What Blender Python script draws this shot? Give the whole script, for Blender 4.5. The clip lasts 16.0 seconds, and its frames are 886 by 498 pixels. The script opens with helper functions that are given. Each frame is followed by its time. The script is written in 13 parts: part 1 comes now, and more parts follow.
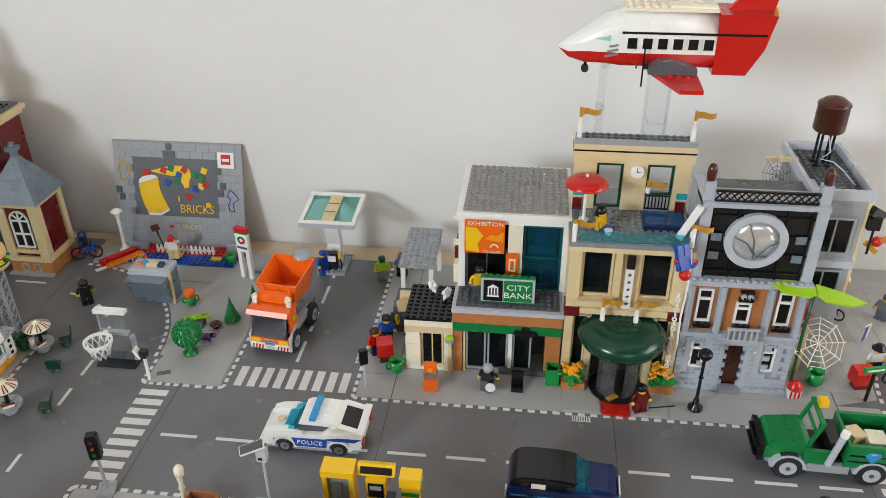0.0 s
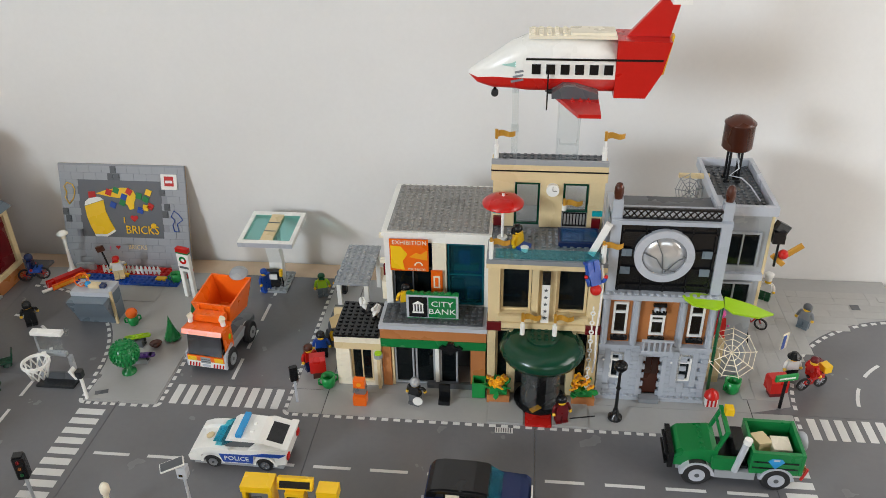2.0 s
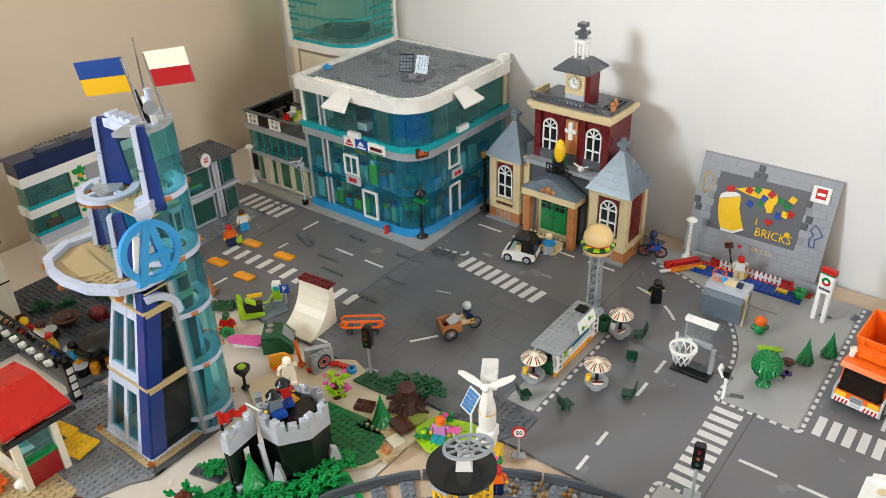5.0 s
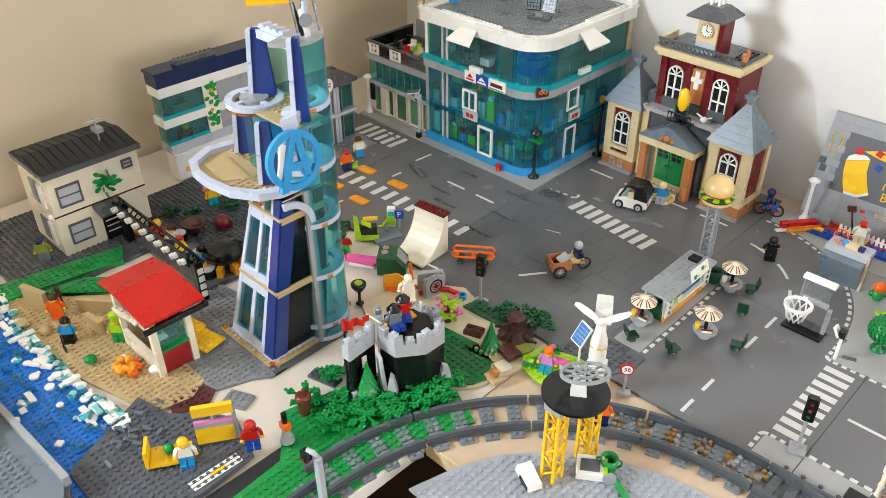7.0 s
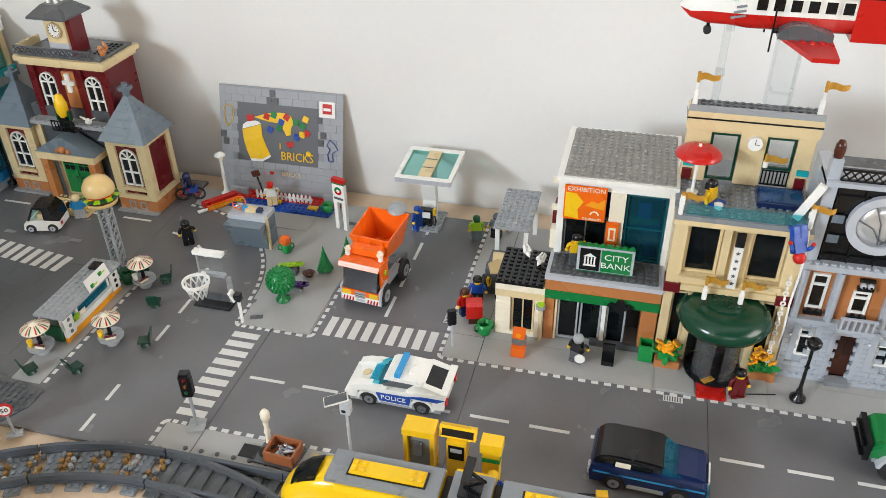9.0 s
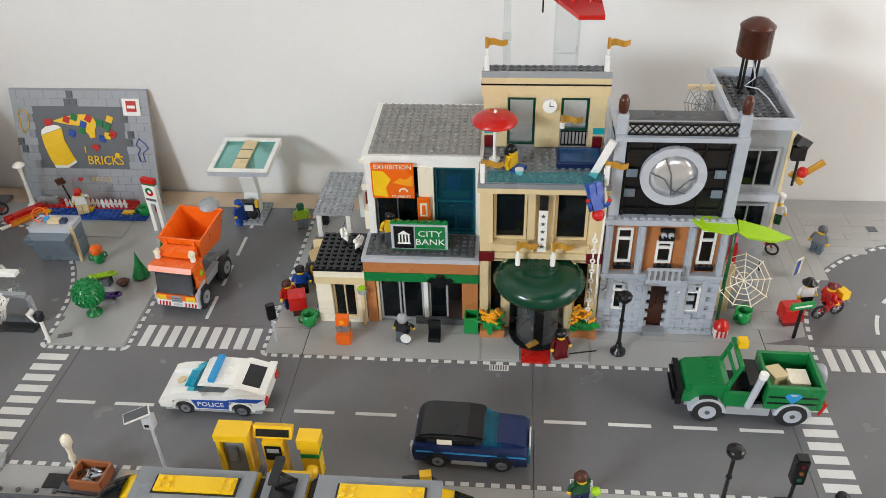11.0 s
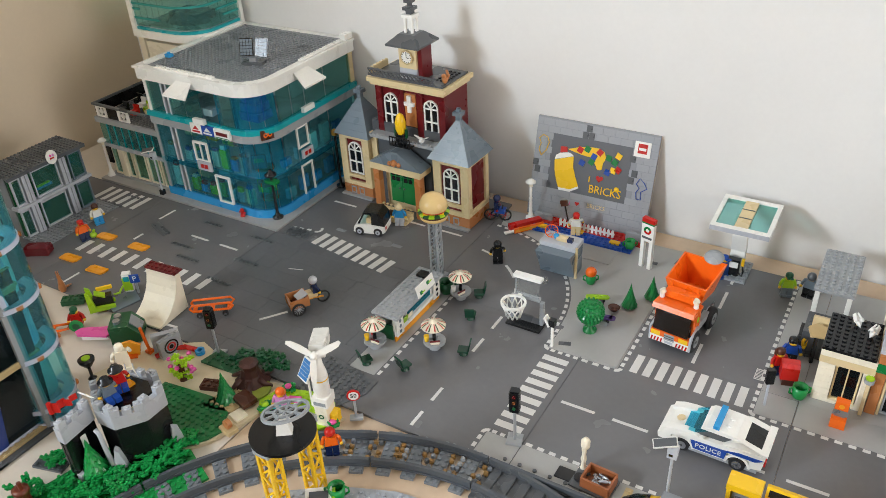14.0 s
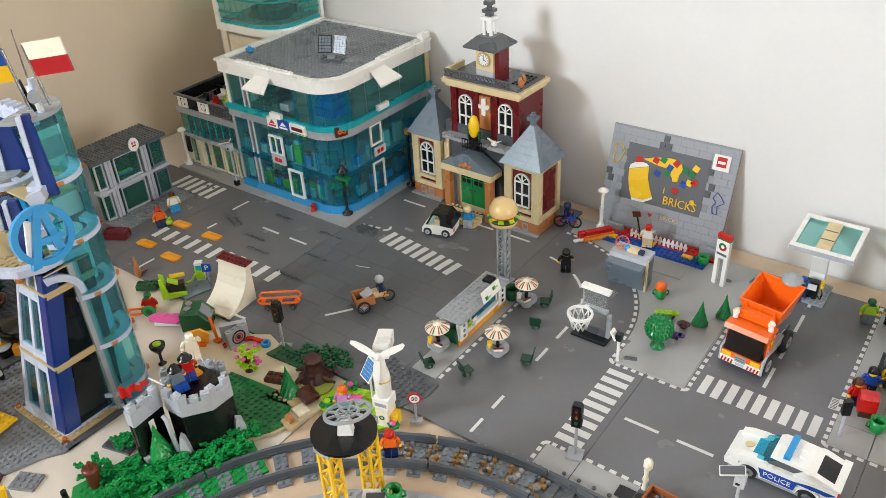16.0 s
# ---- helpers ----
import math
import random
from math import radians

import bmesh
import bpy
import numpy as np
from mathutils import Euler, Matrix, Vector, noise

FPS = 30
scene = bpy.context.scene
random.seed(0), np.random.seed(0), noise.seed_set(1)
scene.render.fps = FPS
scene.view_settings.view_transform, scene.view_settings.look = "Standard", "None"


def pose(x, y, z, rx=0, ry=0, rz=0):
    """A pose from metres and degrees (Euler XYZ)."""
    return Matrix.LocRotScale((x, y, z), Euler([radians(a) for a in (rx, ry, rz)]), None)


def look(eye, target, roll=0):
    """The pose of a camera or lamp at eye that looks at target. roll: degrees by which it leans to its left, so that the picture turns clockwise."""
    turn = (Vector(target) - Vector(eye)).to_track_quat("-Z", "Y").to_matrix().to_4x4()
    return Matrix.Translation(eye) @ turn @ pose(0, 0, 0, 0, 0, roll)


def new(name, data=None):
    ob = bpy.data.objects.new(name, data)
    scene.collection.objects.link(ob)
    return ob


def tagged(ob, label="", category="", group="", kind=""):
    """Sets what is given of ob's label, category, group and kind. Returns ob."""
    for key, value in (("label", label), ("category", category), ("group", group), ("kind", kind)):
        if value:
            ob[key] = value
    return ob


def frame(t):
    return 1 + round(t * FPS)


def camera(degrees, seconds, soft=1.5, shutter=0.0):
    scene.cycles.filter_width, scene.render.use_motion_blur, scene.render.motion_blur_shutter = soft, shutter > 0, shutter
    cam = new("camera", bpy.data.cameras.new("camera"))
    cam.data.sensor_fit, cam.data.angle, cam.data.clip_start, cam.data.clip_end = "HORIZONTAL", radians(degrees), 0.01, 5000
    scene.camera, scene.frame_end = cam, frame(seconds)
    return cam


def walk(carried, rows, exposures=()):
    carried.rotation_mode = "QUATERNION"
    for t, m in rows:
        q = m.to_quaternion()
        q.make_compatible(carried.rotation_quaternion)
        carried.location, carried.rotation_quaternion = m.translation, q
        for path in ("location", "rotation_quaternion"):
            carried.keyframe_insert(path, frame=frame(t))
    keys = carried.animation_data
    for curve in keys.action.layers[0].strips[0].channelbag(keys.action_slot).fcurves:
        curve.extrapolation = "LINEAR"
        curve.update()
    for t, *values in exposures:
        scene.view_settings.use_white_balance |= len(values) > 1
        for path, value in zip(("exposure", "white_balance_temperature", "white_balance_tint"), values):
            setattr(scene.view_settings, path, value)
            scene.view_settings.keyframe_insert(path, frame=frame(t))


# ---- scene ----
cam = camera(57.8, 16.0, soft=0.5)
PATH = [
    (0, (0.406, -0.616, 0.636), (0.196, 1.083, -0.399), -0.6),
    (0.5, (0.489, -0.616, 0.629), (0.364, 1.083, -0.419), -0.5),
    (1, (0.521, -0.617, 0.636), (0.431, 1.087, -0.407), -0.9),
    (1.5, (0.526, -0.618, 0.651), (0.428, 1.101, -0.367), -1.1),
    (2, (0.486, -0.627, 0.66), (0.297, 1.085, -0.357), -1.1),
    (2.5, (0.433, -0.636, 0.651), (0.087, 1.052, -0.365), -1.3),
    (3, (0.38, -0.647, 0.649), (-0.154, 0.988, -0.37), -1.8),
    (3.5, (0.322, -0.669, 0.656), (-0.377, 0.904, -0.363), -2.0),
    (4, (0.261, -0.686, 0.669), (-0.578, 0.825, -0.338), -2.2),
    (4.5, (0.202, -0.693, 0.677), (-0.748, 0.752, -0.328), -2.2),
    (5, (0.158, -0.704, 0.671), (-0.909, 0.643, -0.354), -2.0),
    (5.2, (0.143, -0.721, 0.668), (-0.971, 0.577, -0.368), -1.6),
    (7.3, (0.138, -0.764, 0.659), (-1.031, 0.411, -0.461), -0.5),
    (7.5, (0.158, -0.734, 0.661), (-0.952, 0.503, -0.451), -0.6),
    (8, (0.236, -0.667, 0.665), (-0.69, 0.718, -0.441), -1.3),
    (8.5, (0.312, -0.624, 0.649), (-0.367, 0.897, -0.458), -1.3),
    (9, (0.4, -0.596, 0.628), (-0.028, 1.005, -0.493), -1.1),
    (9.5, (0.482, -0.578, 0.611), (0.263, 1.046, -0.534), -1.0),
    (9.7, (0.517, -0.576, 0.591), (0.345, 1.063, -0.543), -1.4),
    (11.8, (0.429, -0.556, 0.633), (0.262, 1.053, -0.543), -2.1),
    (12, (0.411, -0.568, 0.637), (0.149, 1.043, -0.519), -2.3),
    (12.5, (0.358, -0.604, 0.654), (-0.111, 0.984, -0.469), -2.2),
    (13, (0.325, -0.627, 0.672), (-0.328, 0.905, -0.434), -2.7),
    (13.5, (0.297, -0.649, 0.677), (-0.488, 0.83, -0.417), -2.9),
    (14, (0.28, -0.668, 0.678), (-0.624, 0.755, -0.398), -3.3),
    (14.5, (0.27, -0.669, 0.687), (-0.696, 0.709, -0.394), -3.3),
    (15, (0.271, -0.667, 0.689), (-0.736, 0.681, -0.392), -3.5),
    (15.5, (0.268, -0.664, 0.687), (-0.756, 0.67, -0.394), -3.4),
    (16, (0.268, -0.662, 0.685), (-0.763, 0.67, -0.392), -3.2),
]
walk(cam, [(t, look(eye, target, roll)) for t, eye, target, roll in PATH],
     exposures=((0.0, -0.44), (2.0, -0.52), (4.0, -0.12), (5.2, 0.05), (7.3, 0.24), (9.0, -0.12), (12.0, -0.32), (16.0, 0.0)))

# ---- light ----
world = bpy.data.worlds.new("world")
scene.world = world
world.use_nodes = True
wn = world.node_tree.nodes
sky = wn.new("ShaderNodeTexSky")
sky.sky_type, sky.sun_disc = "NISHITA", False
sky.sun_elevation, sky.sun_rotation = radians(38), radians(200)
world.node_tree.links.new(sky.outputs[0], wn["Background"].inputs[0])
wn["Background"].inputs[1].default_value = 0.10


def window_light(name, eye, target, wide, high, watts, colour):
    lamp = bpy.data.lights.new(name, "AREA")
    lamp.shape, lamp.size, lamp.size_y = "RECTANGLE", wide, high
    lamp.energy, lamp.color = watts, colour
    ob = new(name, lamp)
    ob.matrix_world = look(eye, target)
    return ob


# area lamps standing in the unseen window openings of the room
window_light("window_light_left", (-1.40, -2.08, 1.08), (0.9, -1.40, 0.72), 0.85, 0.5, 86, (0.85, 0.95, 1.06))
# tinted warm so that shadows filled by it turn brown
window_light("window_light_right", (2.36, -0.42, 0.80), (0.5, -0.30, 0.05), 1.2, 1.0, 31, (0.99, 0.945, 0.92))
# added frontal fill that lifts the right side; its window is made up
window_light("window_light_front", (1.35, -2.56, 0.85), (1.45, 0.0, 0.15), 1.3, 1.1, 9, (0.94, 0.97, 1.03))
scene.view_settings.exposure = 0.0


# ---- materials ----
def srgb(code):
    c = [int(code[i:i + 2], 16) / 255 for i in (0, 2, 4)]
    return tuple(x / 12.92 if x <= 0.04045 else ((x + 0.055) / 1.055) ** 2.4 for x in c)


MATS = {}


def surface(name, colour, rough=0.3, vary=0.05, grain=260.0, bump=0.06, metal=0.0, coat=0.0, dust=0.0):
    """Opaque surface: two scales of colour variation, uneven gloss, fine relief."""
    if name in MATS:
        return MATS[name]
    m = bpy.data.materials.new(name)
    m.use_nodes = True
    n, l = m.node_tree.nodes, m.node_tree.links
    b = n["Principled BSDF"]
    co = n.new("ShaderNodeTexCoord")
    info = n.new("ShaderNodeObjectInfo")
    big, small = n.new("ShaderNodeTexNoise"), n.new("ShaderNodeTexNoise")
    big.inputs["Scale"].default_value, small.inputs["Scale"].default_value = 22.0, grain
    big.inputs["Detail"].default_value, small.inputs["Detail"].default_value = 3.0, 2.0
    for t in (big, small):
        l.new(co.outputs["Object"], t.inputs["Vector"])
    add = n.new("ShaderNodeMath")
    add.operation = "ADD"
    l.new(big.outputs[0], add.inputs[0])
    l.new(small.outputs[0], add.inputs[1])
    add2 = n.new("ShaderNodeMath")
    add2.operation = "MULTIPLY_ADD"
    l.new(info.outputs["Random"], add2.inputs[0])
    add2.inputs[1].default_value = 0.5
    l.new(add.outputs[0], add2.inputs[2])
    ramp = n.new("ShaderNodeMapRange")
    ramp.inputs["From Min"].default_value, ramp.inputs["From Max"].default_value = 0.6, 1.9
    l.new(add2.outputs[0], ramp.inputs["Value"])
    mix = n.new("ShaderNodeMix")
    mix.data_type = "RGBA"
    mix.inputs["A"].default_value = (*[max(0.0, c * (1 - vary)) for c in colour], 1)
    mix.inputs["B"].default_value = (*[min(1.0, c * (1 + vary) + dust) for c in colour], 1)
    l.new(ramp.outputs[0], mix.inputs["Factor"])
    l.new(mix.outputs["Result"], b.inputs["Base Color"])
    rr = n.new("ShaderNodeMapRange")
    rr.inputs["To Min"].default_value, rr.inputs["To Max"].default_value = rough * 0.8, min(1.0, rough * 1.3)
    l.new(big.outputs[0], rr.inputs["Value"])
    l.new(rr.outputs[0], b.inputs["Roughness"])
    b.inputs["Metallic"].default_value = metal
    b.inputs["Coat Weight"].default_value = coat
    if bump:
        bp = n.new("ShaderNodeBump")
        bp.inputs["Strength"].default_value, bp.inputs["Distance"].default_value = bump, 0.001
        l.new(small.outputs[0], bp.inputs["Height"])
        l.new(bp.outputs[0], b.inputs["Normal"])
    MATS[name] = m
    return m


def plastic(name, code, rough=0.27):
    return surface("plastic_" + name, srgb(code), rough, 0.05, 300.0, 0.03, dust=0.004)


def clear(name, code, weight=0.08, rough=0.04):
    """Tinted transparent plastic; the gloss alone follows the angle of view."""
    key = "clear_" + name
    if key in MATS:
        return MATS[key]
    m = bpy.data.materials.new(key)
    m.use_nodes = True
    n, l = m.node_tree.nodes, m.node_tree.links
    n.remove(n["Principled BSDF"])
    tr, gl, body, fr = n.new("ShaderNodeBsdfTransparent"), n.new("ShaderNodeBsdfGlossy"), n.new("ShaderNodeBsdfDiffuse"), n.new("ShaderNodeLayerWeight")
    c = srgb(code)
    tr.inputs["Color"].default_value = (*[x ** 0.30 for x in c], 1)  # each pane is crossed at two faces
    body.inputs["Color"].default_value = (*[x ** 0.6 for x in c], 1)
    gl.inputs["Roughness"].default_value = rough
    steep, gain = n.new("ShaderNodeMath"), n.new("ShaderNodeMath")
    steep.operation, gain.operation = "POWER", "MULTIPLY_ADD"
    steep.inputs[1].default_value = 5.0
    gain.inputs[1].default_value, gain.inputs[2].default_value = 0.85, 0.035
    l.new(fr.outputs["Facing"], steep.inputs[0])
    l.new(steep.outputs[0], gain.inputs[0])
    noise_tex, co = n.new("ShaderNodeTexNoise"), n.new("ShaderNodeTexCoord")
    noise_tex.inputs["Scale"].default_value = 60.0
    l.new(co.outputs["Object"], noise_tex.inputs["Vector"])
    bp = n.new("ShaderNodeBump")
    bp.inputs["Strength"].default_value, bp.inputs["Distance"].default_value = 0.05, 0.002
    l.new(noise_tex.outputs[0], bp.inputs["Height"])
    l.new(bp.outputs[0], gl.inputs["Normal"])
    a, b2 = n.new("ShaderNodeMixShader"), n.new("ShaderNodeMixShader")
    a.inputs[0].default_value = weight
    l.new(tr.outputs[0], a.inputs[1])
    l.new(body.outputs[0], a.inputs[2])
    l.new(gain.outputs[0], b2.inputs[0])
    l.new(a.outputs[0], b2.inputs[1])
    l.new(gl.outputs[0], b2.inputs[2])
    l.new(b2.outputs[0], n["Material Output"].inputs["Surface"])
    MATS[key] = m
    return m


WHITE = plastic("white", "efeee8")
CREAM = plastic("cream", "efe6cf")
TAN = plastic("tan", "dcc79a")
SAND = plastic("sand", "c0a97c", 0.4)
LGREY = plastic("light_grey", "9da1a4")
PGREY = plastic("pale_grey", "b9bdc4")
MGREY = plastic("mid_grey", "84888c")
DGREY = plastic("dark_grey", "55585b")
SLATE = plastic("slate", "6d7a84")
BLACK = plastic("black", "101113", 0.25)
RED = plastic("red", "c01a12")
DRED = plastic("dark_red", "641016")
GREEN = plastic("green", "0f7a3c")
DGREEN = plastic("dark_green", "0b3d2a", 0.2)
PGREEN = plastic("plant_green", "158f43")
FGREEN = plastic("forest_green", "12522e")
LIME = plastic("lime", "a2cf1e")
ORANGE = plastic("orange", "f06a12")
AMBER = plastic("amber", "f0a020")
YELLOW = plastic("yellow", "f2c31d")
SKIN = plastic("figure_yellow", "f0c030")
BLUE = plastic("blue", "1748a2")
NAVY = plastic("navy", "16264f", 0.22)
AZURE = plastic("azure", "2b95d2")
TEAL = plastic("teal", "0fa0a8")
BROWN = plastic("brown", "4a2314")
NOUGAT = plastic("nougat", "b87745")
PINK = plastic("pink", "e0559e")
LILAC = plastic("lilac", "d88ac6")
PURPLE = plastic("purple", "4b2a78")
GOLD = surface("gold", srgb("cf9a3a"), 0.32, 0.08, 300.0, 0.03, metal=0.35)
SILVER = surface("silver", srgb("a9acb0"), 0.25, 0.06, 300.0, 0.03, metal=0.8)
MIRROR = surface("mirror_disc", (0.76, 0.77, 0.77), 0.2, 0.03, 300.0, 0.01, metal=0.6)
RUBBER = surface("rubber", (0.018, 0.018, 0.019), 0.6, 0.15, 500.0, 0.2)
ROAD = surface("road_plate", srgb("6d6d6f"), 0.24, 0.07, 140.0, 0.05)
SETT = surface("dark_tiles", srgb("65676a"), 0.24, 0.10, 140.0, 0.05)
PAVE = surface("pavement_plate", srgb("a3a3a1"), 0.30, 0.05, 140.0, 0.05)
PAINT = surface("road_paint", srgb("d5d5d2"), 0.32, 0.05, 200.0, 0.04)
WALLB = surface("beige_wall_paint", srgb("e1d0b7"), 0.75, 0.03, 160.0, 0.05)
# for walls out of view: tan chosen to dim and warm the bounce
WALLD = surface("warm_wall_paint", srgb("b3966c"), 0.75, 0.04, 160.0, 0.05)
WALLM = surface("wall_paint", srgb("e2e1de"), 0.75, 0.025, 160.0, 0.05)
CEILM = surface("ceiling_paint", srgb("ebe8e2"), 0.8, 0.02, 160.0, 0.05)
BOARD = surface("table_board", srgb("cdb59a"), 0.45, 0.10, 90.0, 0.06)
BOARD2 = surface("pale_board", srgb("d8cdbe"), 0.45, 0.06, 90.0, 0.06)
FLOORM = surface("room_floor", srgb("3a2a20"), 0.45, 0.25, 40.0, 0.1)
CARD = surface("card", srgb("b89c78"), 0.7, 0.08, 200.0, 0.1)
G_CLEAR = clear("clear", "eef4f4", 0.03)
G_BLUE = clear("light_blue", "62cbd8", 0.05)
G_AQUA = clear("aqua", "20b0d6", 0.08)
G_TEAL = clear("teal_glass", "74c8be", 0.055)
G_BAND = clear("teal_band", "1c9c94", 0.5)
G_DARK = clear("smoke", "0a1012", 0.16)
G_BROWN = clear("brown_smoke", "120a08", 0.16)
G_ORANGE = clear("orange_clear", "f07a30", 0.2)
G_RED = clear("red_clear", "c02020", 0.2)
G_DBLUE = clear("deep_blue", "1f62b8", 0.2)

S, P, H = 0.008, 0.0032, 0.0096


# ---- mesh builder ----
class Geo:
    """Collects solids with their materials and becomes one mesh."""

    def __init__(self):
        self.v, self.f, self.mi, self.mats, self.m = [], [], [], [], Matrix()
        self.smooth, self.first = [], []

    def put(self, verts, faces, mat, smooth=False):
        if mat not in self.mats:
            self.mats.append(mat)
        k, i = len(self.v), self.mats.index(mat)
        self.first.append(len(self.f))
        self.v += [tuple(self.m @ Vector(p)) for p in verts]
        for f in faces:
            self.f.append([k + j for j in f])
            self.mi.append(i)
            self.smooth.append(smooth)
        return self

    def at(self, m=None):
        self.m = m if m is not None else Matrix()
        return self

    def box(self, a, b, mat, c=0.0003):
        x0, y0, z0 = a
        x1, y1, z1 = b
        c = min(c, (x1 - x0) / 4, (y1 - y0) / 4, (z1 - z0) / 4)
        vs, fs = [], []
        for (zz, d) in ((z0, c), (z0 + c, 0.0), (z1 - c, 0.0), (z1, c)):
            vs += [(x0 + d, y0 + c * (d == 0) , zz), (x1 - d, y0 + c * (d == 0), zz), (x1 - d, y1 - c * (d == 0), zz), (x0 + d, y1 - c * (d == 0), zz)] if d else \
                  [(x0 + c, y0, zz), (x1 - c, y0, zz), (x1, y0 + c, zz), (x1, y1 - c, zz), (x1 - c, y1, zz), (x0 + c, y1, zz), (x0, y1 - c, zz), (x0, y0 + c, zz)]
        # rings: 4, 8, 8, 4 corners
        fs.append((3, 2, 1, 0))
        lo, hi = 4, 12
        fs += [(lo + i, lo + (i + 1) % 8, hi + (i + 1) % 8, hi + i) for i in range(8)]
        t = 20
        fs.append((t, t + 1, t + 2, t + 3))
        for base, ring, up in ((0, lo, False), (t, hi, True)):
            quads = [(base, base + 1, ring + 1, ring), (base + 1, base + 2, ring + 3, ring + 2), (base + 2, base + 3, ring + 5, ring + 4), (base + 3, base, ring + 7, ring + 6)]
            tris = [(base + 1, ring + 2, ring + 1), (base + 2, ring + 4, ring + 3), (base + 3, ring + 6, ring + 5), (base, ring, ring + 7)]
            for q in quads + tris:
                fs.append(tuple(reversed(q)) if up else q)
        return self.put(vs, fs, mat)

    def slab(self, poly, z0, z1, mat):
        """A polygon of (x, y), counter-clockwise, from z0 up to z1."""
        n = len(poly)
        vs = [(x, y, z0) for x, y in poly] + [(x, y, z1) for x, y in poly]
        fs = [tuple(range(n - 1, -1, -1)), tuple(range(n, 2 * n))] + [(i, (i + 1) % n, n + (i + 1) % n, n + i) for i in range(n)]
        return self.put(vs, fs, mat)

    def side(self, poly, y0, y1, mat):
        """A polygon of (x, z), seen from -y counter-clockwise, from y0 to y1."""
        n = len(poly)
        vs = [(x, y0, z) for x, z in poly] + [(x, y1, z) for x, z in poly]
        fs = [tuple(range(n)), tuple(range(2 * n - 1, n - 1, -1))] + [((i + 1) % n, i, n + i, n + (i + 1) % n) for i in range(n)]
        return self.put(vs, fs, mat)

    def along(self, poly, x0, x1, mat):
        """A polygon of (y, z) drawn along x."""
        n = len(poly)
        vs = [(x0, y, z) for y, z in poly] + [(x1, y, z) for y, z in poly]
        fs = [tuple(range(n - 1, -1, -1)), tuple(range(n, 2 * n))] + [(i, (i + 1) % n, n + (i + 1) % n, n + i) for i in range(n)]
        return self.put(vs, fs, mat)

    def lathe(self, prof, c, mat, n=16, axis="z", smooth=True):
        """Profile of (radius, height) turned about an axis through c."""
        vs, fs = [], []
        for r, h in prof:
            for i in range(n):
                a = 2 * math.pi * i / n
                p, q = r * math.cos(a), r * math.sin(a)
                vs.append({"z": (c[0] + p, c[1] + q, c[2] + h), "y": (c[0] + q, c[1] + h, c[2] + p), "x": (c[0] + h, c[1] + p, c[2] + q)}[axis])
        for k in range(len(prof) - 1):
            for i in range(n):
                j = (i + 1) % n
                fs.append((k * n + i, k * n + j, (k + 1) * n + j, (k + 1) * n + i))
        self.put(vs, fs, mat, smooth)
        k = len(prof) - 1
        caps = []
        if prof[0][0] > 1e-6:
            caps.append((vs[:n][::-1],))
        if prof[k][0] > 1e-6:
            caps.append((vs[k * n:],))
        for (ring,) in caps:
            self.put(ring, [tuple(range(n))], mat)
        return self

    def cyl(self, c, r, h, mat, n=14, axis="z", r2=None):
        return self.lathe([(r, 0.0), (r if r2 is None else r2, h)], c, mat, n, axis)

    def ball(self, c, r, mat, sz=1.0, n=12, k=7):
        return self.lathe([(r * math.sin(math.pi * i / k) + (1e-7 if i in (0, k) else 0), -r * sz * math.cos(math.pi * i / k)) for i in range(k + 1)], c, mat, n)

    def ring(self, c, r0, r1, h, mat, n=28, axis="z", a0=0.0, a1=360.0):
        """A flat ring or arc of height h."""
        full = abs(a1 - a0) > 359.9
        k = n if full else n + 1
        vs, fs = [], []
        for i in range(k):
            a = radians(a0 + (a1 - a0) * i / n)
            for r in (r0, r1):
                for z in (0.0, h):
                    p, q = r * math.cos(a), r * math.sin(a)
                    vs.append({"z": (c[0] + p, c[1] + q, c[2] + z), "y": (c[0] + p, c[1] + z, c[2] + q), "x": (c[0] + z, c[1] + p, c[2] + q)}[axis])
        flip = axis == "y"
        for i in range(n):
            a, b = 4 * i, 4 * ((i + 1) % k)
            for q in ((a + 2, b + 2, b + 3, a + 3), (b, a, a + 1, b + 1), (a + 1, a + 3, b + 3, b + 1), (a, b, b + 2, a + 2)):
                fs.append(tuple(reversed(q)) if flip else q)
        if not full:
            e = 4 * (k - 1)
            fs += [(0, 2, 3, 1), (e, e + 1, e + 3, e + 2)]
        return self.put(vs, fs, mat)

    def tube(self, pts, r, mat, n=7):
        pts = [Vector(p) for p in pts]
        vs, fs = [], []
        for i, p in enumerate(pts):
            d = (pts[min(i + 1, len(pts) - 1)] - pts[max(i - 1, 0)]).normalized()
            u = d.orthogonal().normalized() if i == 0 else (u - d * u.dot(d)).normalized()
            w = d.cross(u)
            rr = r[i] if isinstance(r, (list, tuple)) else r
            vs += [tuple(p + rr * (math.cos(2 * math.pi * k / n) * u + math.sin(2 * math.pi * k / n) * w)) for k in range(n)]
        for i in range(len(pts) - 1):
            fs += [(i * n + k, i * n + (k + 1) % n, (i + 1) * n + (k + 1) % n, (i + 1) * n + k) for k in range(n)]
        fs += [tuple(range(n - 1, -1, -1)), tuple(range((len(pts) - 1) * n, len(pts) * n))]
        return self.put(vs, fs, mat, True)

    def studs(self, x0, y0, nx, ny, z, mat, skip=None, n=8):
        """Studs on a grid whose first cell begins at x0, y0."""
        for i in range(nx):
            for j in range(ny):
                if skip and skip(i, j):
                    continue
                self.lathe([(0.00245, 0.0), (0.00245, 0.0015), (0.0022, 0.0017)], (x0 + S * (i + 0.5), y0 + S * (j + 0.5), z), mat, n, smooth=False)
        return self

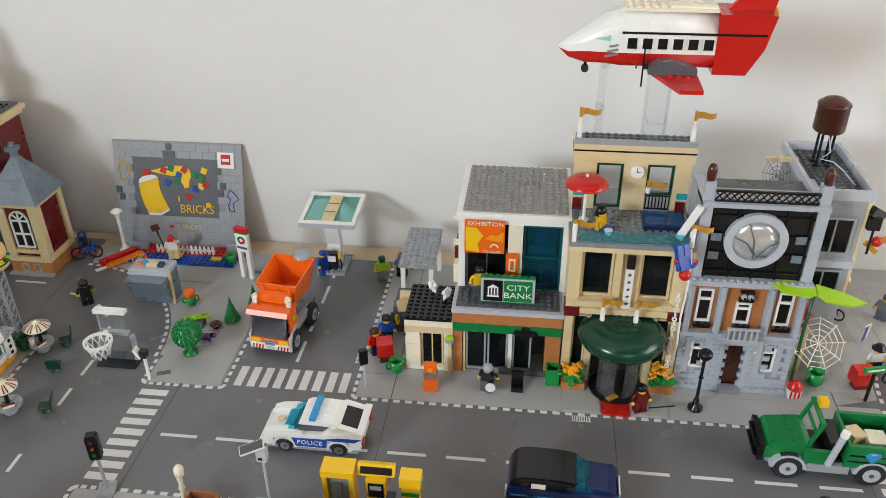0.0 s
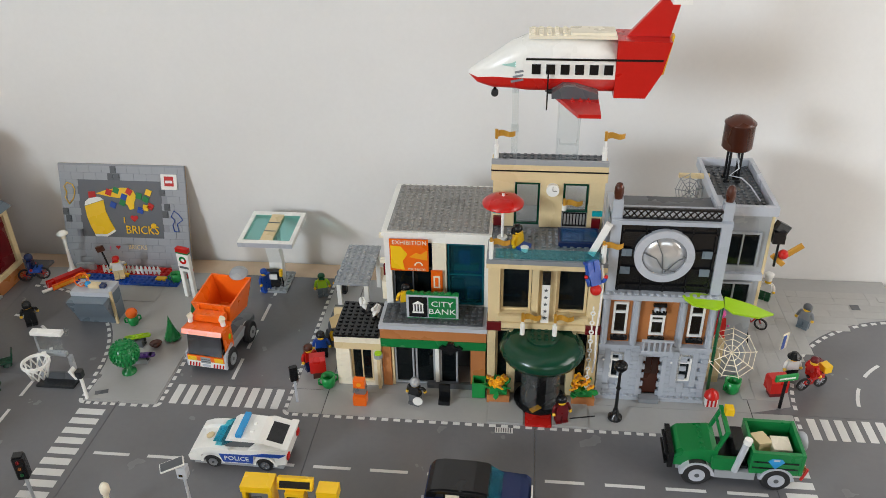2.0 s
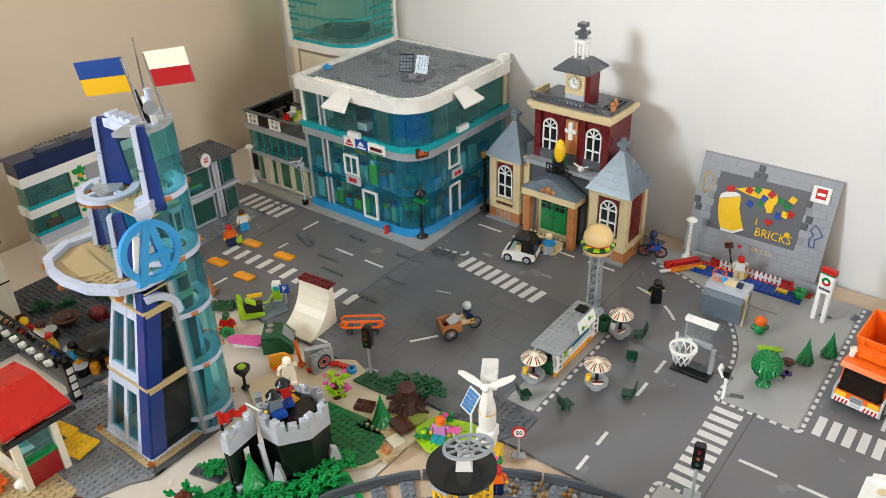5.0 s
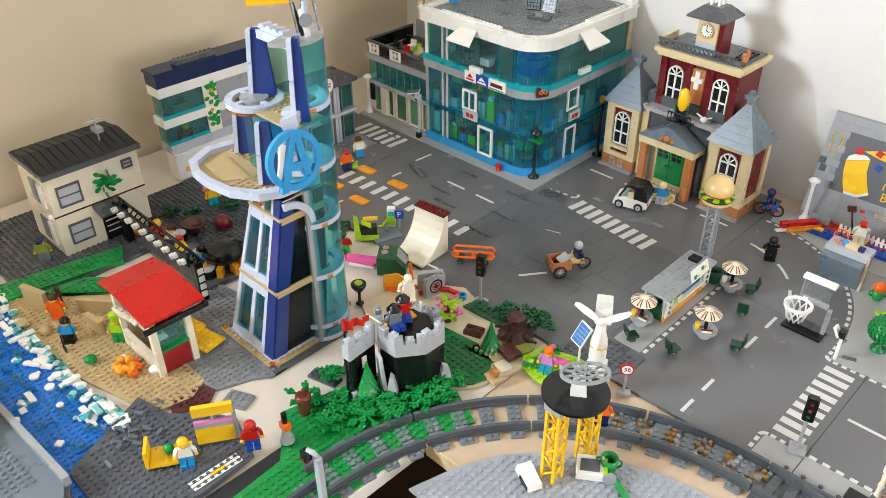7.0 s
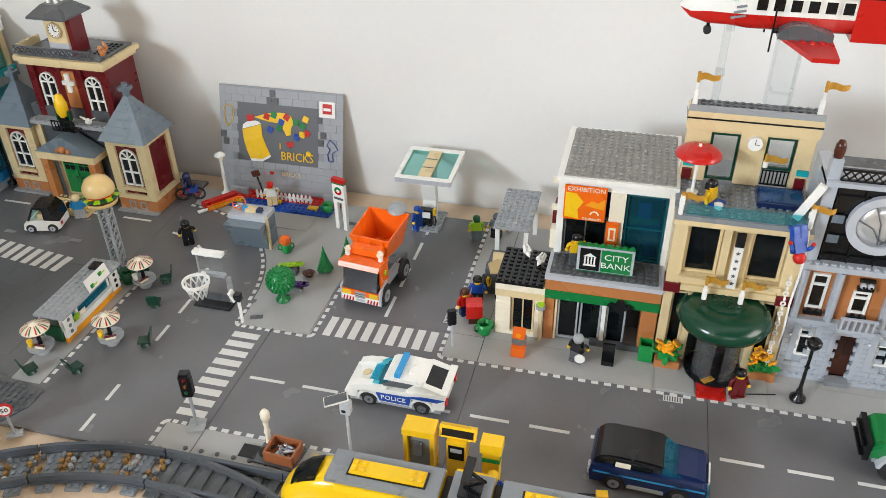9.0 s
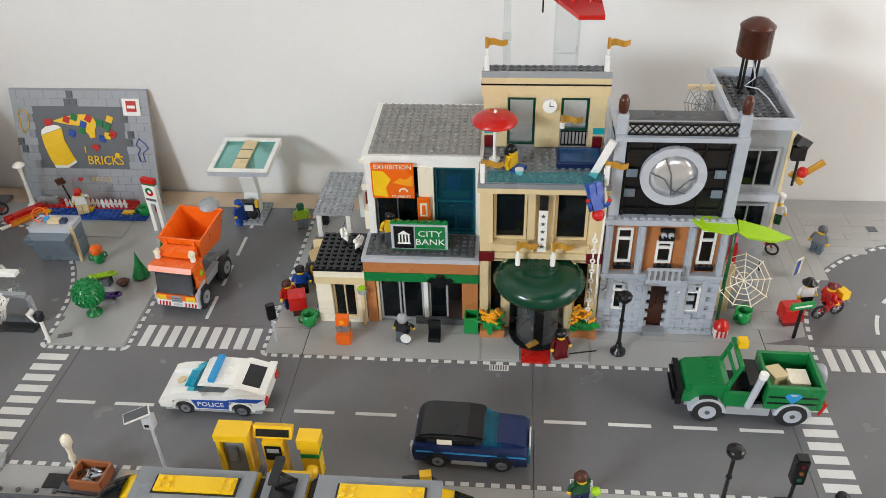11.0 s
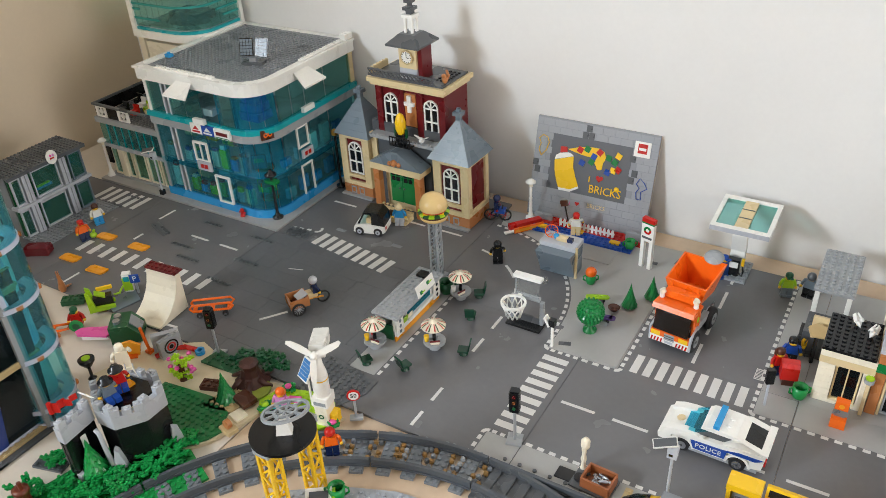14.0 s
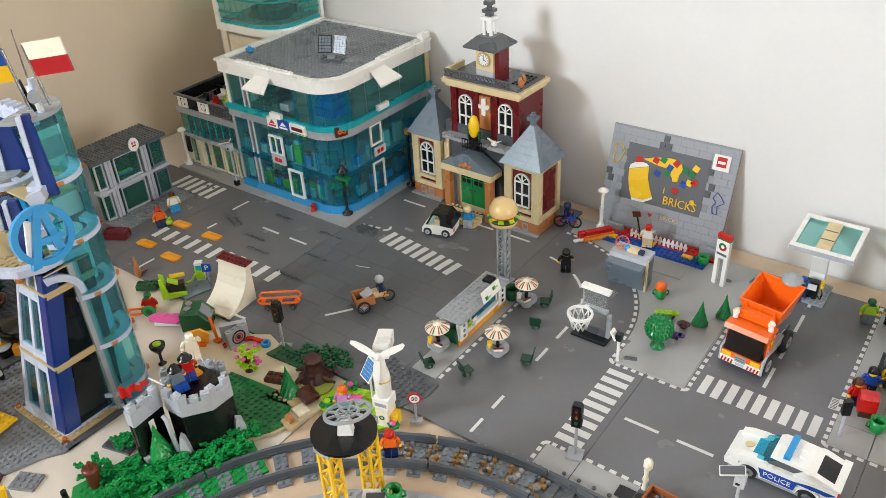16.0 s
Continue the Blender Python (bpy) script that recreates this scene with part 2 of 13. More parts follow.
    def plate(self, x0, y0, nx, ny, z, mat, h=P, studs=True):
        self.box((x0, y0, z), (x0 + nx * S, y0 + ny * S, z + h), mat)
        return self.studs(x0, y0, nx, ny, z + h, mat) if studs else self

    def mesh(self, name):
        me = bpy.data.meshes.new(name)
        me.from_pydata(self.v, [], self.f)
        for m in self.mats:
            me.materials.append(m)
        me.polygons.foreach_set("material_index", self.mi)
        me.polygons.foreach_set("use_smooth", self.smooth)
        me.update()
        return me


def part(name, geo, parent=None, label="", at=None):
    """One mesh object under a thing or a part."""
    ob = new(name, geo.mesh(name) if isinstance(geo, Geo) else geo)
    ob.parent = parent
    if at is not None:
        ob.matrix_basis = at
    return tagged(ob, label)


def split(name, geo, parent, label=""):
    """Each solid of the builder as a part of its own."""
    k0 = 0
    todo = sorted(set(zip(geo.first, geo.first[1:] + [len(geo.f)])))
    for a, b in todo:
        ids = sorted({i for f in geo.f[a:b] for i in f})
        back = {i: k for k, i in enumerate(ids)}
        me = bpy.data.meshes.new(name)
        me.from_pydata([geo.v[i] for i in ids], [], [[back[i] for i in f] for f in geo.f[a:b]])
        me.materials.append(geo.mats[geo.mi[a]])
        part(name, me, parent, label)


def thing(name, label, category, x, y, z=0.0, rot=0.0, group="", kind="", rx=0.0, ry=0.0):
    ob = new(name)
    ob.empty_display_size = 0.01
    ob.matrix_basis = pose(x, y, z, rx, ry, rot)
    return tagged(ob, label, category, group, kind)


def solid(name, geo, label, category="", kind="", group="", x=0.0, y=0.0, z=0.0, rot=0.0):
    """A thing that is one mesh."""
    ob = new(name, geo.mesh(name))
    ob.matrix_basis = pose(x, y, z, 0, 0, rot)
    return tagged(ob, label, category, group, kind)


def lettering(name, words, size, parent, mat, m, depth=0.0002, stretch=1.0):
    """Words in the built-in font as one thin mesh, lying in the plane of the pose m."""
    cu = bpy.data.curves.new(name, "FONT")
    cu.body, cu.size, cu.extrude, cu.align_x, cu.align_y = words, size, depth, "CENTER", "CENTER"
    cu.resolution_u = 2
    tmp = bpy.data.objects.new(name, cu)
    scene.collection.objects.link(tmp)
    me = bpy.data.meshes.new_from_object(tmp.evaluated_get(bpy.context.evaluated_depsgraph_get()))
    bpy.data.objects.remove(tmp)
    me.materials.clear()
    me.materials.append(mat)
    ob = new(name, me)
    ob.parent = parent
    ob.matrix_basis = m @ Matrix.Diagonal((stretch, 1, 1, 1))
    return ob


FRONT = Matrix.Rotation(radians(90), 4, "X")  # turns the xy plane to face -y

# ---- the room ----
WY = 0.435  # face of the back wall
WX = -1.16  # face of the left wall


def wall_with_hole(name, label, a, b, axis, at, thick, hole, mat=None):
    """An upright wall in the plane axis = at, from a to b (along, height), with one window opening."""
    g = Geo()
    (u0, z0), (u1, z1) = a, b
    h0, k0, h1, k1 = hole if hole else (u0, z0, u0, z0)
    pieces = [(u0, z0, u1, z1)] if not hole else [(u0, z0, u1, k0), (u0, k1, u1, z1), (u0, k0, h0, k1), (h1, k0, u1, k1)]
    for p0, q0, p1, q1 in pieces:
        lo, hi = min(at, at + thick), max(at, at + thick)
        if axis == "x":
            g.box((lo, p0, q0), (hi, p1, q1), mat or WALLM, 0.0)
        else:
            g.box((p0, lo, q0), (p1, hi, q1), mat or WALLM, 0.0)
    return solid(name, g, label, "wall", "structure")


wall_with_hole("wall_north", "off-white painted wall behind the toy city", (-1.4, -0.76), (2.6, 1.7), "y", WY, 0.12, None)
wall_with_hole("wall_west", "beige painted wall beside the toy city with a window opening", (-2.7, -0.76), (WY, 1.7), "x", WX, -0.30, (-2.56, 0.74, -1.00, 1.42), WALLB)
# two unseen walls added, coloured to shape the fill light
wall_with_hole("wall_east", "unseen room wall with a lamp opening, tan to warm the bounce light", (-2.7, -0.76), (WY, 1.7), "x", 2.4, 0.12, (-1.06, 0.28, 0.22, 1.34), WALLD)
wall_with_hole("wall_south", "unseen room wall with a lamp opening, tan to warm the bounce light", (-1.4, -0.76), (2.6, 1.7), "y", -2.6, -0.12, (0.55, 0.28, 1.95, 1.42), WALLD)
solid("ceiling", Geo().box((-1.4, -2.75, 1.7), (2.6, 0.6, 1.8), CEILM, 0.0), "plain off-white painted ceiling", "ceiling", "structure")
solid("floor", Geo().box((-1.4, -2.75, -0.86), (2.6, 0.6, -0.76), FLOORM, 0.0), "dark brown room floor below the table", "floor", "structure")

# ---- the table ----
TZ = -0.0045
tb = thing("table_board", "pale wooden table boards that carry the toy city", "table", 0, 0, TZ, kind="structure")
part("board", Geo().slab([(-1.15, -1.1), (-0.309, -1.1), (-0.307, -0.346), (-0.307, 0.43), (-1.15, 0.43)], -0.018, 0.0, BOARD2), tb)
part("board", Geo().slab([(-0.305, -0.346), (-0.10, -0.346), (1.9, -0.346), (1.9, 0.43), (-0.305, 0.43)], -0.018, 0.0, BOARD), tb)
part("edge_strip", Geo().box((-0.3085, -1.1, -0.0185), (-0.3065, -0.348, 0.0005), WHITE), tb, "white edge strip")
part("edge_strip", Geo().box((-0.304, -0.3485, -0.0185), (1.9, -0.3465, 0.0005), TAN), tb, "tan edge strip")
white_cloth = Geo().box((1.026, -0.34, -0.0043), (1.88, 0.42, -0.0026), WHITE)
solid("table_cover", white_cloth, "plain white sheet lying on the table beside the roads", "table cover", "structure")
for lx, ly in ((-1.1, -1.0), (-0.4, -1.0), (1.8, -0.3), (1.8, 0.36), (-1.1, 0.36)):
    part("leg", Geo().box((lx - 0.025, ly - 0.025, -0.755 - TZ), (lx + 0.025, ly + 0.025, -0.018), BOARD), tb)

# ---- roads ----
LINE = 0.00022  # thickness of the printed lines


def dash(parent, x0, y0, x1, y1, w=0.0042, name="lane_dash"):
    g = Geo()
    dx, dy = x1 - x0, y1 - y0
    d = math.hypot(dx, dy)
    nx, ny = -dy / d * w / 2, dx / d * w / 2
    g.slab([(x0 - nx, y0 - ny), (x1 - nx, y1 - ny), (x1 + nx, y1 + ny), (x0 + nx, y0 + ny)], 0.0, LINE, PAINT)
    return part(name, g, parent)


def dashes(parent, a, b, n, w=0.0042, fill=0.66, name="lane_dash"):
    for i in range(n):
        s0, s1 = (i + (1 - fill) / 2) / n, (i + (1 + fill) / 2) / n
        dash(parent, a[0] + (b[0] - a[0]) * s0, a[1] + (b[1] - a[1]) * s0, a[0] + (b[0] - a[0]) * s1, a[1] + (b[1] - a[1]) * s1, w, name)


def kerb_line(parent, a, b, n, w=0.0046, fill=0.56):
    """The fine broken line along a kerb, as one mesh."""
    g = Geo()
    d = Vector((b[0] - a[0], b[1] - a[1]))
    u = d.normalized()
    q = Vector((-u.y, u.x)) * w / 2
    for i in range(n):
        s0, s1 = Vector(a) + d * ((i + (1 - fill) / 2) / n), Vector(a) + d * ((i + (1 + fill) / 2) / n)
        g.slab([tuple(s0 - q), tuple(s1 - q), tuple(s1 + q), tuple(s0 + q)], 0.0, LINE, PAINT)
    return tagged(part("kerb_dashes", g, parent), kind="stuff")


def arc_mark(parent, c, r, a0, a1, w=0.0046, name="corner_line"):
    return part(name, Geo().ring((c[0], c[1], 0), r - w / 2, r + w / 2, LINE, PAINT, 8, "z", a0, a1), parent)


def zebra(parent, x0, y0, x1, y1, n, across):
    """n stripes over the rectangle; across 'x': the stripes follow one another along x."""
    for i in range(n):
        g = Geo()
        if across == "x":
            w = (x1 - x0) / n
            g.slab([(x0 + w * (i + 0.2), y0), (x0 + w * (i + 0.8), y0), (x0 + w * (i + 0.8), y1), (x0 + w * (i + 0.2), y1)], 0, LINE, PAINT)
        else:
            w = (y1 - y0) / n
            g.slab([(x0, y0 + w * (i + 0.2)), (x1, y0 + w * (i + 0.2)), (x1, y0 + w * (i + 0.8)), (x0, y0 + w * (i + 0.8))], 0, LINE, PAINT)
        part("zebra_stripe", g, parent)


def road_plate(x0, y0, x1, y1, label, mat=ROAD, z=0.0):
    """One thin square plate; its top lies at z."""
    c = thing("road_plate", label, "road", 0, 0, z, kind="structure")
    part("base", Geo().box((x0 + 0.0002, y0 + 0.0002, -0.004), (x1 - 0.0002, y1 - 0.0002, 0.0), mat, 0.0002), c)
    return c


def pavement(parent, poly, h=0.0004):
    return part("footpath", Geo().slab(poly, 0.0, h, PAVE), parent, "light grey printed footpath")


K = 0.0795  # half the width of a carriageway
R = 0.256
plain = "dark grey road plate with white printed lines"

# crossroads in front of the food stand
p0 = road_plate(-R, -R / 2, 0, R / 2, plain)
dashes(p0, (-0.128, -0.128), (-0.128, -0.035), 2, fill=0.55)
dashes(p0, (-0.128, 0.02), (-0.128, 0.128), 2, fill=0.55)
zebra(p0, -0.043, -0.074, -0.009, 0.074, 9, "y")
pavement(p0, [(-0.045, 0.0845), (-0.0005, 0.0845), (-0.0005, 0.1275), (-0.045, 0.1275)])
pavement(p0, [(-0.0445, -0.1275), (-0.0005, -0.1275), (-0.0005, -0.0845), (-0.0445, -0.0845)])
pavement(p0, [(-R + 0.0005, -0.066), (-0.217, -0.066), (-0.217, 0.1275), (-R + 0.0005, 0.1275)])
kerb_line(p0, (-0.213, -0.066), (-0.213, 0.128), 13)
kerb_line(p0, (-0.042, 0.0815), (0, 0.0815), 4)
kerb_line(p0, (-0.042, -0.0815), (0, -0.0815), 4)
kerb_line(p0, (-0.0485, 0.09), (-0.0485, 0.128), 3)
kerb_line(p0, (-0.0485, -0.128), (-0.0485, -0.09), 3)
arc_mark(p0, (-0.0425, 0.0885), 0.0066, 180, 270)
arc_mark(p0, (-0.0425, -0.0885), 0.0066, 90, 180)

# junction with the side road of the tipper truck
p1 = road_plate(0, -R / 2, R, R / 2, plain)
dashes(p1, (0, 0), (R, 0), 4)
zebra(p1, 0.060, 0.0885, 0.204, 0.1245, 9, "x")
pavement(p1, [(0.0005, 0.0845), (0.049, 0.0845), (0.049, 0.1275), (0.0005, 0.1275)])
pavement(p1, [(0.2135, 0.0845), (R - 0.0005, 0.0845), (R - 0.0005, 0.1275), (0.2135, 0.1275)])
pavement(p1, [(0.0005, -0.1275), (R - 0.0005, -0.1275), (R - 0.0005, -0.0845), (0.0005, -0.0845)])
kerb_line(p1, (0, 0.0815), (0.044, 0.0815), 3)
kerb_line(p1, (0.2185, 0.0815), (R, 0.0815), 3)
kerb_line(p1, (0, -0.0815), (R, -0.0815), 18)
kerb_line(p1, (0.0525, 0.09), (0.0525, 0.128), 3)
kerb_line(p1, (0.2105, 0.09), (0.2105, 0.128), 3)
arc_mark(p1, (0.0465, 0.0885), 0.0066, 270, 360)
arc_mark(p1, (0.2165, 0.0885), 0.0066, 180, 270)

# the straight road before bank, hotel and museum
for k in (1, 2):
    p = road_plate(R * k, -R / 2, R * (k + 1), R / 2, plain)
    dashes(p, (R * k, 0), (R * (k + 1), 0), 4)
    pavement(p, [(R * k + 0.0005, 0.0845), (R * (k + 1) - 0.0005, 0.0845), (R * (k + 1) - 0.0005, 0.1275), (R * k + 0.0005, 0.1275)])
    pavement(p, [(R * k + 0.0005, -0.1275), (R * (k + 1) - 0.0005, -0.1275), (R * (k + 1) - 0.0005, -0.0845), (R * k + 0.0005, -0.0845)])
    kerb_line(p, (R * k, 0.0815), (R * (k + 1), 0.0815), 18)
    kerb_line(p, (R * k, -0.0815), (R * (k + 1), -0.0815), 18)
for gx, gy in ((0.476, 0.0745), (0.556, -0.0745), (0.205, 0.155)):
    gd = thing("drain_grate", "white printed drain grate at the kerb", "drain", gx, gy, 0.0003, rot=90 if gy > 0.1 else 0, group="drain grates", kind="structure")
    part("frame", Geo().box((-0.0105, -0.0045, 0), (0.0105, 0.0045, 0.0002), PAINT), gd)
    for i in range(7):
        part("slot", Geo().box((-0.0092 + i * 0.0027, -0.0036, 0.0002), (-0.0080 + i * 0.0027, 0.0036, 0.0004), DGREY, 0), gd)

# junction at the far end of the road
p4 = road_plate(R * 3, -R / 2, R * 4, R / 2, plain)
zebra(p4, 0.776, -0.074, 0.808, 0.074, 9, "y")
zebra(p4, 0.826, 0.0885, 0.966, 0.1235, 9, "x")
pavement(p4, [(0.7685, 0.0845), (0.815, 0.0845), (0.815, 0.1275), (0.7685, 0.1275)])
pavement(p4, [(0.7685, -0.1275), (0.815, -0.1275), (0.815, -0.0845), (0.7685, -0.0845)])
kerb_line(p4, (0.768, 0.0815), (0.812, 0.0815), 3)
kerb_line(p4, (0.8185, 0.09), (0.8185, 0.128), 3)
kerb_line(p4, (0.768, -0.0815), (0.812, -0.0815), 3)
arc_mark(p4, (0.8125, 0.0885), 0.0066, 270, 360)
arc_mark(p4, (0.981, 0.0885), 0.0066, 180, 270)
kerb_line(p4, (0.9745, 0.09), (0.9745, 0.128), 3)
gp = Geo().box((0.9785, 0.0825, 0), (1.0235, 0.1275, 0.0006), DGREY)
part("studded_corner", gp.studs(0.979, 0.0835, 5, 5, 0.0006, DGREY), p4, "dark grey studded corner")

# side road of the tipper truck
n1 = road_plate(0, R / 2, R, R * 1.5, plain)
dashes(n1, (0.128, 0.128), (0.128, 0.384), 4)
pavement(n1, [(0.0005, 0.1285), (0.049, 0.1285), (0.049, 0.3835), (0.0005, 0.3835)])
pavement(n1, [(0.2135, 0.1285), (R - 0.0005, 0.1285), (R - 0.0005, 0.3835), (0.2135, 0.3835)])
kerb_line(n1, (0.0525, 0.128), (0.0525, 0.384), 18)
kerb_line(n1, (0.2105, 0.128), (0.2105, 0.384), 18)

# the bend beside the park
n0 = road_plate(-R, R / 2, 0, R * 1.5, plain)
c0 = (-R, 0.128)
for a0, a1 in ((10, 26), (38, 54), (64, 80)):
    arc_mark(n0, c0, 0.128, a0, a1, 0.0042, "lane_dash")
rr = 0.2075
park_edge = [(c0[0] + rr * math.cos(radians(a)), c0[1] + rr * math.sin(radians(a))) for a in range(2, 90, 6)]
pavement(n0, park_edge + [(-R + 0.004, 0.3835), (-0.0005, 0.3835), (-0.0005, 0.1285)])
g = Geo()
for i in range(22):
    a = 1 + i * 4.0
    g.ring((c0[0], c0[1], 0), rr - 0.0072, rr - 0.0026, LINE, PAINT, 2, "z", a, a + 2.2)
tagged(part("kerb_dashes", g, n0), kind="stuff")
pavement(n0, [(-R + 0.0005, 0.1285), (-0.217, 0.1285), (-0.217, 0.150), (-0.2255, 0.165), (-R + 0.0005, 0.1675)])

# the bend at the far end
n4 = road_plate(R * 3, R / 2, R * 4, R * 1.5, plain)
c4 = (R * 4, 0.128)
for a0, a1 in ((98, 114), (126, 142), (154, 170)):
    arc_mark(n4, c4, 0.128, a0, a1, 0.0042, "lane_dash")
edge4 = [(c4[0] + rr * math.cos(radians(a)), c4[1] + rr * math.sin(radians(a))) for a in range(92, 180, 6)]
pavement(n4, [(R * 4 - 0.0005, 0.3835), (R * 3 + 0.0005, 0.3835), (R * 3 + 0.0005, 0.1285)] + edge4[::-1])
g = Geo()
for i in range(22):
    a = 91 + i * 4.0
    g.ring((c4[0], c4[1], 0), rr - 0.0072, rr - 0.0026, LINE, PAINT, 2, "z", a, a + 2.2)
tagged(part("kerb_dashes", g, n4), kind="stuff")
g = Geo().slab([(c4[0] - 0.0006, c4[1] + 0.0006)] + [(c4[0] + 0.046 * math.cos(radians(a)), c4[1] + 0.046 * math.sin(radians(a))) for a in range(90, 181, 10)], 0, 0.0006, DGREY)
g.studs(c4[0] - 0.041, c4[1] + 0.001, 5, 5, 0.0006, DGREY, lambda i, j: math.hypot(4.6 - i, j + 0.5) > 5.2)
part("studded_corner", g, n4, "dark grey studded corner")
g = Geo()
for i in range(5):
    g.ring((c4[0], c4[1], 0), 0.050, 0.0546, LINE, PAINT, 2, "z", 94 + i * 18, 103 + i * 18)
tagged(part("kerb_dashes", g, n4), kind="stuff")

# the ground under bank, hotel and museum
road_plate(R, R / 2, R * 2, R * 1.5, "light grey base plate below the bank and the hotel", PAVE)
road_plate(R * 2, R / 2, R * 3, R * 1.5, "light grey base plate below the museum", PAVE)

# street before the town hall
p5 = road_plate(-0.566, 0.152, -R, 0.404, plain)
zb = thing("zebra_crossing", "white striped crossing before the town hall", "crossing", -0.412, 0.153, 0.0, rot=-8, kind="structure")
for i in range(9):
    x = -0.078 + i * 0.0178
    part("zebra_stripe", Geo().slab([(x, -0.014), (x + 0.0105, -0.014), (x + 0.0105, 0.021), (x, 0.021)], 0.0002, 0.0005, PAINT), zb)
dashes(p5, (-0.552, 0.279), (-0.27, 0.275), 4)
arc_mark(p5, (-0.507, 0.188), 0.0075, -90, 60)
kerb_line(p5, (-0.555, 0.176), (-0.512, 0.182), 3)
g = Geo().box((-0.553, 0.153, 0), (-0.505, 0.176, 0.0005), DGREY)
part("studded_corner", g.studs(-0.552, 0.154, 5, 3, 0.0005, DGREY), p5, "dark grey studded corner")
for x0 in (-0.47, -0.36):
    part("inspection_cover", Geo().box((x0 - 0.009, 0.2, 0), (x0 + 0.009, 0.207, 0.0004), MGREY), p5)

# brick-built square of dark tiles
sq = thing("tiled_square", "square of smooth dark grey tiles with open joints", "square", 0, 0, 0, kind="structure")
part("base", Geo().box((-0.566, -0.128, -0.004), (-R, 0.1515, -0.0008), DGREY), sq)
rng = random.Random(4)
TILES = {}


def tile_piece(parent, x, y, w, d, mat, z0=-0.0008, h=0.0008, name="tile"):
    key = (round(w, 4), round(d, 4), mat.name, round(h, 4))
    if key not in TILES:
        TILES[key] = Geo().box((0.00012, 0.00012, 0), (w - 0.00012, d - 0.00012, h), mat, 0.00012).mesh(name)
    return part(name, TILES[key], parent, at=pose(x, y, z0 + rng.uniform(-0.00008, 0.00004)))


def tiled(parent, x0, y0, x1, y1, mat, rows, lengths, z0=-0.0008, h=0.0008, along="x", keep=None):
    """Running courses of smooth tiles, each a piece of its own."""
    row = 0
    u0, u1, v0, v1 = (x0, x1, y0, y1) if along == "x" else (y0, y1, x0, x1)
    v = v0
    while v < v1 - 0.001:
        d = min(rows, v1 - v)
        u = u0
        while u < u1 - 0.001:
            w = rng.choice(lengths)
            if row % 2 and u == u0:
                w = lengths[0] / 2
            w = min(w, u1 - u)
            px, py, pw, pd = (u, v, w, d) if along == "x" else (v, u, d, w)
            if keep is None or keep(px + pw / 2, py + pd / 2):
                tile_piece(parent, px, py, pw, pd, mat, z0, h)
            u += w
        v += d
        row += 1


tiled(sq, -0.566, -0.128, -R, 0.1515, SETT, 0.0318, (0.048, 0.064, 0.032), along="x")
for x0, y0, x1, y1 in ((-0.428, -0.045, -0.404, -0.012), (-0.475, 0.075, -0.452, 0.082), (-0.412, 0.06, -0.40, 0.03), (-0.55, -0.115, -0.52, -0.112)):
    dash(sq, x0, y0, x1, y1, 0.0042 if y0 < 0 else 0.0014, "line_tile")

# streets before the blue store
p6 = road_plate(-0.826, -0.128, -0.5665, 0.1515, plain)
dashes(p6, (-0.70, 0.079), (-0.572, 0.079), 2, fill=0.6)
dash(p6, -0.779, 0.093, -0.777, 0.129)
dash(p6, -0.767, 0.026, -0.766, 0.046)
dash(p6, -0.767, -0.115, -0.766, -0.083)
p7 = road_plate(-1.084, -0.128, -0.8265, 0.1515, plain)
zc = thing("zebra_crossing", "white striped crossing over the street of the blue store", "crossing", 0, 0, 0, kind="structure")
for i in range(11):
    x = -0.832 + i * 0.0262
    y = -0.040 + i * 0.001
    part("zebra_stripe", Geo().slab([(x, y), (x + 0.011, y), (x + 0.011, y + 0.031), (x, y + 0.031)], 0.0001, 0.0005, PAINT), zc)
ze = thing("zebra_crossing", "white striped crossing in the back of the town", "crossing", 0, 0, 0, kind="structure")
for i in range(6):
    x = -0.957 + i * 0.0195
    part("zebra_stripe", Geo().slab([(x, 0.096), (x + 0.010, 0.096), (x + 0.012, 0.140), (x + 0.002, 0.140)], 0.0001, 0.0005, PAINT), ze)
for sx, sy, nx in ((-0.70, 0.045, 6), (-0.665, 0.02, 6), (-0.70, 0.118, 5), (-0.595, 0.118, 6), (-0.572, 0.055, 6), (-0.573, -0.005, 6), (-0.90, 0.125, 5), (-0.93, 0.09, 7)):
    part("stud_row", Geo().box((sx, sy, 0), (sx + nx * S, sy + S, 0.0004), DGREY).studs(sx, sy, nx, 1, 0.0004, DGREY), p6)
for yx, yy in ((-0.814, 0.010), (-0.738, 0.012), (-0.814, -0.062), (-0.745, -0.066)):
    yp = thing("yellow_road_pad", "flat yellow marking pad lying on the street", "road marking", yx, yy, 0.0001, rot=4, group="yellow pads", kind="structure")
    part("pad", Geo().slab([(-0.017, -0.008), (0.013, -0.008), (0.017, -0.004), (0.017, 0.008), (-0.013, 0.008), (-0.017, 0.004)], 0, 0.003, AMBER), yp)
bs = thing("street_stain", "loose dark grey plate lying on the street", "plate", -0.745, 0.068, 0.0002, rot=-20)
part("plate", Geo().box((-0.028, -0.006, 0), (0.02, 0.006, 0.0032), DGREY), bs)

# footpath of the blue store
fp = thing("store_footpath", "light grey raised footpath round the blue store", "footpath", 0, 0, 0, kind="structure")
part("slab", Geo().slab([(-1.0, 0.1525), (-0.564, 0.1525), (-0.567, 0.335), (-0.567, 0.43), (-1.0, 0.43)], -0.004, P, PAVE), fp)
part("stud_row", Geo().studs(-0.78, 0.156, 2, 1, P, PAVE), fp)
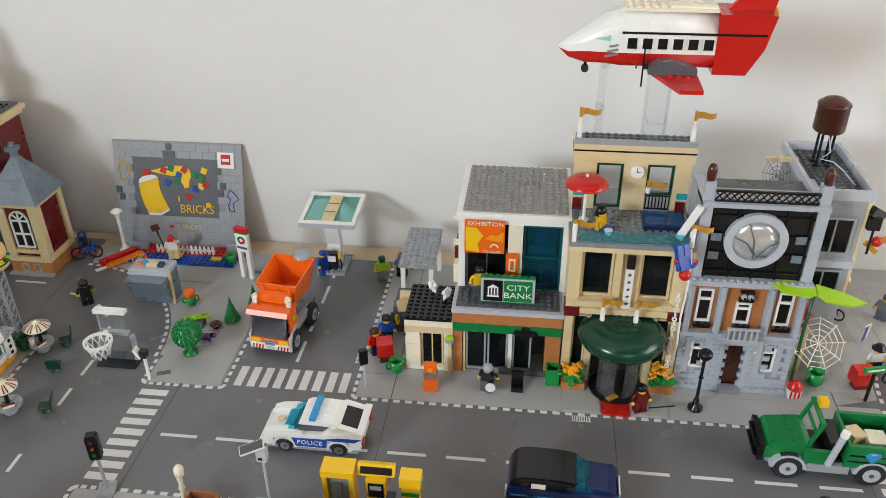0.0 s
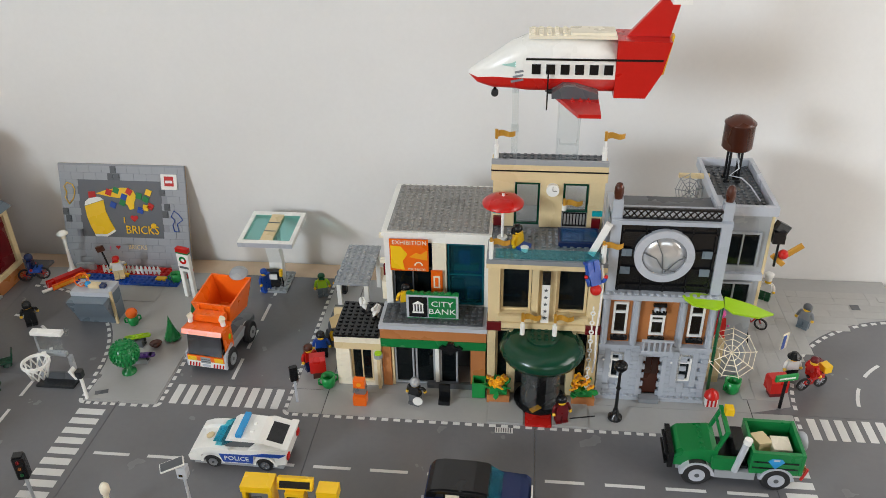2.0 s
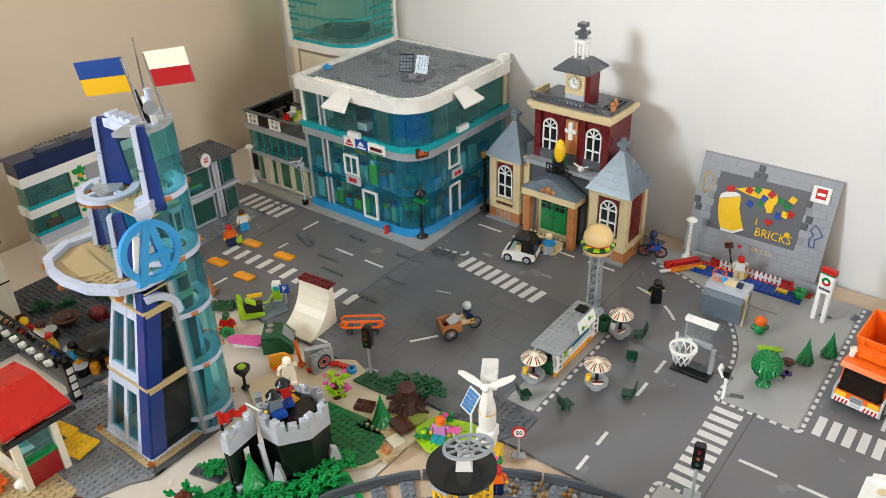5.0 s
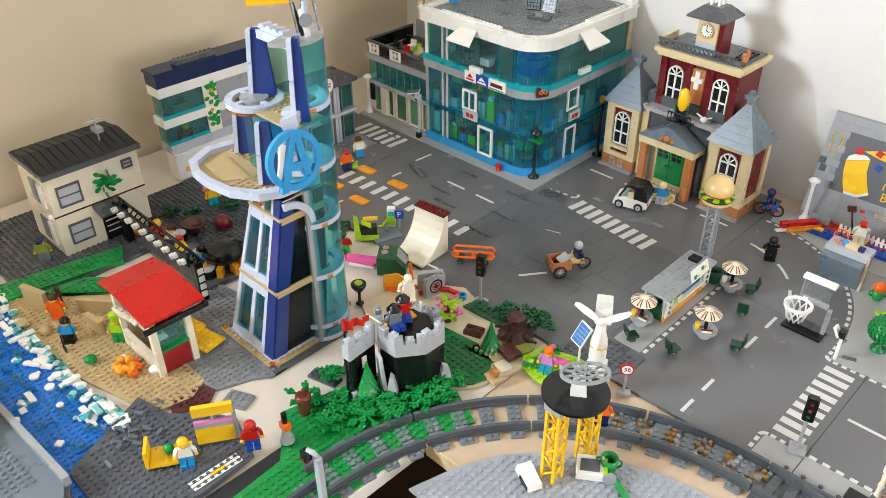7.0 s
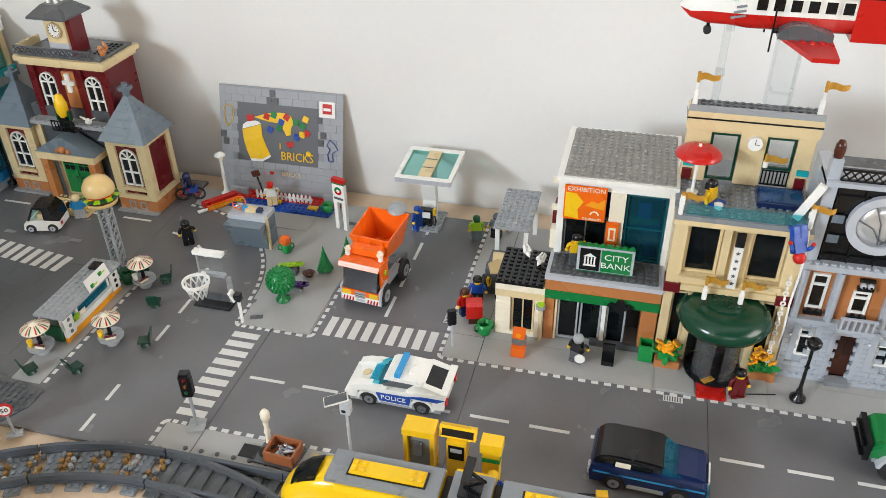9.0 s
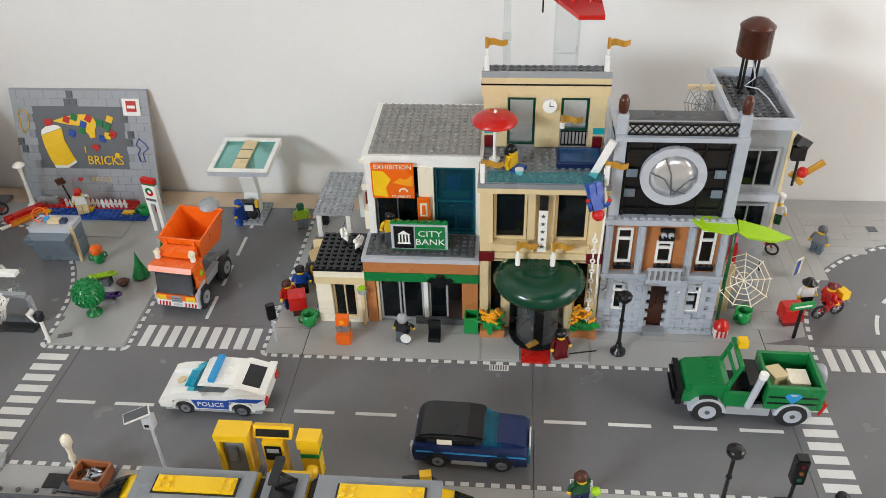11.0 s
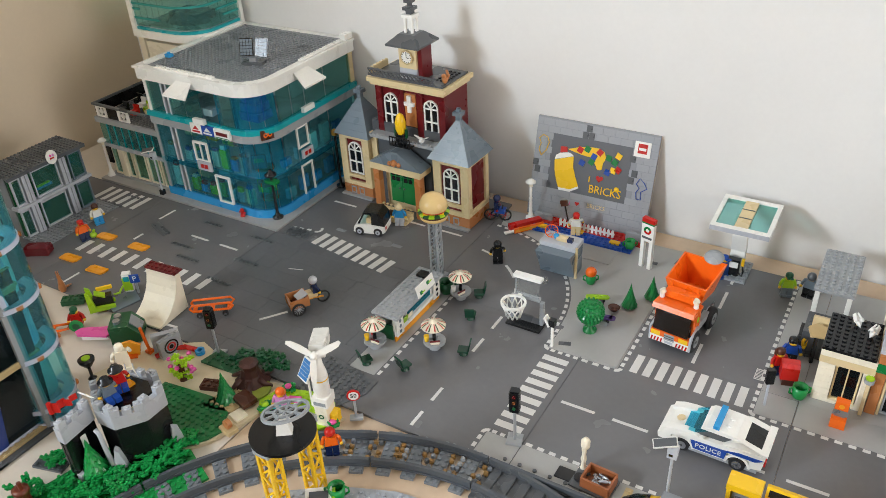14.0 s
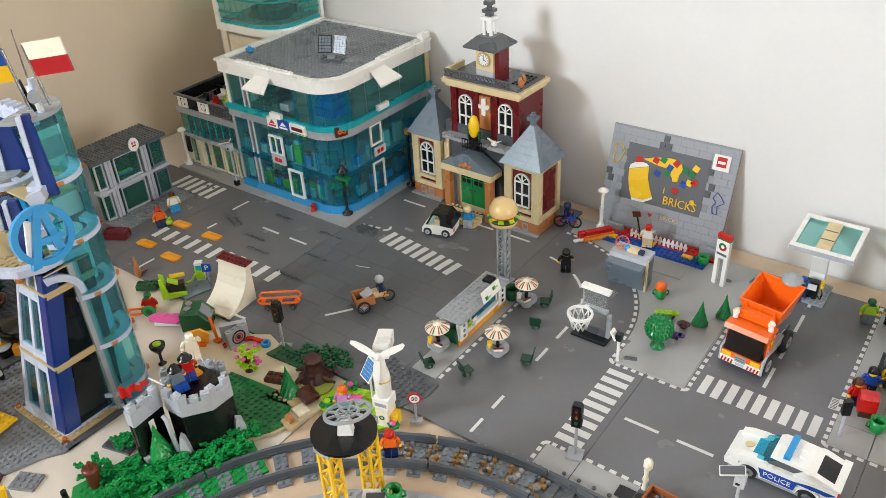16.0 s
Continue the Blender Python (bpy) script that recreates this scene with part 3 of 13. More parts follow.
part("stud_row", Geo().studs(-0.655, 0.156, 1, 1, P, PAVE), fp)

rp = thing("square_paving", "light grey paving of long tiles beside the museum", "paving", 0, 0, 0.0008, kind="structure")
PAVL = surface("pavement_tile", srgb("a9a8a4"), 0.32, 0.09, 140.0, 0.05)
clear_of = lambda x, y: math.hypot(x - 1.024, y - 0.128) > 0.2165
tiled(rp, 0.762, 0.152, 0.874, 0.400, PAVL, 0.016, (0.064, 0.048, 0.096), along="y", keep=clear_of)
tiled(rp, 0.874, 0.272, 1.046, 0.400, PAVL, 0.016, (0.032, 0.048, 0.064), along="x", keep=clear_of)
for vx, vy in ((0.962, 0.362), (1.006, 0.384)):
    part("stud_tile", Geo().box((vx - 0.006, vy - 0.006, 0), (vx + 0.006, vy + 0.006, 0.0006), DGREY if vx < 1 else PAVL), rp)
solid("back_paving", Geo().box((0.700, 0.3845, -0.0042), (1.024, 0.4335, 0.0004), PAVE), "light grey paving strip along the wall", "paving", "structure")

# ---- shared building pieces ----
def frame_window(parent, x0, z0, x1, z1, y, mat, glass, bars=(0, 0), t=0.0022, d=0.004, name="window", label=""):
    """An upright window facing -y: a frame with bars, and a pane behind."""
    g = Geo()
    g.box((x0, y, z0), (x0 + t, y + d, z1), mat, 0.0002).box((x1 - t, y, z0), (x1, y + d, z1), mat, 0.0002)
    g.box((x0 + t, y, z0), (x1 - t, y + d, z0 + t), mat, 0.0002).box((x0 + t, y, z1 - t), (x1 - t, y + d, z1), mat, 0.0002)
    nv, nh = bars
    for i in range(nv):
        x = x0 + (x1 - x0) * (i + 1) / (nv + 1)
        g.box((x - t * 0.35, y + 0.0004, z0 + t), (x + t * 0.35, y + d * 0.8, z1 - t), mat, 0.0001)
    for i in range(nh):
        z = z0 + (z1 - z0) * (i + 1) / (nh + 1)
        g.box((x0 + t, y + 0.0004, z - t * 0.35), (x1 - t, y + d * 0.8, z + t * 0.35), mat, 0.0001)
    w = part(name, g, parent, label)
    part("pane", Geo().box((x0 + t * 0.6, y + d * 0.55, z0 + t * 0.6), (x1 - t * 0.6, y + d * 0.55 + 0.0008, z1 - t * 0.6), glass, 0), w)
    return w


def gold_flag(parent, x, y, z, mast=0.022, side=1):
    f = part("flag_mast", Geo().cyl((x, y, z), 0.0028, mast * 0.55, WHITE, 10).cyl((x, y, z + mast * 0.55), 0.0016, mast * 0.5, WHITE, 8), parent)
    g = Geo()
    z1 = z + mast * 1.05
    top, n = [], 7
    vs, fs = [], []
    for k in (0, 1):
        for i in range(n):
            u = i / (n - 1)
            yy = 0.0016 * math.sin(u * 7)
            for zz in (-0.0075, 0.0):
                vs.append((x + side * (0.001 + 0.020 * u), y + yy + k * 0.0009, z1 + zz * (1 - 0.25 * u) + 0.0008 * math.sin(u * 6)))
    m = 2 * n
    for i in range(n - 1):
        a = 2 * i
        fs += [(a, a + 2, a + 3, a + 1), (m + a + 1, m + a + 3, m + a + 2, m + a), (a + 1, a + 3, m + a + 3, m + a + 1), (a, m + a, m + a + 2, a + 2)]
    fs += [(0, 1, m + 1, m), (m - 2, 2 * m - 2, 2 * m - 1, m - 1)]
    g.put(vs, fs, GOLD)
    g.cyl((x, y, z1 - 0.009), 0.0018, 0.011, GOLD, 8)
    part("flag", g, f, "gold wavy flag")
    return f


BLOOM = plastic("bloom_yellow", "f5ac1c", 0.3)


def flower_box(x, y, rot=0):
    t = thing("flower_box", "brown planter box with green leaves and orange flowers on the pavement", "planter", x, y, 0.0004, rot, group="flower boxes")
    part("box", Geo().box((-0.012, -0.006, 0), (0.012, 0.006, 0.0064), NOUGAT), t)
    r = random.Random(int(x * 1000))
    g = Geo()
    for i in range(12):
        a, d = r.uniform(0, 360), r.uniform(0.004, 0.012)
        g.at(pose(d * math.cos(radians(a)), 0.55 * d * math.sin(radians(a)), 0.007 + r.uniform(0, 0.008), r.uniform(-30, 30), r.uniform(-30, 30), a))
        g.slab([(0, -0.002), (0.005, -0.003), (0.008, 0), (0.005, 0.003), (0, 0.002)], 0, 0.0014, PGREEN)
    g.at().box((-0.009, -0.004, 0.0064), (0.009, 0.004, 0.012), PGREEN)
    part("leaves", g, t)
    for i in range(11):
        fx, fy, fz = r.uniform(-0.011, 0.011), r.uniform(-0.006, 0.006), 0.013 + r.uniform(0, 0.007)
        f = Geo().at(pose(fx, fy, fz, r.uniform(-40, 10), r.uniform(-25, 25), r.uniform(0, 90)))
        for k in range(4):
            f.cyl((0.0026 * math.cos(k * 1.57), 0.0026 * math.sin(k * 1.57), 0), 0.0021, 0.0014, BLOOM, 7)
        f.cyl((0, 0, 0.0005), 0.0012, 0.002, NOUGAT, 7)
        part("flower", f, t)
    t.matrix_basis = t.matrix_basis @ Matrix.Diagonal((1.15, 1.1, 1.75, 1))
    return t


# ---- the bank ----
bank = thing("bank_building", "tan and white toy bank with a green sign", "building", 0.266, 0.142, 0.0004)
g = Geo()
g.box((0, 0.0, 0), (0.017, 0.070, 0.056), CREAM).box((0.046, 0.0, 0), (0.056, 0.070, 0.056), CREAM).box((0.017, 0.060, 0), (0.046, 0.07, 0.056), CREAM)
g.box((0.017, 0, 0), (0.046, 0.006, 0.004), CREAM)
for k in range(5):
    g.box((-0.0004, -0.0004, 0.0096 * k + 0.0002), (0.0174, 0.0704, 0.0096 * (k + 1) - 0.0002), CREAM)
split("corner_wall", g, bank, "cream brick wall")
split("lintel", Geo().box((-0.001, -0.001, 0.0562), (0.057, 0.071, 0.0656), TAN).box((-0.001, -0.001, 0.0658), (0.057, 0.071, 0.0745), CREAM), bank)
part("flat_roof", Geo().plate(-0.001, -0.002, 7, 9, 0.0747, BLACK), bank, "black studded flat roof")
frame_window(bank, 0.018, 0.004, 0.045, 0.0555, 0.004, TAN, G_DARK, (1, 0))
part("hall", Geo().box((0.02, 0.03, 0.002), (0.045, 0.058, 0.05), DGREY), bank)
g = Geo().box((0.057, 0.05, 0), (0.184, 0.17, 0.094), CREAM)
g.box((0.057, 0.002, 0), (0.068, 0.05, 0.062), NOUGAT).box((0.166, 0.002, 0), (0.184, 0.05, 0.062), NOUGAT)
g.box((0.0685, 0.004, 0), (0.0715, 0.012, 0.062), TAN).box((0.062, 0.046, 0), (0.180, 0.0498, 0.062), DGREY)
split("wall_pier", g, bank, "brown and cream ground floor walls")
part("plinth", Geo().box((0.112, 0.0005, 0), (0.178, 0.006, 0.008), DGREY), bank)
for x0, x1 in ((0.072, 0.096), (0.098, 0.122), (0.128, 0.150)):
    frame_window(bank, x0, 0.002, x1, 0.060, 0.006, LGREY, G_DARK, name="sliding_door", label="light grey framed glass door")
part("post", Geo().box((0.1225, 0.003, 0), (0.1275, 0.009, 0.062), WHITE), bank)
part("green_band", Geo().box((0.0565, -0.001, 0.0625), (0.185, 0.052, 0.074), GREEN), bank, "green fascia band")
part("brown_band", Geo().box((0.0565, 0.0, 0.0742), (0.185, 0.052, 0.089), NOUGAT), bank)
part("ledge", Geo().box((0.0555, -0.002, 0.0892), (0.186, 0.05, 0.0945), PGREY), bank)
part("balcony_floor", Geo().plate(0.060, 0.004, 15, 5, 0.0946, DGREY, 0.0016), bank, "dark grey studded balcony floor")
sg = part("sign_board", Geo().box((0.088, 0.014, 0.0962), (0.151, 0.019, 0.1315), GREEN).studs(0.0875, 0.0125, 8, 1, 0.1315, GREEN), bank, "green bank sign with white words")
part("border", Geo().box((0.0883, 0.0128, 0.0985), (0.1507, 0.0139, 0.1300), PGREY), sg)
part("emblem_panel", Geo().box((0.0915, 0.0122, 0.0995), (0.1135, 0.0127, 0.128), BLACK, 0), sg)
part("name_panel", Geo().box((0.115, 0.0122, 0.0995), (0.1477, 0.0127, 0.128), GREEN, 0), sg)
g = Geo().side([(0.0955, 0.118), (0.1025, 0.1225), (0.1095, 0.118)], 0.0116, 0.0121, WHITE)
for i in range(4):
    g.box((0.0965 + i * 0.0035, 0.0116, 0.108), (0.0982 + i * 0.0035, 0.0121, 0.1175), WHITE, 0)
g.box((0.0955, 0.0116, 0.1055), (0.1095, 0.0121, 0.1075), WHITE, 0)
part("temple_emblem", g, sg)
lettering("sign_text", "CITY\nBANK", 0.0108, sg, WHITE, Matrix.Translation((0.1313, 0.0118, 0.1135)) @ FRONT, 0.0002, 1.15)
g = Geo().box((0.059, 0.046, 0.0945), (0.067, 0.17, 0.193), WHITE).box((0.1795, 0.046, 0.0945), (0.186, 0.17, 0.193), WHITE).box((0.067, 0.16, 0.0945), (0.1795, 0.17, 0.193), WHITE)
g.box((0.067, 0.046, 0.183), (0.1795, 0.052, 0.193), WHITE).box((0.117, 0.044, 0.100), (0.134, 0.052, 0.183), CREAM)
split("wall_panel", g, bank, "white upper floor walls")
part("back_room", Geo().box((0.068, 0.11, 0.0965), (0.179, 0.159, 0.185), NAVY), bank)
frame_window(bank, 0.068, 0.0965, 0.1165, 0.147, 0.049, DGREY, G_DARK, (1, 0))
frame_window(bank, 0.135, 0.0965, 0.179, 0.1825, 0.047, plastic("ocean_frame", "0f5563", 0.2), clear("ocean", "1f7f92", 0.08), (0, 1))
split("window_stock", Geo().box((0.140, 0.0535, 0.100), (0.155, 0.0575, 0.128), NAVY).box((0.158, 0.0535, 0.100), (0.174, 0.0575, 0.118), BLUE).box((0.142, 0.0535, 0.142), (0.172, 0.0575, 0.150), SLATE).box((0.148, 0.0535, 0.1505), (0.162, 0.0575, 0.170), BLUE), bank, "dark blue bricks behind the window")
part("shelf", Geo().box((0.14, 0.075, 0.10), (0.175, 0.085, 0.16), BLUE).box((0.145, 0.073, 0.165), (0.172, 0.079, 0.18), NAVY), bank)
pr = part("poster", Geo().box((0.0665, 0.0405, 0.1465), (0.1130, 0.0425, 0.1895), ORANGE), bank, "orange exhibition poster with yellow drawing")
g = Geo().side([(0.068, 0.150), (0.084, 0.148), (0.082, 0.160), (0.088, 0.170), (0.080, 0.180), (0.068, 0.181)], 0.0400, 0.0404, YELLOW)
g.side([(0.090, 0.166), (0.098, 0.172), (0.104, 0.170), (0.1115, 0.176), (0.1115, 0.162), (0.100, 0.164)], 0.0400, 0.0404, AMBER)
g.ring((0.101, 0.0400, 0.1545), 0.0035, 0.0052, 0.0004, CREAM, 12, "y", 0, 180)
part("drawing", g, pr)
lettering("poster_title", "EXHIBITION", 0.0078, pr, CREAM, Matrix.Translation((0.0905, 0.0401, 0.1855)) @ FRONT, 0.0002, 0.98)
lettering("poster_word", "museum", 0.0062, pr, CREAM, Matrix.Translation((0.0985, 0.0401, 0.1495)) @ FRONT, 0.0002, 1.0)
bn = part("banner", Geo().box((0.1155, 0.0400, 0.112), (0.1295, 0.0425, 0.1475), ORANGE), bank, "narrow orange banner")
part("banner_print", Geo().box((0.1185, 0.0394, 0.124), (0.1265, 0.0399, 0.141), CREAM, 0).box((0.1205, 0.0388, 0.1265), (0.1245, 0.0393, 0.1385), ORANGE, 0).box((0.1185, 0.0394, 0.115), (0.1265, 0.0399, 0.119), CREAM, 0), bn)
g = Geo().box((0.057, 0.042, 0.1932), (0.188, 0.172, 0.198), WHITE)
part("roof_border", g, bank, "white roof border")
part("roof", Geo().plate(0.064, 0.046, 15, 15, 0.1982, plastic("roof_grey", "8f8d88"), 0.0014), bank, "grey studded roof")
for zz in (0.150, 0.185):
    part("wall_lug", Geo().box((0.0525, 0.05, zz), (0.0588, 0.056, zz + 0.005), CREAM), bank)
g = Geo().box((0.052, 0.07, 0.0945), (0.0585, 0.105, 0.135), DRED).box((0.052, 0.055, 0.0945), (0.0585, 0.0695, 0.120), CREAM)
part("side_wall", g, bank, "dark red and cream side wall")
at_ = part("cash_machine", Geo().box((0.026, -0.040, 0), (0.042, -0.026, 0.013), ORANGE).box((0.026, -0.036, 0.0165), (0.042, -0.026, 0.024), SILVER).box((0.028, -0.034, 0.013), (0.040, -0.028, 0.0165), SILVER), None)
at_.matrix_basis = pose(0.266, 0.142, 0.0004)
tagged(at_, "orange and grey toy cash machine standing on the pavement", "cash machine")
part("screen", Geo().box((0.027, -0.037, 0.025), (0.041, -0.028, 0.036), ORANGE).cyl((0.034, -0.0378, 0.0305), 0.0028, 0.0006, AMBER, 12, "y"), at_)
part("lamp_post", Geo().box((0.0515, -0.006, 0.0), (0.0555, -0.002, 0.048), TAN).cyl((0.0535, -0.004, 0.048), 0.0055, 0.005, LGREY, 10).cyl((0.0535, -0.004, 0.053), 0.0045, 0.002, LIME, 10), bank)

part("black_crest", Geo().side([(0.128, 0.066), (0.137, 0.062), (0.142, 0.056), (0.147, 0.062), (0.157, 0.066), (0.152, 0.070), (0.148, 0.068), (0.146, 0.074), (0.139, 0.074), (0.136, 0.068), (0.132, 0.070)], -0.0050, -0.0012, BLACK), bank, "black winged crest")
for gx, gy, gr in ((0.293, 0.196, 30), (0.311, 0.182, -20)):
    gl = thing("plastic_gull", "white plastic bird perched on the black roof", "bird", gx, gy, 0.0797, rot=gr, group="roof gulls")
    part("body", Geo().at(pose(0, 0, 0.006, 25, 0, 0)).lathe([(0.0001, -0.009), (0.003, -0.004), (0.0042, 0.001), (0.002, 0.006), (0.0001, 0.008)], (0, 0, 0), WHITE, 10, "y").at().ball((0, -0.0065, 0.0125), 0.0028, WHITE, n=9, k=6), gl)
    part("leg", Geo().cyl((0, 0, 0), 0.0014, 0.004, SAND, 6), gl)
    for sd_ in (-1, 1):
        part("wing", Geo().at(pose(sd_ * 0.004, 0.001, 0.008, 20, sd_ * -30, 0)).box((-0.001, -0.004, -0.001), (0.001, 0.007, 0.004), WHITE), gl)

# grey canopy and machinery behind the bank
cp = thing("side_canopy", "light grey studded canopy over dark machinery beside the bank", "canopy", 0.236, 0.272, 0.0004)
part("roof", Geo().plate(0, 0, 6, 13, 0.062, LGREY), cp)
for sx, sy in ((0.002, 0.004), (0.040, 0.004), (0.002, 0.092), (0.040, 0.092)):
    part("leg", Geo().box((sx, sy, 0), (sx + 0.006, sy + 0.006, 0.062), WHITE), cp)
mc = thing("machinery", "dark grey and black toy machinery in the alley", "machine", 0.238, 0.215, 0.0004)
part("body", Geo().box((0, 0, 0), (0.04, 0.045, 0.038), DGREY).studs(0.002, 0.004, 4, 4, 0.038, DGREY), mc)
part("hood", Geo().along([(0.002, 0.0385), (0.020, 0.0385), (0.016, 0.055), (0.008, 0.058)], 0.008, 0.026, TAN), mc)
for wy in (0.006, 0.034):
    part("wheel", Geo().cyl((-0.005, wy, 0.012), 0.011, 0.006, RUBBER, 18, "x"), mc)
for bx, by, bz in ((0.256, 0.205, 0.048),):
    sl = thing("tan_shield", "tan flat shield leaning in the alley beside the bank", "shield", bx, by, 0.0004, rot=25)
    part("pole", Geo().box((-0.002, 0.0, 0), (0.002, 0.004, bz), BLACK), sl)
    part("plate", Geo().at(pose(0, 0, bz, 25, 10, 0)).slab([(-0.011, -0.008), (0.011, -0.008), (0.013, 0.006), (0, 0.012), (-0.012, 0.006)], 0, 0.003, SAND), sl)

# ---- the hotel ----
hotel = thing("hotel_building", "tan toy hotel with a dark green canopy and a roof terrace", "building", 0.452, 0.142, 0.0004)
g = Geo().box((0.004, 0.02, 0), (0.126, 0.13, 0.098), DGREY)
part("core", g, hotel)
g = Geo()
for x0, x1 in ((0, 0.010), (0.026, 0.034), (0.096, 0.104), (0.120, 0.1305)):
    g.box((x0, 0.0, 0), (x1, 0.020, 0.094), TAN)
g.box((0, 0.02, 0), (0.0039, 0.13, 0.098), TAN).box((0.1262, 0.02, 0), (0.1305, 0.13, 0.098), TAN)
split("wall_pier", g, hotel, "tan ground floor pillars and walls")
for x0, x1 in ((0.0102, 0.0258), (0.1042, 0.1198)):
    frame_window(hotel, x0, 0.004, x1, 0.092, 0.006, TAN, G_DARK, (0, 0))
for x0, x1 in ((-0.001, 0.016), (0.114, 0.1315)):
    part("red_course", Geo().box((x0, -0.001, 0.0942), (x1, 0.021, 0.106), DRED), hotel, "dark red corner bricks")
part("cornice", Geo().box((0.0162, -0.001, 0.0985), (0.1138, 0.022, 0.106), TAN), hotel)
g = Geo().box((0.004, 0.022, 0.1062), (0.126, 0.128, 0.186), NAVY)
part("first_floor_core", g, hotel)
g = Geo()
for x0, x1 in ((0, 0.014), (0.050, 0.058), (0.070, 0.078), (0.114, 0.1305)):
    g.box((x0, 0.001, 0.1062), (x1, 0.022, 0.182), TAN)
g.box((0.014, 0.002, 0.1062), (0.050, 0.0205, 0.118), TAN).box((0.078, 0.002, 0.1062), (0.114, 0.0205, 0.118), TAN)
g.box((0.058, 0.006, 0.1062), (0.070, 0.0205, 0.182), TAN)
g.box((0, 0.022, 0.1062), (0.0039, 0.13, 0.186), TAN).box((0.1262, 0.022, 0.1062), (0.1305, 0.13, 0.186), TAN)
split("wall_pier", g, hotel, "tan first floor walls")
for x0, x1 in ((0.0145, 0.0495), (0.0785, 0.1135)):
    frame_window(hotel, x0, 0.1185, x1, 0.178, 0.008, TAN, G_DARK, (0, 0), 0.003)
part("sill", Geo().box((0.012, -0.004, 0.114), (0.052, 0.001, 0.118), TAN), hotel)
part("sill", Geo().box((0.076, -0.004, 0.114), (0.116, 0.001, 0.118), TAN), hotel)
part("cornice", Geo().box((-0.002, -0.004, 0.1822), (0.1325, 0.024, 0.188), TAN).box((-0.002, -0.004, 0.1882), (0.1325, 0.131, 0.1935), MGREY), hotel)
part("terrace_floor", Geo().plate(0.0015, -0.002, 16, 9, 0.1937, MGREY, 0.0012), hotel, "grey studded terrace floor")
part("pool", Geo().box((0.078, 0.026, 0.195), (0.125, 0.062, 0.2015), NAVY).box((0.081, 0.029, 0.2016), (0.122, 0.059, 0.2022), G_DBLUE, 0), hotel, "blue pool on the terrace")
part("glass_rail", Geo().box((0.008, -0.003, 0.195), (0.122, -0.001, 0.207), G_BLUE, 0), hotel, "clear blue terrace rail")
for px in (0.002, 0.126):
    part("rail_post", Geo().cyl((px + 0.001, -0.001, 0.1936), 0.0025, 0.022, WHITE, 10), hotel)
g = Geo()
for x0, x1 in ((0.001, 0.026), (0.056, 0.082), (0.112, 0.1295)):
    g.box((x0, 0.073, 0.195), (x1, 0.082, 0.256), TAN)
g.box((0.026, 0.074, 0.2525), (0.112, 0.082, 0.256), TAN).box((0.001, 0.082, 0.195), (0.0058, 0.0965, 0.256), TAN).box((0.1242, 0.082, 0.195), (0.1295, 0.0965, 0.256), TAN)
split("wall_pier", g, hotel, "tan top floor walls")
frame_window(hotel, 0.0265, 0.197, 0.0555, 0.252, 0.075, DGREEN, G_CLEAR, (0, 0), 0.0025, name="terrace_door")
frame_window(hotel, 0.0825, 0.215, 0.1115, 0.252, 0.075, DGREEN, G_CLEAR, (0, 0), 0.0025)
bl = part("balustrade", Geo().box((0.083, 0.0735, 0.197), (0.111, 0.0745, 0.199), BLACK).box((0.083, 0.0735, 0.2135), (0.111, 0.0745, 0.215), BLACK), hotel, "black balustrade")
for i in range(8):
    part("baluster", Geo().box((0.0835 + i * 0.0037, 0.0735, 0.199), (0.0848 + i * 0.0037, 0.0745, 0.2135), BLACK, 0), bl)
for x0 in (0.002, 0.117):
    part("green_course", Geo().box((x0, 0.0695, 0.213), (x0 + 0.012, 0.0728, 0.219), TEAL), hotel)
    part("red_course", Geo().box((x0, 0.0695, 0.197), (x0 + 0.010, 0.0728, 0.209), DRED), hotel)
ck = part("clock", Geo().cyl((0.070, 0.0665, 0.246), 0.0074, 0.006, WHITE, 20, "y"), hotel, "round white clock")
part("pointers", Geo().box((0.0697, 0.0660, 0.246), (0.0703, 0.0664, 0.2515), BLACK, 0).box((0.070, 0.0660, 0.2457), (0.0745, 0.0664, 0.2463), BLACK, 0), ck)
ck.name, ck.children[0].name = "wall_clock", "pointers"
part("cornice", Geo().box((-0.001, 0.070, 0.2562), (0.1315, 0.0985, 0.2675), TAN).box((-0.0015, 0.0695, 0.2677), (0.132, 0.099, 0.2693), BLACK).box((-0.001, 0.070, 0.2695), (0.1315, 0.0985, 0.276), TAN), hotel)
part("roof", Geo().plate(0.0013, 0.074, 16, 3, 0.2762, DGREY, 0.0016), hotel, "dark studded roof")
part("roof_edge", Geo().box((-0.001, 0.0695, 0.2762), (0.1315, 0.0735, 0.282), LGREY), hotel)
gold_flag(hotel, 0.004, 0.078, 0.278, 0.034)
gold_flag(hotel, 0.126, 0.078, 0.278, 0.034)
gold_flag(hotel, 0.041, -0.012, 0.099, 0.026)
gold_flag(hotel, 0.078, -0.012, 0.099, 0.026)
for gx, gy, gz in ((0.003, -0.001, 0.205), (0.126, 0.0, 0.205), (0.084, 0.066, 0.222)):
    gold_flag(hotel, gx, gy, gz, 0.012)
ent = part("canopy", Geo().lathe([(0.030, 0.0), (0.046, 0.004), (0.050, 0.012), (0.046, 0.021), (0.036, 0.0265), (0.020, 0.0275)], (0.065, -0.010, 0.068), DGREEN, 30), hotel, "dark green rounded canopy")
part("canopy_top", Geo().cyl((0.065, -0.010, 0.0956), 0.020, 0.002, DGREEN, 20).studs(0.049, -0.022, 4, 3, 0.0976, DGREEN), ent)
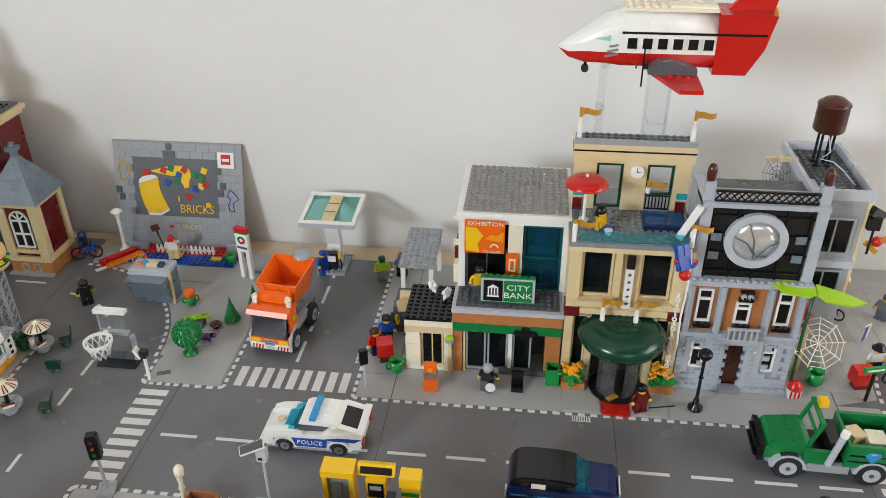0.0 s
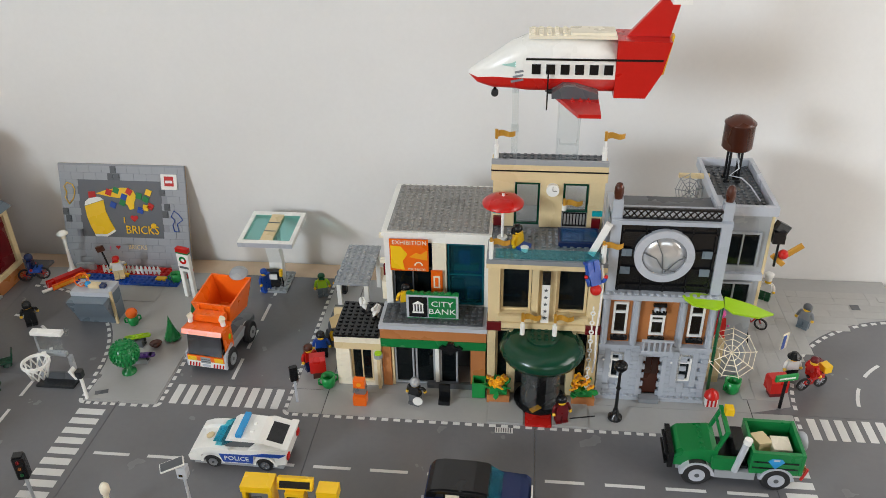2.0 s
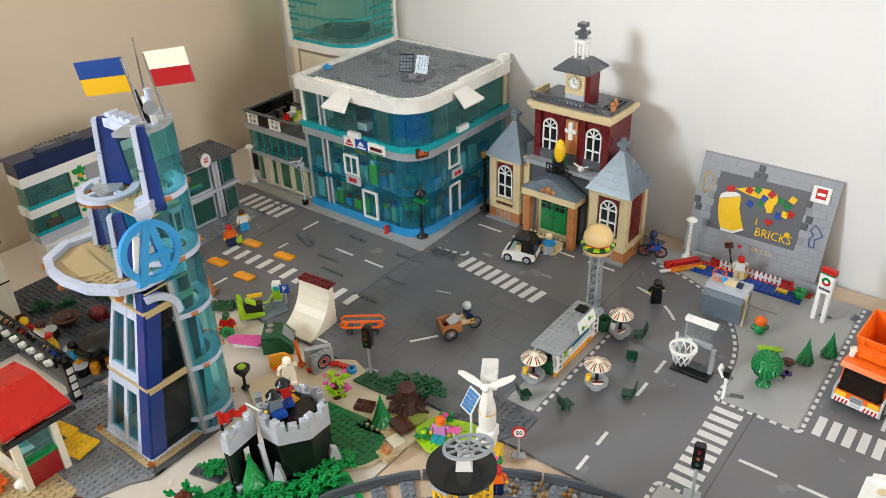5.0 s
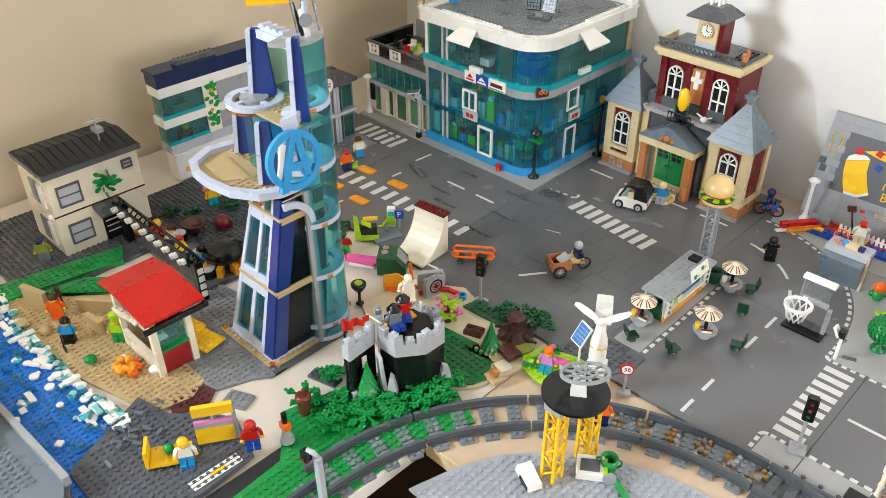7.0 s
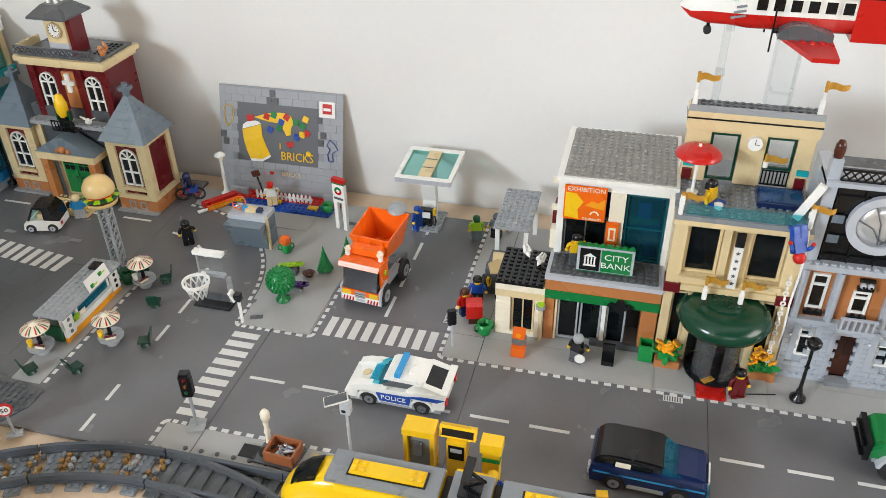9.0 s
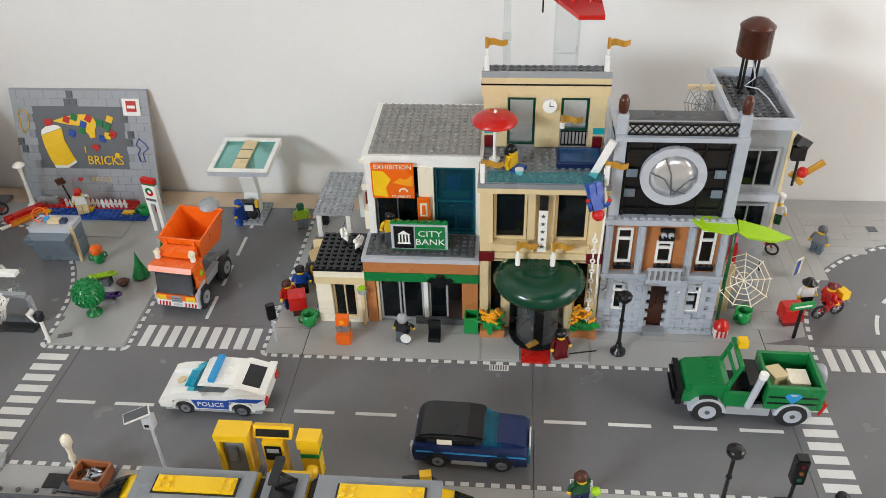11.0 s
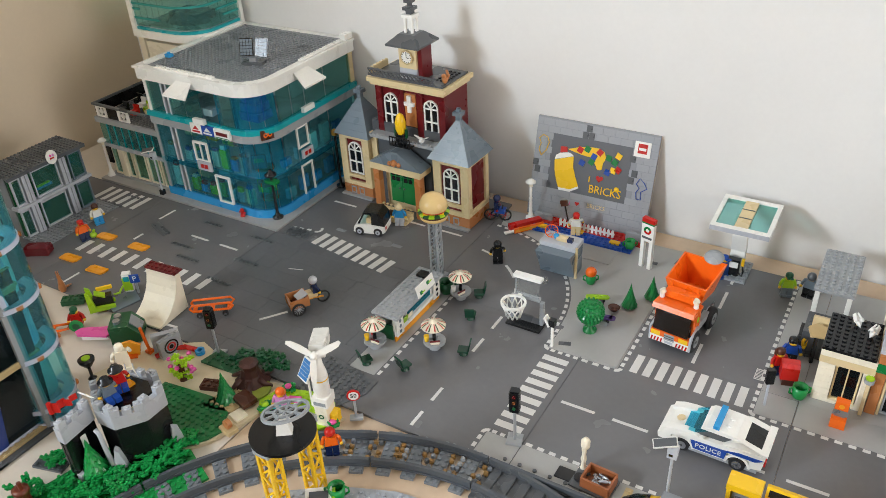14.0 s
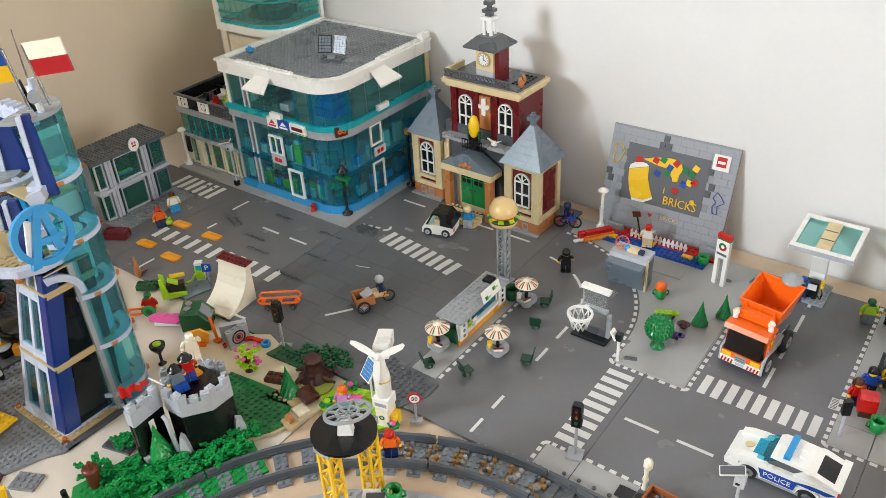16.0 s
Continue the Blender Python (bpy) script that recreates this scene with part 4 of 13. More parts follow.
dr = part("revolving_door", Geo().cyl((0.065, -0.010, 0), 0.031, 0.0035, BLACK, 28), hotel, "black round revolving door")
part("top_disc", Geo().cyl((0.065, -0.010, 0.065), 0.030, 0.003, BLACK, 28), dr)
part("drum_glass", Geo().ring((0.065, -0.010, 0.0036), 0.0235, 0.0245, 0.061, G_CLEAR, 20, "z", 200, 260), dr)
part("drum_glass", Geo().ring((0.065, -0.010, 0.0036), 0.0235, 0.0245, 0.061, G_CLEAR, 20, "z", 285, 340), dr)
part("wing", Geo().at(Matrix.Translation((0.065, -0.010, 0.0036)) @ Matrix.Rotation(radians(35), 4, "Z")).box((-0.021, -0.0008, 0), (0.021, 0.0008, 0.061), BLACK), dr)
vs = part("vertical_sign", Geo().box((0.0615, -0.006, 0.112), (0.0705, -0.002, 0.164), WHITE).box((0.0615, -0.006, 0.1642), (0.0705, -0.002, 0.180), BLACK), hotel, "white vertical sign with five dark stars")
for i in range(5):
    pts = [(0.066 + (0.0027 if k % 2 == 0 else 0.0012) * math.sin(k * math.pi / 5), 0.119 + i * 0.0095 + (0.0027 if k % 2 == 0 else 0.0012) * math.cos(k * math.pi / 5)) for k in range(10)]
    part("star", Geo().side(pts[::-1], -0.0065, -0.0061, DGREY), vs)
rp = solid("white_rope", Geo().tube([(0.577, 0.132, 0.196), (0.579, 0.128, 0.17), (0.5785, 0.127, 0.14), (0.577, 0.127, 0.11), (0.5785, 0.127, 0.075), (0.577, 0.128, 0.05)], 0.0012, WHITE), "white rope hanging down the hotel front", "rope")
cpt = thing("red_carpet", "red carpet of smooth tiles before the hotel door", "carpet", 0.5, 0.083, 0.0004)
part("runner", Geo().box((0, 0, 0), (0.031, 0.020, 0.0018), RED), cpt)
part("runner", Geo().box((0, 0.0203, 0), (0.031, 0.048, 0.0018), RED), cpt)
gb = solid("gold_bar", Geo().along([(-0.004, 0), (0.004, 0), (0.003, 0.003), (-0.003, 0.003)], -0.007, 0.007, GOLD), "small gold bar lying on the red carpet", "gold bar", x=0.512, y=0.110, z=0.0024, rot=40)
for sx in (0.456, 0.532):
    st = solid("entrance_slab", Geo().box((0, 0, 0), (0.042, 0.050, 0.0016), PAVE), "light grey paving slab beside the carpet", "paving slab", x=sx, y=0.086, z=0.0004)
flower_box(0.467, 0.128)
flower_box(0.569, 0.132)
um = thing("terrace_umbrella", "red round parasol on a white pole on the hotel terrace", "umbrella", 0.466, 0.182, 0.1965)
part("pole", Geo().cyl((0, 0, 0), 0.0018, 0.046, WHITE, 8).cyl((0, 0, 0), 0.006, 0.003, WHITE, 12), um)
part("shade", Geo().lathe([(0.0235, 0.0455), (0.0235, 0.0475), (0.019, 0.0515), (0.010, 0.0545), (0.001, 0.0555)], (0, 0, 0), RED, 24), um)
part("knob", Geo().cyl((0, 0, 0.055), 0.0016, 0.003, WHITE, 8), um)
sl = solid("pool_slide", Geo().at(pose(0, 0, 0, 0, 22, -20)).box((-0.004, -0.003, 0), (0.004, 0.003, 0.045), WHITE), "white slide leaning at the pool", "slide", x=0.566, y=0.150, z=0.199)

# ---- the museum ----
BARKD = plastic("door_brown", "33190f", 0.3)
def sash(parent, x0, z0, x1, z1, y):
    """A white sash window with a short upper light over a tall lower one."""
    w = frame_window(parent, x0, z0, x1, z1, y, WHITE, G_DARK, (0, 0), 0.0026)
    zt = z0 + (z1 - z0) * 0.66
    part("transom", Geo().box((x0 + 0.0027, y + 0.0003, zt), (x1 - 0.0027, y + 0.0030, zt + 0.0030), WHITE, 0.0002), w)


MUSG = plastic("museum_grey", "acb2ba")
mus = thing("museum_building", "grey toy townhouse with a round window in a black front", "building", 0.584, 0.143, 0.0004)
part("core", Geo().box((0.004, 0.012, 0), (0.124, 0.075, 0.148), DGREY), mus)
lower = part("ground_floor", Geo().box((0, 0.004, 0), (0.0525, 0.0118, 0.0765), MUSG).box((0.0755, 0.004, 0), (0.128, 0.0118, 0.0765), MUSG).box((0.0525, 0.004, 0.066), (0.0755, 0.0118, 0.0765), MUSG).box((0, 0.012, 0), (0.0038, 0.075, 0.0765), MUSG).box((0.1242, 0.012, 0), (0.128, 0.075, 0.0765), MUSG), mus, "pale grey brick ground floor")
bm1 = Geo().box((0.0002, 0, 0.0002), (0.0159, 0.003, 0.0063), MUSG, 0.0002).mesh("brick")
bm2 = Geo().box((0.0002, 0, 0.0002), (0.0079, 0.003, 0.0063), MUSG, 0.0002).mesh("brick")
for r in range(12):
    z = r * 0.0064
    x, k = (0.0 if r % 2 == 0 else -0.008), 0
    cells = []
    while x < 0.1275:
        w = 0.016
        if x < 0:
            cells.append((0.0, 0.008))
        elif x + w > 0.1285:
            cells.append((x, 0.008))
        else:
            cells.append((x, 0.016))
        x += w
    for cx, w in cells:
        mid = cx + w / 2
        if 0.052 < mid < 0.076 and z < 0.062:
            continue
        if (0.012 < mid < 0.030 or 0.098 < mid < 0.116) and 0.022 < z + 0.003 < 0.062:
            continue
        part("brick", bm1 if w > 0.01 else bm2, lower, at=pose(cx, 0.001, z))
part("plinth", Geo().box((-0.001, -0.003, 0), (0.129, 0.004, 0.0048), MUSG).studs(0.0, -0.004, 16, 1, 0.0048, MUSG, lambda i, j: 5 < i < 10), mus)
part("door", Geo().box((0.0545, 0.006, 0.006), (0.0735, 0.0085, 0.064), BROWN).box((0.0565, 0.005, 0.036), (0.0635, 0.0061, 0.06), BARKD).box((0.0645, 0.005, 0.036), (0.0715, 0.0061, 0.06), BARKD), mus, "dark brown front door")
part("doorstep", Geo().box((0.052, -0.008, 0), (0.076, 0.004, 0.006), MGREY), mus)
for x0 in (0.013, 0.092):
    sash(mus, x0 + 0.0015, 0.030, x0 + 0.0175, 0.069, 0.0010)
    part("window_surround", Geo().box((x0 - 0.0055, 0.0006, 0.0215), (x0 + 0.0013, 0.0038, 0.0735), MUSG).box((x0 + 0.0177, 0.0006, 0.0215), (x0 + 0.0285 - 0.004, 0.0038, 0.0735), MUSG), mus)
    part("round_stud", Geo().cyl((x0 - 0.0065, -0.0006, 0.058), 0.0024, 0.0014, MUSG, 12, "y").cyl((x0 - 0.0065, -0.0009, 0.058), 0.0013, 0.0004, WHITE, 10, "y"), mus)
part("door_jamb", Geo().box((0.0470, 0.0004, 0.0), (0.0525, 0.0042, 0.0655), MUSG), mus)
part("door_jamb", Geo().box((0.0755, 0.0004, 0.0), (0.0810, 0.0042, 0.0655), MUSG), mus)
part("owl", Geo().box((0.0555, -0.0015, 0.1260), (0.0715, 0.0030, 0.1300), BLACK).ball((0.0600, -0.0015, 0.1330), 0.0034, MUSG, n=10, k=6).ball((0.0672, -0.0015, 0.1330), 0.0034, MUSG, n=10, k=6).cyl((0.0600, -0.0056, 0.1330), 0.0014, 0.001, BLACK, 8, "y").cyl((0.0672, -0.0056, 0.1330), 0.0014, 0.001, BLACK, 8, "y").box((0.0560, -0.001, 0.1365), (0.0710, 0.0030, 0.1395), BLACK), mus, "grey and black owl ornament")
part("string_course", Geo().box((-0.001, -0.002, 0.0767), (0.129, 0.0118, 0.0815), MUSG), mus)
g = Geo()
for x0 in (0.0, 0.034, 0.086, 0.120):
    g.box((x0, 0.0, 0.0817), (x0 + 0.008, 0.0118, 0.146), MUSG)
    part("column", Geo().cyl((x0 + 0.004, -0.0005, 0.0825), 0.003, 0.062, MUSG, 10), mus)
split("pilaster", g, mus, "pale grey pilaster")
for x0, x1 in ((0.0082, 0.0338), (0.0422, 0.0858), (0.0942, 0.1198)):
    part("brown_panel", Geo().box((x0, 0.006, 0.0817), (x1, 0.0118, 0.146), NOUGAT), mus)
for x0 in (0.0125, 0.055, 0.0985):
    sash(mus, x0, 0.094, x0 + 0.017, 0.122 if 0.05 < x0 < 0.06 else 0.138, 0.0035)
    part("window_box", Geo().box((x0 - 0.001, -0.002, 0.0885), (x0 + 0.018, 0.0024, 0.0935), BLACK).studs(x0 + 0.0005, -0.0045, 2, 1, 0.0935, BLACK), mus)
bal = part("balcony", Geo().box((0.046, -0.014, 0.079), (0.082, -0.002, 0.0835), MUSG).box((0.046, -0.014, 0.096), (0.082, -0.0115, 0.0985), MUSG), mus, "pale grey balcony")
for i in range(6):
    part("baluster", Geo().cyl((0.0485 + i * 0.0062, -0.0128, 0.0835), 0.0014, 0.0125, MUSG, 8), bal)
part("cornice", Geo().box((-0.002, -0.004, 0.1462), (0.130, 0.075, 0.1525), MUSG).studs(-0.0005, -0.004, 16, 1, 0.1525, MUSG), mus)
g = Geo().box((0, 0.004, 0.1527), (0.0115, 0.07, 0.245), MUSG).box((0.1165, 0.004, 0.1527), (0.128, 0.07, 0.245), MUSG).box((0.0115, 0.05, 0.1527), (0.1165, 0.07, 0.236), DGREY)
split("corner_wall", g, mus, "pale grey corner walls")
bf = part("black_front", Geo().box((0.0117, 0.008, 0.1527), (0.1163, 0.0105, 0.2395), BLACK), mus, "black latticed front")
for i in range(5):
    part("bar", Geo().box((0.0135 + i * 0.0248, 0.0055, 0.153), (0.0155 + i * 0.0248, 0.0079, 0.239), BLACK), bf)
for i in range(4):
    part("bar", Geo().box((0.0118, 0.0055, 0.160 + i * 0.0225), (0.1162, 0.0079, 0.162 + i * 0.0225), BLACK), bf)
for sx, sz in ((0.0145, 0.199), (0.0145, 0.176), (0.101, 0.199), (0.101, 0.176)):
    part("pane", Geo().box((sx, 0.0045, sz), (sx + 0.011, 0.0054, sz + 0.009), SLATE), bf)
rg = part("round_window", Geo().ring((0.0605, 0.001, 0.2015), 0.024, 0.0325, 0.006, PGREY, 40, "y"), mus, "pale grey ring round a shiny round window")
part("mirror_disc", Geo().lathe([(0.0001, 0.0008), (0.012, 0.0014), (0.0238, 0.0032), (0.0238, 0.0045)], (0.0605, 0.001, 0.2015), MIRROR, 32, "y"), rg)
# grey tubes stand in for window bars reflected in the mirror
for pts in ([(0.038, 0.206), (0.052, 0.199), (0.060, 0.186), (0.074, 0.183)], [(0.050, 0.2225), (0.058, 0.204), (0.0605, 0.181)], [(0.0625, 0.182), (0.076, 0.198), (0.0835, 0.202)]):
    part("tracery", Geo().tube([(x, 0.0012, z) for x, z in pts], 0.0007, DGREY, 6), rg)
part("crown_course", Geo().box((0.0, 0.002, 0.2397), (0.128, 0.04, 0.2445), MUSG), mus)
part("roof_deck", Geo().box((0.002, 0.040, 0.2365), (0.126, 0.072, 0.240), DGREY), mus)
g = Geo().box((0.012, 0.0065, 0.2447), (0.116, 0.0095, 0.2465), BLACK).box((0.012, 0.0065, 0.2555), (0.116, 0.0095, 0.258), BLACK)
for i in range(14):
    x = 0.0125 + i * 0.0074
    g.at(pose(x + 0.0037, 0.008, 0.251, 0, 40, 0)).box((-0.0006, -0.001, -0.006), (0.0006, 0.001, 0.006), BLACK, 0)
    g.at(pose(x + 0.0037, 0.008, 0.251, 0, -40, 0)).box((-0.0006, -0.001, -0.006), (0.0006, 0.001, 0.006), BLACK, 0)
g.at()
part("roof_rail", g, mus, "black lattice rail")
for px in (0.006, 0.122):
    pl = part("corner_post", Geo().box((px - 0.0055, 0.008, 0.2447), (px + 0.0055, 0.019, 0.266), MUSG), mus)
    part("finial", Geo().lathe([(0.0042, 0), (0.0052, 0.006), (0.0050, 0.013), (0.003, 0.0175), (0.0001, 0.0185)], (px, 0.0135, 0.266), BROWN, 12), pl, "brown rounded finial")

mt = thing("museum_tower", "light grey toy tower block with a dark roof behind the museum", "building", 0.704, 0.184, 0.0004)
g = Geo().box((0, 0.004, 0), (0.060, 0.122, 0.236), LGREY)
part("tower_body", g, mt, "light grey walls")
part("side_wall", Geo().box((0.0602, 0.004, 0.108), (0.0635, 0.030, 0.232), TAN), mt, "tan side strip")
for z0, z1 in ((0.168, 0.214), (0.108, 0.148)):
    frame_window(mt, 0.012, z0, 0.052, z1, -0.0005, LGREY, G_DARK, (1, 0), 0.0025, 0.0044)
    # thin black sheet painted as the unlit inside behind the glass
    part("dark_room", Geo().box((0.013, 0.0036, z0 + 0.002), (0.051, 0.0042, z1 - 0.002), BLACK, 0), mt)
part("band", Geo().box((-0.001, -0.002, 0.152), (0.061, 0.0038, 0.160), PGREY), mt)
part("roof", Geo().plate(0.002, 0.003, 7, 15, 0.2362, DGREY, 0.002), mt, "dark studded roof")
g = Geo().box((-0.003, -0.003, 0.2362), (0.064, 0.0022, 0.2475), PGREY).box((-0.003, 0.124, 0.2362), (0.064, 0.1285, 0.2475), PGREY).box((-0.003, 0.0024, 0.2362), (0.0015, 0.1238, 0.2475), PGREY).box((0.0585, 0.0024, 0.2362), (0.064, 0.1238, 0.2475), PGREY)
split("parapet", g, mt, "pale grey parapet")
part("bracket", Geo().box((0.0645, 0.0, 0.20), (0.078, 0.012, 0.215), BLACK).at(pose(0.072, 0.006, 0.218, 0, 30, 20)).box((-0.008, -0.004, -0.004), (0.010, 0.004, 0.006), BLACK).at().cyl((0.072, 0.002, 0.17), 0.0015, 0.03, BLACK, 8), mt, "black bracket arm")
solid("gold_figurine", Geo().ball((0, 0, 0.012), 0.006, RED).at(pose(0.004, 0, 0.012, 0, 50, 0)).box((-0.003, -0.002, 0), (0.003, 0.002, 0.02), GOLD).at(pose(-0.004, 0, 0.004, 0, -50, 0)).box((-0.003, -0.002, -0.008), (0.003, 0.002, 0.01), GOLD), "red and gold toy figurine hanging from the bracket", "figurine", x=0.785, y=0.190, z=0.172)
fe = part("fire_escape", Geo().box((0.0605, 0.04, 0.10), (0.075, 0.09, 0.103), BLACK).tube([(0.075, 0.04, 0.03), (0.072, 0.08, 0.10)], 0.0012, BLACK).tube([(0.066, 0.04, 0.03), (0.064, 0.08, 0.10)], 0.0012, BLACK), mt, "black fire escape")
for i in range(6):
    part("tread", Geo().box((0.0635, 0.043 + i * 0.006, 0.036 + i * 0.011), (0.0745, 0.047 + i * 0.006, 0.038 + i * 0.011), BLACK, 0), fe)
wt = thing("water_tower", "brown round water tank on black legs on the tower roof", "water tower", 0.733, 0.266, 0.2400)
for a in range(4):
    c, s = 0.009 * math.cos(radians(45 + 90 * a)), 0.009 * math.sin(radians(45 + 90 * a))
    part("leg", Geo().cyl((c, s, 0), 0.0016, 0.041, BLACK, 8).cyl((c, s, 0), 0.0035, 0.003, BLACK, 10), wt)
part("tank", Geo().lathe([(0.0155, 0.041), (0.0172, 0.043), (0.0172, 0.071), (0.0180, 0.0715), (0.0178, 0.073), (0.010, 0.079), (0.001, 0.0815)], (0, 0, 0), BROWN, 24), wt, "brown tank")
part("pipe", Geo().tube([(0, 0, 0.042), (0.004, -0.012, 0.02), (-0.006, -0.014, 0.012), (0.008, -0.016, 0.010), (0.016, -0.03, 0.006), (0.020, -0.06, 0.003)], 0.0008, PGREY, 6), wt, "pale grey hose")


def cobweb(name, m, r=0.026, mat=CREAM, spokes=9):
    web = thing(name, "cream plastic cobweb stretched beside the museum" if mat is CREAM else "pale grey plastic cobweb under the museum roof", "cobweb", 0, 0)
    web.matrix_basis = m
    for k in range(spokes):
        a = 2 * math.pi * k / spokes
        part("thread", Geo().tube([(0, 0, 0), (r * math.cos(a), r * math.sin(a), 0)], 0.0006, mat, 5), web)
    for q in (0.3, 0.52, 0.74, 0.94):
        part("loop", Geo().tube([(r * q * math.cos(2 * math.pi * k / spokes), r * q * math.sin(2 * math.pi * k / spokes), 0) for k in range(spokes + 1)], 0.0005, mat, 5), web)
    return web


cobweb("cobweb", pose(0.685, 0.255, 0.228, 70, 0, 30), 0.022, LGREY)
cobweb("cobweb", pose(0.739, 0.152, 0.070, 50, 0, 8), 0.031)
solid("web_post", Geo().box((0.672, 0.262, 0.242), (0.708, 0.267, 0.247), TAN), "tan arm that holds the cobweb", "arm")

# ---- the airplane on its stand ----
pl = thing("toy_airplane", "white and red toy airplane on clear stands above the hotel", "airplane", 0.426, 0.195, 0.0)
pz = 0.372
g = Geo()
secs = [(0.0, 0.0195, 0.0015, 0.001), (0.010, 0.018, 0.010, 0.009), (0.026, 0.021, 0.017, 0.016), (0.045, 0.028, 0.021, 0.0225), (0.062, 0.031, 0.022, 0.0275), (0.150, 0.031, 0.022, 0.0275)]


def hull(secs, mat, upper, n=16, cut=0.4):
    """Lofted hull along x; the part above or below the waterline."""
    vs, fs = [], []
    for x, zc, ry, rz in secs:
        for i in range(n + 1):
            a = math.pi * i / n
            c, s = math.cos(a), math.sin(a)
            sc = abs(s) ** 0.55
            cc = math.copysign(abs(c) ** 0.55, c)
            wl = 0.0195 if x > 0.03 else min(0.0195, zc - 0.002)
            if upper:
                vs.append((x, ry * cc, pz + wl + (max(zc + rz - wl, 0.0002)) * sc))
            else:
                vs.append((x, ry * cc, pz + wl - (max(wl - max(zc - rz, 0.0), 0.0002)) * sc))
    m = n + 1
    for k in range(len(secs) - 1):
        for i in range(n):
            q = (k * m + i, (k + 1) * m + i, (k + 1) * m + i + 1, k * m + i + 1)
            fs.append(q[::-1] if upper else q)
    fs.append(tuple(range(m)) if not upper else tuple(range(m - 1, -1, -1)))
    e = (len(secs) - 1) * m
    fs.append(tuple(range(e + m - 1, e - 1, -1)) if not upper else tuple(range(e, e + m)))
    return Geo().put(vs, fs, mat, True)


part("fuselage", hull(secs, WHITE, True), pl, "white upper fuselage")
part("belly", hull(secs, RED, False), pl, "red belly")
part("roof_panel", Geo().box((0.062, -0.016, pz + 0.0585), (0.150, 0.016, pz + 0.0615), CREAM).studs(0.0625, -0.016, 5, 4, pz + 0.0615, CREAM).box((0.104, -0.012, pz + 0.0615), (0.149, 0.012, pz + 0.064), CREAM), pl)
g = Geo().side([(0.1502, pz), (0.182, pz), (0.196, pz + 0.026), (0.203, pz + 0.058), (0.196, pz + 0.058), (0.1502, pz + 0.059)], -0.022, 0.022, RED)
part("tail_cone", g, pl, "red tail section")
part("fin", Geo().side([(0.160, pz + 0.0585), (0.203, pz + 0.0585), (0.211, pz + 0.098), (0.194, pz + 0.098)], -0.003, 0.003, RED), pl, "red tail fin")
part("tail_plane", Geo().side([(0.196, pz + 0.0982), (0.214, pz + 0.0982), (0.214, pz + 0.1025), (0.196, pz + 0.1025)], -0.036, 0.036, WHITE).box((0.198, -0.030, pz + 0.1027), (0.212, 0.030, pz + 0.1045), RED), pl, "white and red tail plane")
part("tail_mark", Geo().side([(0.1985, pz + 0.02), (0.2005, pz + 0.02), (0.2075, pz + 0.06), (0.2055, pz + 0.06)], -0.005, 0.005, YELLOW), pl)
part("stripe", Geo().box((0.060, -0.0227, pz + 0.0385), (0.196, 0.0227, pz + 0.0405), BLACK, 0), pl, "black stripe")
for i in range(6):
    x = 0.066 + i * 0.0145
    w = part("window", Geo().box((x - 0.0008, -0.0228, pz + 0.0232), (x + 0.0098, -0.0218, pz + 0.0355), WHITE), pl)
    part("pane", Geo().box((x, -0.0231, pz + 0.0242), (x + 0.009, -0.0227, pz + 0.0346), BLACK, 0), w)
part("cockpit_window", Geo().at(pose(0.0435, -0.0172, pz + 0.0345, 58, 0, -20)).box((-0.007, -0.0045, -0.001), (0.007, 0.0045, 0.0022), G_TEAL).box((-0.0068, -0.0043, -0.003), (0.0068, 0.0043, -0.001), DGREEN), pl, "dark green cockpit window")
part("cockpit_window", Geo().at(pose(0.0345, -0.006, pz + 0.0365, 30, -30, -50)).box((-0.007, -0.0045, -0.001), (0.007, 0.0045, 0.0022), G_TEAL).box((-0.0068, -0.0043, -0.003), (0.0068, 0.0043, -0.001), DGREEN), pl, "dark green cockpit window")
dg = Geo()
for i in range(3):
    dg.at(pose(0.054, -0.0222, pz + 0.0165 + i * 0.0045, 0, -12, 0)).box((-0.009 + i * 0.002, -0.0006, 0), (0.004, 0.0006, 0.002), MGREY)
part("nose_emblem", dg, pl, "grey wing emblem")
for s in (-1, 1):
    y0, y1 = (-0.019, -0.078) if s < 0 else (0.019, 0.078)
    g = Geo().slab([(0.089, y0), (0.112, y1), (0.134, y1), (0.1345, y0)] if s < 0 else [(0.1345, y0), (0.134, y1), (0.112, y1), (0.089, y0)], pz - 0.001, pz + 0.003, RED)
    g.studs(0.104, min(y0, y1) + (0.004 if s > 0 else 0.032), 3, 3, pz + 0.003, RED)
    wg = part("wing", g, pl, "red wing")
    en = Geo().side([(0.087, pz + 0.003), (0.087, pz + 0.009), (0.098, pz + 0.016), (0.110, pz + 0.016), (0.1335, pz + 0.009), (0.1335, pz + 0.0032)], min(y0 * 1.9, y0 * 1.05), max(y0 * 1.9, y0 * 1.05), DGREY)
    ep = part("engine", en, wg, "dark grey engine")
    pr = Geo().cyl((0.0835, y0 * 1.45, pz + 0.008), 0.0025, 0.004, BLACK, 10, "x").box((0.082, y0 * 1.45 - 0.0012, pz - 0.012), (0.0835, y0 * 1.45 + 0.0012, pz + 0.028), BLACK)
    part("propeller", pr, wg, "black propeller")
part("nose_wheel", Geo().cyl((0.028, -0.003, pz - 0.004), 0.0038, 0.006, RUBBER, 14, "y").box((0.0265, -0.001, pz - 0.002), (0.0295, 0.001, pz + 0.006), BLACK), pl)
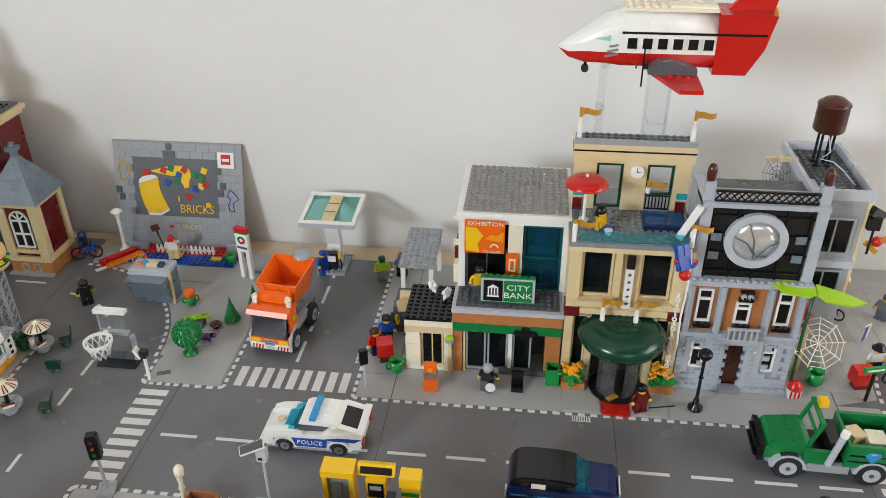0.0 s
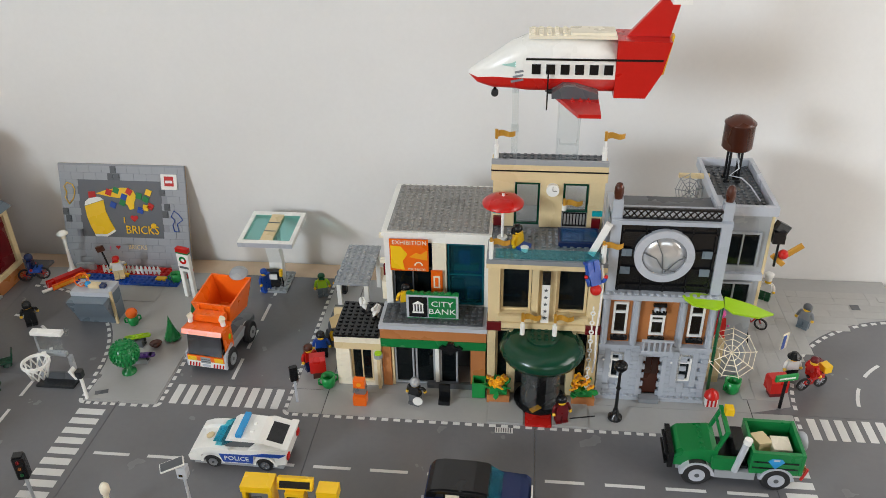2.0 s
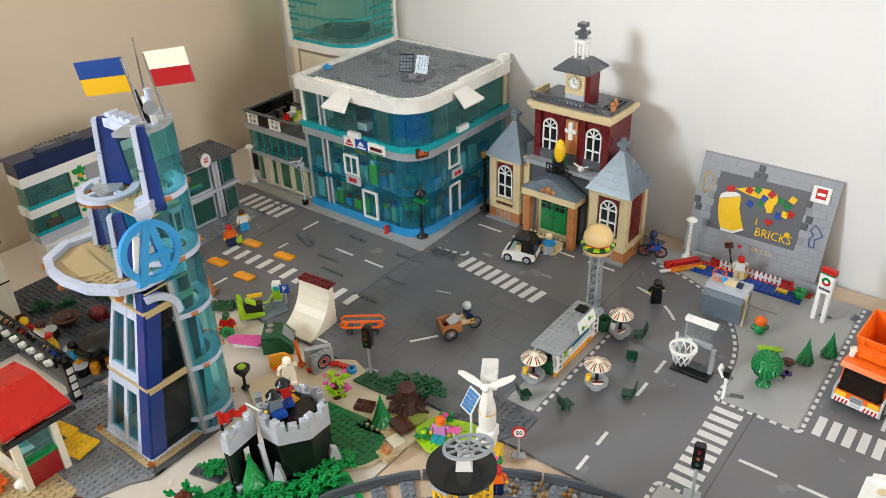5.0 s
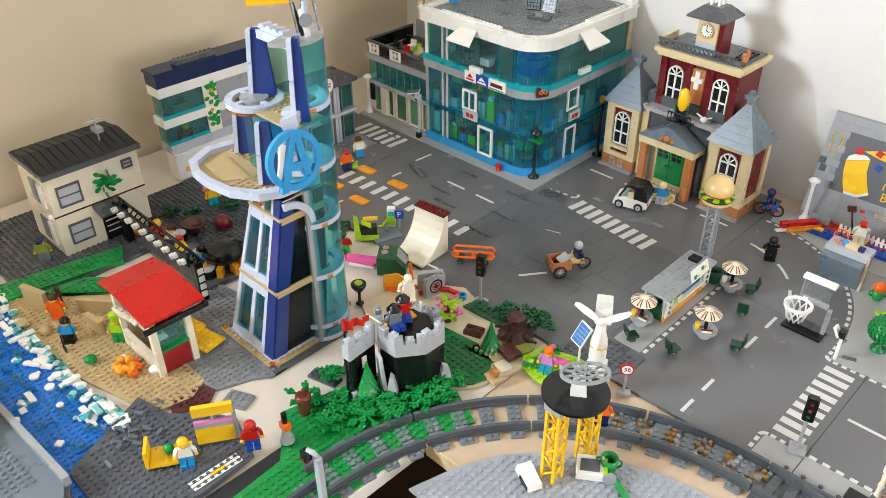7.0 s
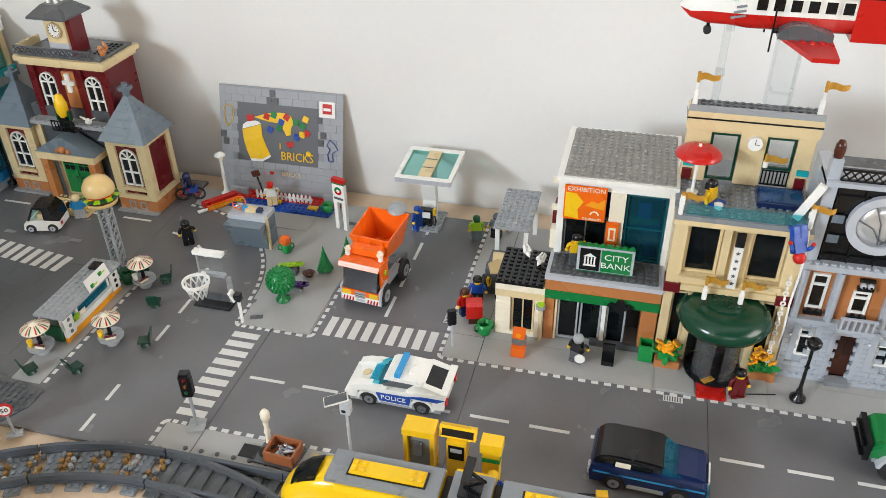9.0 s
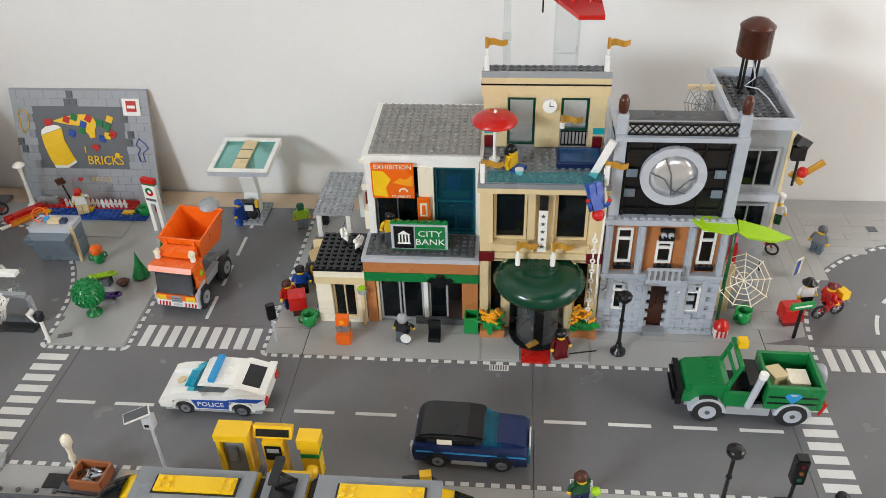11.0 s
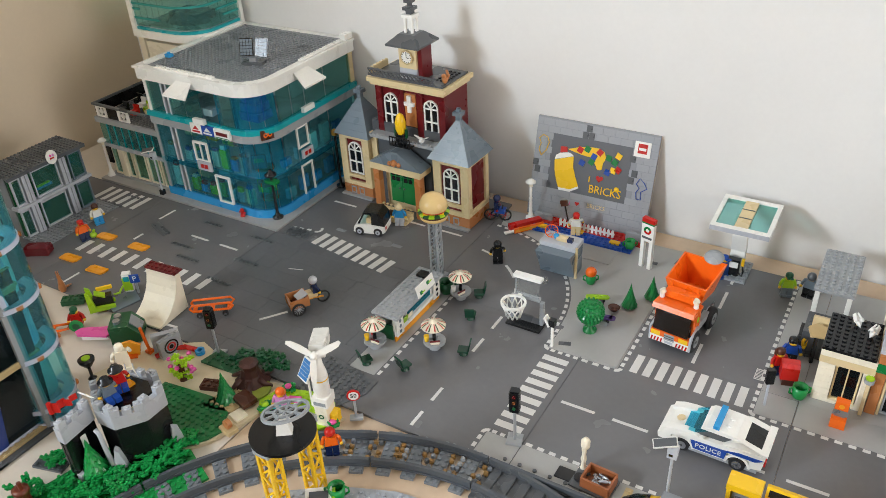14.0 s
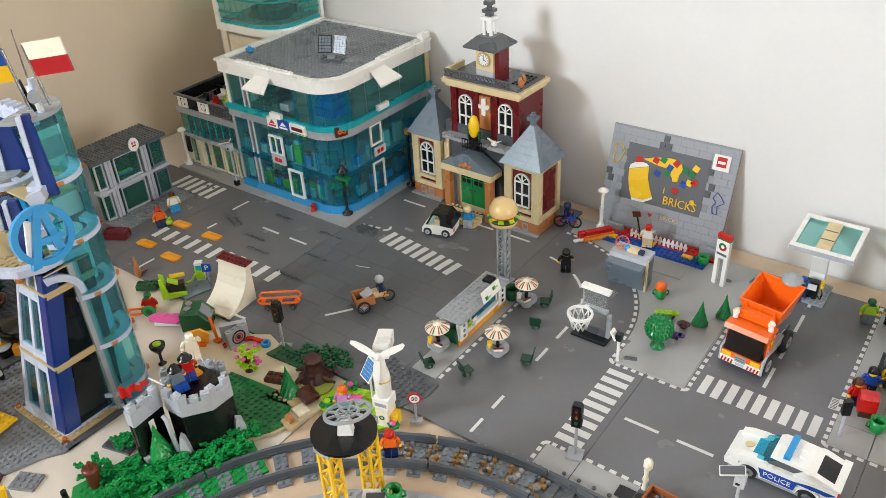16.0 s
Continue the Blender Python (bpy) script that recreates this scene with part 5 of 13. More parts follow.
for px, r in ((0.050, 0.0042), (0.110, 0.0125)):
    sx = px + 0.426
    st = thing("clear_stand", "clear plastic stand that holds the toy airplane", "stand", sx, 0.232 if r < 0.01 else 0.228, 0.2798, group="airplane stands")
    if r < 0.01:
        part("bar", Geo().box((-0.0036, -0.0036, 0.0), (0.0036, 0.0036, 0.092), G_CLEAR).box((-0.0036, -0.030, 0.0855), (0.0036, -0.004, 0.0915), G_CLEAR), st)
        part("collar", Geo().box((-0.0046, -0.0046, 0.03), (0.0046, 0.0046, 0.036), G_CLEAR), st)
    else:
        part("box", Geo().box((-r, -0.008, 0), (-r + 0.0015, 0.008, 0.0925), G_CLEAR).box((r - 0.0015, -0.008, 0), (r, 0.008, 0.0925), G_CLEAR).box((-r + 0.0016, -0.008, 0), (r - 0.0016, -0.0065, 0.0925), G_CLEAR), st)
        part("hoop", Geo().tube([(-0.010, -0.011, 0.028), (-0.009, -0.012, 0.022), (0.009, -0.012, 0.022), (0.010, -0.011, 0.028)], 0.0012, G_CLEAR), st)

# ---- toy figures ----
def figure(x, y, z=0.0004, rot=0.0, shirt=RED, legs=BLUE, top="cap", hair=BROWN, skin=SKIN, rx=0.0, ry=0.0, arm=20.0, sit=False, label=""):
    """A small plastic toy figure, one plain mesh. Faces -y at rot 0."""
    g = Geo()
    if sit:
        g.box((-0.0075, -0.014, 0), (-0.0004, 0.003, 0.006), legs).box((0.0004, -0.014, 0), (0.0075, 0.003, 0.006), legs)
        zb = 0.006
    else:
        g.box((-0.0075, -0.0035, 0), (-0.0004, 0.0035, 0.0115), legs).box((0.0004, -0.0035, 0), (0.0075, 0.0035, 0.0115), legs)
        g.box((-0.0075, -0.0055, 0), (-0.0004, -0.0034, 0.0035), legs).box((0.0004, -0.0055, 0), (0.0075, -0.0034, 0.0035), legs)
        g.box((-0.0078, -0.0035, 0.0115), (0.0078, 0.0035, 0.0145), legs)
        zb = 0.0145
    g.side([(-0.0077, zb), (0.0077, zb), (0.0058, zb + 0.0125), (-0.0058, zb + 0.0125)], -0.0036, 0.0036, shirt)
    for s in (-1, 1):
        m = pose(s * 0.0072, 0, zb + 0.0108, arm if s > 0 else arm * 0.5, s * -12, 0)
        g.at(m).tube([(0, 0, 0.001), (s * 0.0012, -0.0004, -0.004), (s * 0.0014, -0.0032, -0.0085)], 0.0021, shirt, 7)
        g.ball((s * 0.0014, -0.005, -0.0096), 0.0023, skin, n=8, k=5)
    g.at()
    zh = zb + 0.0128
    g.lathe([(0.003, 0), (0.0046, 0.0008), (0.0049, 0.003), (0.0049, 0.0062), (0.0044, 0.0078), (0.0026, 0.0084)], (0, 0, zh), skin, 14)
    if top == "cap":
        g.lathe([(0.0053, 0.0048), (0.0054, 0.0065), (0.0046, 0.0092), (0.0022, 0.0105), (0.0001, 0.0106)], (0, 0, zh), hair, 14)
        g.box((-0.0042, -0.0095, zh + 0.0048), (0.0042, -0.003, zh + 0.0058), hair)
    elif top == "hair":
        g.lathe([(0.0054, 0.003), (0.0060, 0.0055), (0.0052, 0.0090), (0.0028, 0.0108), (0.0001, 0.011)], (0, 0.0008, zh), hair, 14)
        g.box((-0.0050, 0.001, zh - 0.001), (0.0050, 0.0062, zh + 0.006), hair)
    elif top == "helmet":
        g.ball((0, 0.0003, zh + 0.0052), 0.0064, hair, n=14)
    elif top == "tall":
        g.lathe([(0.0052, 0.005), (0.0050, 0.0095), (0.0064, 0.0115), (0.0066, 0.015), (0.0040, 0.017), (0.0001, 0.0172)], (0, 0, zh), hair, 14)
    elif top == "brim":
        g.lathe([(0.0085, 0.0046), (0.0085, 0.0056), (0.0052, 0.006), (0.0046, 0.0105), (0.0001, 0.0112)], (0, 0, zh), hair, 16)
    ob = new("toy_figure", g.mesh("toy_figure"))
    ob.matrix_basis = pose(x, y, z, rx, ry, rot)
    return tagged(ob, label, "toy figure", "toy figures")


# ---- park, graffiti board and fuel stop ----
g = Geo()
pk = thing("park_paving", "smooth light grey paving plates of the little park", "paving", 0, 0, 0.0005, kind="structure")
for x0, y0, x1, y1 in ((-0.043, 0.0865, 0.0475, 0.2345), (-0.043, 0.2347, 0.0475, 0.3825), (-0.24, 0.345, -0.0432, 0.3825), (-0.1, 0.300, -0.0432, 0.3448)):
    part("paving_plate", Geo().box((x0, y0, 0), (x1, y1, 0.0008), PAVE), pk)
for vx, vy, r in ((0.012, 0.333, 0), (0.046, 0.352, 80), (-0.028, 0.10, 20)):
    part("vent", Geo().at(pose(vx, vy, 0.0008, 0, 0, r)).box((-0.008, -0.0035, 0), (0.008, 0.0035, 0.0005), DGREY), pk)

bb = thing("graffiti_board", "grey brick-patterned board with painted graffiti leaning on the wall", "board", -0.2205, 0.388, 0.0014, rx=-14.7)
BW, BHT = 0.200, 0.164
BRK = plastic("board_brick", "999ca1", 0.4)
part("panel", Geo().box((0, 0, 0), (BW, 0.004, BHT), plastic("board_panel", "8b8e93", 0.4)).box((0.0002, 0.0042, 0.0002), (BW - 0.0002, 0.0065, BHT - 0.0002), CARD), bb, "grey front panel on brown card")
bt = Geo().box((0.0002, 0, 0.0002), (0.0198, 0.0005, 0.0108), BRK, 0.0002).mesh("brick")
bh = Geo().box((0.0002, 0, 0.0002), (0.0098, 0.0005, 0.0108), BRK, 0.0002).mesh("brick")
bd = Geo().box((0.0002, 0, 0.0002), (0.0098, 0.0005, 0.0108), DGREY, 0.0002).mesh("brick")
rb = random.Random(11)
for r in range(14):
    z = 0.005 + r * 0.0112
    step = 0.010 if r % 2 else 0.0
    x = 0.0 - step
    while x < BW - 0.005:
        px = max(x, 0.0)
        w = min(x + 0.02, BW) - px
        zm = z + 0.0055
        low, high = 0.027 + (0.006 if r % 2 else -0.002), 0.160 + (0.004 if r % 2 else -0.004)
        if not (low < px + w / 2 < high and 0.047 < zm < 0.142):
            part("brick", bt if w > 0.015 else bh, bb, at=pose(px, -0.0006, z))
        x += 0.02
for x, z in ((0.078, 0.1395), (0.088, 0.1395), (0.083, 0.1507), (0.0, 0.083), (0.004, 0.072), (0.164, 0.0945), (0.160, 0.083), (0.158, 0.117)):
    part("brick", bd, bb, "dark grey brick", at=pose(x, -0.0011, z))
part("dark_field", Geo().box((0.028, -0.0004, 0.050), (0.161, -0.0001, 0.140), plastic("field_grey", "5c5e63", 0.4), 0), bb, "dark grey painted field")
can = part("spray_can", Geo().side([(0.0503, 0.0512), (0.0692, 0.0521), (0.0831, 0.0604), (0.0754, 0.0764), (0.0697, 0.0910), (0.0682, 0.1085), (0.0369, 0.0979), (0.0390, 0.0814), (0.0436, 0.0657)], -0.0016, -0.0008, YELLOW), bb, "painted yellow spray can")
part("can_top", Geo().side([(0.0369, 0.0984), (0.0682, 0.1090), (0.0641, 0.1121), (0.0585, 0.1131), (0.0446, 0.1102), (0.0385, 0.1056)], -0.0016, -0.0008, WHITE), can)
part("can_nozzle", Geo().side([(0.0451, 0.1108), (0.0569, 0.1134), (0.0554, 0.1219), (0.0446, 0.1208)], -0.0016, -0.0008, RED), can)
part("can_rim", Geo().side([(0.0503, 0.0502), (0.0692, 0.0505), (0.0836, 0.0595), (0.0826, 0.0624), (0.0687, 0.0545), (0.0487, 0.0541)], -0.0019, -0.0017, WHITE), can)
part("spray_cloud", Geo().side([(0.0569, 0.1185), (0.0795, 0.1136), (0.0959, 0.1121), (0.1062, 0.1010), (0.1092, 0.0942), (0.1164, 0.0959), (0.1174, 0.1071), (0.1215, 0.1146), (0.1174, 0.1243), (0.1082, 0.1285), (0.0990, 0.1286), (0.0774, 0.1255)], -0.0013, -0.0008, YELLOW), bb, "painted yellow spray cloud")
for bx, bz, m in ((0.0779, 0.1210, RED), (0.0897, 0.1242, GREEN), (0.1103, 0.1226, RED), (0.1015, 0.1142, BLUE), (0.0831, 0.1013, BLUE), (0.0985, 0.1053, GREEN), (0.1256, 0.1165, GREEN), (0.1410, 0.1220, YELLOW), (0.1359, 0.1114, GREEN), (0.1426, 0.1005, RED), (0.1349, 0.0982, YELLOW), (0.1262, 0.0938, BLUE)):
    part("painted_brick", Geo().at(pose(bx, -0.0018, bz, 0, rb.uniform(10, 35), 0)).box((-0.0046, 0, -0.0046), (0.0046, 0.0008, 0.0046), m, 0), bb)


def heart(x, z, s, parent, mat):
    pts = []
    for i in range(24):
        t = 2 * math.pi * i / 24
        pts.append((x + s * 16 * math.sin(t) ** 3 / 16, z + s * (13 * math.cos(t) - 5 * math.cos(2 * t) - 2 * math.cos(3 * t) - math.cos(4 * t)) / 16))
    part("painted_heart", Geo().side(pts[::-1], -0.0019, -0.0015, mat), parent)


heart(0.1154, 0.0812, 0.006, bb, RED)
heart(0.0846, 0.0338, 0.0036, bb, RED)
lettering("painted_letter", "I", 0.014, bb, YELLOW, Matrix.Translation((0.0990, -0.0016, 0.0771)) @ FRONT, 0.0003, 1.3)
lettering("painted_word", "BRICKS", 0.0185, bb, YELLOW, Matrix.Translation((0.1267, -0.0016, 0.0621)) @ FRONT, 0.0003, 0.9)
part("painted_balloon", Geo().at(pose(0.1451, 0, 0.0669)).lathe([(0.0001, -0.0018), (0.0042, -0.0017), (0.0042, -0.0012)], (0, 0, 0.003), YELLOW, 14, "y"), bb)
lettering("painted_letter", "I", 0.009, bb, PINK, Matrix.Translation((0.0718, -0.0016, 0.0311)) @ FRONT, 0.0002, 1.2)
lettering("painted_word", "BRICKS", 0.010, bb, TAN, Matrix.Translation((0.1164, -0.0016, 0.0344)) @ FRONT, 0.0002, 0.95)
emb = part("emblem", Geo().box((0.1631, -0.0024, 0.1277), (0.1882, -0.0012, 0.1513), WHITE, 0.0004), bb, "white corner sticker with a red square")
part("square", Geo().box((0.1687, -0.0029, 0.1332), (0.1831, -0.0025, 0.1482), RED, 0), emb)
part("mark", Geo().box((0.1703, -0.0033, 0.1380), (0.1815, -0.0030, 0.1420), WHITE, 0), emb)
loops = ([(0.0128, 0.1006), (0.0077, 0.1102), (0.0103, 0.1206), (0.0067, 0.1278), (0.0128, 0.1344), (0.0205, 0.1317), (0.0241, 0.1234), (0.0205, 0.1100), (0.0128, 0.1006)], [(0.1779, 0.0625), (0.1851, 0.0621), (0.1831, 0.0741), (0.1923, 0.0810), (0.1862, 0.0895), (0.1795, 0.0949), (0.1744, 0.0858), (0.1800, 0.0798), (0.1759, 0.0724), (0.1779, 0.0625)])
for k, (pts, m) in enumerate(zip(loops, (YELLOW, BLUE))):
    part("painted_outline", Geo().tube([(x, -0.0016, z) for x, z in pts], 0.0007, m, 5), bb)
fr = thing("brick_rubble", "grey brick frame pieces at the foot of the board", "rubble", -0.20, 0.3735, 0.0014)
part("block", Geo().box((0.0, 0, 0), (0.03, 0.006, 0.013), LGREY), fr)
part("block", Geo().box((0.155, 0, 0), (0.186, 0.006, 0.017), LGREY), fr)

st = thing("play_stage", "red and blue studded play platform before the graffiti board", "platform", -0.213, 0.322, 0.0014)
part("base_plate", Geo().plate(0.020, 0.018, 21, 3, 0.0, BLUE), st, "blue studded plate")
part("top_plate", Geo().plate(0.020, 0.042, 22, 3, 0.0, RED), st, "red studded plate")
for yx, yy in ((0.028, 0.026), (0.088, 0.034), (0.150, 0.028)):
    part("tile", Geo().box((yx, yy, 0.0033), (yx + 0.016, yy + 0.008, 0.0066), YELLOW), st)
part("rail", Geo().at(pose(-0.004, -0.002, 0.0, 0, 0, 52)).box((0, 0, 0), (0.056, 0.010, 0.010), RED), st, "red slanted side beam")
part("flame_panel", Geo().at(pose(0.004, -0.006, 0.001, 0, 0, 52)).box((0, -0.002, 0), (0.052, 0, 0.009), ORANGE).box((0.002, -0.0024, 0.002), (0.05, -0.0021, 0.0065), AMBER, 0), st)
part("step", Geo().at(pose(-0.010, -0.012, 0, 0, 0, 50)).box((0, -0.004, 0), (0.05, 0.003, 0.002), WHITE), st)
figure(-0.118, 0.350, 0.0081, 20, WHITE, TAN, "cap", RED, arm=70, label="worker figure in white with a red cap sweeping the platform")
solid("broom", Geo().tube([(0, 0, 0.014), (-0.010, 0.004, 0.046)], 0.0013, BLACK, 8).at(pose(-0.0105, 0.0043, 0.047, 0, -18, 0)).box((-0.006, -0.002, 0), (0.006, 0.002, 0.009), BROWN), "black broom with brown bristles held by the worker", "broom", x=-0.128, y=0.348, z=0.0050)
pf = thing("picket_fence", "white picket fence on the red platform", "fence", -0.153, 0.368, 0.0047)
part("rail", Geo().box((0, -0.0005, 0.005), (0.092, 0.0012, 0.0075), WHITE), pf)
for i in range(14):
    x = i * 0.0067
    part("picket", Geo().side([(x, 0), (x + 0.0042, 0), (x + 0.0042, 0.012), (x + 0.0021, 0.0155), (x, 0.012)], -0.0015, -0.0006, WHITE), pf)
lp = thing("park_lamp", "white ornate lamp post beside the graffiti board", "street lamp", -0.2065, 0.372, 0.0014)


def lamp_white(parent, h=0.074):
    part("base", Geo().lathe([(0.008, 0), (0.008, 0.003), (0.0045, 0.006), (0.003, 0.012)], (0, 0, 0), WHITE, 14), parent)
    part("pole", Geo().lathe([(0.003, 0.012), (0.0024, h * 0.5), (0.003, h * 0.52), (0.0022, h * 0.55), (0.0024, h - 0.014)], (0, 0, 0), WHITE, 10), parent)
    part("collar", Geo().cyl((0, 0, h - 0.014), 0.0036, 0.006, CREAM, 12), parent)
    part("hood", Geo().lathe([(0.0085, 0), (0.0085, 0.0015), (0.004, 0.005), (0.0001, 0.006)], (0, 0, h - 0.007), WHITE, 16), parent)


lamp_white(lp)
lw = thing("park_lamp", "white ornate lamp post at the end of the store footpath", "street lamp", -0.990, 0.170, P)
lamp_white(lw, 0.078)


def cup_planter(x, y, z, label, size=1.0, mat=PGREEN):
    t = thing("green_bin", label, "bin", x, y, z, rot=30, group="green bins")
    part("body", Geo().lathe([(0.0058 * size, 0), (0.0072 * size, 0.004), (0.0078 * size, 0.014 * size), (0.0066 * size, 0.014 * size), (0.0055 * size, 0.003)], (0, 0, 0), mat, 18), t)
    for s in (-1, 1):
        part("handle", Geo().tube([(s * 0.007 * size, 0, 0.004), (s * 0.0105 * size, 0, 0.006 * size), (s * 0.0105 * size, 0, 0.0115 * size), (s * 0.0072 * size, 0, 0.013 * size)], 0.0012, mat), t)
    return t


cup_planter(-0.030, 0.352, 0.0047, "green handled bin on the red platform")
cup_planter(-0.050, 0.244, 0.0014, "green handled bin with an orange ball in it")
solid("orange_ball", Geo().ball((0, 0, 0), 0.0082, ORANGE, n=18, k=10), "orange toy basketball resting in the green bin", "ball", x=-0.050, y=0.244, z=0.0195)
cup_planter(0.254, 0.136, 0.0008, "green handled bin on the pavement before the bank", 1.15)
gc = thing("green_crate", "square green crate beside the bank door", "crate", 0.443, 0.136, 0.0008)
part("wall", Geo().box((-0.008, -0.008, 0), (0.008, -0.0062, 0.022), PGREEN), gc)
part("wall", Geo().box((-0.008, 0.0062, 0), (0.008, 0.008, 0.022), PGREEN), gc)
part("wall", Geo().box((-0.008, -0.006, 0), (-0.0062, 0.006, 0.022), PGREEN), gc)
part("wall", Geo().box((0.0062, -0.006, 0), (0.008, 0.006, 0.022), PGREEN), gc)
part("bottom", Geo().box((-0.006, -0.006, 0), (0.006, 0.006, 0.003), PGREEN), gc)
cup_planter(0.752, 0.166, 0.0008, "green handled bin beside the cobweb", 1.25)
cup_planter(-0.262, 0.140, 0.0008, "dark green bin at the end of the food stand", 1.0, GREEN)
cup_planter(-0.138, -0.246, 0.0035, "green handled bin inside the track bend", 1.2)


def fir(x, y, h, z=0.0014, mat=GREEN):
    t = thing("fir_tree", "small dark green plastic fir tree", "tree", x, y, z, group="fir trees")
    part("trunk", Geo().cyl((0, 0, 0), 0.004, 0.006, mat, 12), t)
    g = Geo()
    n = 8
    for k in range(n):
        z0, r0 = 0.005 + (h - 0.008) * k / n, 0.0112 * (1 - k / (n + 0.4)) * h / 0.036
        m = 13 - k
        for i in range(m):
            a = 2 * math.pi * (i + 0.5 * (k % 2)) / m
            g.at(pose(0, 0, z0, 0, 0, math.degrees(a)))
            w = r0 * 0.36
            g.put([(0, -w * 0.6, 0.003), (0, w * 0.6, 0.003), (r0 * 0.75, w, -0.0008), (r0, 0, -0.0026), (r0 * 0.75, -w, -0.0008), (0, 0, 0.0095), (r0 * 0.7, 0, 0.0034)],
                  [(0, 4, 3, 2, 1), (5, 1, 2, 6), (5, 6, 4, 0), (6, 2, 3), (6, 3, 4)], mat)
    g.at().cyl((0, 0, 0.004), 0.0045 * h / 0.036, h - 0.008, mat, 8, "z", 0.001)
    part("crown", g, t)
    return t


fir(0.019, 0.214, 0.037)
fir(0.040, 0.246, 0.036)


def ball_tree(x, y, z=0.0014):
    t = thing("round_tree", "round green plastic tree with leafy bumps", "tree", x, y, z)
    part("foot", Geo().lathe([(0.008, 0), (0.008, 0.0025), (0.003, 0.004), (0.0028, 0.013)], (0, 0, 0), GREEN, 18), t)
    part("core", Geo().ball((0, 0, 0.027), 0.0148, GREEN, n=18, k=10), t)
    g = Geo()
    for k in range(9):
        el = -70 + k * 17.5
        m = max(3, round(22 * math.cos(radians(el))))
        for i in range(m):
            a = 360 * (i + 0.5 * (k % 2)) / m
            g.at(Matrix.Translation((0, 0, 0.027)) @ Matrix.Rotation(radians(a), 4, "Z") @ Matrix.Rotation(radians(-el), 4, "Y") @ Matrix.Translation((0.0143, 0, 0)))
            g.put([(-0.0005, -0.0018, -0.0022), (-0.0005, 0.0018, -0.0022), (0.0022, 0.0013, -0.0014), (0.0022, -0.0013, -0.0014), (-0.0002, 0, 0.0024)], [(0, 1, 2, 3), (0, 3, 4), (3, 2, 4), (2, 1, 4)], GREEN)
    tagged(part("leaves", g.at(), t), kind="stuff")
    return t


rt = ball_tree(-0.010, 0.141)
rt.matrix_basis = rt.matrix_basis @ Matrix.Scale(1.15, 4)


def skateboard(x, y, z, rot, mat, ry=0.0):
    t = thing("skateboard", "small %s toy skateboard" % mat.name.split("_")[-1], "skateboard", x, y, z, rot, ry=ry)
    part("deck", Geo().along([(-0.0045, 0), (0.0045, 0), (0.0045, 0.0022), (-0.0045, 0.0022)], -0.013, 0.013, mat).cyl((-0.013, 0, 0), 0.0045, 0.0022, mat, 12).cyl((0.013, 0, 0), 0.0045, 0.0022, mat, 12).studs(-0.008, -0.004, 2, 1, 0.0022, mat), t)
    for wx in (-0.008, 0.008):
        for wy in (-0.0055, 0.0035):
            part("wheel", Geo().cyl((wx, wy, -0.0022), 0.0022, 0.002, RUBBER, 10, "y"), t)
    return t


skateboard(-0.022, 0.198, 0.014, 40, LIME, 12)
solid("brown_basket", Geo().lathe([(0.004, 0), (0.0085, 0.006), (0.0075, 0.0065), (0.003, 0.0015)], (0, 0, 0), BROWN, 14), "brown toy basket on the park paving", "basket", x=0.003, y=0.196, z=0.0014)
solid("basket_stand", Geo().box((-0.01, -0.006, 0), (0.008, 0.006, 0.011), DGREY), "dark grey block under the green skateboard", "block", x=-0.022, y=0.198, z=0.0008)
skateboard(-0.001, 0.163, 0.011, 10, PURPLE)
solid("stone_block", Geo().box((-0.008, -0.005, 0), (0.008, 0.005, 0.0075), LGREY), "light grey block under the purple skateboard", "block", x=-0.001, y=0.163, z=0.0008)

rp = thing("skate_ramp", "slate grey curved skate ramp with a pale top deck", "ramp", -0.130, 0.243, 0.0008)
n = 9
curve = [(0.026 - 0.026 * math.sin(radians(90 * i / (n - 1))) - 0.022, 0.046 * (1 - math.cos(radians(90 * i / (n - 1)))) * 0.98) for i in range(n)]
part("curve", Geo().along([(0.030, 0.0), (0.030, 0.045)] + [(0.0 - 0.020 * (1 - math.sin(radians(90 * i / 8))) + 0.002, 0.045 * (1 - i / 8) ** 1.6) for i in range(9)][:9], 0, 0.054, SLATE), rp, "slate grey curved surface")
part("deck", Geo().box((-0.001, -0.001, 0.0452), (0.055, 0.031, 0.052), PGREY), rp, "pale grey deck")
part("side_rail", Geo().box((0.0542, 0.0, 0), (0.0575, 0.004, 0.052), TAN), rp)
sb = thing("basket_net", "orange basket with a sleeping blue toy bundle on the ramp deck", "basket", -0.105, 0.258, 0.0531)
part("hoop", Geo().at(pose(-0.014, 0, 0.010, 60, 0, 20)).ring((0, 0, 0), 0.0085, 0.0098, 0.002, ORANGE, 20), sb)
g = Geo().at(pose(-0.014, 0, 0.010, 60, 0, 20))
for i in range(8):
    a = 2 * math.pi * i / 8
    g.tube([(0.009 * math.cos(a), 0.009 * math.sin(a), 0), (0.004 * math.cos(a + 0.5), 0.004 * math.sin(a + 0.5), -0.010)], 0.0006, ORANGE, 5)
part("net", g, sb)
part("toy", Geo().box((-0.004, -0.006, 0), (0.012, 0.004, 0.005), TAN).box((0.0122, -0.005, 0), (0.020, 0.003, 0.005), NAVY).ball((-0.006, -0.001, 0.004), 0.0045, AZURE), sb)

